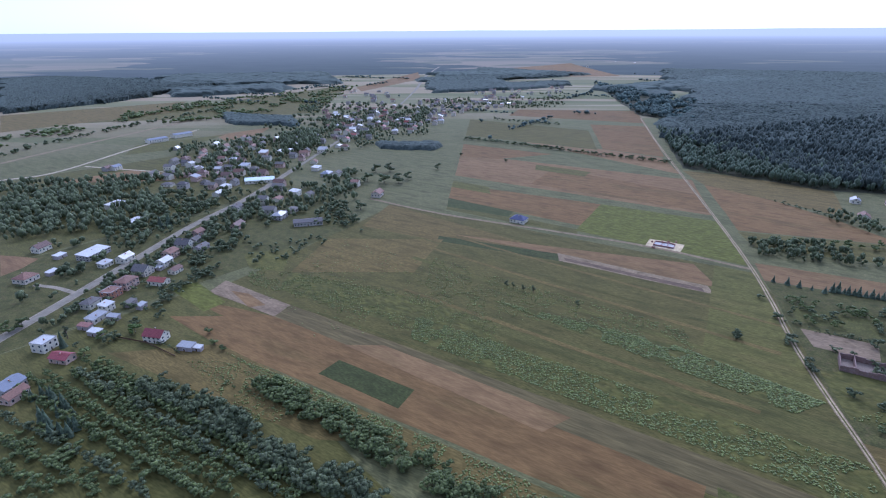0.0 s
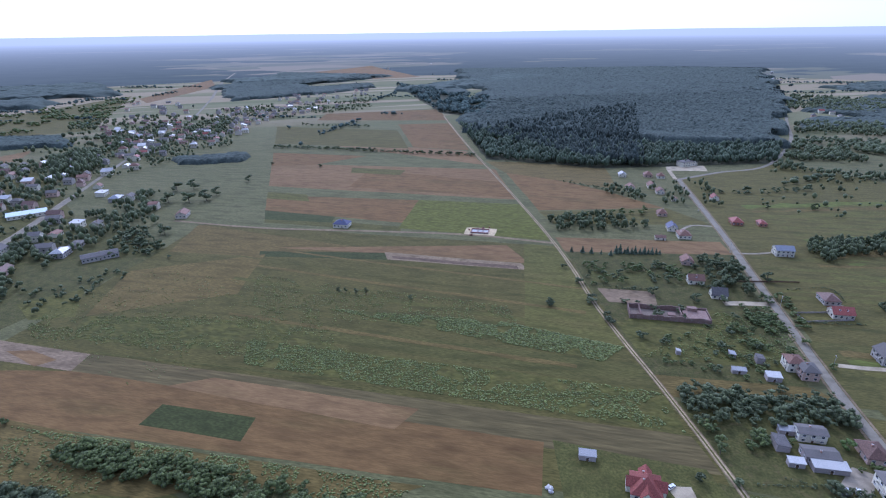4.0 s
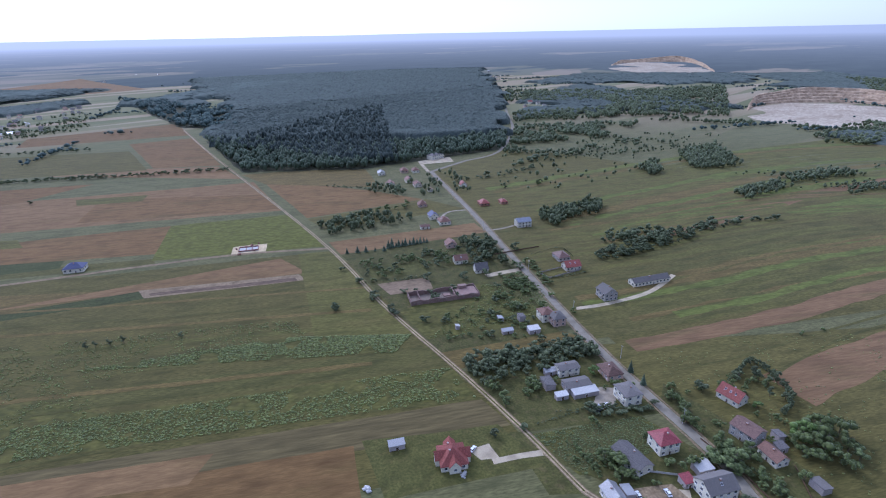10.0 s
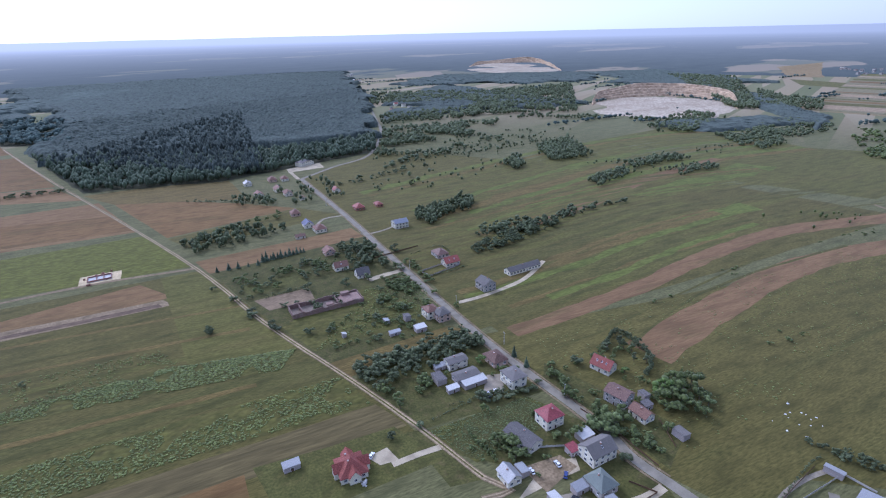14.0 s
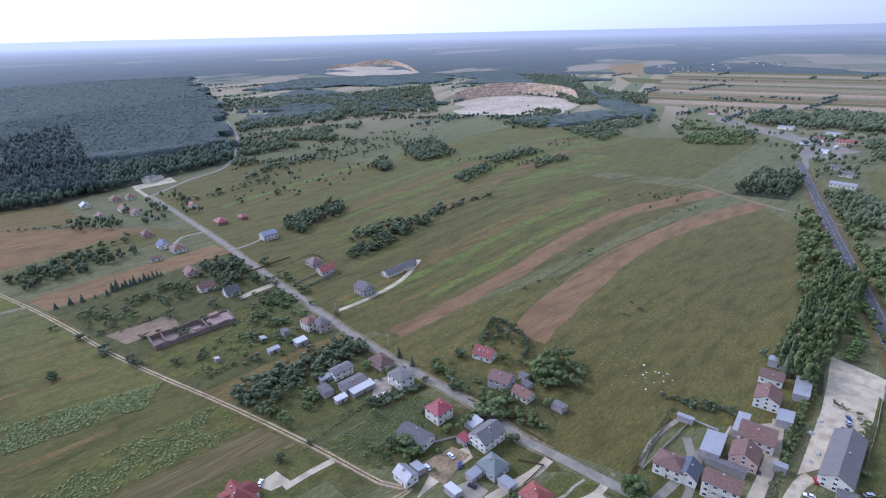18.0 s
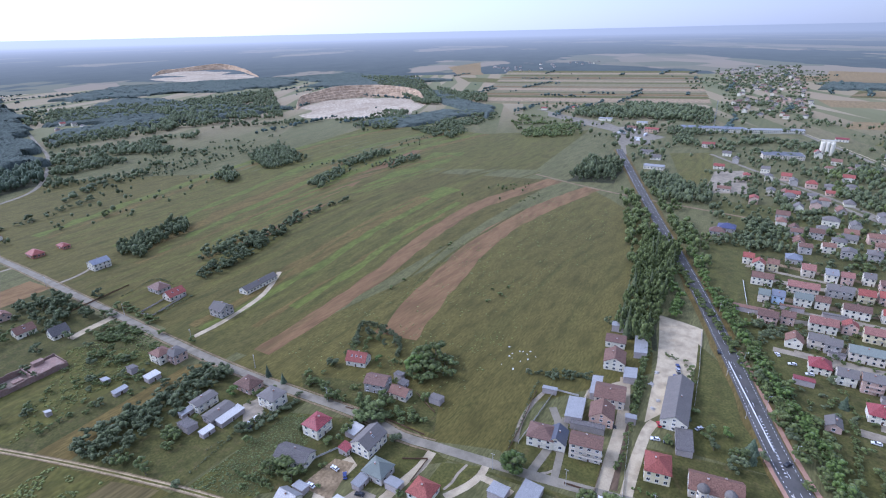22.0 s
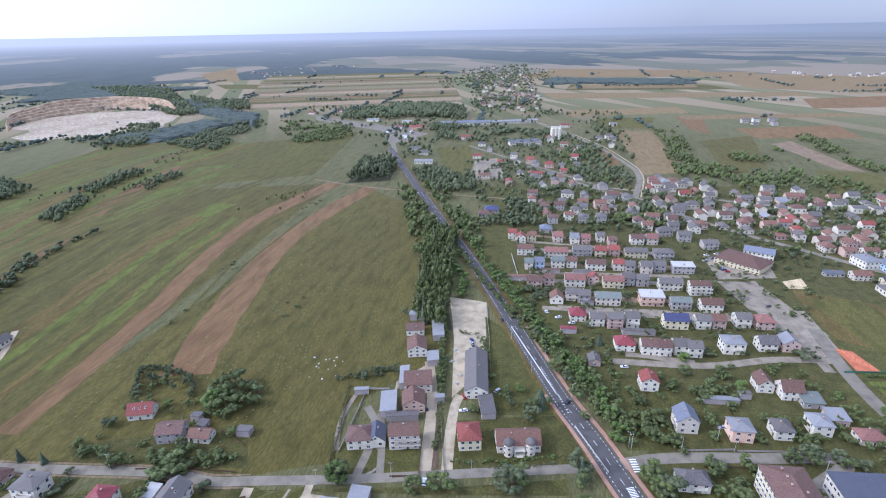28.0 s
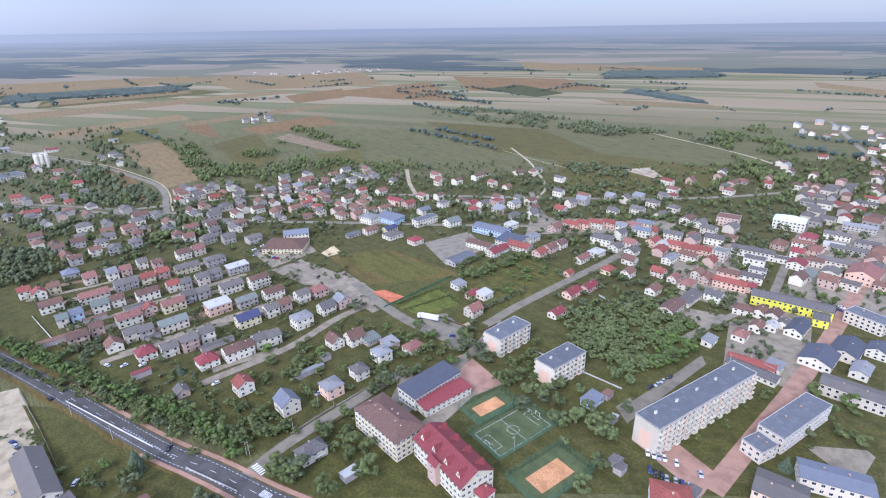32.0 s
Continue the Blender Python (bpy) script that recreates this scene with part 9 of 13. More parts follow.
house(-118.2, -474.4, 166, 13, 9, 5, "gable", 2, "cream_plaster", "brown_tile", 2)
house(-133.2, -476.4, 166, 26, 10, 5.8, "gable", 1.8, "cream_plaster", "grey_slate", 2)
house(-125.3, -452.9, -114, 12, 11, 5.8, "gable", 1.8, "white_plaster", "grey_slate", 2, balcony=4.8)
house(-109.5, -445.4, -114, 14, 9, 3.4, "gable", 2.4, "grey_plaster", "green_slate", 1)
house(-146.9, -456.4, -114, 24, 20, 6.8, "gable", 4, "peach_plaster", "orange_tile", 2)
house(-94.7, -320.6, -114, 20, 16, 4.4, "gable", 3, "white_plaster", "anthracite_sheet", 1)
house(-111.4, -336, -114, 22, 14, 4.4, "gable", 2.8, "cream_plaster", "anthracite_sheet", 1)
house(-113.6, -315.1, -114, 13.8, 8.6, 4, "gable", 1.6, "white_plaster", "zinc_sheet", 1)
house(-89.2, -354, -114, 20, 10, 3.8, "gable", 2.6, "white_plaster", "anthracite_sheet", 1)
house(-55.7, -331.7, -114, 9.5, 7.7, 4, "hip", 2.4, "white_plaster", "orange_tile", 1)
house(-74.6, -350.7, -114, 7.7, 6.9, 3.6, "gable", 2, "white_plaster", "pale_sheet", 1)
house(-81.9, -356.6, -114, 7.7, 6.9, 3.6, "gable", 2, "white_plaster", "grey_slate", 1)
house(-66, -346.7, -114, 9.5, 6.9, 4, "gable", 2.2, "white_plaster", "pinkish_tile", 1)
house(-58.9, -301.2, 166, 24, 7, 3.6, "gable", 1.6, "peach_plaster", "red_tile", 1)
house(-70.3, -301.8, -114, 10.3, 7.7, 4, "shed", 0.8, "white_plaster", "zinc_sheet", 1)
house(-38, -318.5, -114, 10.3, 6, 3.4, "shed", 0.8, "white_plaster", "zinc_sheet", 1)
house(-127.5, -340.9, -114, 12, 10.3, 4.6, "gable", 2.4, "white_plaster", "anthracite_sheet", 2)
house(144.6, -451.1, 166, 34, 14, 6, "gable", 2, "blue_plaster", "blue_sheet", 2)
house(119.4, -431, 166, 22, 20, 5.4, "shed", 1, "white_plaster", "anthracite_sheet", 2)
house(142.7, -413.6, 166, 24, 10, 4.6, "gable", 1.8, "white_plaster", "brown_tile", 2)
house(124.4, -405.3, -114, 20, 10, 4.6, "gable", 2.6, "white_plaster", "crimson_sheet", 2)
house(147.9, -379.1, -114, 24, 12, 4, "gable", 1.6, "grey_plaster", "bitumen", 1)
house(109.2, -422.2, 166, 20, 12, 4.6, "gable", 2.6, "cream_plaster", "red_tile", 2)
house(105.1, -445.6, -114, 14, 10, 4.6, "gable", 1.8, "white_plaster", "zinc_sheet", 2)
house(130.9, -470.2, -114, 12, 8, 5, "shed", 0.8, "white_plaster", "pale_sheet", 2)
house(268.2, -437.6, 166, 16, 14, 6.6, "hip", 2, "white_plaster", "zinc_sheet", 2)
house(250.8, -447, 166, 26, 16, 5.4, "shed", 1, "blue_plaster", "blue_sheet", 2)
house(214.4, -452.5, -114, 26, 9, 6.6, "flat", 0, "white_plaster", "bitumen", 2)
house(188, -459, -114, 15, 11, 5, "gable", 3, "white_plaster", "green_slate", 2)
house(200.6, -401.9, -114, 11, 10, 4.4, "hip", 2.6, "cream_plaster", "crimson_sheet", 1)
house(226.9, -407.9, -114, 16, 12, 4, "hip", 2, "white_plaster", "grey_slate", 1)
house(262.8, -396.7, -114, 14, 5, 2.8, "shed", 0.6, "grey_plaster", "bitumen", 1)
house(252.1, -409.9, -114, 13, 8, 4.6, "gable", 2.2, "cream_plaster", "pinkish_tile", 2)
house(235.9, -419.3, -114, 13, 8, 4.6, "gable", 2.2, "yellow_plaster", "navy_tile", 2)
house(282, -461.2, -114, 12, 8, 5, "gable", 2.2, "white_plaster", "pinkish_tile", 2)
house(271.7, -473.3, -114, 13, 8, 5, "gable", 2.2, "white_plaster", "pinkish_tile", 2)
house(253.4, -494.5, -114, 12, 10, 6, "gable", 2, "pink_plaster", "red_tile", 2)
house(271.5, -498.7, 166, 18, 9, 6, "gable", 2, "peach_plaster", "crimson_sheet", 2)
house(164.4, -530.7, -114, 13, 11, 7.4, "flat", 0, "pink_plaster", "red_tile", 2)
house(179.5, -500.8, 155, 11, 9, 4.6, "gable", 3, "white_plaster", "red_tile", 2)
house(190, -520.8, -114, 12, 9, 5, "gable", 2.4, "white_plaster", "crimson_sheet", 2)
house(178.5, -525, -114, 11, 9, 5, "gable", 2.4, "white_plaster", "grey_slate", 2)
house(146.5, -534.5, -114, 12, 10, 6, "gable", 2.4, "white_plaster", "zinc_sheet", 2)
house(229, -481.2, -114, 12, 9, 5, "gable", 2.4, "white_plaster", "blue_sheet", 2)
house(218.7, -510, -114, 12, 9, 5, "flat", 0, "white_plaster", "grey_slate", 2)
house(-75.8, -387.5, 169.4, 19, 12, 7, "gable", 1.6, "lemon_paint", "dark_felt", 2, name='shop', category='shop', chimneys=1, where='on the town street')
house(-99.2, -384, 167.7, 28.3, 13, 6.4, "gable", 1.6, "lemon_paint", "dark_felt", 2, name='shop', category='shop', chimneys=1, where='on the town street')
house(-104.2, -370.7, 170.6, 8.5, 13, 5.4, "gable", 1.2, "lemon_paint", "dark_felt", 2, name='shop', category='shop', chimneys=0, where='on the town street')
house(-75.1, -477.9, 168.2, 31.6, 10, 6, "gable", 2, "white_plaster", "dark_felt", 2)
house(-58.7, -293.2, 153.1, 26, 8, 3.4, "gable", 1.4, "white_plaster", "dark_felt", 1, name='garage_row', category='garage', chimneys=0)
cluster((489.7, -554.7), (324.6, -599.4), (288.8, -531.2), (426.2, -468), 14, 66, "wG wG wP wR cG wB wZ wM kP cP wO wD", 11, 17)
cluster((296, -625.1), (127.8, -718.3), (98.5, -601.9), (257.7, -542.8), 12, 66, "wG wG wP wR cG wB wZ wM kP cP wO wD", 12, 17)
cluster((416.9, -466.8), (312, -505.9), (274, -441.3), (372.7, -413.3), 22, 66, "wG wP kP wR cP wB wZ wM", 13, 17)
cluster((257.2, -526.3), (123.7, -569.2), (106.4, -495.9), (271.3, -525.7), 10, 66, "wG wG wP wR cG wB wZ wM kP cP wO wD", 14, 17)
cluster((116.6, -595.2), (-4, -623.7), (-16.7, -560.7), (103.5, -534.5), 14, 66, "wG wP wR cG wZ", 15, 17)
cluster((34.9, -482), (-67.1, -553.2), (-60.5, -451.4), (29.2, -393.7), 10, 66, "wG wP kR wO cP wD", 16, 17)
cluster((-0.8, -718.1), (-116.9, -806.6), (-122.7, -696.1), (-3.8, -628.2), 12, 66, "wR wO wG kP", 17, 17)
cluster((-138.2, -727), (-233, -736.9), (-189.9, -568.2), (-126.5, -575.8), 34, 66, "wG gG wP kP wR cG wO wM", 18, 12)
cluster((-107.6, -507.9), (-181.8, -536.5), (-156.1, -436), (-97.1, -432.6), 14, 66, "wG gG kP wC cG wO wM", 19, 12)
cluster((-127.7, -844.3), (-295.1, -979.8), (-240.1, -764.5), (-136.4, -713.5), 14, 66, "wG wG wP wR cG wB wZ wM kP cP wO wD", 20, 17)
cluster((-211.4, -1250.6), (-350.8, -1197.8), (-301, -1002.8), (-197.5, -1036.3), 16, 66, "wG gG wP wZ", 21, 14)
cluster((544.4, -446.5), (508.3, -501.1), (448, -461.5), (483.6, -399.8), 16, 66, "wG wP kO wZ cG wR", 22, 17)
cluster((458.4, -495.3), (390.8, -638.1), (350.4, -579.8), (408.5, -453.4), 18, 66, "wG wP kP wZ cG wB", 23, 17)
cluster((474.7, -392.9), (369, -506.2), (316.5, -469.1), (397.7, -359.7), 18, 66, "wG wP gG wM cG wB", 24, 17)
cluster((544.8, -274.2), (492.8, -376.3), (399.6, -354.7), (451.5, -241.1), 26, 66, "gG wG wP kP gB", 25, 17)
cluster((402.5, -324.5), (378.1, -389), (338.5, -352.3), (387.9, -319.8), 6, 66, "wG gG wP", 26, 17)
cluster((818.6, -315.9), (635.5, -378.5), (506.9, -371.1), (585.4, -271), 20, 66, "wG gG wP kR", 27, 17)
cluster((873.8, -468.9), (729.5, -493.2), (618.3, -420.9), (641.3, -364.3), 8, 66, "wG wP wR", 28, 17)
cluster((858.1, -576.7), (791.7, -590.2), (698.3, -513.1), (744.2, -492.2), 4, 66, "wG", 29, 17)
cluster((876, -907.7), (828.4, -959.5), (793.4, -921.1), (822.9, -855.3), 5, 66, "wG gG", 30, 17)
house(1039.4, -382.4, -106.4, 103.9, 22, 7, "gable", 2, "white_plaster", "blue_sheet", 2, door=False, name='factory_hall', category='factory', chimneys=0, sides=(0,), label='long pale blue factory hall by the railway')
house(1019.4, -477.4, -97.7, 102.6, 18, 6, "gable", 1.6, "white_plaster", "zinc_sheet", 2, door=False, name='factory_hall', category='factory', chimneys=0, sides=(0,), label='long pale factory hall by the railway')
house(814, -403, -102.5, 53.1, 26, 6, "flat", 0, "cream_plaster", "bitumen", 2, door=False, name='factory_hall', category='factory', chimneys=0, sides=(0,))
house(1030.9, -274.8, -114, 24, 14, 6, "gable", 2, "peach_plaster", "red_tile", 2, sides=(0, 1), pitch=4, door=False)
house(1056.7, -244.3, -114, 16, 10, 5, "gable", 2, "pink_plaster", "pinkish_tile", 2, sides=(0, 1), pitch=4, chimneys=0, door=False)
house(890.6, -327.5, -114, 18, 12, 6, "gable", 2.4, "cream_plaster", "red_tile", 2, sides=(0, 1), pitch=4, chimneys=0, door=False)
house(746.7, -292.8, -114, 13, 9, 4.6, "gable", 2.4, "white_plaster", "red_tile", 2, sides=(0, 1), pitch=4, door=False)
house(828.3, -332.7, -114, 12, 9, 4.6, "gable", 2.4, "white_plaster", "grey_slate", 2, sides=(0, 1), pitch=4, door=False)
house(638.4, -260.1, -114, 14, 9, 3.6, "gable", 2, "cream_plaster", "pinkish_tile", 1, sides=(0, 1), pitch=4, door=False)
house(614.5, -324.5, -114, 14, 10, 5, "gable", 2.6, "white_plaster", "red_tile", 2, sides=(0, 1), pitch=4, door=False)
house(501.2, -213.1, -114, 15, 13, 4, "hip", 3, "grey_plaster", "navy_tile", 1)
house(489.8, -200.7, -114, 13, 9, 4, "hip", 3, "grey_plaster", "plum_sheet", 1)
house(745.6, -208, -114, 26, 14, 4.4, "gable", 1.6, "white_plaster", "zinc_sheet", 1, sides=(0, 1), pitch=4, door=False)
house(803.6, -224.6, -114, 14, 11, 4, "gable", 3, "white_plaster", "grey_slate", 1, sides=(0, 1), pitch=4, door=False)
house(841.2, -221, -114, 18, 10, 4.4, "gable", 2, "grey_plaster", "grey_slate", 1, sides=(0, 1), pitch=4, door=False)
house(1115.4, -276.8, -114, 20, 10, 4.4, "shed", 0.8, "white_plaster", "zinc_sheet", 1, sides=(), chimneys=0, door=False)
house(1169.1, -214.6, -114, 26, 12, 4.4, "shed", 0.8, "white_plaster", "zinc_sheet", 1, sides=(), door=False)
house(1346.3, -172.2, -114, 12, 9, 4, "gable", 2.4, "white_plaster", "red_tile", 1, sides=(), door=False)
house(1338, -99.7, -114, 14, 9, 4, "gable", 2.4, "white_plaster", "red_tile", 1, sides=(), chimneys=0, door=False)
house(936.3, -550.7, -114, 18, 10, 4.6, "gable", 2, "white_plaster", "crimson_sheet", 2, sides=(0, 1), pitch=4, chimneys=0, door=False)
house(910.1, -642, -114, 14, 9, 4.6, "gable", 2, "white_plaster", "zinc_sheet", 2, sides=(), chimneys=0, door=False)
silo_group(836, -474.5)
mast(1089, -404.4, 48)

# ---- the village beyond the fields ----
house(-274, 254.4, 84, 10.3, 9.5, 6.2, "flat", 0, "white_plaster", "pale_sheet", 2)
house(-253.3, 243.5, -6, 12, 7.7, 3.4, "gable", 2, "pink_plaster", "crimson_sheet", 1)
house(-365.9, 342.8, 84, 13, 12, 4.2, "hip", 3, "cream_plaster", "pinkish_tile", 1)
house(-403.9, 401.8, 84, 13, 9, 4.4, "gable", 3, "white_plaster", "plum_sheet", 1)
house(-347.9, 394.5, 84, 24, 13, 4.6, "shed", 1, "grey_plaster", "pale_sheet", 2)
house(-323.1, 375.5, 84, 10, 7, 3.4, "shed", 0.8, "white_plaster", "pale_sheet", 1)
house(-313.1, 386.6, 84, 12, 9, 4.4, "gable", 2.6, "white_plaster", "zinc_sheet", 1)
house(-281.4, 362.9, -6, 12, 11, 5, "gable", 3.6, "cream_plaster", "dark_felt", 2)
house(-279.3, 340, 84, 13, 11, 6.4, "hip", 1.4, "pink_plaster", "pinkish_tile", 2, balcony=5.2)
house(-257.9, 347.3, -6, 14, 8, 3.6, "gable", 2, "white_plaster", "red_tile", 1)
house(-280.5, 324.2, 84, 11.2, 9.5, 5.4, "flat", 0, "brick", "pinkish_tile", 2)
house(-284.7, 308.4, 84, 11.2, 8.6, 4.4, "hip", 2, "white_plaster", "grey_slate", 1)
house(-269.3, 303.9, 84, 7.7, 6.9, 5, "shed", 0.8, "white_plaster", "pale_sheet", 2)
house(-267, 290.3, 84, 12, 6.9, 3.4, "shed", 0.8, "white_plaster", "zinc_sheet", 1)
house(-211.4, 270.7, -6, 12.9, 8.6, 4.6, "gable", 3, "white_plaster", "crimson_sheet", 2)
house(-273.9, 380.2, 84, 11, 9, 5.2, "gable", 2.2, "white_plaster", "pale_sheet", 2)
house(-279.8, 399, 84, 11, 10, 5.4, "gable", 2, "pink_plaster", "pinkish_tile", 2, balcony=4.4)
house(-279.2, 420, -6, 13, 10, 4.8, "gable", 4, "white_plaster", "dark_felt", 2)
house(-261.8, 417.3, 84, 13, 8, 3.4, "gable", 1.6, "grey_plaster", "grey_slate", 1)
house(-276.9, 433.8, 84, 9, 8, 3.6, "gable", 1.6, "grey_plaster", "grey_slate", 1)
house(-284.3, 452.2, 84, 11, 8, 3.8, "gable", 2.4, "pink_plaster", "pinkish_tile", 1)
house(-257.6, 369.1, 84, 10, 7, 3.2, "gable", 1.6, "white_plaster", "brown_tile", 1)
house(-224.8, 507.2, 84, 16, 11, 5, "hip", 2, "grey_plaster", "zinc_sheet", 2)
house(-281.4, 526.6, 84, 12, 11, 5.4, "gable", 2.6, "white_plaster", "grey_slate", 2)
house(-237.9, 587.2, 84, 12, 10, 6.2, "shed", 0.8, "white_plaster", "pale_sheet", 2, sides=(0, 1), pitch=4, door=False)
house(-219.1, 582.3, 84, 10, 9, 5, "gable", 2, "white_plaster", "grey_slate", 2, sides=(0, 1), pitch=4, door=False)
house(-255.7, 475.2, 84, 14, 9, 4, "gable", 2.6, "pink_plaster", "plum_sheet", 1)
house(-188.9, 490.9, 20, 28, 12, 4, "gable", 1.6, "grey_plaster", "dark_felt", 1)
house(-253.1, 711.8, 84, 14, 10, 4.6, "shed", 0.8, "white_plaster", "pale_sheet", 2, sides=(0, 1), pitch=4, door=False)
house(-229.1, 681.6, 84, 15, 12, 4.6, "hip", 2.4, "grey_plaster", "blue_sheet", 2, sides=(0, 1), pitch=4, door=False)
house(-214.7, 682.7, 84, 12, 10, 4.6, "gable", 2.4, "white_plaster", "grey_slate", 2, sides=(0, 1), pitch=4, door=False)
house(-334.4, 609.2, 84, 12, 9, 4.4, "shed", 0.8, "white_plaster", "pale_sheet", 1, sides=(0, 1), pitch=4, door=False)
house(-329.5, 579.8, 84, 12, 9, 4.4, "gable", 2, "white_plaster", "pale_sheet", 1, sides=(0, 1), pitch=4, door=False)
house(-140.5, 594.9, 84, 15, 11, 4.4, "gable", 3, "cream_plaster", "pinkish_tile", 1)
house(-421, 526.3, 84, 20, 12, 5, "shed", 0.8, "white_plaster", "pale_sheet", 2, sides=(0, 1), pitch=4, door=False)
house(-366, 479.1, 84, 16, 9, 3.4, "shed", 0.8, "grey_plaster", "pale_sheet", 1)
house(-251.9, 208.2, 84, 12, 6.9, 3.6, "gable", 2, "pink_plaster", "pinkish_tile", 1)
house(-260.8, 214.4, 84, 12.9, 10.3, 4.4, "gable", 2, "grey_plaster", "blue_sheet", 1)
house(-541.3, 693.6, 84, 14, 10, 4.6, "gable", 2.2, "white_plaster", "blue_sheet", 2, sides=(0, 1), pitch=4, door=False)
house(-548.5, 686.9, 84, 12, 9, 4.4, "gable", 2.6, "grey_plaster", "plum_sheet", 1, sides=(0, 1), pitch=4, door=False)
house(-466.2, 664.2, 84, 14, 10, 4.4, "gable", 2.4, "white_plaster", "grey_slate", 1, sides=(0, 1), pitch=4, door=False)
house(-606.2, 894.3, 60, 34, 16, 5.4, "gable", 2, "white_plaster", "blue_sheet", 2, sides=(0, 1), pitch=4, door=False)
house(-589.1, 944.8, 60, 34, 16, 5.6, "gable", 2, "white_plaster", "blue_sheet", 2, sides=(), door=False)
house(-306.4, 645, 20, 36, 16, 4, "gable", 2.4, "white_plaster", "mint_sheet", 1, sides=(0, 1), pitch=4, door=False)
hut(-266.2, 278.6, -6, 9, 4.1, 3, "orange_tile", "shed", "block_wall", "shed", 0.6)
hut(-256.4, 292.5, -6, 8.2, 4.1, 2.8, "zinc_sheet", "shed", "block_wall", "shed", 0.6)
hut(-254.5, 272.6, -6, 8.2, 4.9, 3, "pale_sheet", "shed", "block_wall", "shed", 0.6)
hut(-186.4, 262.2, -6, 9.8, 5.7, 3, "zinc_sheet", "shed", "block_wall", "shed", 0.6)
hut(-275.2, 372.3, -6, 9, 5, 2.8, "pale_sheet", "shed", "block_wall", "shed", 0.6)
hut(-355.1, 356.4, 84, 9, 5, 2.8, "pale_sheet", "shed", "block_wall", "shed", 0.6)
hut(-375, 388.3, 84, 9, 6, 3, "pale_sheet", "shed", "block_wall", "shed", 0.6)
hut(-257.8, 312.5, 84, 8.2, 4.9, 3, "grey_slate", "shed", "block_wall", "shed", 0.6)
hut(-247.1, 309.2, 84, 6.6, 4.1, 3, "zinc_sheet", "shed", "block_wall", "shed", 0.6)
hut(-179, 261.8, -6, 5.7, 3.3, 2.4, "pale_sheet", "shed", "block_wall", "shed", 0.6)
cluster((-553.2, 862.9), (-436.4, 851.9), (-269, 626.2), (-370.2, 580.6), 26, 88, "wG wP kM wZ gG wW", 31, 17)
cluster((-463.9, 909.4), (-393.3, 999.1), (-266, 749.6), (-302.9, 712.3), 16, 88, "wG wP kM wW gG", 32, 17)
cluster((-421, 1217.9), (-265, 1372.2), (-139.4, 985.8), (-274.6, 896.7), 44, 88, "wG wP kM wR gG wW", 33, 15)
cluster((-454, 1362.8), (-364, 1549.5), (-265, 1372.2), (-358.9, 1066.1), 10, 88, "wG kM gG wW", 34, 15)
cluster((-224.4, 1490.3), (126.8, 1716.5), (79.5, 1444.7), (-160.3, 1232.4), 26, 88, "wG wP wW gG", 35, 16)
cluster((-302.2, 586.1), (-187.1, 704.8), (-157.6, 586.1), (-248.8, 498), 6, 88, "wG gG wP", 36, 17)
cluster((484.7, 3515.5), (1026.1, 3440.8), (840.7, 2986.5), (320.7, 2910.8), 10, 88, "wW wG", 37, 17)
cluster((-351.9, 744.0), (-247.1, 849.2), (-266.7, 1329.6), (-342.7, 979.8), 30, 88, "wG gG kM wZ gD wP", 51, 12)
cluster((-247.1, 1011.7), (-125.8, 1110.1), (-33.1, 1502.8), (-231.5, 1515.4), 50, 88, "wG gG kM wP gD wW", 52, 11)
cluster((-97.2, 1362.8), (175.6, 1628.9), (216.1, 1980.2), (-69.0, 1768.6), 26, 88, "wG gG wP gD", 53, 12)
cluster((-478.5, 1547.7), (-263.8, 1420.9), (-340.3, 1747.4), (-470.8, 1725.5), 12, 88, "wG gG wP", 54, 13)
cluster((-397.7, 578.5), (-320.4, 609.3), (-418.6, 776.3), (-484.9, 733.6), 16, 88, "wG gG kM wP gD", 55, 13)
cluster((2540.9, -906.1), (2718.6, -1319.8), (1164.7, -629), (1181.3, -483.7), 120, 60, "gG wG wP kM gD wG", 38, 9)
cluster((2972.9, 58.1), (3426.7, -542.5), (3169.2, -534.1), (2488.3, -1.3), 30, 60, "gG wG", 39, 18)
cluster((1771.6, -1952.6), (1329.8, -2395), (1198.7, -2208.9), (1618.1, -1813.3), 20, 60, "wG wW", 40, 20)
cluster((1104.8, 1017.5), (1193.7, 990.9), (1114.1, 886.9), (988.2, 892.4), 5, 60, "wR wG", 41, 20)
cluster((1793.8, 1895.2), (1957, 1965.7), (1518, 1497.3), (1492.5, 1548.2), 6, 60, "wG wW", 42, 20)
house(22.5, 516.4, -25, 15, 12, 3.8, "hip", 3.4, "white_plaster", "navy_tile", 1)
foundation(150.4, 462.6, -25)
ruin((194.4, 276), (242.1, 253.1), (249.9, 269.6), (203.6, 287.9))
sports_court((70.2, -189.3), (52.1, -221.7), (31.3, -212.7), (51.1, -179.6), "turf_court", None, True)
sports_court((81, -204.8), (68.8, -226), (52.4, -222.6), (68.4, -197.7), "turf_court", "sand_court", False)
sports_court((46.6, -169.1), (29.4, -197.1), (10.5, -190.1), (27.5, -161.2), "turf_court", "sand_court", False)

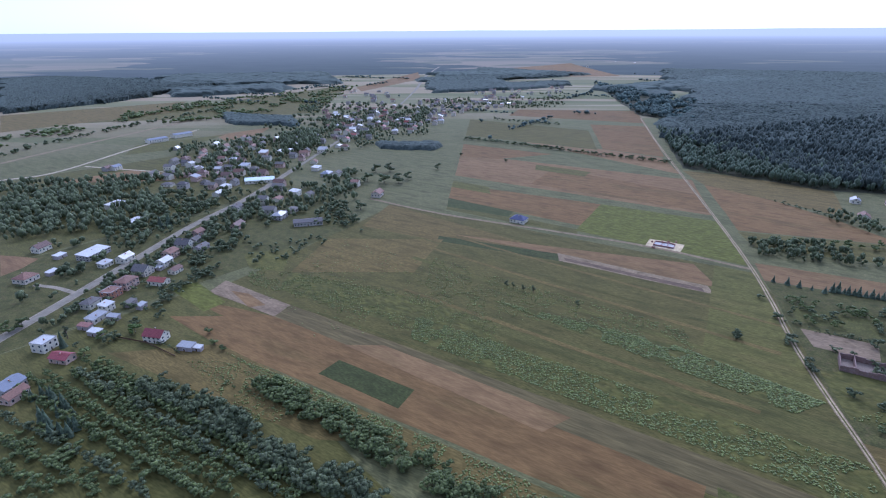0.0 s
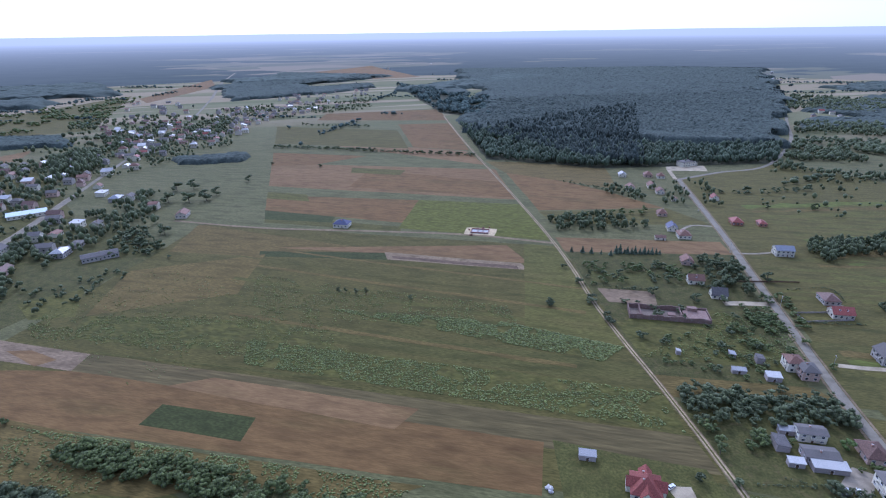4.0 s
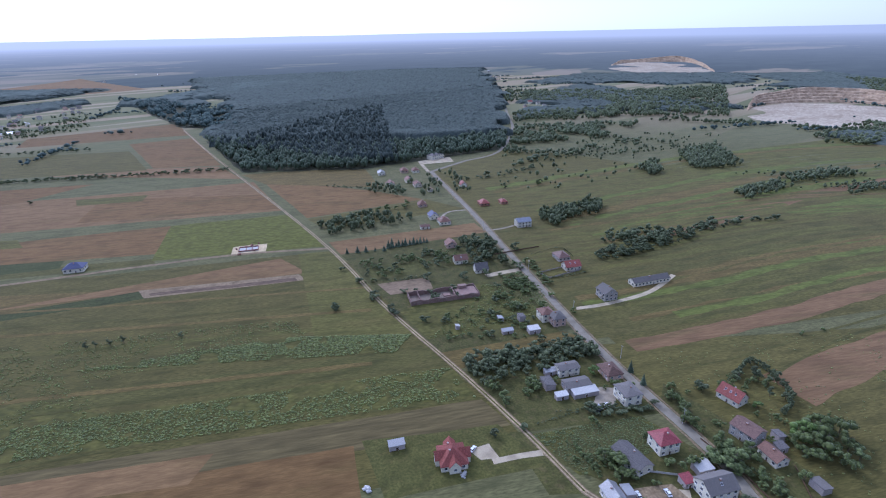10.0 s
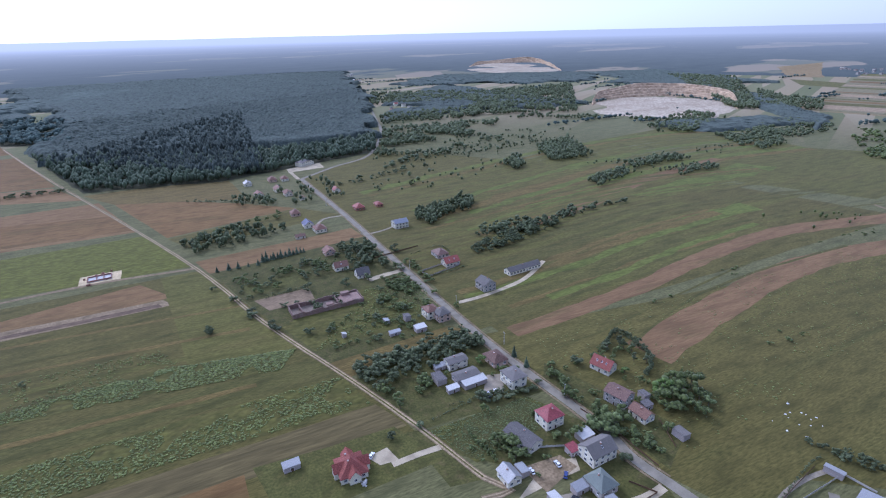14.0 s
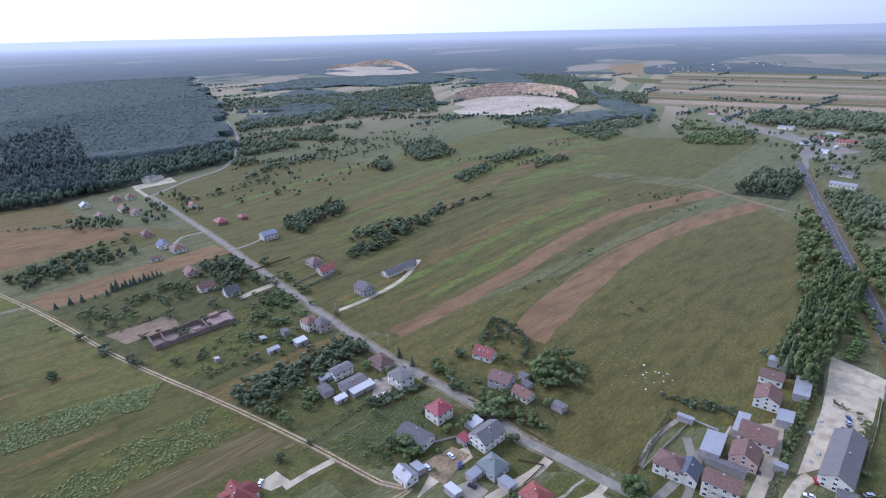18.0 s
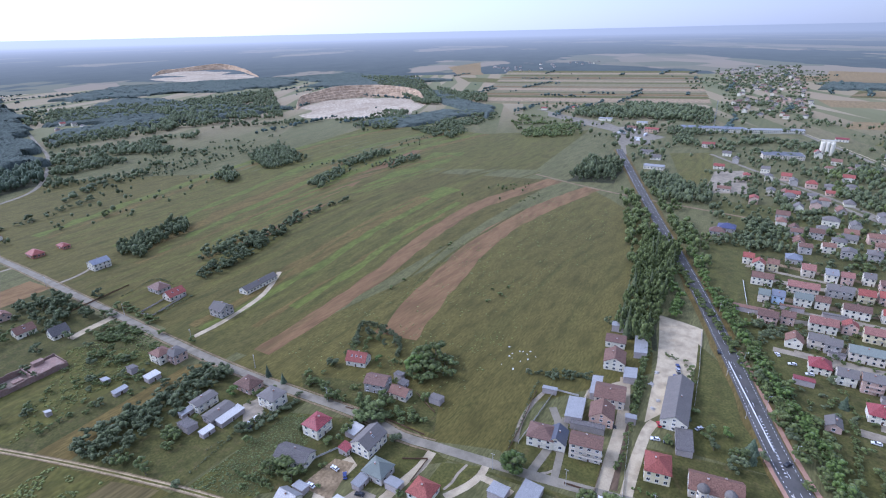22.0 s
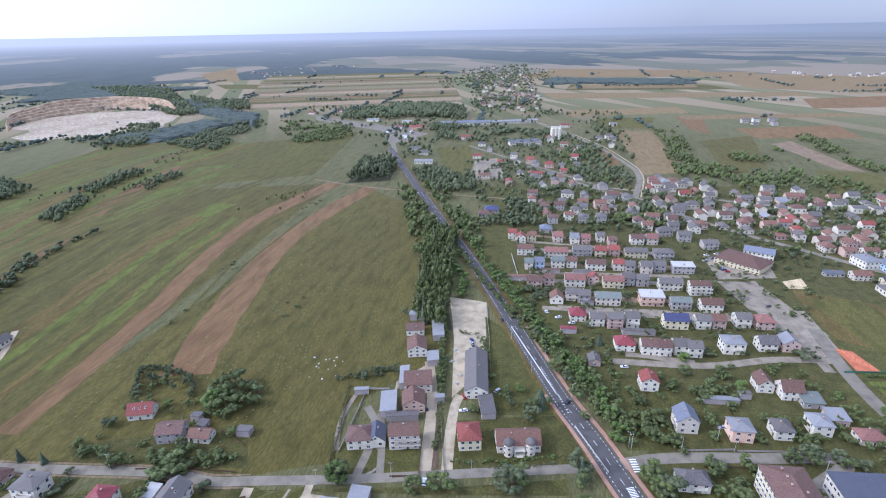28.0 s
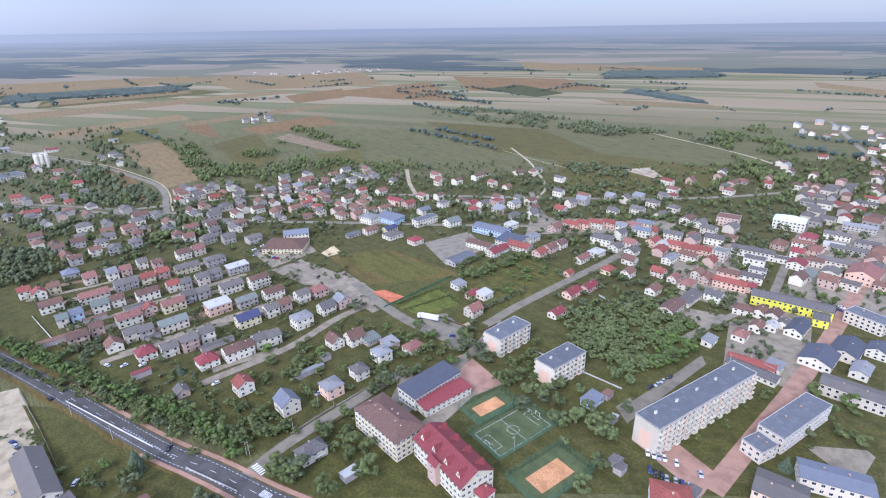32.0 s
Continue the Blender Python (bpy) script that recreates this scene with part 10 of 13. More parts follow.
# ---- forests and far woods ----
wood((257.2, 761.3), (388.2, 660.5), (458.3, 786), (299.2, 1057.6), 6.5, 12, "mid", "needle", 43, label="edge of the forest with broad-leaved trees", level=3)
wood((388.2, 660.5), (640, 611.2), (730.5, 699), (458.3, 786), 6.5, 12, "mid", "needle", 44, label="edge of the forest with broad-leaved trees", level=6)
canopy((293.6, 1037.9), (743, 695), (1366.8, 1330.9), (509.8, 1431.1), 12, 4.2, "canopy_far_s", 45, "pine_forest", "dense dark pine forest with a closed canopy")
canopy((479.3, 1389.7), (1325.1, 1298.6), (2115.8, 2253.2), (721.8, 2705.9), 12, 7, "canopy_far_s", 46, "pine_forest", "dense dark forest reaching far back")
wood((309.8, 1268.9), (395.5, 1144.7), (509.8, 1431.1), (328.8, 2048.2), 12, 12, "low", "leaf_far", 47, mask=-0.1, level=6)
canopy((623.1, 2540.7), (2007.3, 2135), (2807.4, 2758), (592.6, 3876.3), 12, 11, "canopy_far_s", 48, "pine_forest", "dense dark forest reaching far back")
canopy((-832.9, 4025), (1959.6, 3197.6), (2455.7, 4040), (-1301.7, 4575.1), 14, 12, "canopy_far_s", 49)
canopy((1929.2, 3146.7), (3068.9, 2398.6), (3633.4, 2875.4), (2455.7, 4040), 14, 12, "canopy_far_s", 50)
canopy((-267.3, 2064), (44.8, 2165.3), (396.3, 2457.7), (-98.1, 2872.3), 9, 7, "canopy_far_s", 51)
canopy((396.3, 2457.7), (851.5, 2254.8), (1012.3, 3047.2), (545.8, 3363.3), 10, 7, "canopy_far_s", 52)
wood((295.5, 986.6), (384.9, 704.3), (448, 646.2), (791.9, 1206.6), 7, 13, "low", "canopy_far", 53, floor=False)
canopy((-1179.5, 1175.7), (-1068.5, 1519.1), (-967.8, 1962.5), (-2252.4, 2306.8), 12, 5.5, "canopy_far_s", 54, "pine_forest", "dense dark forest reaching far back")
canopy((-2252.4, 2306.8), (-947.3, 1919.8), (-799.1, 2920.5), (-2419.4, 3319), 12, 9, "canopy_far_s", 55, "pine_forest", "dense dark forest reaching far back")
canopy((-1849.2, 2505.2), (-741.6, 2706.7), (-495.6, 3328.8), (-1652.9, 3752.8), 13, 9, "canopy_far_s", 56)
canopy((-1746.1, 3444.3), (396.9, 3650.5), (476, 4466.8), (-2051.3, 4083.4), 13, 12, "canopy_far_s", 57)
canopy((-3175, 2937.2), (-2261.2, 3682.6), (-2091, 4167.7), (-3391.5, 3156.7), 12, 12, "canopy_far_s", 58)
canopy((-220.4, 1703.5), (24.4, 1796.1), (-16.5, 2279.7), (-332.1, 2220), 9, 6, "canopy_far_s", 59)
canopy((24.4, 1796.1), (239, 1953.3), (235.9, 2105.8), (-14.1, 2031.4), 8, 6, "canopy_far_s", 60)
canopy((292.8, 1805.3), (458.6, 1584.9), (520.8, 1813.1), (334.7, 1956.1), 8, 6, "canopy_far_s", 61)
canopy((-576.5, 1086.7), (-408.3, 1063.3), (-453.0, 1179.4), (-645.3, 1229.8), 8, 4, "canopy_far_s", 301, "scrub_wood", "dense dark belt of trees across the pasture")
canopy((-188.1, 860.7), (-102.5, 849.7), (-107.1, 901.1), (-207.9, 911.2), 7, 4, "canopy_far_s", 302, "scrub_wood", "dense dark belt of trees beside the village")
wood((401.7, 331.6), (469.6, 306.9), (501.4, 331.4), (424.3, 355.0), 4.2, 8, "mid", "leaf_dark", 303, floor=False, label="dense plantation of dark young trees", w=5.5)
wood((686.7, -91.6), (690.6, -136.8), (784.4, -169.3), (776.0, -125.6), 5, 11, "mid", "leaf_dark", 304, floor=False, label="copse of tall dark trees beside the main road", w=7)
wood((-531.3, 492.9), (-462.2, 539.2), (-414.6, 671.8), (-630.8, 597.7), 7, 8, "mid", "leaf_dark", 62, mask=-0.5, scale=0.015, floor=False, label="thicket of trees and bushes behind the village")
wood((-458.7, 416.4), (-349.8, 472.3), (-390.7, 579), (-548.7, 511.2), 7, 8, "mid", "leaf_dark", 63, mask=-0.45, scale=0.015, floor=False, label="thicket of trees and bushes behind the village")
wood((-746.6, 1042.2), (-451.6, 1310.5), (-502.8, 1974.9), (-935.7, 1235.6), 11, 6, "low", "leaf_mid", 64, mask=0.12, floor=False, label="scattered scrub on rough pasture")
wood((-845.2, 823.5), (-733.3, 1022.5), (-832, 1168.7), (-949.1, 933), 12, 5, "low", "leaf_mid", 65, mask=0.15, floor=False, label="scattered scrub on rough pasture")
hedge_line([(-782.7, 757.7), (-783.6, 887.9), (-727.3, 1200.8), (-675.5, 1351.7)], 9, 8, 10, "low", "leaf_dark", 66, 4)
canopy((1096.7, 1031.1), (1172.4, 686.4), (1382.1, 546), (1659.6, 1214.1), 7, 6, "canopy_far_s", 67, "scrub_wood", "dark scrub wood with a closed canopy near the quarry")
canopy((1563.1, 1407.2), (2001.5, 778.9), (2453.2, 959.5), (2070.3, 1515), 7, 6, "canopy_far_s", 68, "scrub_wood", "dark scrub wood with a closed canopy near the quarry")
# trees and bushes among the school, the flats and the gardens, in three sizes
plant_mass("garden_trees", "leafy garden trees between the houses and the street", "tree", "broad", "leaf_dark", np.array([[129.6, -210.8], [258.2, -142.6], [304.0, -152.2], [121.4, -187.5]]), 6.0, 7.8, np.random.default_rng(900), 0.2, 0.05)
plant_mass("garden_trees", "leafy garden trees between the houses and the street", "tree", "broad", "leaf_dark", np.array([[190.6, -104.3], [135.1, -165.4], [93.3, -261.4], [82.3, -249.1], [42.6, -227.3], [212.3, -136.6], [51.6, -217.8]]), 7.5, 9.0, np.random.default_rng(901), 0.2, 0.05)
plant_mass("garden_trees", "leafy garden trees between the houses and the street", "tree", "broad", "leaf_dark", np.array([[158.7, -78.6], [152.1, -108.6]]), 11.5, 10.5, np.random.default_rng(902), 0.2, 0.05)
plant_mass("garden_trees", "leafy garden trees between the houses and the street", "tree", "broad", "leaf_mid", np.array([[182.6, -130.0], [128.3, -235.3], [128.7, -253.1], [58.1, -263.8], [120.2, -262.8], [180.1, -194.3], [190.2, -219.9], [197.3, -202.1], [164.6, -203.6], [139.3, -240.9], [142.0, -198.0]]), 5.5, 7.1, np.random.default_rng(903), 0.2, 0.05)
plant_mass("garden_trees", "leafy garden trees between the houses and the street", "tree", "broad", "leaf_mid", np.array([[135.9, -100.6], [136.8, -134.4], [118.0, -161.7], [197.8, -133.9], [154.7, -155.5], [161.9, -150.5], [223.3, -136.3], [280.2, -147.3]]), 7.9, 9.0, np.random.default_rng(904), 0.2, 0.05)
plant_mass("garden_trees", "leafy garden trees between the houses and the street", "tree", "broad", "leaf_mid", np.array([[126.6, -111.5], [110.6, -132.4], [69.5, -234.0], [64.7, -231.9]]), 10.8, 9.0, np.random.default_rng(905), 0.2, 0.05)
plant_mass("garden_trees", "leafy garden trees between the houses and the street", "tree", "broad", "leaf_lush", np.array([[165.7, -135.0], [104.8, -272.0], [98.4, -240.9], [153.3, -261.9], [136.2, -271.7]]), 5.2, 7.0, np.random.default_rng(906), 0.2, 0.05)
plant_mass("garden_trees", "leafy garden trees between the houses and the street", "tree", "broad", "leaf_pale", np.array([[100.7, -149.9], [62.6, -236.1], [58.7, -238.9]]), 11.0, 8.3, np.random.default_rng(907), 0.2, 0.05)
field("weeds", (141.6, -367.0), (115.4, -407.2), (85.0, -347.5), (102.2, -308.6), 9, "field", "overgrown green plot among the gardens", 2.0)
field("fresh", (158.8, -289.3), (145.0, -325.5), (121.2, -308.5), (140.1, -284.9), 9.2, "field", "bright green kitchen garden", 0.6)
hedge_line([(145.8, -373.2), (128.2, -332.9), (105.5, -304.8)], 2.7, 4, 4.5, "mid", "leaf_mid", 930, 0.9, label="leafy hedge and bushes round a garden plot")
hedge_line([(105.5, -304.8), (94.1, -324.5), (82.8, -350.1)], 2.7, 4, 4.5, "mid", "leaf_dark", 931, 0.9, label="leafy hedge and bushes round a garden plot")
hedge_line([(143.7, -371.4), (131.8, -394.5), (115.3, -417.2)], 3.6, 5, 6, "mid", "leaf_mid", 932, 1.2, label="leafy hedge and bushes round a garden plot")
hedge_line([(161.8, -292.6), (145.8, -327.0)], 1.3, 2.2, 2.2, "mid", "leaf_lush", 933, 0.4, label="leafy hedge and bushes round a garden plot")
hedge_line([(145.8, -327.0), (119.4, -308.5)], 1.3, 2.2, 2.2, "mid", "leaf_lush", 934, 0.4, label="leafy hedge and bushes round a garden plot")
hedge_line([(153.6, -287.5), (133.3, -318.1)], 1.0, 1.6, 1.6, "mid", "leaf_mid", 935, 0.3, label="leafy hedge and bushes round a garden plot")
hedge_line([(128.2, -149.8), (124.4, -171.6), (128.6, -185.6)], 3.0, 4, 5, "mid", "leaf_mid", 936, 1.0, label="leafy hedge and bushes round a garden plot")
hedge_line([(101.1, -284.6), (102.2, -266.8), (97.8, -248.7)], 3.6, 5, 6, "mid", "leaf_dark", 937, 1.2, label="leafy hedge and bushes round a garden plot")
hedge_line([(68.9, -251.3), (60.0, -255.3), (47.6, -238.0)], 3.0, 4, 5, "mid", "leaf_mid", 938, 1.0, label="leafy hedge and bushes round a garden plot")
hedge_line([(113.8, -223.2), (124.2, -218.4), (128.9, -195.3)], 3.6, 5, 6, "mid", "leaf_dark", 939, 1.2, label="leafy hedge and bushes round a garden plot")
hedge_line([(195.4, -164.0), (166.3, -162.8), (143.7, -158.5)], 2.4, 3, 4, "mid", "leaf_mid", 940, 0.8, label="leafy hedge and bushes round a garden plot")
hedge_line([(224.8, -170.8), (187.5, -153.2)], 1.8, 2.5, 3, "mid", "leaf_mid", 941, 0.6, label="leafy hedge and bushes round a garden plot")
# scrub and gardens in the town centre beside the main road
wood((697.0, -171.7), (713.8, -218.0), (600.4, -232.4), (579.9, -171.6), 6, 7, "low", "leaf_dark", 960, mask=-2, scale=0.03, floor=False, name="scrub", label="leafy scrub and garden trees in the town")
wood((600.3, -163.4), (596.4, -196.0), (453.8, -175.9), (466.9, -141.1), 6, 7, "low", "leaf_mid", 961, mask=-0.1, scale=0.03, floor=False, name="scrub", label="leafy scrub and garden trees in the town")
wood((1067.1, -311.5), (1041.3, -368.9), (861.2, -332.9), (921.0, -282.5), 7, 7, "low", "leaf_dark", 962, mask=-0.15, scale=0.03, floor=False, name="scrub", label="leafy scrub and garden trees in the town")
wood((759.9, -449.2), (755.3, -499.4), (579.4, -410.1), (595.8, -369.2), 6.5, 7, "low", "leaf_dark", 963, mask=-0.1, scale=0.03, floor=False, name="scrub", label="leafy scrub and garden trees in the town")
wood((833.6, -675.2), (799.9, -702.6), (473.1, -487.7), (461.4, -434.4), 6, 5.5, "low", "leaf_mid", 964, mask=-0.05, scale=0.03, floor=False, name="scrub", label="leafy scrub and garden trees in the town")
wood((522.7, -236.6), (518.5, -267.4), (443.4, -234.1), (447.0, -209.1), 5.5, 7, "low", "leaf_dark", 965, mask=-2, scale=0.03, floor=False, name="scrub", label="leafy scrub and garden trees in the town")
wood((1259.5, -7.0), (1187.7, -165.1), (982.1, -140.8), (968.5, -38.3), 7.5, 4.5, "low", "leaf_mid", 966, mask=0.0, scale=0.03, floor=False, name="scrub", label="leafy scrub and garden trees in the town")
wood((476.7, -355.7), (482.6, -420.9), (443.4, -403.9), (431.9, -328.9), 8, 6, "low", "leaf_dark", 967, mask=-0.1, scale=0.03, floor=False, name="scrub", label="leafy scrub and garden trees in the town")
wood((446.8, -289.6), (426.9, -375.8), (384.7, -359.1), (411.9, -272.3), 8, 6, "low", "leaf_mid", 968, mask=-0.1, scale=0.03, floor=False, name="scrub", label="leafy scrub and garden trees in the town")
wood((966.5, -373.4), (965.9, -537.1), (870.5, -492.9), (856.1, -345.0), 9, 6, "low", "leaf_dark", 969, mask=0.0, scale=0.03, floor=False, name="scrub", label="leafy scrub and garden trees in the town")
wood((2116.9, -654.7), (2478.1, -1317.2), (1821.7, -1002.3), (1748.4, -566.5), 22, 6, "low", "leaf_dark", 970, mask=0.0, scale=0.03, floor=False, w=11, name="scrub", label="leafy scrub and garden trees in the town")
wood((1423.1, -526.9), (1512.5, -769.6), (1303.4, -675.5), (1178.1, -455.0), 14, 6, "low", "leaf_dark", 971, mask=0.0, scale=0.03, floor=False, w=10, name="scrub", label="leafy scrub and garden trees in the town")
plant_mass("garden_trees", "leafy trees and bushes round the roadside gardens", "tree", "broad", "leaf_mid", np.array([[246.1, 45.5], [255.0, 40.8], [247.9, 33.5], [248.3, 26.9], [242.6, 39.0]]), 9, 9, np.random.default_rng(980), 0.2, 0.05)
plant_mass("garden_trees", "leafy trees and bushes round the roadside gardens", "tree", "broad", "leaf_mid", np.array([[212.8, 53.2], [209.4, 46.8], [210.2, 41.8], [210.3, 36.0], [216.6, 50.4], [213.1, 56.9], [217.7, 42.8], [207.8, 56.9]]), 3.4, 4.6, np.random.default_rng(981), 0.2, 0.05)
plant_mass("garden_trees", "leafy trees and bushes round the roadside gardens", "tree", "broad", "leaf_pale", np.array([[209.2, 60.4], [212.8, 65.8], [206.2, 66.1]]), 7.5, 7.5, np.random.default_rng(982), 0.2, 0.05)
for k, patch in enumerate((((-1480, 2330), (-820, 2480), (-600, 2010), (-1230, 1800)), ((-1150, 1720), (-760, 1960), (-690, 1700), (-960, 1560)), ((-330, 2480), (240, 2560), (210, 2360), (-250, 2250)), ((330, 1880), (900, 2300), (980, 2080), (470, 1740)))):
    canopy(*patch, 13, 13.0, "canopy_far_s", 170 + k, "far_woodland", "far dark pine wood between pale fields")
canopy((887.6, 802.3), (1210.5, 725.4), (1326.2, 813.8), (1026.7, 926.8), 7, 6, "canopy_far_s", 69, "scrub_wood", "dark scrub wood with a closed canopy near the quarry")
wood((652.2, 630.2), (839.6, 561.1), (1019.2, 595.4), (817.7, 771.2), 9, 7, "low", "leaf_dark", 70, mask=-0.1, floor=False, label="scrub and young trees on the slope")
wood((544.7, 516.9), (751.7, 501.8), (923.1, 489.3), (793.1, 579.1), 11, 5, "low", "leaf_dark", 71, mask=0.15, floor=False, label="scattered bushes on the slope")
wood((1053.8, 615.9), (1185.3, 334.1), (1182.1, 209.2), (1157.5, 616.8), 9, 7, "low", "leaf_dark", 72, mask=0.05, floor=False, label="bushes below the quarry")
canopy((2372.1, 977), (1959.4, 399.9), (2166, 201.8), (2650.3, 756.1), 7, 6, "canopy_far_s", 73, "scrub_wood", "dark scrub wood with a closed canopy near the quarry")
canopy((1811.3, 323.5), (1196.9, 23.6), (1376.5, 33.3), (1790.8, 211), 7, 6, "canopy_far_s", 74, "scrub_wood", "dark scrub wood with a closed canopy near the quarry")
canopy((1109.3, 321.5), (1091.7, 181.9), (1298.8, 29.1), (1306.1, 144), 7, 6, "canopy_far_s", 75, "scrub_wood", "dark scrub wood with a closed canopy near the quarry")
canopy((1954.8, 719.9), (1921.2, 285.8), (2108.4, 317), (2176, 696.8), 7, 6, "canopy_far_s", 76, "scrub_wood", "dark scrub wood with a closed canopy near the quarry")
canopy((3083, 3112.5), (3740.1, 1597.9), (4365.6, 1055.3), (3640.8, 3012.1), 12, 10, "canopy_far_s", 77)
canopy((3828.1, 2351.7), (4101.5, 504), (3441, -1178.9), (4398, 135.3), 12, 11, "canopy_far_s", 78)
canopy((2028.1, 3172.1), (2549.7, 2804.2), (3337.3, 2698.9), (2592, 3975.3), 14, 10, "canopy_far_s", 79)
canopy((4610.3, 427.7), (3831.3, -1740.1), (4068.9, -1846.8), (4803.8, 234.8), 12, 11, "canopy_far_s", 80)
canopy((3921.7, -33.8), (2916.6, -1327.7), (2520.7, -2528), (3711.5, -1262.2), 12, 8, "canopy_far_s", 81)
canopy((3110.6, -1796.8), (1876.1, -2779), (2117.9, -3118.4), (3110.4, -2202.5), 12, 9, "canopy_far_s", 82)
wood((1198.4, -145.1), (1148.6, -389), (1357.4, -444.5), (1370.2, -196.3), 10, 10, "low", "leaf_dark", 83, mask=-0.6, floor=False, label="wood beside the railway works", w=14)
canopy((3435.1, 1279.5), (3310.7, 895.1), (3481.8, 493.1), (3786.8, 1123.7), 10, 8, "canopy_far_s", 84)
canopy((3041.5, -1661.1), (2547.6, -2217.1), (2442.5, -2662.5), (3466.1, -1910.5), 11, 8, "canopy_far_s", 85)
canopy((1665, -3004.9), (567, -2346.7), (1010.2, -3418), (1871.4, -3548.3), 11, 8, "canopy_far_s", 86)
canopy((1240.7, -4184.7), (-956.1, -3591), (-1073, -4096.3), (879.3, -4500), 12, 11, "canopy_far_s", 87)
canopy((274.1, -2088.6), (-139.4, -2236), (-111.2, -2494.6), (295.5, -2405.9), 9, 7, "canopy_far_s", 88)
canopy((-89, -2431.7), (-606.9, -2200.1), (-782.7, -2888), (-210.3, -2775.8), 10, 8, "canopy_far_s", 89)
canopy((1733.6, -921.5), (1505, -1358.1), (1611.5, -1482.8), (1939.9, -1037.6), 6, 4, "canopy_far_s", 90)
canopy((150.7, -1655.6), (-65.1, -1467.8), (-67, -1547.1), (129.7, -1770.7), 5, 5, "canopy_far_s", 91)
canopy((3164.7, -3304.7), (1225.7, -4135), (1313.6, -4425.8), (3318.7, -3475), 12, 12, "canopy_far_s", 92)
canopy((3792, 1399), (3835.5, 1249), (4372.9, 148.4), (4272.4, 1553.7), 12, 11, "canopy_far_s", 93)
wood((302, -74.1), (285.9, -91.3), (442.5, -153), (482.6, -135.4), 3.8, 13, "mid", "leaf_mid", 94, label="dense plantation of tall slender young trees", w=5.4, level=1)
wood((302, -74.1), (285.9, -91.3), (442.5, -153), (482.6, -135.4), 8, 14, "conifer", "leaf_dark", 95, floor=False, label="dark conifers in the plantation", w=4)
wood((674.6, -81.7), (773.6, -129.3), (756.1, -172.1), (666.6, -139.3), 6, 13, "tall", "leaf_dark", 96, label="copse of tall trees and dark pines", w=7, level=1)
wood((637.2, -140), (616.3, -192.8), (414, -149.4), (359.5, -97.2), 6.5, 9, "mid", "leaf_mid", 97, mask=-0.25, floor=False, label="dense roadside thicket", w=8)
wood((530.7, -162.3), (471.5, -188.4), (342.4, -144.3), (400.1, -149.6), 6, 8, "mid", "leaf_mid", 98, mask=-0.3, floor=False, label="dense roadside thicket", w=7.5)
wood((711.8, -190), (639.1, -246.8), (566.4, -218.9), (606.7, -182.5), 7, 8, "mid", "leaf_dark", 99, mask=-0.25, floor=False)
wood((817.5, -669.1), (486.1, -522.6), (500.6, -485.7), (871.6, -698.4), 7, 6, "low", "leaf_mid", 100, mask=-0.15, floor=False, label="overgrown slope with bushes", w=8)
wood((570.5, -539.1), (666.2, -757.9), (400.1, -644.5), (449.8, -486.8), 8, 6, "low", "leaf_mid", 101, mask=-0.05, floor=False, label="overgrown slope with bushes", w=8)
wood((684.6, -838.5), (692.5, -885.8), (468.6, -750.4), (465.8, -718.4), 8, 6, "low", "leaf_mid", 102, mask=-0.2, floor=False, label="overgrown field bank", w=8)
wood((757, -427.8), (711.5, -481.4), (540, -385.9), (583.4, -348.6), 9, 7, "low", "leaf_mid", 103, mask=-0.05, floor=False, w=8)
wood((502.4, -1099), (466, -1252.5), (-95.9, -1001.4), (-43.6, -926.1), 9, 6, "low", "leaf_dark", 104, mask=-0.05, floor=False, label="hedges and bushes along the valley road", w=9)
wood((-54.5, -1040.1), (-153.6, -1163.3), (-187, -744.9), (-107.6, -715.7), 9, 7, "low", "leaf_mid", 105, mask=-0.1, floor=False, w=9)
wood((134.1, -750.6), (49.8, -746.4), (44.7, -692.7), (115.1, -690.9), 8, 5, "low", "leaf_dark", 106, mask=-0.2, floor=False)
wood((1053.5, 697.6), (1224.3, 508), (1864.6, 804.3), (1455.9, 976.9), 9, 9, "low", "leaf_dark", 107, mask=-0.25, scale=0.025, floor=False, label="dark scrub and young trees on the grassy slope", w=11.25)
wood((1084.7, 1051.7), (1288.6, 826.7), (1511.6, 981.7), (1306.5, 1251.7), 9, 8, "low", "leaf_dark", 108, mask=-0.2, scale=0.025, floor=False, label="dark scrub and young trees on the grassy slope", w=11.25)
wood((823, 776.2), (1067.1, 675.8), (1192.3, 755.9), (941.6, 877.5), 8, 8, "low", "leaf_dark", 109, mask=-0.3, scale=0.025, floor=False, label="dark scrub and young trees on the grassy slope", w=10)
wood((661.6, 616.6), (880.3, 588.6), (967.6, 647.5), (780.1, 706.1), 8, 7, "low", "leaf_dark", 110, mask=-0.15, scale=0.025, floor=False, label="dark scrub and young trees on the grassy slope", w=10)
wood((397.7, 332.4), (401.3, 313.2), (486.5, 313.8), (503.9, 346.6), 5.5, 8, "mid", "leaf_dark", 111, mask=-0.5, scale=0.025, floor=False, label="dark scrub and young trees on the grassy slope", w=6.875)
wood((806.4, 405.1), (711.7, 329.2), (782.1, 306.1), (905.8, 391.4), 6, 7, "mid", "leaf_dark", 112, mask=-0.3, scale=0.025, floor=False, label="dark scrub and young trees on the grassy slope", w=7.5)
wood((684, 393.4), (651.9, 354.8), (680.8, 354.8), (733.9, 396), 6, 7, "mid", "leaf_dark", 113, mask=-0.5, scale=0.025, floor=False, label="dark scrub and young trees on the grassy slope", w=7.5)
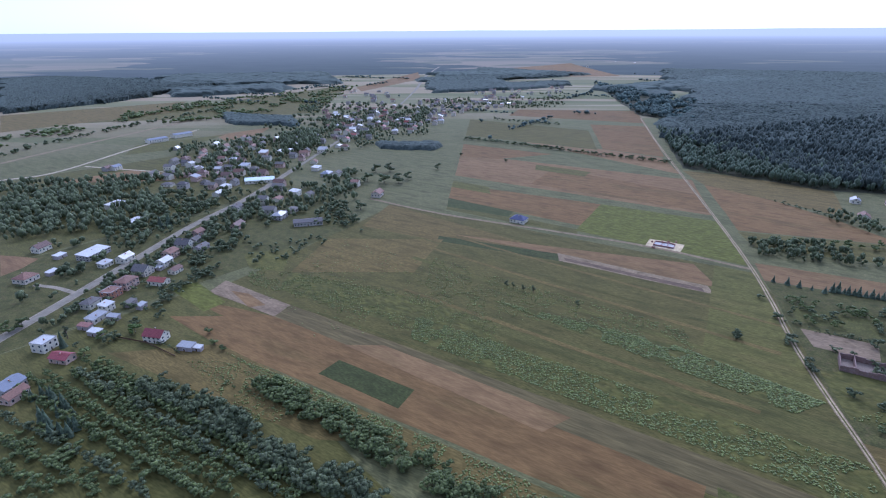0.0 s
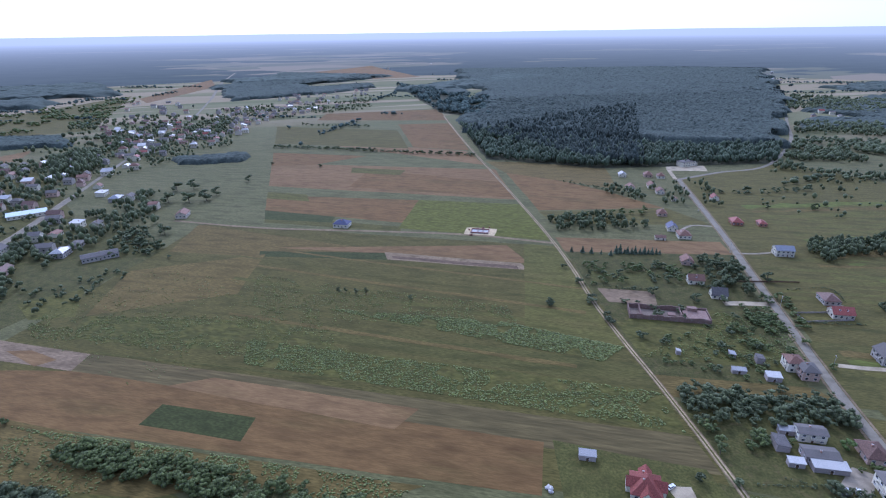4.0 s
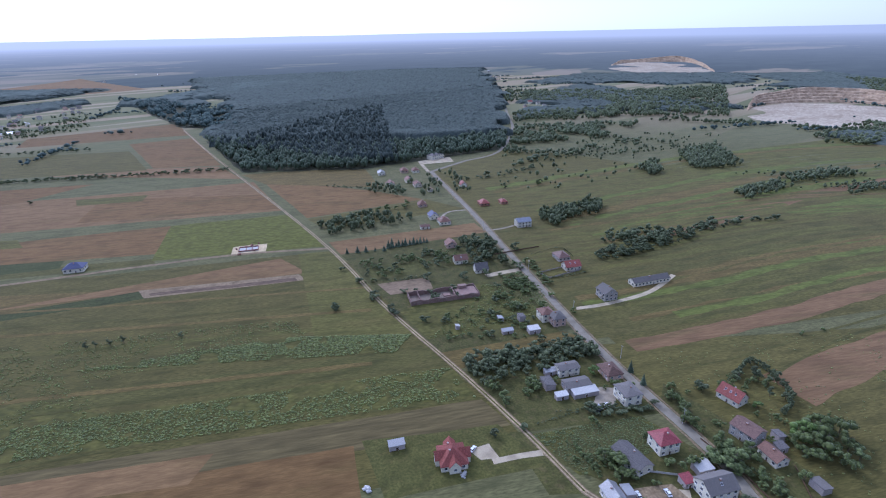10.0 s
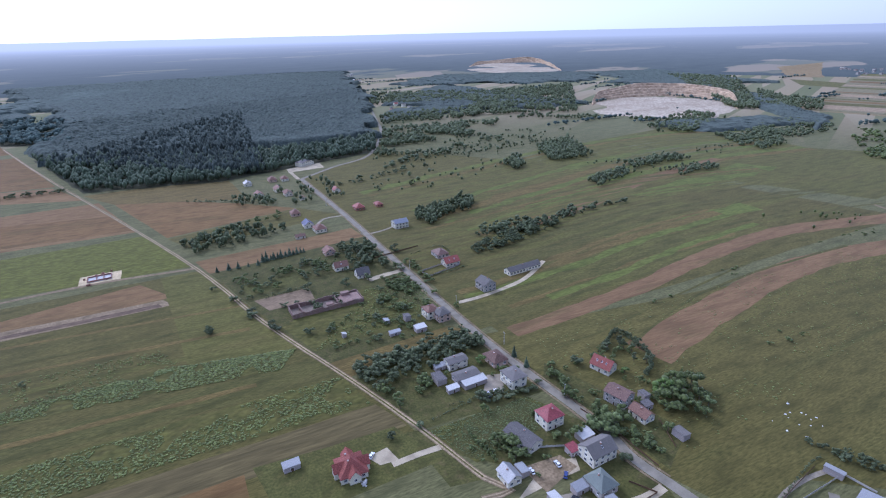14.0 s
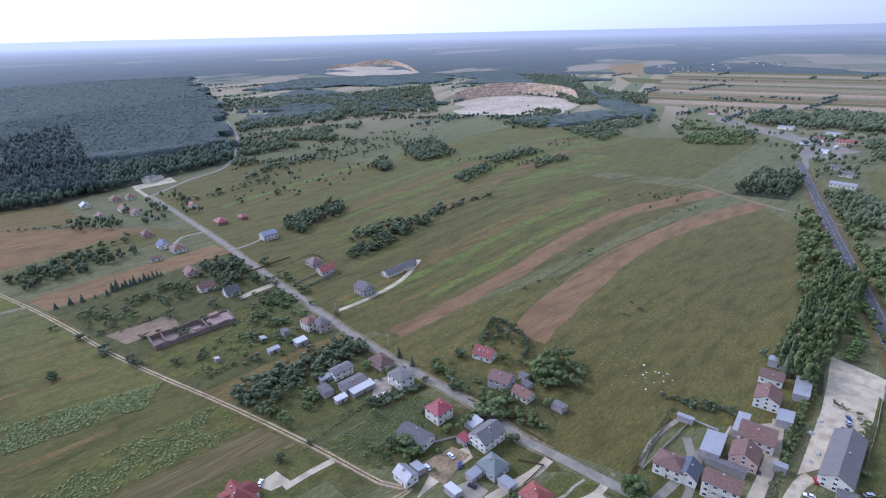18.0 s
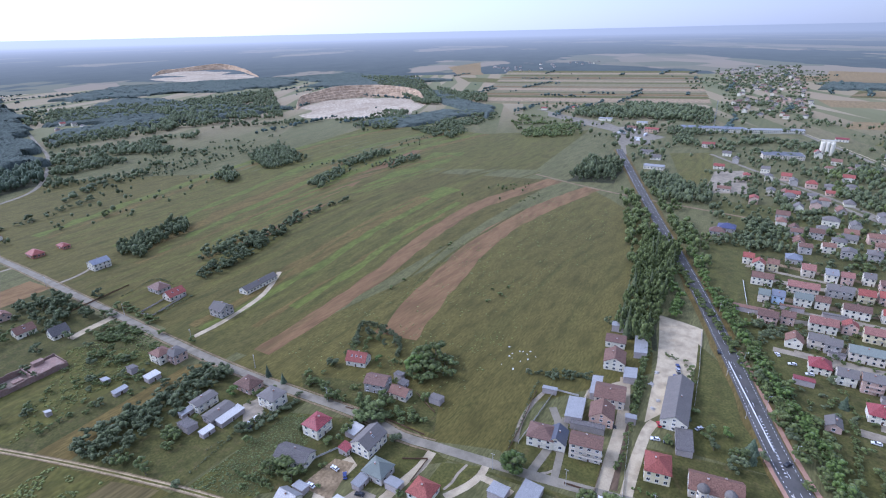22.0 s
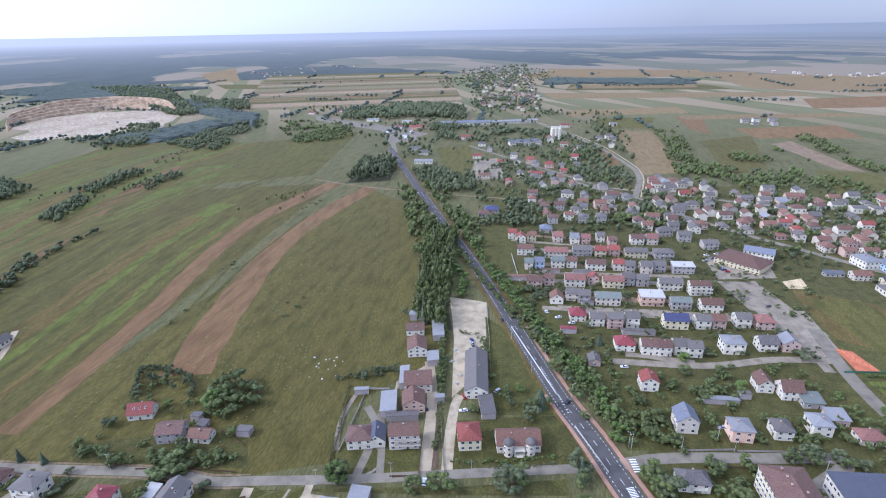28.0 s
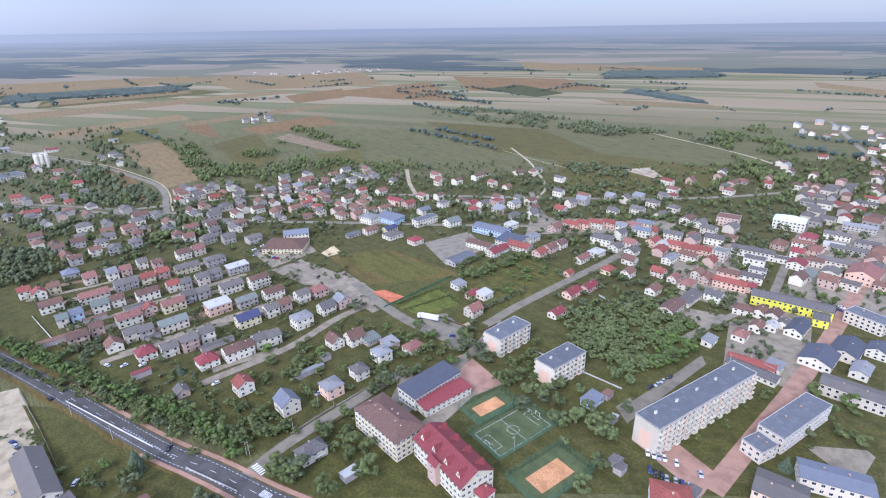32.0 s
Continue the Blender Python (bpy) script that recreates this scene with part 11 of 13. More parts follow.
wood((645, 247.4), (623.4, 224.5), (717.8, 209.4), (734.5, 233.4), 5.5, 6, "mid", "leaf_dark", 114, mask=-0.3, scale=0.025, floor=False, label="dark scrub and young trees on the grassy slope", w=6.875)
wood((757, 241.3), (740, 220.3), (828.5, 175.9), (859, 202.8), 6, 6, "mid", "leaf_dark", 115, mask=-0.1, scale=0.025, floor=False, label="dark scrub and young trees on the grassy slope", w=7.5)
wood((748.8, 166.2), (726.3, 153.8), (800.7, 124.6), (821.6, 138.9), 5.5, 5, "mid", "leaf_dark", 116, mask=-0.2, scale=0.025, floor=False, label="dark scrub and young trees on the grassy slope", w=6.875)
wood((408.8, 270.5), (421.6, 228.2), (589.1, 182.4), (603.2, 200.1), 6, 5, "mid", "leaf_dark", 117, mask=-0.2, scale=0.025, floor=False, label="dark scrub and young trees on the grassy slope", w=7.5)
wood((1042.9, 307.7), (1032.2, 222.1), (1272.3, 197.2), (1351.9, 300.2), 8, 7, "low", "leaf_dark", 118, mask=-0.15, scale=0.025, floor=False, label="dark scrub and young trees on the grassy slope", w=10)
wood((1042, 161.2), (1043.1, 107.7), (1238.6, 42.7), (1300.2, 87.8), 7.5, 6, "low", "leaf_dark", 119, mask=-0.15, scale=0.025, floor=False, label="dark scrub and young trees on the grassy slope", w=9.375)
wood((978.3, 108.3), (953, 88.2), (1041, 62.6), (1083.6, 81.9), 6, 6, "mid", "leaf_dark", 120, mask=-0.4, scale=0.025, floor=False, label="dark scrub and young trees on the grassy slope", w=7.5)
wood((1445.5, 217.5), (1440.9, 155.3), (2334.7, 354.8), (2363.9, 608.4), 10, 9, "low", "leaf_dark", 121, mask=-0.4, scale=0.025, floor=False, label="dark scrub and young trees on the grassy slope", w=12.5)
wood((1538.7, 176.2), (1463.7, 38.1), (1674.1, 49.5), (1866.8, 221.5), 9, 8, "low", "leaf_dark", 122, mask=-0.35, scale=0.025, floor=False, label="dark scrub and young trees on the grassy slope", w=11.25)
wood((554.1, 503.6), (664.4, 348.6), (1020.6, 397.8), (864.6, 578), 17, 5, "low", "leaf_dark", 123, mask=0.05, scale=0.025, floor=False, label="dark scrub and young trees on the grassy slope", w=6.5)
wood((563.6, 293.7), (816.8, 134.5), (1003.8, 132.7), (686.8, 317.1), 17, 4, "mid", "leaf_dark", 124, mask=0.12, scale=0.025, floor=False, label="dark scrub and young trees on the grassy slope", w=6.5)
wood((2540.9, -906.1), (2827.5, -1389.5), (1137.9, -619.2), (1161.9, -461.8), 24, 7, "low", "leaf_dark", 125, mask=-0.1, floor=False, label="trees among the houses of a far village", w=15)
wood((1233.4, -266.4), (1102.5, -412.1), (1296.9, -469.5), (1434.8, -311.6), 9, 10, "low", "leaf_dark", 126, mask=-0.5, floor=False, label="wood beside the railway works", w=11)
wood((707.6, -290.7), (601.3, -463), (492.9, -406.9), (562.7, -260.7), 9, 6, "low", "leaf_dark", 127, mask=-0.05, scale=0.04, floor=False, label="garden trees", w=9)
wood((339.9, 570.8), (485, 563.6), (425.4, 462.6), (328.5, 514.3), 9, 6, "mid", "leaf_dark", 128, mask=0.05, scale=0.05, floor=False, label="garden trees among the houses by the forest", w=7)
wood((137, -625.6), (-273.8, -896.6), (-167.8, -481.7), (94.3, -444.2), 13, 6, "low", "leaf_dark", 129, mask=-0.22, scale=0.06, floor=False, label="garden trees between the houses", w=7.2)
wood((541.4, -604.7), (156.4, -707.9), (104.5, -487.9), (360.7, -390.3), 13, 6, "low", "leaf_dark", 130, mask=-0.22, scale=0.06, floor=False, label="garden trees between the houses", w=7.2)
wood((585.4, -271), (376.5, -617.5), (287.6, -489.2), (449.9, -221.8), 12, 5.5, "low", "leaf_dark", 131, mask=-0.22, scale=0.06, floor=False, label="garden trees between the houses", w=6.6)
wood((864.9, -354.8), (789, -531.8), (532.6, -404.8), (585.4, -271), 12, 6, "low", "leaf_dark", 132, mask=-0.22, scale=0.06, floor=False, label="garden trees between the houses", w=7.2)
wood((-12, -379.3), (-185.8, -552), (-130.4, -335.3), (-36, -297.4), 15, 5, "low", "leaf_dark", 133, mask=-0.22, scale=0.06, floor=False, label="garden trees between the houses", w=6)
wood((140.3, -355.5), (99.1, -435.3), (90.1, -414.5), (129.1, -345.9), 5, 5, "mid", "leaf_mid", 134, mask=-0.7, floor=False, label="hedge of bushes behind the town yards", w=6.5)
wood((130.7, -347.7), (90, -412.1), (70.8, -381.3), (98.8, -324), 8, 3.5, "mid", "leaf_lush", 135, mask=-0.1, scale=0.05, floor=False, label="bushes on the overgrown plot", w=5)
hedge_line([(274.7, 88.7), (299.1, 89.3), (301.1, 83.1), (284.1, 62.6), (265.3, 58.9)], 1.9, 5, 3.4, "fine", "leaf_dark", 136, 0.3, "hedgerow", "tall conifer hedge round the garden")
hedge_line([(279.8, 44.1), (269.2, 47.9), (254.5, 49.1)], 2.6, 4, 3.5, "mid", "leaf_mid", 137, 0.5, "hedgerow", "hedge beside the garden")
hedge_line([(256.3, -16.6), (252.7, -33.5), (251.6, -43)], 2.2, 3, 3, "mid", "leaf_dark", 138, 0.5, "hedgerow", "dark hedge behind the yards")
hedge_line([(196.8, -6.3), (215.1, -12.6), (240.5, -19.6), (249.4, -24)], 2.2, 1.8, 1.6, "mid", "leaf_dark", 139, 0.2, "hedgerow", "clipped hedge along a yard")
hedge_line([(252.6, -80.3), (227.8, -70.6), (199.3, -58.4), (185.3, -52.7)], 2.4, 3, 3, "mid", "leaf_mid", 140, 0.5, "hedgerow", "bushes beside the gravel lot")
hedge_line([(167.7, -72.1), (163.9, -85.4), (160, -102.9)], 2, 1.6, 1.8, "mid", "leaf_dark", 141, 0.2, "hedgerow", "clipped hedge before the villa")
hedge_line([(279.6, -98.8), (269, -108.2), (234.3, -98.6)], 3.5, 3, 3.4, "mid", "leaf_mid", 142, 0.8, "hedgerow", "bushes along the lot")
hedge_line([(182.7, 134.6), (196.8, 126.3), (214.2, 118.4)], 2.4, 1.5, 1.6, "mid", "leaf_dark", 143, 0.3, "hedgerow", "low hedge along the gardens")
hedge_line([(165.5, 100.4), (174.3, 90.3), (180.1, 84.2)], 2.6, 2, 2.2, "mid", "leaf_mid", 144, 0.4, "hedgerow", "hedge beside a yard")
wood((75.4, -451.5), (-198.9, -603.4), (-146.2, -397.3), (32, -326.6), 9, 5.5, "low", "leaf_mid", 145, mask=0.02, scale=0.045, floor=False, label="garden trees between the houses", w=6.6)
wood((119.1, -606.5), (-76.8, -704.4), (-64.9, -520.3), (94.3, -491.8), 10, 6, "low", "leaf_mid", 146, mask=0.02, scale=0.045, floor=False, label="garden trees between the houses", w=7.2)
wood((-48, -781.7), (-295.1, -979.8), (-220.2, -686.9), (-43.5, -599.9), 10, 6, "low", "leaf_mid", 147, mask=0.02, scale=0.045, floor=False, label="garden trees between the houses", w=7.2)
wood((585.4, -271), (376.5, -617.5), (296.7, -502.4), (449.9, -221.8), 9, 5, "low", "leaf_mid", 148, mask=0.02, scale=0.045, floor=False, label="garden trees between the houses", w=6)
hedge_line([(389.7, -141.9), (320.2, -140), (268.8, -139.6), (229.3, -140.8), (196.2, -140.8)], 4, 5.5, 5.2, "fine", "leaf_mid", 149, 0.9, "hedgerow", "row of round roadside trees and bushes")
hedge_line([(448.6, -147.1), (389.7, -141.9)], 4, 5.5, 5.2, "fine", "leaf_mid", 150, 0.9, "hedgerow", "row of round roadside trees and bushes")
wood((277.7, 273.5), (317.4, 268.9), (283.4, 210), (256.7, 211.9), 4.2, 3.5, "mid", "leaf_mid", 151, mask=-0.5, floor=False, label="bushes filling the plot beside the road", w=5.5)
wood((367.8, 244.2), (362.7, 228.1), (475.6, 206.4), (488.4, 224.2), 5, 7, "fine", "leaf_dark", 152, mask=-0.5, floor=False, label="belt of dark trees behind the villa", w=6.5)
wood((173.5, 202.9), (258.6, 176.4), (239.9, 148.6), (163.8, 178.7), 5.5, 5, "mid", "leaf_dark", 153, mask=-0.3, floor=False, label="dense thicket behind the yards", w=6.5)
hedge_line([(169.3, 134.8), (182.5, 130.2), (193.4, 126.5)], 1.8, 1.4, 1.6, "mid", "leaf_dark", 154, 0.2, "hedgerow", "clipped garden hedge")
hedge_line([(330, 280.8), (359.3, 275), (352.5, 252.9)], 2, 1.6, 1.6, "mid", "leaf_dark", 155, 0.2, "hedgerow", "clipped hedge round the villa garden")
far_hedges(150, 60, 200, 900, 2600, 71)
far_hedges(60, -40, 20, 900, 2600, 73)
far_hedges(70, 20, 75, 1500, 2450, 74)

# ---- hedges, shelter belts and scattered bushes ----
hedge_line([(-61, 950), (36.1, 906.6), (135.7, 845.3), (247.9, 787.6)], 5, 6, 7, "mid", "leaf_dark", 156, 2)
hedge_line([(-8.7, 1179.9), (56.7, 1146.8), (123.7, 1112.9)], 7, 6, 7, "mid", "leaf_dark", 157, 2)
hedge_line([(-61.2, 966.5), (138, 856.8), (250.5, 794.9)], 7, 4, 6, "low", "leaf_mid", 158, 3)
hedge_line([(309.4, 604.5), (343.7, 556.9)], 6, 4, 5, "mid", "leaf_dark", 159, 1)
wood((222.5, 473.3), (281.5, 476.1), (320.1, 426), (226, 438.3), 5.5, 8, "mid", "leaf_dark", 160, floor=False, label="belt of trees between fields", w=7)
hedge_line([(246.8, 475.9), (343, 466.6)], 6, 6, 7, "mid", "leaf_mid", 161, 2)
hedge_line([(247.2, 378.5), (266, 372), (285.7, 365)], 3.2, 7, 4, "conifer", "needle", 162, 0.4, "hedgerow", "row of pointed dark conifers")
hedge_line([(211.9, 392), (247.7, 372.8)], 8, 6, 3.5, "conifer", "needle", 163, 0.5, "hedgerow", "row of pointed dark conifers")
hedge_line([(191.5, 330.2), (219.3, 315.6), (236.4, 308.4)], 4, 1.6, 2, "mid", "leaf_dark", 164, 0.3, "hedgerow", "low clipped hedge")
wood((207.2, 364.8), (290.8, 337.1), (266.1, 301.2), (193.9, 325.6), 9, 5, "mid", "leaf_mid", 165, mask=-0.05, floor=False, label="orchard trees and garden bushes", w=6)
wood((303.8, 344.3), (336.7, 326.2), (305.9, 275.9), (269.5, 291.2), 6, 8, "mid", "leaf_dark", 166, floor=False, label="garden trees", w=7)
wood((255.2, 262.8), (291, 252.9), (270.1, 205.2), (240, 224.3), 5.5, 4, "mid", "leaf_mid", 167, mask=-0.3, floor=False, label="thicket of bushes", w=6)
wood((180.2, 267.6), (242.8, 232.5), (230.1, 190.1), (175.4, 229.8), 7, 3, "mid", "leaf_mid", 168, mask=0, floor=False, label="garden bushes", w=4)
wood((173.7, 203.2), (253.2, 164.9), (239.5, 150.8), (167.1, 174.2), 5, 7, "mid", "leaf_dark", 169, floor=False, label="dense belt of trees", w=7)
wood((169.5, 172.3), (194.8, 158.6), (186.1, 147), (170.5, 156.3), 5, 5, "mid", "leaf_mid", 170, floor=False, w=6)
hedge_line([(450.2, 511.6), (505.4, 494.6), (573.4, 485.3)], 6, 6, 8, "mid", "leaf_dark", 171, 4, "hedgerow", "trees and bushes by the road")
wood((390.4, 262.1), (433.6, 249.5), (519.2, 212.4), (454.6, 221.7), 6.5, 6, "mid", "leaf_dark", 172, floor=False, label="shelter belt of bushes", w=8)
wood((477.1, 231.1), (519.2, 212.4), (612.4, 162.5), (557.4, 187.6), 7, 5, "mid", "leaf_dark", 173, mask=-0.2, floor=False, w=7)
wood((410.8, 345.3), (446.8, 343.3), (484.9, 318.5), (446.9, 315.9), 6, 7, "mid", "leaf_dark", 174, floor=False, label="copse on the meadow", w=7)
wood((781.5, 385.6), (900.2, 389.1), (778.6, 288.2), (727.7, 336.5), 6, 6, "mid", "leaf_dark", 175, floor=False, w=7)
wood((667.8, 388.1), (697, 379.3), (667.1, 350.8), (648, 359), 5, 7, "mid", "leaf_dark", 176, floor=False, w=7)
wood((638.5, 248), (777.1, 235.9), (864.2, 184.6), (665.1, 234.7), 7, 5, "mid", "leaf_dark", 177, mask=-0.1, floor=False, w=7)
wood((740.8, 192.9), (793.8, 170.7), (832, 124.1), (746.7, 161.4), 7, 4, "mid", "leaf_dark", 178, mask=-0.1, floor=False, w=6)
wood((1056.3, 177.4), (1318, 80.9), (1245.4, -13.8), (975.7, 123), 7, 5, "mid", "leaf_dark", 179, mask=-0.2, floor=False, w=8)
wood((995.8, -32.1), (1159, -72.8), (1081.9, -151.9), (979.6, -123.3), 8, 5, "low", "leaf_mid", 180, mask=-0.1, floor=False, w=8)
wood((539, 529), (747.2, 446.8), (959.5, 349.5), (754.1, 714.8), 20, 5, "low", "leaf_dark", 181, mask=0.18, scale=0.01, floor=False, label="scattered bushes on the meadow", w=7)
wood((400.4, 409.2), (519.4, 322.6), (654, 396), (501.6, 496.7), 22, 5, "mid", "leaf_dark", 182, mask=0.1, scale=0.012, floor=False, label="scattered bushes on the meadow", w=7)
wood((605.1, 586.1), (684.2, 492.1), (1030, 600.9), (754.1, 714.8), 9, 7, "low", "leaf_dark", 183, mask=0.02, floor=False, label="bushes and young trees on the slope", w=8)
wood((556.8, 86.2), (703.1, -46.1), (622.1, -27.8), (518.9, 57.5), 12, 4, "mid", "leaf_mid", 184, mask=0.05, floor=False, w=5)
wood((346.8, 23.8), (385.2, -26.8), (397.1, -55.4), (284.9, 11.3), 26, 2.5, "mid", "leaf_mid", 185, mask=0.1, floor=False, w=4)
wood((262.1, 147.6), (621.9, -41.3), (646.7, -63.7), (256.8, 128.3), 14, 2, "mid", "leaf_mid", 186, mask=0.1, floor=False, label="low bushes along the field edges", w=4)
hedge_line([(360.9, -154.4), (297.5, -149.1), (249, -145.1), (203.3, -140.8), (171.1, -139.8)], 4.2, 5, 5.5, "mid", "leaf_mid", 187, 1.6, "hedgerow", "thick roadside hedge of bushes")
hedge_line([(348, -158.6), (279.4, -152.9), (228.5, -148.7), (186.8, -145.6)], 5, 5, 5.5, "mid", "leaf_lush", 188, 1.4, "hedgerow", "thick roadside hedge of bushes")
hedge_line([(311.9, -73.5), (320.9, -84.1)], 5, 8, 6, "mid", "leaf_dark", 189, 2)
hedge_line([(252.7, -27.1), (254.2, -50.1), (261.2, -55.9)], 4, 4, 4, "mid", "leaf_dark", 190, 1.2, "hedgerow", "dark garden hedge")
hedge_line([(277.3, -84.8), (223.9, -67.1)], 4, 3, 3.5, "mid", "leaf_mid", 191, 1, "hedgerow", "hedge between two yards")
hedge_line([(176.2, -57.8), (168.6, -82.1), (163.4, -107.7)], 2.6, 1.6, 2.2, "mid", "leaf_lush", 192, 0.4, "hedgerow", "clipped garden hedge")
wood((188.4, -183.3), (190.7, -223), (169, -224.4), (173.2, -184.8), 6, 5, "mid", "leaf_mid", 193, mask=-0.2, floor=False, label="garden trees", w=6)
wood((205.3, -135.1), (196.3, -160.7), (152.1, -160.1), (156.5, -141.8), 9, 5, "mid", "leaf_mid", 194, mask=-0.05, floor=False, label="garden bushes", w=5)
wood((334.3, -166.6), (307.2, -185.5), (276.4, -172.5), (282.8, -154.7), 5, 5, "mid", "leaf_dark", 195, mask=-0.3, floor=False, label="garden trees", w=6)
wood((471.5, -188.4), (485.7, -225.8), (453.9, -211.4), (461.8, -190.6), 5, 6, "mid", "leaf_dark", 196, floor=False, w=7)
wood((453.9, -211.4), (348.9, -488.8), (181.3, -282.6), (240.1, -151.7), 15, 3.6, "mid", "leaf_mid", 197, mask=-0.05, floor=False, label="small garden trees between the estate houses", w=4.2)
wood((562.7, -260.7), (421.4, -621.1), (318.1, -484.9), (425.5, -198.5), 14, 4.5, "mid", "leaf_dark", 198, mask=-0.22, floor=False, label="garden trees between the houses", w=5.5)
wood((533.5, -607.6), (-12.7, -803.2), (-17.1, -534.2), (355.4, -392.4), 15, 5, "mid", "leaf_mid", 199, mask=-0.22, floor=False, label="garden trees between the houses", w=6)
wood((510.7, -580.1), (322.5, -701.8), (294.3, -541.6), (427.6, -479.6), 9, 6, "low", "leaf_mid", 200, mask=-0.05, floor=False, w=7)
wood((104.5, -487.9), (-240.1, -764.5), (-146.2, -397.3), (71.2, -346.5), 19, 4.5, "mid", "leaf_dark", 201, mask=-0.22, floor=False, label="town garden trees", w=5.5)
wood((-20.1, -347.3), (-107.6, -507.9), (-95.8, -377.3), (-50.9, -303.4), 12, 4, "mid", "leaf_mid", 202, mask=0, floor=False, label="town garden trees", w=5)
wood((60.9, -319.3), (-1.3, -365.7), (-38.5, -331.6), (-1.7, -260.8), 3.7, 4.6, "mid", "leaf_pale", 203, mask=-0.9, floor=False, label="dense old orchard", w=5.2)
wood((44, -291.6), (28.6, -328), (-6, -285.4), (3.5, -253.4), 3.7, 4.6, "mid", "leaf_pale", 204, mask=-0.9, floor=False, label="dense old orchard", w=5.2)
wood((138.9, -362.1), (114.2, -422.3), (63.6, -391.4), (89.2, -321), 7, 3.5, "mid", "leaf_lush", 205, mask=0, floor=False, label="overgrown plot with bushes", w=4.5)
wood((-22.1, -222.8), (-71.8, -289), (-65, -276), (-29.4, -218), 6, 3.5, "mid", "leaf_mid", 206, mask=-0.2, floor=False, label="bushes before the block of flats", w=4.5)
wood((145.4, -258.3), (120, -291.7), (102.3, -248.2), (116.1, -230.3), 7, 6, "mid", "leaf_mid", 207, mask=-0.1, floor=False, w=6)
wood((55, -238), (33.2, -252.2), (4.6, -211.9), (25.2, -195.7), 7, 7, "mid", "leaf_pale", 208, mask=-0.2, floor=False, label="trees between courts and flats", w=7)
wood((-6.6, -231.2), (-29.8, -266.9), (-66.5, -315.8), (-41.7, -293.7), 6, 4, "mid", "leaf_dark", 209, mask=-0.1, floor=False, w=5)
wood((-71.7, -251.2), (-121, -298.6), (-113.2, -268), (-76.4, -237.2), 11, 5, "mid", "leaf_mid", 210, mask=0, floor=False, w=6)
wood((549, -254.5), (476.6, -268.5), (432.4, -204.4), (448.6, -198), 6, 7, "mid", "leaf_dark", 211, mask=-0.2, floor=False, w=8)
wood((-312.3, 262.2), (-294.1, 379.1), (-258.4, 480), (-412.6, 614.9), 13, 6, "mid", "leaf_dark", 212, mask=-0.12, floor=False, label="village garden trees", w=7)
wood((-270.1, 241), (-227.8, 333.2), (-230.8, 422.2), (-309.8, 475.6), 12, 5, "mid", "leaf_dark", 213, mask=-0.08, floor=False, label="village garden trees", w=6)
wood((-383.9, 567.8), (-254.8, 715.9), (-339.8, 972.8), (-571.7, 876.4), 13, 7, "mid", "leaf_dark", 214, mask=-0.1, floor=False, label="village garden trees", w=8)
wood((-257.8, 394.2), (-230.8, 422.2), (-214.5, 519.2), (-308.8, 530.9), 10, 7, "mid", "leaf_dark", 215, mask=-0.2, floor=False, label="village garden trees", w=8)
wood((-204.2, 387.1), (-155.5, 415.7), (-151.8, 472.7), (-233.1, 450.4), 9, 4, "mid", "leaf_dark", 216, mask=-0.1, floor=False, w=6)
wood((-173.8, 470.9), (-133.8, 490.5), (-171.4, 562.9), (-196.7, 540.1), 6, 6, "mid", "leaf_dark", 217, mask=-0.2, floor=False, w=7)
wood((-278.1, 786.2), (-128.9, 986.5), (-178.7, 1376.6), (-382, 1100), 13, 6, "low", "leaf_dark", 218, mask=-0.05, floor=False, w=8)
wood((-186.1, 1231), (160.9, 1393.6), (195.2, 1719), (-224.4, 1490.3), 14, 6, "low", "leaf_dark", 219, mask=-0.05, floor=False, w=9)
wood((-330.5, 782.4), (-306, 870.4), (-339.8, 972.8), (-392.9, 941), 7, 12, "mid", "leaf_dark", 220, floor=False, label="dense dark grove in the village", w=10)
hedge_line([(-217.6, 269.7), (-198.4, 263), (-186.9, 255.9)], 2.5, 2.2, 2.4, "mid", "leaf_dark", 221, 0.3, "hedgerow", "clipped dark hedge")
hedge_line([(-365.5, 332.2), (-344.9, 330.2)], 2.2, 2, 2.2, "mid", "leaf_dark", 222, 0.2, "hedgerow", "clipped dark hedge")
wood((-290.6, 264.2), (-269.5, 405.7), (-254.8, 627.3), (-383.4, 706.2), 9, 7, "mid", "leaf_dark", 223, mask=0.02, scale=0.05, floor=False, label="village garden trees", w=8)
wood((-403.4, 358.1), (-362.7, 439.3), (-329.4, 509.7), (-397.7, 590.5), 9, 8, "mid", "leaf_dark", 224, mask=-0.05, scale=0.03, floor=False, label="village garden trees", w=9)
wood((-306.3, 551.9), (-191, 720.7), (-157.6, 586.1), (-224.3, 482.8), 10, 7, "mid", "leaf_dark", 225, mask=-0.02, scale=0.04, floor=False, label="village garden trees", w=8)
wood((-440, 701.9), (-339.8, 972.8), (-207.4, 1375.1), (-506.9, 1477.4), 14, 8, "low", "leaf_dark", 226, mask=-0.05, scale=0.04, floor=False, label="village garden trees", w=11)
wood((189.3, 371.8), (319.7, 331), (243.9, 179.1), (183, 227.9), 9, 4.5, "mid", "leaf_dark", 227, mask=0.05, scale=0.06, floor=False, label="garden bushes and fruit trees", w=5.5)
wood((202.7, 165.7), (242, 148.8), (218.7, 94), (187.7, 113.3), 8, 4, "mid", "leaf_mid", 228, mask=0.05, scale=0.06, floor=False, label="garden bushes and fruit trees", w=4.5)
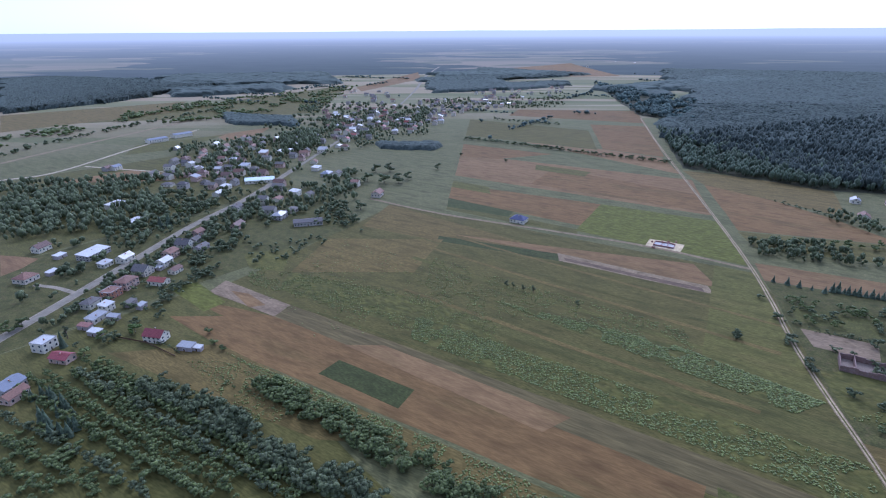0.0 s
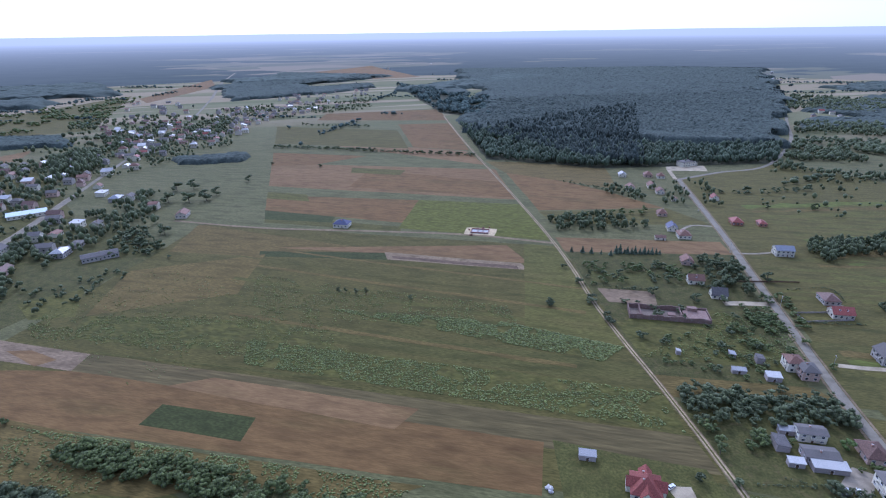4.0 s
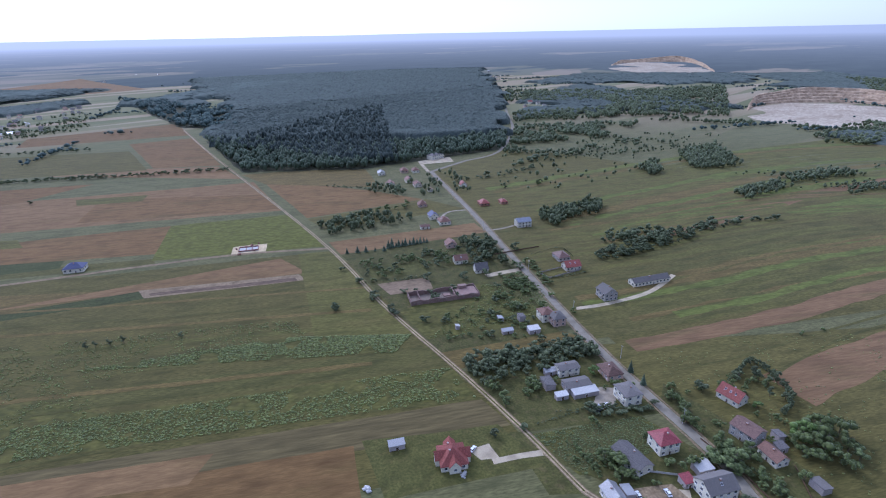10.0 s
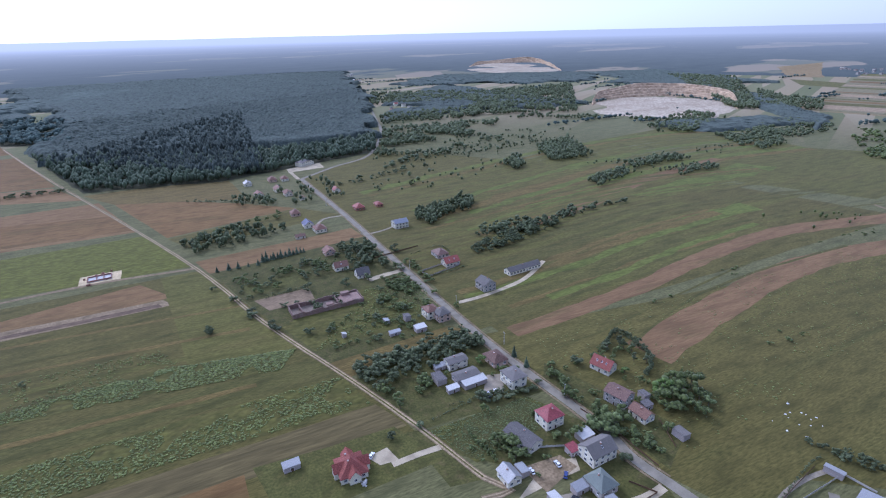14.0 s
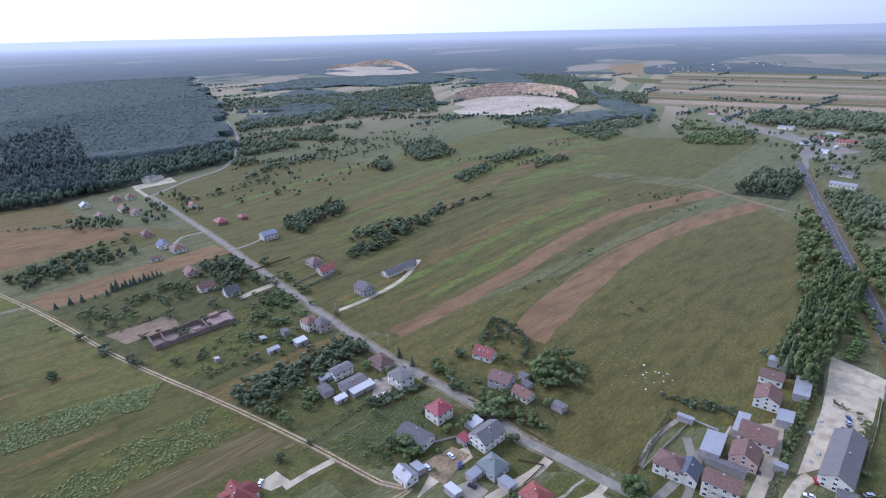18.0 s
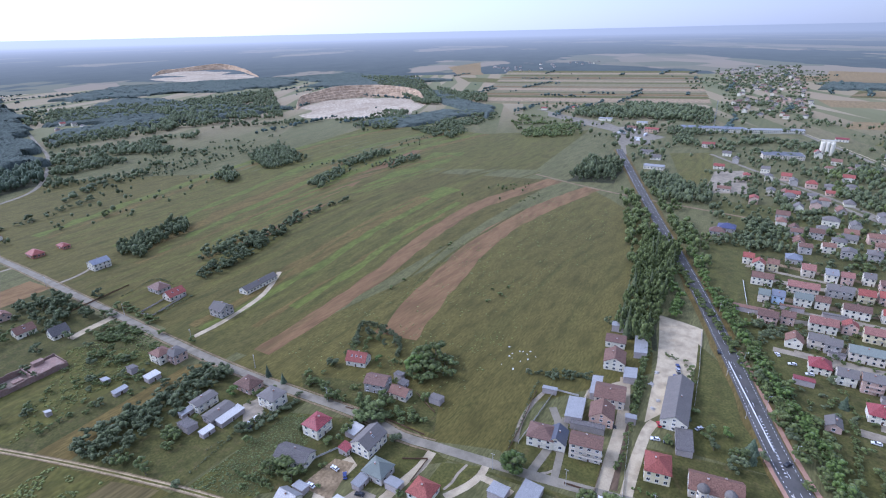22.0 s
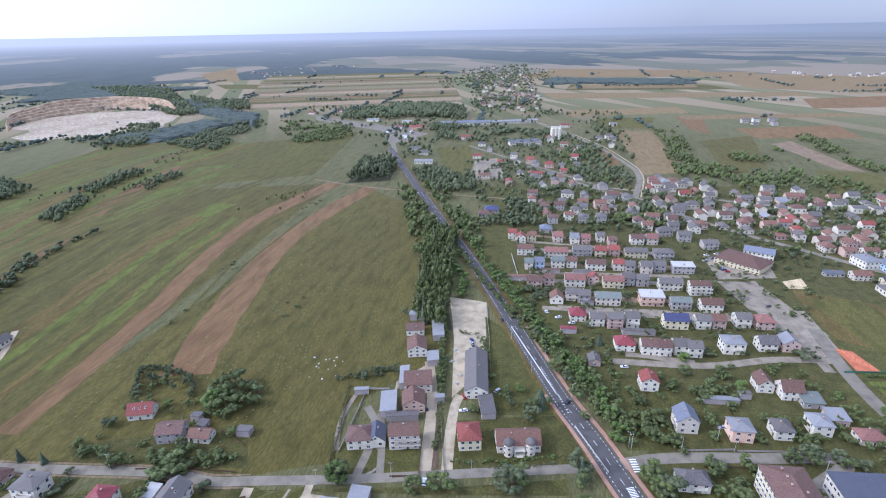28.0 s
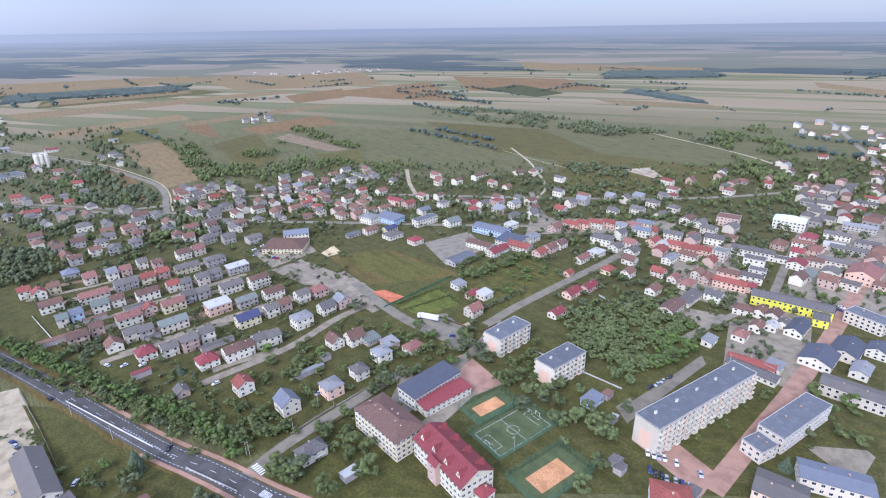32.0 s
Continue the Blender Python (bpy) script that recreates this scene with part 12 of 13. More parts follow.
wood((241.5, 110.3), (293, 84.4), (266.8, 45.2), (201.1, 47.9), 7, 3.5, "mid", "leaf_mid", 229, mask=0.02, scale=0.06, floor=False, label="garden bushes and fruit trees", w=4)
wood((154.7, 117.4), (189.1, 94), (184.7, 23.8), (160.1, 31.1), 9, 3, "mid", "leaf_mid", 230, mask=0.05, scale=0.06, floor=False, label="garden bushes", w=3.6)
wood((457.8, -201), (350.7, -483.9), (177.2, -277.6), (228.5, -148.7), 9, 3.4, "mid", "leaf_dark", 231, mask=0.1, scale=0.07, floor=False, label="garden bushes between the estate houses", w=4.2)
wood((251.3, -158.1), (174.3, -269.8), (122, -247.4), (157.5, -133.4), 9, 4, "mid", "leaf_mid", 232, mask=0.05, scale=0.06, floor=False, label="garden bushes and fruit trees", w=5)
wood((100.4, -427.6), (-88.4, -529.3), (-84.6, -342.9), (49.5, -319.7), 10, 4.5, "mid", "leaf_dark", 233, mask=-0.22, scale=0.06, floor=False, label="town garden trees", w=5.5)
wood((452.3, -509.5), (-14.3, -708.6), (-17.6, -502.2), (334.5, -367.1), 12, 5, "low", "leaf_dark", 234, mask=-0.22, scale=0.05, floor=False, label="town garden trees", w=7)
wood((688, -248.8), (607, -449), (399.6, -354.7), (461.8, -190.6), 11, 5, "low", "leaf_dark", 235, mask=-0.22, scale=0.05, floor=False, label="garden trees", w=7)
wood((1477.3, -94.4), (1051.2, -760.9), (598.5, -469.9), (757.7, -168.2), 16, 7, "low", "leaf_dark", 236, mask=0.05, scale=0.03, floor=False, label="trees among works and houses", w=10)
wood((-290.4, 239.1), (-280.2, 358.2), (-266.4, 496.6), (-340.1, 528.3), 7, 6, "mid", "leaf_dark", 237, mask=0, scale=0.07, floor=False, label="village garden trees", w=6.6)
wood((-251.2, 231.4), (-218.1, 316.4), (-223, 385.4), (-300.1, 430.1), 8, 5, "mid", "leaf_dark", 238, mask=0, scale=0.07, floor=False, label="village garden trees", w=5.5)
wood((-337.8, 289.1), (-327.9, 413.8), (-314.5, 597.2), (-390.9, 616.6), 7.5, 8, "mid", "leaf_dark", 239, mask=0, scale=0.07, floor=False, label="village garden trees", w=8.8)
wood((-265.4, 447.7), (-214.5, 519.2), (-169.5, 634), (-283.3, 625.1), 7.5, 7, "mid", "leaf_dark", 240, mask=0, scale=0.07, floor=False, label="village garden trees", w=7.7)
wood((-397.7, 590.5), (-299.4, 747.1), (-339.8, 972.8), (-537.9, 854.3), 9, 7, "mid", "leaf_dark", 241, mask=0, scale=0.07, floor=False, label="village garden trees", w=7.7)
wood((-306, 870.4), (-145.2, 1114.3), (-178.7, 1376.6), (-394.4, 1176.8), 9, 7, "mid", "leaf_dark", 242, mask=0, scale=0.07, floor=False, label="village garden trees", w=7.7)
wood((245.6, -154.8), (179.3, -271.7), (122.8, -245), (155.8, -138.3), 7.5, 4, "mid", "leaf_mid", 243, mask=0.1, scale=0.08, floor=False, label="garden bushes and fruit trees", w=4.6)
wood((425.5, -198.5), (328.5, -457), (182.4, -279.6), (238.9, -154.9), 7, 2.8, "mid", "leaf_mid", 244, mask=0.15, scale=0.1, floor=False, label="garden bushes between the estate houses", w=3.4)
wood((187.4, -184.6), (149.3, -223.1), (79.6, -207.7), (98.3, -138.3), 8, 5, "mid", "leaf_mid", 245, mask=0.1, scale=0.06, floor=False, label="trees round the school", w=5.5)
wood((21.7, -756.6), (-295.1, -979.8), (-198.9, -603.4), (-17.1, -534.2), 11, 5, "low", "leaf_mid", 246, mask=0, scale=0.05, floor=False, label="town garden trees", w=7)
wood((102.8, -268.1), (57, -286.4), (35.1, -246), (69.2, -232.2), 7, 6, "mid", "leaf_mid", 247, mask=0.05, scale=0.06, floor=False, label="trees round the flats", w=6)
wood((-131, 227.1), (-122.4, 237.1), (8.7, 168.3), (-9.5, 159.4), 4, 6, "fine", "leaf_mid", 248, mask=-0.9, floor=False, label="belt of young trees along a field", w=6.5)
wood((-192.6, 221.3), (-186.3, 234.8), (-39.9, 160.7), (-62.3, 155.6), 4.2, 8, "fine", "leaf_dark", 249, mask=-0.9, floor=False, label="belt of dense trees along a field", w=7.5)
hedge_line([(-214.2, 219.3), (-143.5, 186.9), (-77.1, 157)], 2.6, 4.2, 4.6, "mid", "leaf_mid", 250, 0.6, "hedgerow", "row of orchard trees")
hedge_line([(-206.8, 225), (-128.3, 190.3), (-60.8, 158.6)], 2.6, 4.2, 4.6, "mid", "leaf_mid", 251, 0.6, "hedgerow", "row of orchard trees")
hedge_line([(-238.2, 232.6), (-180.9, 199.4), (-108.2, 166)], 2.6, 4.2, 4.6, "mid", "leaf_mid", 252, 0.6, "hedgerow", "row of orchard trees")
hedge_line([(-254.4, 231.1), (-192.3, 198.3), (-130.3, 163.9)], 2.6, 4.2, 4.6, "mid", "leaf_mid", 253, 0.6, "hedgerow", "row of orchard trees")
hedge_line([(-172.1, 180.4), (-139.5, 166.2), (-112.1, 153.6)], 2.6, 4.2, 4.6, "mid", "leaf_mid", 254, 0.6, "hedgerow", "row of orchard trees")
hedge_line([(-239.9, 243.8), (-198.8, 220.7), (-180.6, 208.2)], 2.6, 4.2, 4.6, "mid", "leaf_mid", 255, 0.6, "hedgerow", "row of orchard trees")
hedge_line([(-229.8, 244.7), (-195.8, 226), (-189.5, 221.6)], 2.6, 4.2, 4.6, "mid", "leaf_mid", 256, 0.6, "hedgerow", "row of orchard trees")
wood((-239.5, 185.5), (-195.1, 198.1), (-132.1, 154), (-198.5, 142.4), 7, 4, "round", "leaf_mid", 257, mask=-0.1, floor=False, label="overgrown garden with bushes", w=5)
wood((-247.3, 211.2), (-232.7, 217.5), (-186.7, 179), (-208.3, 180.7), 5.5, 9, "conifer", "needle", 258, floor=False, label="row of dark conifers", w=4)
wood((-186.2, 248.8), (-137.9, 242.1), (-117.9, 218.8), (-167.6, 228.7), 8, 3, "mid", "leaf_mid", 259, mask=0, floor=False, label="bushes on rough ground", w=4)
hedge_line([(-260.7, 214.8), (-181.3, 183.2), (-117.9, 155.3)], 2.9, 5, 5.2, "mid", "leaf_mid", 310, 0.7, "hedgerow", "row of close-set orchard trees")
hedge_line([(-248.7, 195.1), (-190.0, 174.1), (-139.2, 153.3)], 2.9, 5, 5.2, "mid", "leaf_dark", 311, 0.7, "hedgerow", "row of close-set orchard trees")
hedge_line([(-232.7, 178.3), (-195.7, 165.7), (-160.4, 151.2)], 2.9, 5, 5.2, "mid", "leaf_mid", 312, 0.7, "hedgerow", "row of close-set orchard trees")
hedge_line([(-258.9, 224.2), (-170.0, 187.8), (-101.4, 156.9)], 2.9, 5, 5.2, "mid", "leaf_mid", 313, 0.7, "hedgerow", "row of close-set orchard trees")
hedge_line([(-235.0, 232.9), (-149.5, 192.1), (-85.0, 158.5)], 2.9, 5, 5.2, "mid", "leaf_dark", 314, 0.7, "hedgerow", "row of close-set orchard trees")
hedge_line([(-225.5, 236.5), (-139.0, 194.1), (-74.4, 159.6)], 2.9, 5, 5.2, "mid", "leaf_mid", 315, 0.7, "hedgerow", "row of close-set orchard trees")
hedge_line([(-218.7, 163.5), (-201.1, 157.8), (-181.7, 149.1)], 2.9, 5, 5.2, "mid", "leaf_mid", 316, 0.7, "hedgerow", "row of close-set orchard trees")
field("lawn", (50, -325), (2, -372), (-48, -325), (0, -245), 12, "field", "grass under the old orchard", wob=2)
wood((-11.0, -278.4), (-38.1, -316.1), (-32.1, -340.2), (-4.8, -307.5), 4, 4.5, "mid", "leaf_lush", 320, floor=False, label="fresh green bushes at the orchard's edge", w=6)
hedge_line([(352, -152), (276.3, -147.5), (210.4, -145), (163, -141)], 4.0, 6.5, 6.6, "mid", "leaf_lush", 321, 0.9, "hedgerow", "thick row of roadside trees and bushes")
hedge_line([(362, -158), (282, -152.5), (214, -150), (166, -146)], 4.4, 5.5, 6.0, "mid", "leaf_mid", 322, 1.3, "hedgerow", "thick row of roadside trees and bushes")
hedge_line([(480, -170), (420, -160), (352, -152)], 4.4, 6.5, 6.6, "mid", "leaf_lush", 323, 1.3, "hedgerow", "thick row of roadside trees and bushes")
hedge_line([(470, -139), (400, -132), (340, -124), (322, -112)], 4.2, 7, 6.6, "mid", "leaf_lush", 324, 1.6, "hedgerow", "trees between the plantation and the main road")
hedge_line([(283.4, -89.7), (249.7, -76.0), (222.1, -67.7)], 2.2, 4, 4.2, "mid", "leaf_mid", 340, 0.5, "hedgerow", "dense hedge between yard and gravel lot")
hedge_line([(256.1, -28.3), (256.0, -40.7), (250.9, -53.3)], 1.9, 3.4, 3.6, "mid", "leaf_dark", 341, 0.5, "hedgerow", "dense dark hedge behind the gardens")
hedge_line([(198.7, 125.8), (209.7, 113.8), (222.2, 102.8)], 1.7, 3, 3.2, "mid", "leaf_dark", 342, 0.5, "hedgerow", "clipped dark hedge along the plot")
hedge_line([(204.0, 317.9), (221.7, 312.8), (236.0, 306.0)], 1.6, 1.4, 1.6, "mid", "leaf_dark", 343, 0.5, "hedgerow", "low row of bushes")
hedge_line([(297.1, 242.6), (316.5, 233.3), (337.5, 226.2)], 1.5, 1.6, 1.8, "mid", "leaf_dark", 344, 0.5, "hedgerow", "clipped hedge of the villa garden")
hedge_line([(236.4, 97.2), (226.2, 87.5), (221.7, 76.5)], 2.4, 4.5, 4.5, "mid", "leaf_mid", 345, 0.5, "hedgerow", "overgrown hedge beside the road")
hedge_line([(196.2, 73.0), (204.8, 68.9), (217.4, 66.3)], 3.0, 6, 5, "mid", "leaf_mid", 346, 0.5, "hedgerow", "bushy trees beside the road")
hedge_line([(170.6, 114.7), (162.4, 92.1)], 2.6, 2.5, 2.8, "mid", "leaf_mid", 347, 0.5, "hedgerow", "bushes along the crop field")
# yards, hedges and bushes between the rows of the estate
ESTATE_ROWS = (((424, -202), (376, -276)), ((385, -196), (337, -300)), ((356, -185), (307, -294)), ((326, -175), (287, -266)), ((297, -178), (261, -253)), ((272, -179), (222, -285)), ((231, -187), (211, -220)))
for i, (p, q) in enumerate(ESTATE_ROWS):
    ux, uy = q[0] - p[0], q[1] - p[1]
    k = math.hypot(ux, uy)
    nx, ny = -uy / k, ux / k
    ribbon("yard", "paving" if i % 2 else "bare", 6.5, 13 + 0.02 * i, [(p[0] + nx * 8, p[1] + ny * 8), (q[0] + nx * 8, q[1] + ny * 8)], label="paved and trodden yards behind the terraced houses", category="yard", ragged=2.2)
    ribbon("yard", "garden" if i % 2 else "paving", 4.5, 13.2 + 0.02 * i, [(p[0] - nx * 8, p[1] - ny * 8), (q[0] - nx * 8, q[1] - ny * 8)], label="front yards and drives of the terraced houses", category="yard", ragged=1.6)
    hedge_line([(p[0] + nx * 12.5, p[1] + ny * 12.5), (q[0] + nx * 12.5, q[1] + ny * 12.5)], 3.4, 3.2, 3.6, "mid", "leaf_mid" if i % 2 else "leaf_dark", 330 + i, 1.5, "hedgerow", "garden hedge and fruit bushes behind the houses", 0.45, 0.3)

# ---- weeds on the meadows ----
weeds((-51.9, 315), (168.7, 199.9), (161, 169.8), (-51.5, 286.9), 6480, 0.43, 0.91, -0.27, "weed_leaf", 260, 0.08)
weeds((-3.4, 344.5), (112.7, 293.2), (173.1, 244.7), (152.5, 234.1), 4680, 0.48, 1.02, -0.32, "weed_leaf", 261, 0.08)
weeds((-53.4, 417.5), (122.3, 314.3), (122.6, 280.7), (-52.4, 348.2), 2700, 0.38, 0.86, -0.22, "weed_leaf", 262, 0.08)
weeds((-207.2, 389), (-8.3, 334.3), (15.4, 265.7), (-186, 352.6), 2880, 0.38, 0.81, -0.17, "weed_leaf", 263, 0.08)
weeds((-208.4, 375.4), (-136.8, 458.7), (48.3, 324.4), (-110.9, 280.9), 1620, 0.38, 0.86, -0.12, "weed_leaf", 264, 0.08)
weeds((-160.5, 260.2), (-94.3, 230.6), (32.1, 170.6), (-0.5, 161.7), 2700, 0.43, 0.86, -0.22, "weed_leaf", 265, 0.08)
weeds((-179.5, 249.4), (-142.8, 252.9), (-84.3, 200.4), (-123.8, 204.9), 900, 0.43, 0.81, -0.22, "weed_leaf", 266, 0.08)
weeds((262.5, 130.5), (646.7, -63.7), (536.5, -124.2), (203.2, 32.1), 2340, 0.34, 0.86, -0.07, "weed_leaf", 267, 0.08)
weeds((160.9, 132), (212.4, 105), (209.5, 82), (159, 101.2), 2700, 0.34, 0.54, -1.5, "leaf_pale", 268, 0.08)
weeds((258.5, 266.4), (288, 236), (263.9, 200), (177.4, 232.4), 1620, 0.48, 0.86, -0.42, "weed_leaf", 269, 0.08)

# ---- single trees and bushes ----
tree(-84.1, 728.7, 11, 10, "broad", "leaf_dark", "by village gardens")
tree(-58, 818, 6, 6, "round", "leaf_dark", "by village gardens")
tree(14, 364.4, 6, 4, "tall", "leaf_dark", "by village gardens")
tree(21.4, 360.3, 6, 5, "tall", "leaf_dark", "by village gardens")
tree(28.8, 358.2, 7, 5, "tall", "leaf_dark", "by village gardens")
tree(8.9, 366.8, 5, 4, "round", "leaf_dark", "by village gardens")
tree(58.7, 341.5, 4, 4, "round", "leaf_dark", "by village gardens")
tree(153.1, 307.3, 6, 6, "round", "leaf_dark", "by village gardens")
tree(188.7, 333.4, 6, 7, "round", "leaf_dark", "by village gardens")
tree(183.9, 304.9, 6, 8, "round", "leaf_dark", "by village gardens")
tree(180.2, 277.4, 4, 5, "bush", "leaf_dark", "by village gardens")
tree(-147.4, 540.2, 13, 13, "broad", "leaf_dark", "by village gardens")
tree(-167.5, 655.8, 15, 17, "broad", "leaf_dark", "by village gardens")
tree(-143.9, 649.4, 16, 18, "broad", "leaf_dark", "by village gardens")
tree(-125.2, 650.9, 15, 16, "broad", "leaf_dark", "by village gardens")
tree(-116.9, 671, 12, 12, "broad", "leaf_dark", "by village gardens")
tree(-167.6, 706.3, 14, 15, "broad", "leaf_dark", "by village gardens")
tree(-148.2, 707.8, 14, 15, "broad", "leaf_dark", "by village gardens")
tree(-163.8, 514.1, 10, 11, "broad", "leaf_dark", "by village gardens")
tree(-175.4, 522.4, 9, 10, "broad", "leaf_dark", "by village gardens")
tree(-230, 276.7, 9, 9, "broad", "leaf_lush", "by village gardens")
tree(-172, 268.6, 5, 6, "round", "leaf_mid", "by village gardens")
tree(-182.4, 281.1, 5, 6, "round", "leaf_mid", "by village gardens")
tree(-163.7, 263, 4, 5, "bush", "leaf_mid", "by village gardens")
tree(-268.9, 266.3, 12, 6, "tall", "leaf_dark", "by village gardens")
tree(-264.3, 256.8, 12, 5, "conifer", "needle", "by village gardens")
tree(-244.2, 249.4, 7, 8, "broad", "leaf_mid", "by village gardens")
tree(-247.2, 268.3, 7, 8, "broad", "leaf_mid", "by village gardens")
tree(-312.8, 269.1, 9, 10, "broad", "leaf_mid", "by village gardens")
tree(-309.5, 276.5, 9, 9, "broad", "leaf_mid", "by village gardens")
tree(-129.9, 474.6, 4, 4, "round", "leaf_dark", "by village gardens")
tree(-326.9, 474.2, 14, 8, "conifer", "needle", "by village gardens")
tree(-330.6, 465.6, 14, 8, "conifer", "needle", "by village gardens")
tree(-336.7, 509.1, 14, 10, "tall", "leaf_mid", "by village gardens")
tree(-325.4, 519.6, 13, 12, "broad", "leaf_dark", "by village gardens")
tree(151.8, 306.2, 6, 6, "round", "leaf_dark", "by the lane")
tree(188.1, 333, 6, 7, "round", "leaf_dark", "by the lane")
tree(181.4, 301.2, 6, 8, "broad", "leaf_dark", "by the lane")
tree(180, 272.8, 5, 8, "bush", "leaf_dark", "by the lane")
tree(182.5, 281.3, 5, 6, "round", "leaf_dark", "by the lane")
tree(147.1, 142.8, 5, 5, "round", "leaf_dark", "by the lane")
tree(166.2, 154, 7, 6, "tall", "leaf_mid", "by the lane")
tree(161.2, 136.6, 4, 5, "round", "leaf_dark", "by the lane")
tree(231.2, 301.7, 8, 8, "broad", "leaf_dark", "by the lane")
tree(255.4, 317.5, 7, 7, "broad", "leaf_dark", "by the lane")
tree(253.5, 283.5, 8, 8, "broad", "leaf_dark", "by the lane")
tree(270.8, 276.1, 7, 7, "round", "leaf_dark", "by the lane")
tree(327.3, 298.1, 9, 9, "broad", "leaf_dark", "by the lane")
tree(299.9, 273.4, 8, 8, "tall", "leaf_pale", "by the lane")
tree(311.3, 271.5, 8, 8, "tall", "leaf_pale", "by the lane")
tree(301, 268.2, 6, 8, "broad", "leaf_dark", "by the lane")
tree(224.4, 141.7, 6, 7, "round", "leaf_lush", "by the lane")
tree(241.6, 129.4, 8, 4, "conifer", "needle", "by the lane")
tree(196.4, 124.6, 6, 7, "round", "leaf_dark", "by the lane")
tree(197.2, 120.2, 5, 6, "round", "leaf_dark", "by the lane")
tree(200.5, 116, 4, 6, "bush", "leaf_dark", "by the lane")
tree(205.9, 111.7, 4, 6, "bush", "leaf_dark", "by the lane")
tree(214.3, 107.8, 4, 6, "bush", "leaf_dark", "by the lane")
tree(225.6, 105.4, 4, 5, "bush", "leaf_dark", "by the lane")
tree(175.5, 95.7, 8, 9, "broad", "leaf_mid", "by the lane")
tree(173, 99.7, 7, 8, "broad", "leaf_mid", "by the lane")
tree(173.8, 84.9, 5, 6, "round", "leaf_mid", "by the lane")
tree(199.8, 94.3, 5, 5, "round", "leaf_mid", "by the lane")
tree(236.7, 101.1, 6, 7, "broad", "leaf_mid", "by the lane")
tree(230.9, 92.1, 6, 7, "round", "leaf_mid", "by the lane")
tree(244.3, 106.9, 5, 6, "round", "leaf_mid", "by the lane")
tree(217.6, 67, 11, 11, "broad", "leaf_mid", "by the lane")
tree(211.4, 59.4, 11, 11, "broad", "leaf_pale", "by the lane")
tree(222.1, 57.1, 10, 10, "broad", "leaf_mid", "by the lane")
tree(254.6, 95.7, 7, 8, "broad", "leaf_dark", "by the lane")
tree(266.1, 89.6, 5, 6, "round", "leaf_mid", "by the lane")
tree(287.2, 79, 8, 6, "tall", "leaf_dark", "by the lane")
tree(276.8, 69.5, 7, 5, "tall", "leaf_dark", "by the lane")
tree(262.1, 70.1, 5, 6, "round", "leaf_lush", "by the lane")
tree(506.1, 426.5, 8, 6, "tall", "leaf_mid", "by the lane")
tree(506.1, 426.5, 5, 5, "round", "leaf_mid", "by the lane")
tree(466.3, 443.9, 6, 6, "round", "leaf_dark", "by the lane")
tree(511.2, 429.1, 8, 8, "broad", "leaf_mid", "by the lane")
tree(10.4, 781.2, 6, 6, "round", "leaf_dark", "by the lane")
tree(152.8, 305.4, 3, 4, "bush", "leaf_dark", "by the lane")
tree(272.7, 192.9, 5, 5, "round", "leaf_mid", "by the lane")
tree(261.5, 239.7, 4, 5, "round", "leaf_mid", "by the lane")
tree(280.3, 218.7, 5, 6, "round", "leaf_mid", "by the lane")
tree(259.8, 43.3, 14, 14, "broad", "leaf_mid", "in a garden")
tree(267.9, 36.6, 13, 13, "broad", "leaf_mid", "in a garden")
tree(252.9, 46.9, 12, 12, "broad", "leaf_lush", "in a garden")
tree(253.1, 37.3, 13, 13, "broad", "leaf_mid", "in a garden")
tree(260.9, 30.5, 11, 11, "broad", "leaf_mid", "in a garden")
tree(256.9, 25.2, 9, 9, "tall", "leaf_pale", "in a garden")
tree(216.8, 63.1, 9, 11, "broad", "leaf_pale", "in a garden")
tree(208.7, 66.7, 9, 10, "broad", "leaf_pale", "in a garden")
tree(211.7, 57.1, 9, 10, "broad", "leaf_mid", "in a garden")
tree(223.9, 87.5, 6, 8, "round", "leaf_mid", "in a garden")
tree(235.7, 102.1, 6, 7, "broad", "leaf_mid", "in a garden")
tree(278.5, 86.6, 8, 7, "tall", "leaf_dark", "in a garden")
tree(287.2, 81.6, 9, 7, "tall", "leaf_dark", "in a garden")
tree(286, 73.8, 8, 6, "tall", "leaf_dark", "in a garden")
tree(278.9, 62.9, 7, 6, "tall", "leaf_dark", "in a garden")
tree(268.7, 85.4, 7, 6, "tall", "leaf_mid", "in a garden")
tree(236.4, 118.4, 7, 4, "conifer", "needle", "in a garden")
tree(173.5, 92.8, 8, 9, "broad", "leaf_mid", "in a garden")
tree(169.4, 88.1, 7, 8, "broad", "leaf_mid", "in a garden")
tree(195.8, 47.2, 6, 7, "round", "leaf_dark", "in a garden")
tree(214.3, 49, 6, 7, "round", "leaf_mid", "in a garden")
tree(212.3, 41.3, 6, 7, "round", "leaf_mid", "in a garden")
tree(191.9, 78.7, 5, 6, "round", "leaf_mid", "in a garden")
tree(181.7, -7.5, 11, 11, "broad", "leaf_lush", "in a garden")
tree(199.9, -23.3, 5, 6, "round", "leaf_lush", "in a garden")
tree(227.3, 37.1, 6, 6, "round", "leaf_mid", "in a garden")
tree(184.4, -6.2, 9, 9, "broad", "leaf_mid", "in a garden")
tree(182.8, -8.2, 11, 11, "broad", "leaf_mid", "by the road")
tree(166.5, -36.9, 9, 9, "broad", "leaf_mid", "by the road")
tree(153.1, -76.3, 13, 12, "broad", "leaf_dark", "by the road")
tree(156, -72.4, 12, 10, "tall", "leaf_dark", "by the road")
tree(164.9, -46.4, 9, 9, "round", "leaf_mid", "by the road")
tree(162.1, -51.8, 9, 9, "round", "leaf_mid", "by the road")
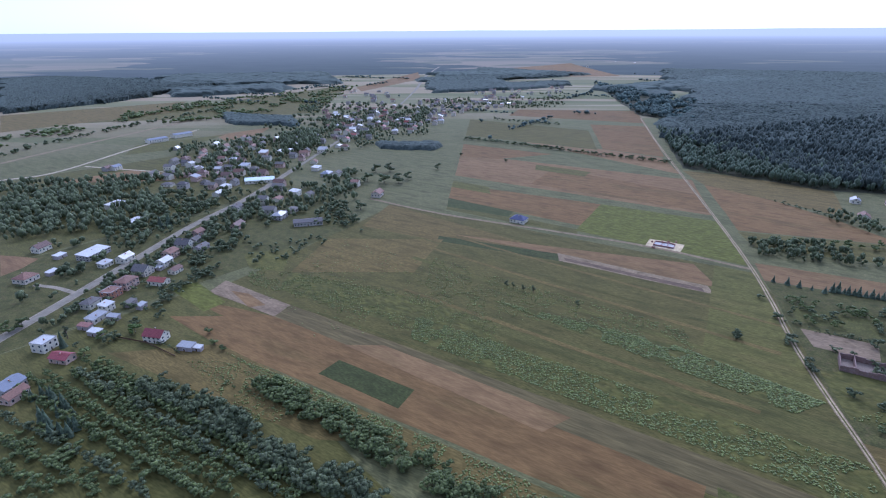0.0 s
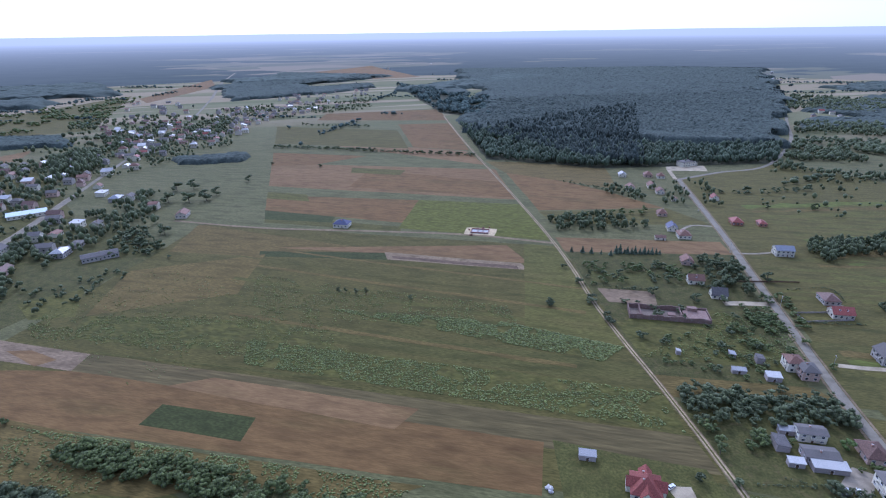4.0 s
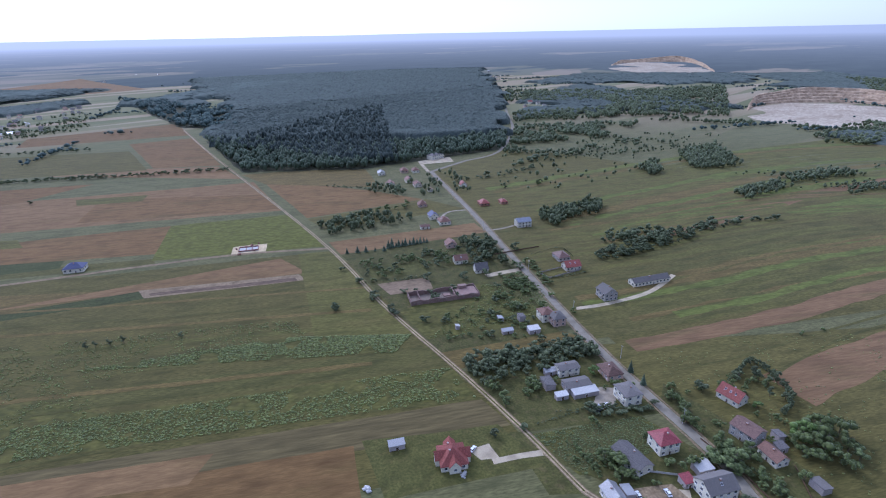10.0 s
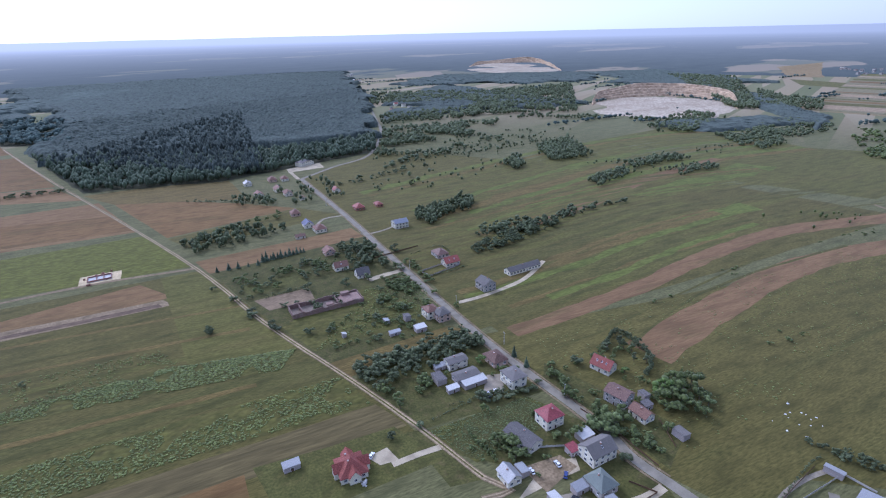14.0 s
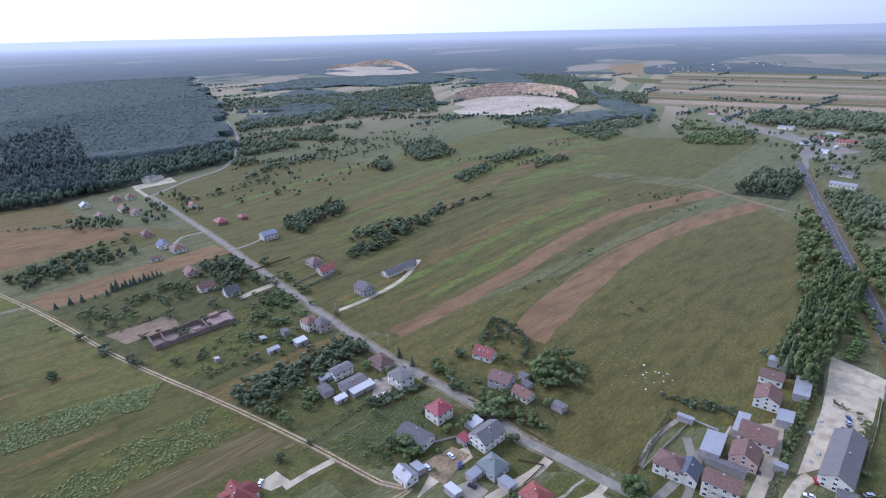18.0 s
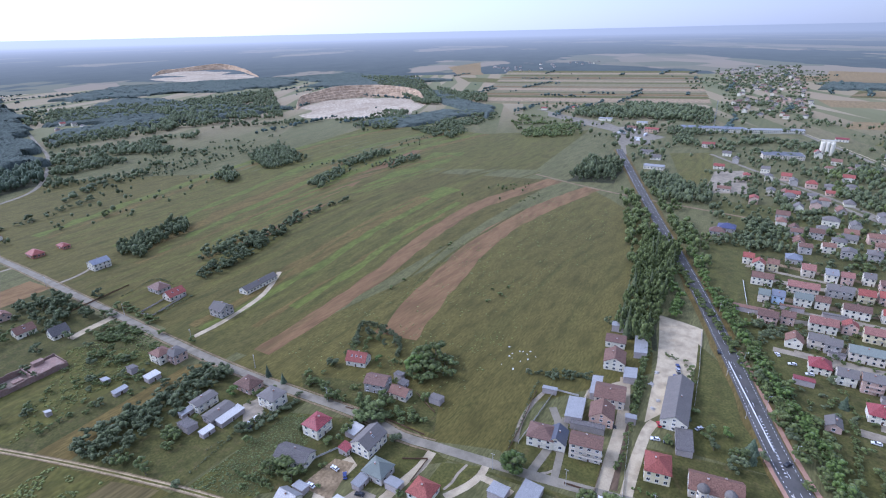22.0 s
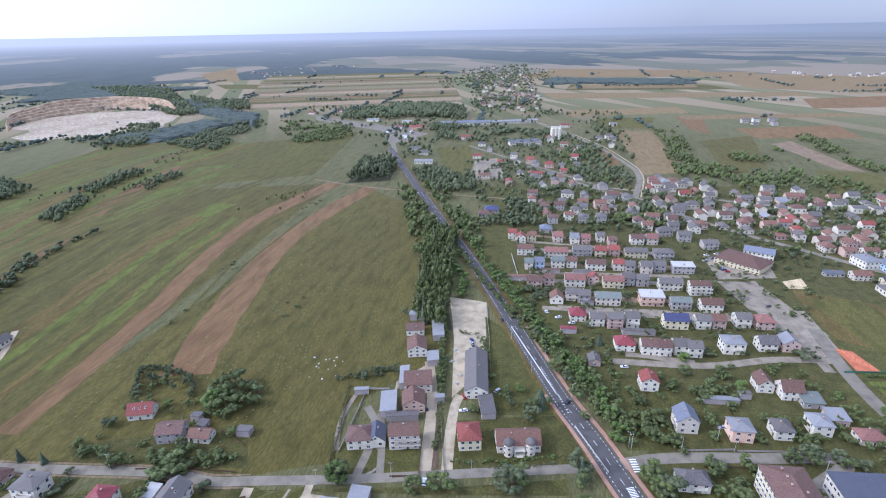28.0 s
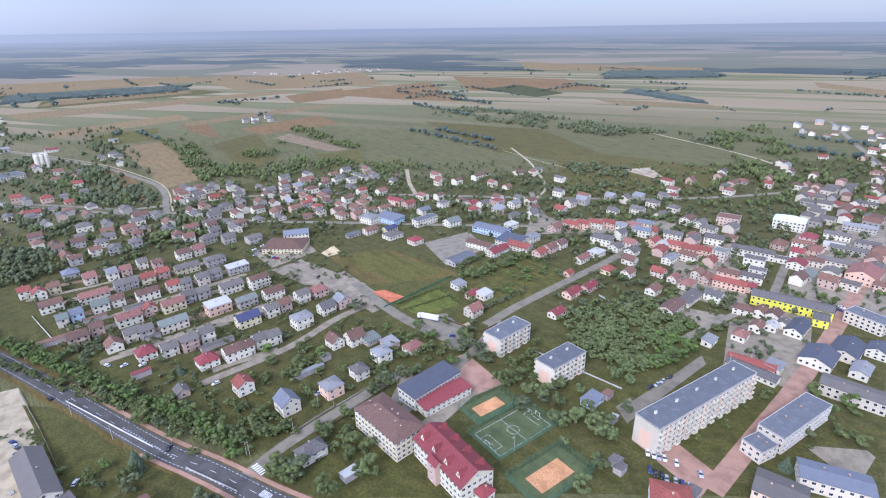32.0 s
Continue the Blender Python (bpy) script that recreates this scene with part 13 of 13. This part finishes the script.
tree(156, -81.7, 10, 10, "broad", "leaf_mid", "by the road")
tree(149, -107.1, 12, 6, "conifer", "needle", "by the road")
tree(144.8, -105.1, 11, 8, "tall", "leaf_mid", "by the road")
tree(216.3, -88.9, 6, 6, "round", "leaf_mid", "by the road")
tree(202.9, -99.2, 7, 6, "round", "leaf_dark", "by the road")
tree(205, -79.8, 5, 6, "round", "leaf_mid", "by the road")
tree(210.7, -97.9, 4, 5, "bush", "leaf_mid", "by the road")
tree(228.6, -99, 4, 5, "bush", "leaf_mid", "by the road")
tree(195.7, -113.2, 8, 4, "conifer", "needle", "by the road")
tree(198.3, -109.8, 6, 6, "round", "leaf_mid", "by the road")
tree(139.5, -134.9, 9, 10, "broad", "leaf_mid", "by the road")
tree(132.9, -135.4, 9, 10, "broad", "leaf_dark", "by the road")
tree(171.7, -163, 7, 7, "round", "leaf_mid", "by the road")
tree(168.3, -153.9, 7, 7, "round", "leaf_mid", "by the road")
tree(171.1, -139.8, 6, 7, "round", "leaf_lush", "by the road")
tree(183.5, -161.9, 6, 8, "broad", "leaf_mid", "by the road")
tree(162.5, -152.7, 7, 8, "broad", "leaf_mid", "by the road")
tree(136, -164.6, 8, 9, "broad", "leaf_pale", "by the road")
tree(131.3, -178.4, 8, 8, "broad", "leaf_mid", "by the road")
tree(127.4, -199.7, 8, 8, "broad", "leaf_mid", "by the road")
tree(123, -207.6, 8, 8, "broad", "leaf_pale", "by the road")
tree(117.1, -219.8, 7, 8, "broad", "leaf_mid", "by the road")
tree(206.9, -210.1, 7, 8, "round", "leaf_lush", "by the road")
tree(184.5, -273.6, 7, 7, "round", "leaf_dark", "by the road")
tree(183.2, -280.7, 6, 7, "round", "leaf_dark", "by the road")
tree(175.7, -219.8, 6, 7, "round", "leaf_lush", "by the road")
tree(364.7, -320.3, 5, 6, "round", "leaf_mid", "by the road")
tree(346.9, -329.7, 7, 8, "broad", "leaf_mid", "by the road")
tree(339.9, -426.7, 10, 10, "broad", "leaf_lush", "by the road")
tree(305.8, -404.2, 9, 10, "broad", "leaf_mid", "by the road")
tree(277.2, -295.4, 7, 8, "broad", "leaf_dark", "by the road")
tree(256.2, -300.7, 6, 6, "round", "leaf_dark", "by the road")
tree(258.5, -178.8, 6, 6, "round", "leaf_dark", "by the road")
tree(238.7, -174.3, 7, 6, "conifer", "needle", "by the road")
tree(310.6, -77.2, 9, 8, "broad", "leaf_dark", "by the road")
tree(277.9, -179.9, 5, 5, "round", "leaf_mid", "by the road")
tree(137.9, -137, 11, 11, "broad", "leaf_mid", "in town gardens")
tree(129.9, -138.5, 11, 11, "broad", "leaf_dark", "in town gardens")
tree(131.4, -134.5, 10, 10, "broad", "leaf_mid", "in town gardens")
tree(109.2, -161.5, 9, 9, "broad", "leaf_mid", "in town gardens")
tree(113.7, -154, 9, 9, "tall", "leaf_mid", "in town gardens")
tree(104.6, -148.8, 8, 8, "broad", "leaf_mid", "in town gardens")
tree(132.6, -164, 7, 8, "broad", "leaf_pale", "in town gardens")
tree(109.9, -190.7, 8, 7, "broad", "leaf_mid", "in town gardens")
tree(91, -246.5, 8, 7, "tall", "leaf_mid", "in town gardens")
tree(87.8, -257.2, 8, 8, "broad", "leaf_dark", "in town gardens")
tree(99.5, -269.4, 7, 8, "broad", "leaf_mid", "in town gardens")
tree(78.8, -251.4, 7, 7, "broad", "leaf_mid", "in town gardens")
tree(52.5, -228.5, 9, 8, "tall", "leaf_pale", "in town gardens")
tree(43.1, -227.3, 9, 8, "tall", "leaf_pale", "in town gardens")
tree(34.1, -226.2, 9, 8, "broad", "leaf_pale", "in town gardens")
tree(24.2, -218.7, 9, 9, "broad", "leaf_pale", "in town gardens")
tree(15.6, -215.7, 9, 9, "broad", "leaf_pale", "in town gardens")
tree(38.3, -239.4, 8, 8, "broad", "leaf_mid", "in town gardens")
tree(9.5, -191.2, 9, 9, "broad", "leaf_pale", "in town gardens")
tree(14.2, -175.9, 9, 9, "broad", "leaf_pale", "in town gardens")
tree(-19.3, -238.6, 6, 6, "round", "leaf_dark", "in town gardens")
tree(1.7, -234.6, 7, 7, "broad", "leaf_dark", "in town gardens")
tree(-4.8, -219.8, 7, 7, "broad", "leaf_mid", "in town gardens")
tree(-89.6, -267.1, 9, 9, "broad", "leaf_lush", "in town gardens")
tree(-100.5, -280.6, 9, 9, "broad", "leaf_lush", "in town gardens")
tree(-86.6, -284.7, 8, 8, "broad", "leaf_mid", "in town gardens")
tree(-78.1, -247.6, 7, 7, "round", "leaf_dark", "in town gardens")
tree(-99.6, -250.4, 7, 7, "round", "leaf_mid", "in town gardens")
tree(-65.5, -221.8, 7, 7, "conifer", "needle", "in town gardens")
tree(-27, -306.4, 8, 9, "broad", "leaf_lush", "in town gardens")
tree(-18, -290.2, 8, 9, "broad", "leaf_lush", "in town gardens")
tree(-9.3, -280.7, 8, 9, "broad", "leaf_lush", "in town gardens")
tree(-33.5, -322.5, 8, 8, "broad", "leaf_mid", "in town gardens")
tree(102.3, -456.2, 8, 9, "broad", "leaf_mid", "in town gardens")
tree(81, -480.1, 8, 9, "broad", "leaf_dark", "in town gardens")
tree(108.5, -385.7, 9, 10, "broad", "leaf_mid", "in town gardens")
tree(117.9, -370.3, 8, 9, "broad", "leaf_mid", "in town gardens")
tree(2.3, -427, 7, 8, "broad", "leaf_mid", "in town gardens")
tree(-6, -386.7, 7, 8, "broad", "leaf_mid", "in town gardens")
tree(-141.2, -581.4, 9, 9, "broad", "leaf_mid", "in town gardens")
tree(68.3, -613.1, 10, 11, "broad", "leaf_pale", "in town gardens")
tree(43.8, -588.1, 10, 11, "broad", "leaf_pale", "in town gardens")
tree(203, -115.8, 8, 7, "conifer", "needle", "in town gardens")
tree(197.7, -107.3, 8, 8, "broad", "leaf_mid", "in town gardens")
tree(212.7, -101.2, 6, 6, "round", "leaf_mid", "in town gardens")
tree(197, -118.2, 7, 7, "tall", "leaf_dark", "in town gardens")
tree(211.8, -108.5, 6, 6, "round", "leaf_lush", "in town gardens")
tree(223.4, -93.5, 5, 5, "conifer", "needle", "in town gardens")
tree(150, -179.2, 5, 6, "round", "leaf_mid", "in town gardens")
tree(167.2, -160.7, 6, 7, "round", "leaf_mid", "in town gardens")
tree(155.4, -154.7, 7, 7, "round", "leaf_mid", "in town gardens")
tree(162.5, -136, 6, 7, "round", "leaf_lush", "in town gardens")
tree(200.5, -149.4, 6, 7, "broad", "leaf_mid", "in town gardens")
tree(224.9, -153.8, 6, 7, "broad", "leaf_mid", "in town gardens")
tree(207.1, -226.5, 6, 7, "round", "leaf_dark", "in town gardens")
tree(143.1, -225.5, 6, 7, "broad", "leaf_mid", "in town gardens")
tree(122.5, -260.2, 7, 8, "broad", "leaf_lush", "in town gardens")

# ---- cars, poles and small things ----
car(-9.5, -208.6, 100, "car_white", where="on the pink paved car park")
car(-12.2, -208.2, 100, "car_white", where="on the pink paved car park")
car(-14.3, -207.9, 100, "car_silver", where="on the pink paved car park")
car(-16.7, -207.8, 100, "car_white", where="on the pink paved car park")
car(-21.6, -206.9, 100, "car_white", where="on the pink paved car park")
car(-11.1, -198.3, 100, "car_blue", where="on the pink paved car park")
car(-13.4, -197.2, 100, "car_black", where="on the pink paved car park")
car(-16.2, -197, 100, "car_black", where="on the pink paved car park")
car(-18, -195.7, 100, "car_silver", where="on the pink paved car park")
car(-21.6, -195.6, 100, "car_silver", where="on the pink paved car park")
car(-24.3, -195.3, 100, "car_blue", where="on the pink paved car park")
car(-26.9, -194.8, 100, "car_silver", where="on the pink paved car park")
car(-7.5, -259.7, 66, "car_black", where="on the service road")
car(-11, -263.3, 66, "car_silver", where="on the service road")
car(-13.7, -267.6, 66, "car_silver", where="on the service road")
car(-17.2, -272.9, 66, "car_black", where="on the service road")
car(301.9, -327.7, 66, "car_white", where="on the supermarket car park")
car(298.6, -327.3, 66, "car_blue", where="on the supermarket car park")
car(295.3, -326.9, 66, "car_red", where="on the supermarket car park")
car(304.3, -327.7, 66, "car_silver", where="on the supermarket car park")
car(303.8, -348.3, 66, "car_white", where="on the supermarket car park")
car(300.4, -347.7, 66, "car_red", where="on the supermarket car park")
car(307.7, -347.6, 66, "car_black", where="on the supermarket car park")
car(326.3, -345.5, 66, "car_white", where="on the supermarket car park")
car(333.3, -344.4, 66, "car_black", where="on the supermarket car park")
car(319.6, -335.8, 66, "car_blue", where="on the supermarket car park")
car(318, -326.3, 66, "car_silver", where="on the supermarket car park")
car(295.4, -345.5, 66, "car_white", where="on the supermarket car park")
car(327.2, -335.8, 66, "car_white", where="on the supermarket car park")
car(268.8, -102.4, 0, "car_blue", where="on the gravel lot")
car(265, -101.4, 0, "car_silver", where="on the gravel lot")
car(261.8, -100.9, 0, "car_black", where="on the gravel lot")
car(258.2, -98.1, 0, "car_blue", where="on the gravel lot")
car(254.3, -98, 0, "car_black", where="on the gravel lot")
car(218, -79, 0, "car_red", where="on the gravel lot")
car(216.7, -97.3, -60, "car_silver")
car(196.1, -128, -60, "car_black")
car(207.6, -74.6, 80, "car_white")
car(205.7, -80.1, 80, "car_black")
car(132.8, 142.9, 20, "car_white")
car(205.8, 120.8, 40, "car_white")
car(200, 121, 0, "car_black")
car(176.9, 71.1, 60, "car_white")
car(173, 65.3, 20, "car_blue")
car(166.6, 78.5, 60, "car_white")
car(172, -36.4, -20, "car_white")
car(214.5, -55.9, 80, "car_black")
car(212.8, -174.1, 66, "car_white")
car(285.4, -163.3, 0, "car_white")
car(275.8, -167, 75, "car_white")
car(266.3, -171.7, 75, "car_white")
car(187.7, -218.1, 60, "car_silver")
car(155, -188.1, 75, "car_silver")
car(240.6, -309.2, 100, "car_black")
car(110.3, -267.8, 20, "car_blue")
car(285.6, -130.6, -10, "car_black")
car(201.6, 122.5, 20, "car_silver")
car(-99.3, -463, 66, "car_silver")
car(-101.9, -476, 66, "car_black")
car(-136, -441.6, 66, "car_black")
car(-138.4, -449.7, 66, "car_silver")
car(-150, -410.2, 66, "car_blue")
car(-120.2, -394.2, 150, "car_blue")
car(-122.1, -399.2, 150, "car_white")
car(-31.4, -203.9, 100, "car_silver")
car(169.3, -42.9, -20, "car_white")
car(163.7, 56.4, 80, "car_black")
car(-258, 399.2, 40, "car_silver")
car(281.9, -69.2, 10, "car_white")
car(276.1, -64.3, 10, "car_black")
car(280.7, -65.4, 10, "car_silver")
car(276.2, -67.9, 0, "car_black", where="in the works yard")
car(274, -66.5, 0, "car_white", where="in the works yard")
car(271.7, -65.6, 0, "car_white", where="in the works yard")
lorry(133.1, -281.7, 0)
lorry(1009.4, -216.2, 60)
lorry(1039.7, -240.1, 60)
lorry(958.7, -231.3, 60)
lorry(992.8, -254.2, 150)
lorry(939.7, -233.9, 60)
power_pole(388.4, 454.3, 65)
power_pole(341.7, 353.5, 65)
power_pole(303.4, 260.9, 65)
power_pole(273.7, 193.7, 65)
power_pole(249.2, 140.6, 65)
power_pole(222.4, 88.6, 65)
power_pole(183, 1.1, 66)
power_pole(176.4, -30, 66)
power_pole(166, -63.3, 66)
power_pole(148.8, -179.4, 66)
power_pole(116.9, -206.4, 66)
street_lamp(410.5, -158.8, -90)
street_lamp(335.6, -148.4, -90)
street_lamp(272.6, -139.2, -90)
street_lamp(233.4, -134.8, -90)
street_lamp(198.8, -132, -90)
street_lamp(262.5, -126.6, -90)
street_lamp(226.1, -122.1, -90)
street_lamp(157.6, -138.7, 90)
street_lamp(148.7, -158.9, 90)
street_lamp(140.9, -181.7, 90)
street_lamp(158.9, -138.2, 60)
street_lamp(46.7, -187, 60)
street_lamp(-47.6, -296.1, 60)
street_lamp(-32.5, -262.8, 60)
fence([(305.8, 251.6), (335.2, 244.4), (335, 233.2), (303.9, 239.7), (305.8, 251.6)], 1.4, "block_wall", "garden wall of posts and panels round a villa", step=4.5)
fence([(298.6, 305.2), (348.7, 289)], 1.3, "dark_wood", step=4.5)
fence([(149.2, -157.6), (141.4, -182.3)], 1.3, "block_wall", "low street wall of posts and panels", step=4.5)
fence([(140.4, -182.9), (129.4, -211.9)], 1.3, "block_wall", "low street wall of posts and panels", step=4.5)
fence([(192.4, -172), (161.7, -155.2)], 1.2, "dark_wood", step=4.5)
fence([(178.6, -211.4), (142.8, -186.9)], 1.2, "dark_wood", step=4.5)
fence([(199.8, -10.5), (241.5, -31.4), (237.4, -43)], 1.4, "concrete", "grey yard fence of posts and panels", step=4.5)
fence([(177.2, -29.5), (173.2, -41.2), (190.9, -47.5)], 1.3, "dark_wood", step=4.5)
fence([(206.6, -62.2), (171.1, -52.2)], 1.5, "concrete", "grey concrete yard wall", step=4.5)
fence([(275.1, -132.3), (203.5, -125.6)], 1.4, "white_frame", "white boundary fence of posts and panels", step=4.5)
fence([(175, 90.6), (192.9, 68.9)], 1.4, "concrete", "grey yard wall of posts and panels", step=4.5)
fence([(232.9, 42.7), (217.8, 31)], 1.2, "dark_wood", step=4.5)
fence([(185.3, 41.9), (186.1, 30.4), (172.3, 36.3)], 1.2, "dark_wood", step=4.5)
fence([(168.5, -285.2), (143.4, -349.1)], 1.6, "green_mesh", "dark green fence along the sports field", step=4.5)
fence([(130.7, -287.5), (95.2, -278.3), (88.4, -292.3)], 1.6, "dark_wood", step=4.5)
fence([(60.4, -271.4), (6.2, -252.3)], 1.3, "concrete", "long low concrete wall", step=4.5)
fence([(32.6, -357), (19.9, -348.4)], 1.8, "concrete", "grey concrete yard wall beside a garden", step=4.5)
fence([(387.4, -183.9), (334.3, -166.6)], 1.5, "white_frame", "white garden wall at the edge of the estate", step=4.5)
fence([(-239.1, 270.4), (-215.2, 265.9), (-188.9, 253.3)], 1.4, "dark_wood", step=4.5)
litter(260.1, -17, 0)
litter(269.9, -17.9, 1)
litter(275.3, -17.6, 2)
litter(263.6, -2.5, 3)
litter(259.7, -9.1, 4)
litter(278.3, -19.7, 5)
litter(272.8, -7.1, 6)
litter(277.9, -15.3, 7)
litter(267.6, -13.4, 8)
litter(278.1, -13.5, 9)
litter(282.8, -7, 10)
litter(270.7, -8.5, 11)
litter(272.9, -22.6, 12)
litter(275.5, -8.8, 13)
rock_heap(83.4, 154.8, 3.2)
rock_heap(119.6, 134.5, 2.6)
rock_heap(251.5, -83.5, 1.8)
rock_heap(262.2, -89, 1.8)
rock_heap(236.8, -83.5, 1.8)
rock_heap(230.2, -78.9, 1.8)
fence([(188.5, -3.5), (209.3, -11.3), (239.9, -21.3)], 1.4, "dark_wood", "dark boundary fence behind the yards", step=5)
fence([(206.9, -36.2), (231.7, -44.8), (255.7, -54.5)], 1.4, "concrete", "grey concrete fence between the yards", step=5)
fence([(309.3, -128.5), (267.1, -113.6), (233.7, -100.4)], 1.3, "concrete", "low grey fence beside the gravel lot", step=6)
fence([(218.4, 77.7), (211.7, 55.9), (201.4, 34.1)], 1.2, "dark_wood", "low garden fence along the road", step=5)
fence([(178.8, -122), (148.2, -120.4)], 1.3, "concrete", "low wall beside the footway", step=5)
fence([(137.6, -161.9), (131.6, -177.4), (124.6, -193.4)], 1.2, "dark_wood", "low garden fence along the street", step=5)
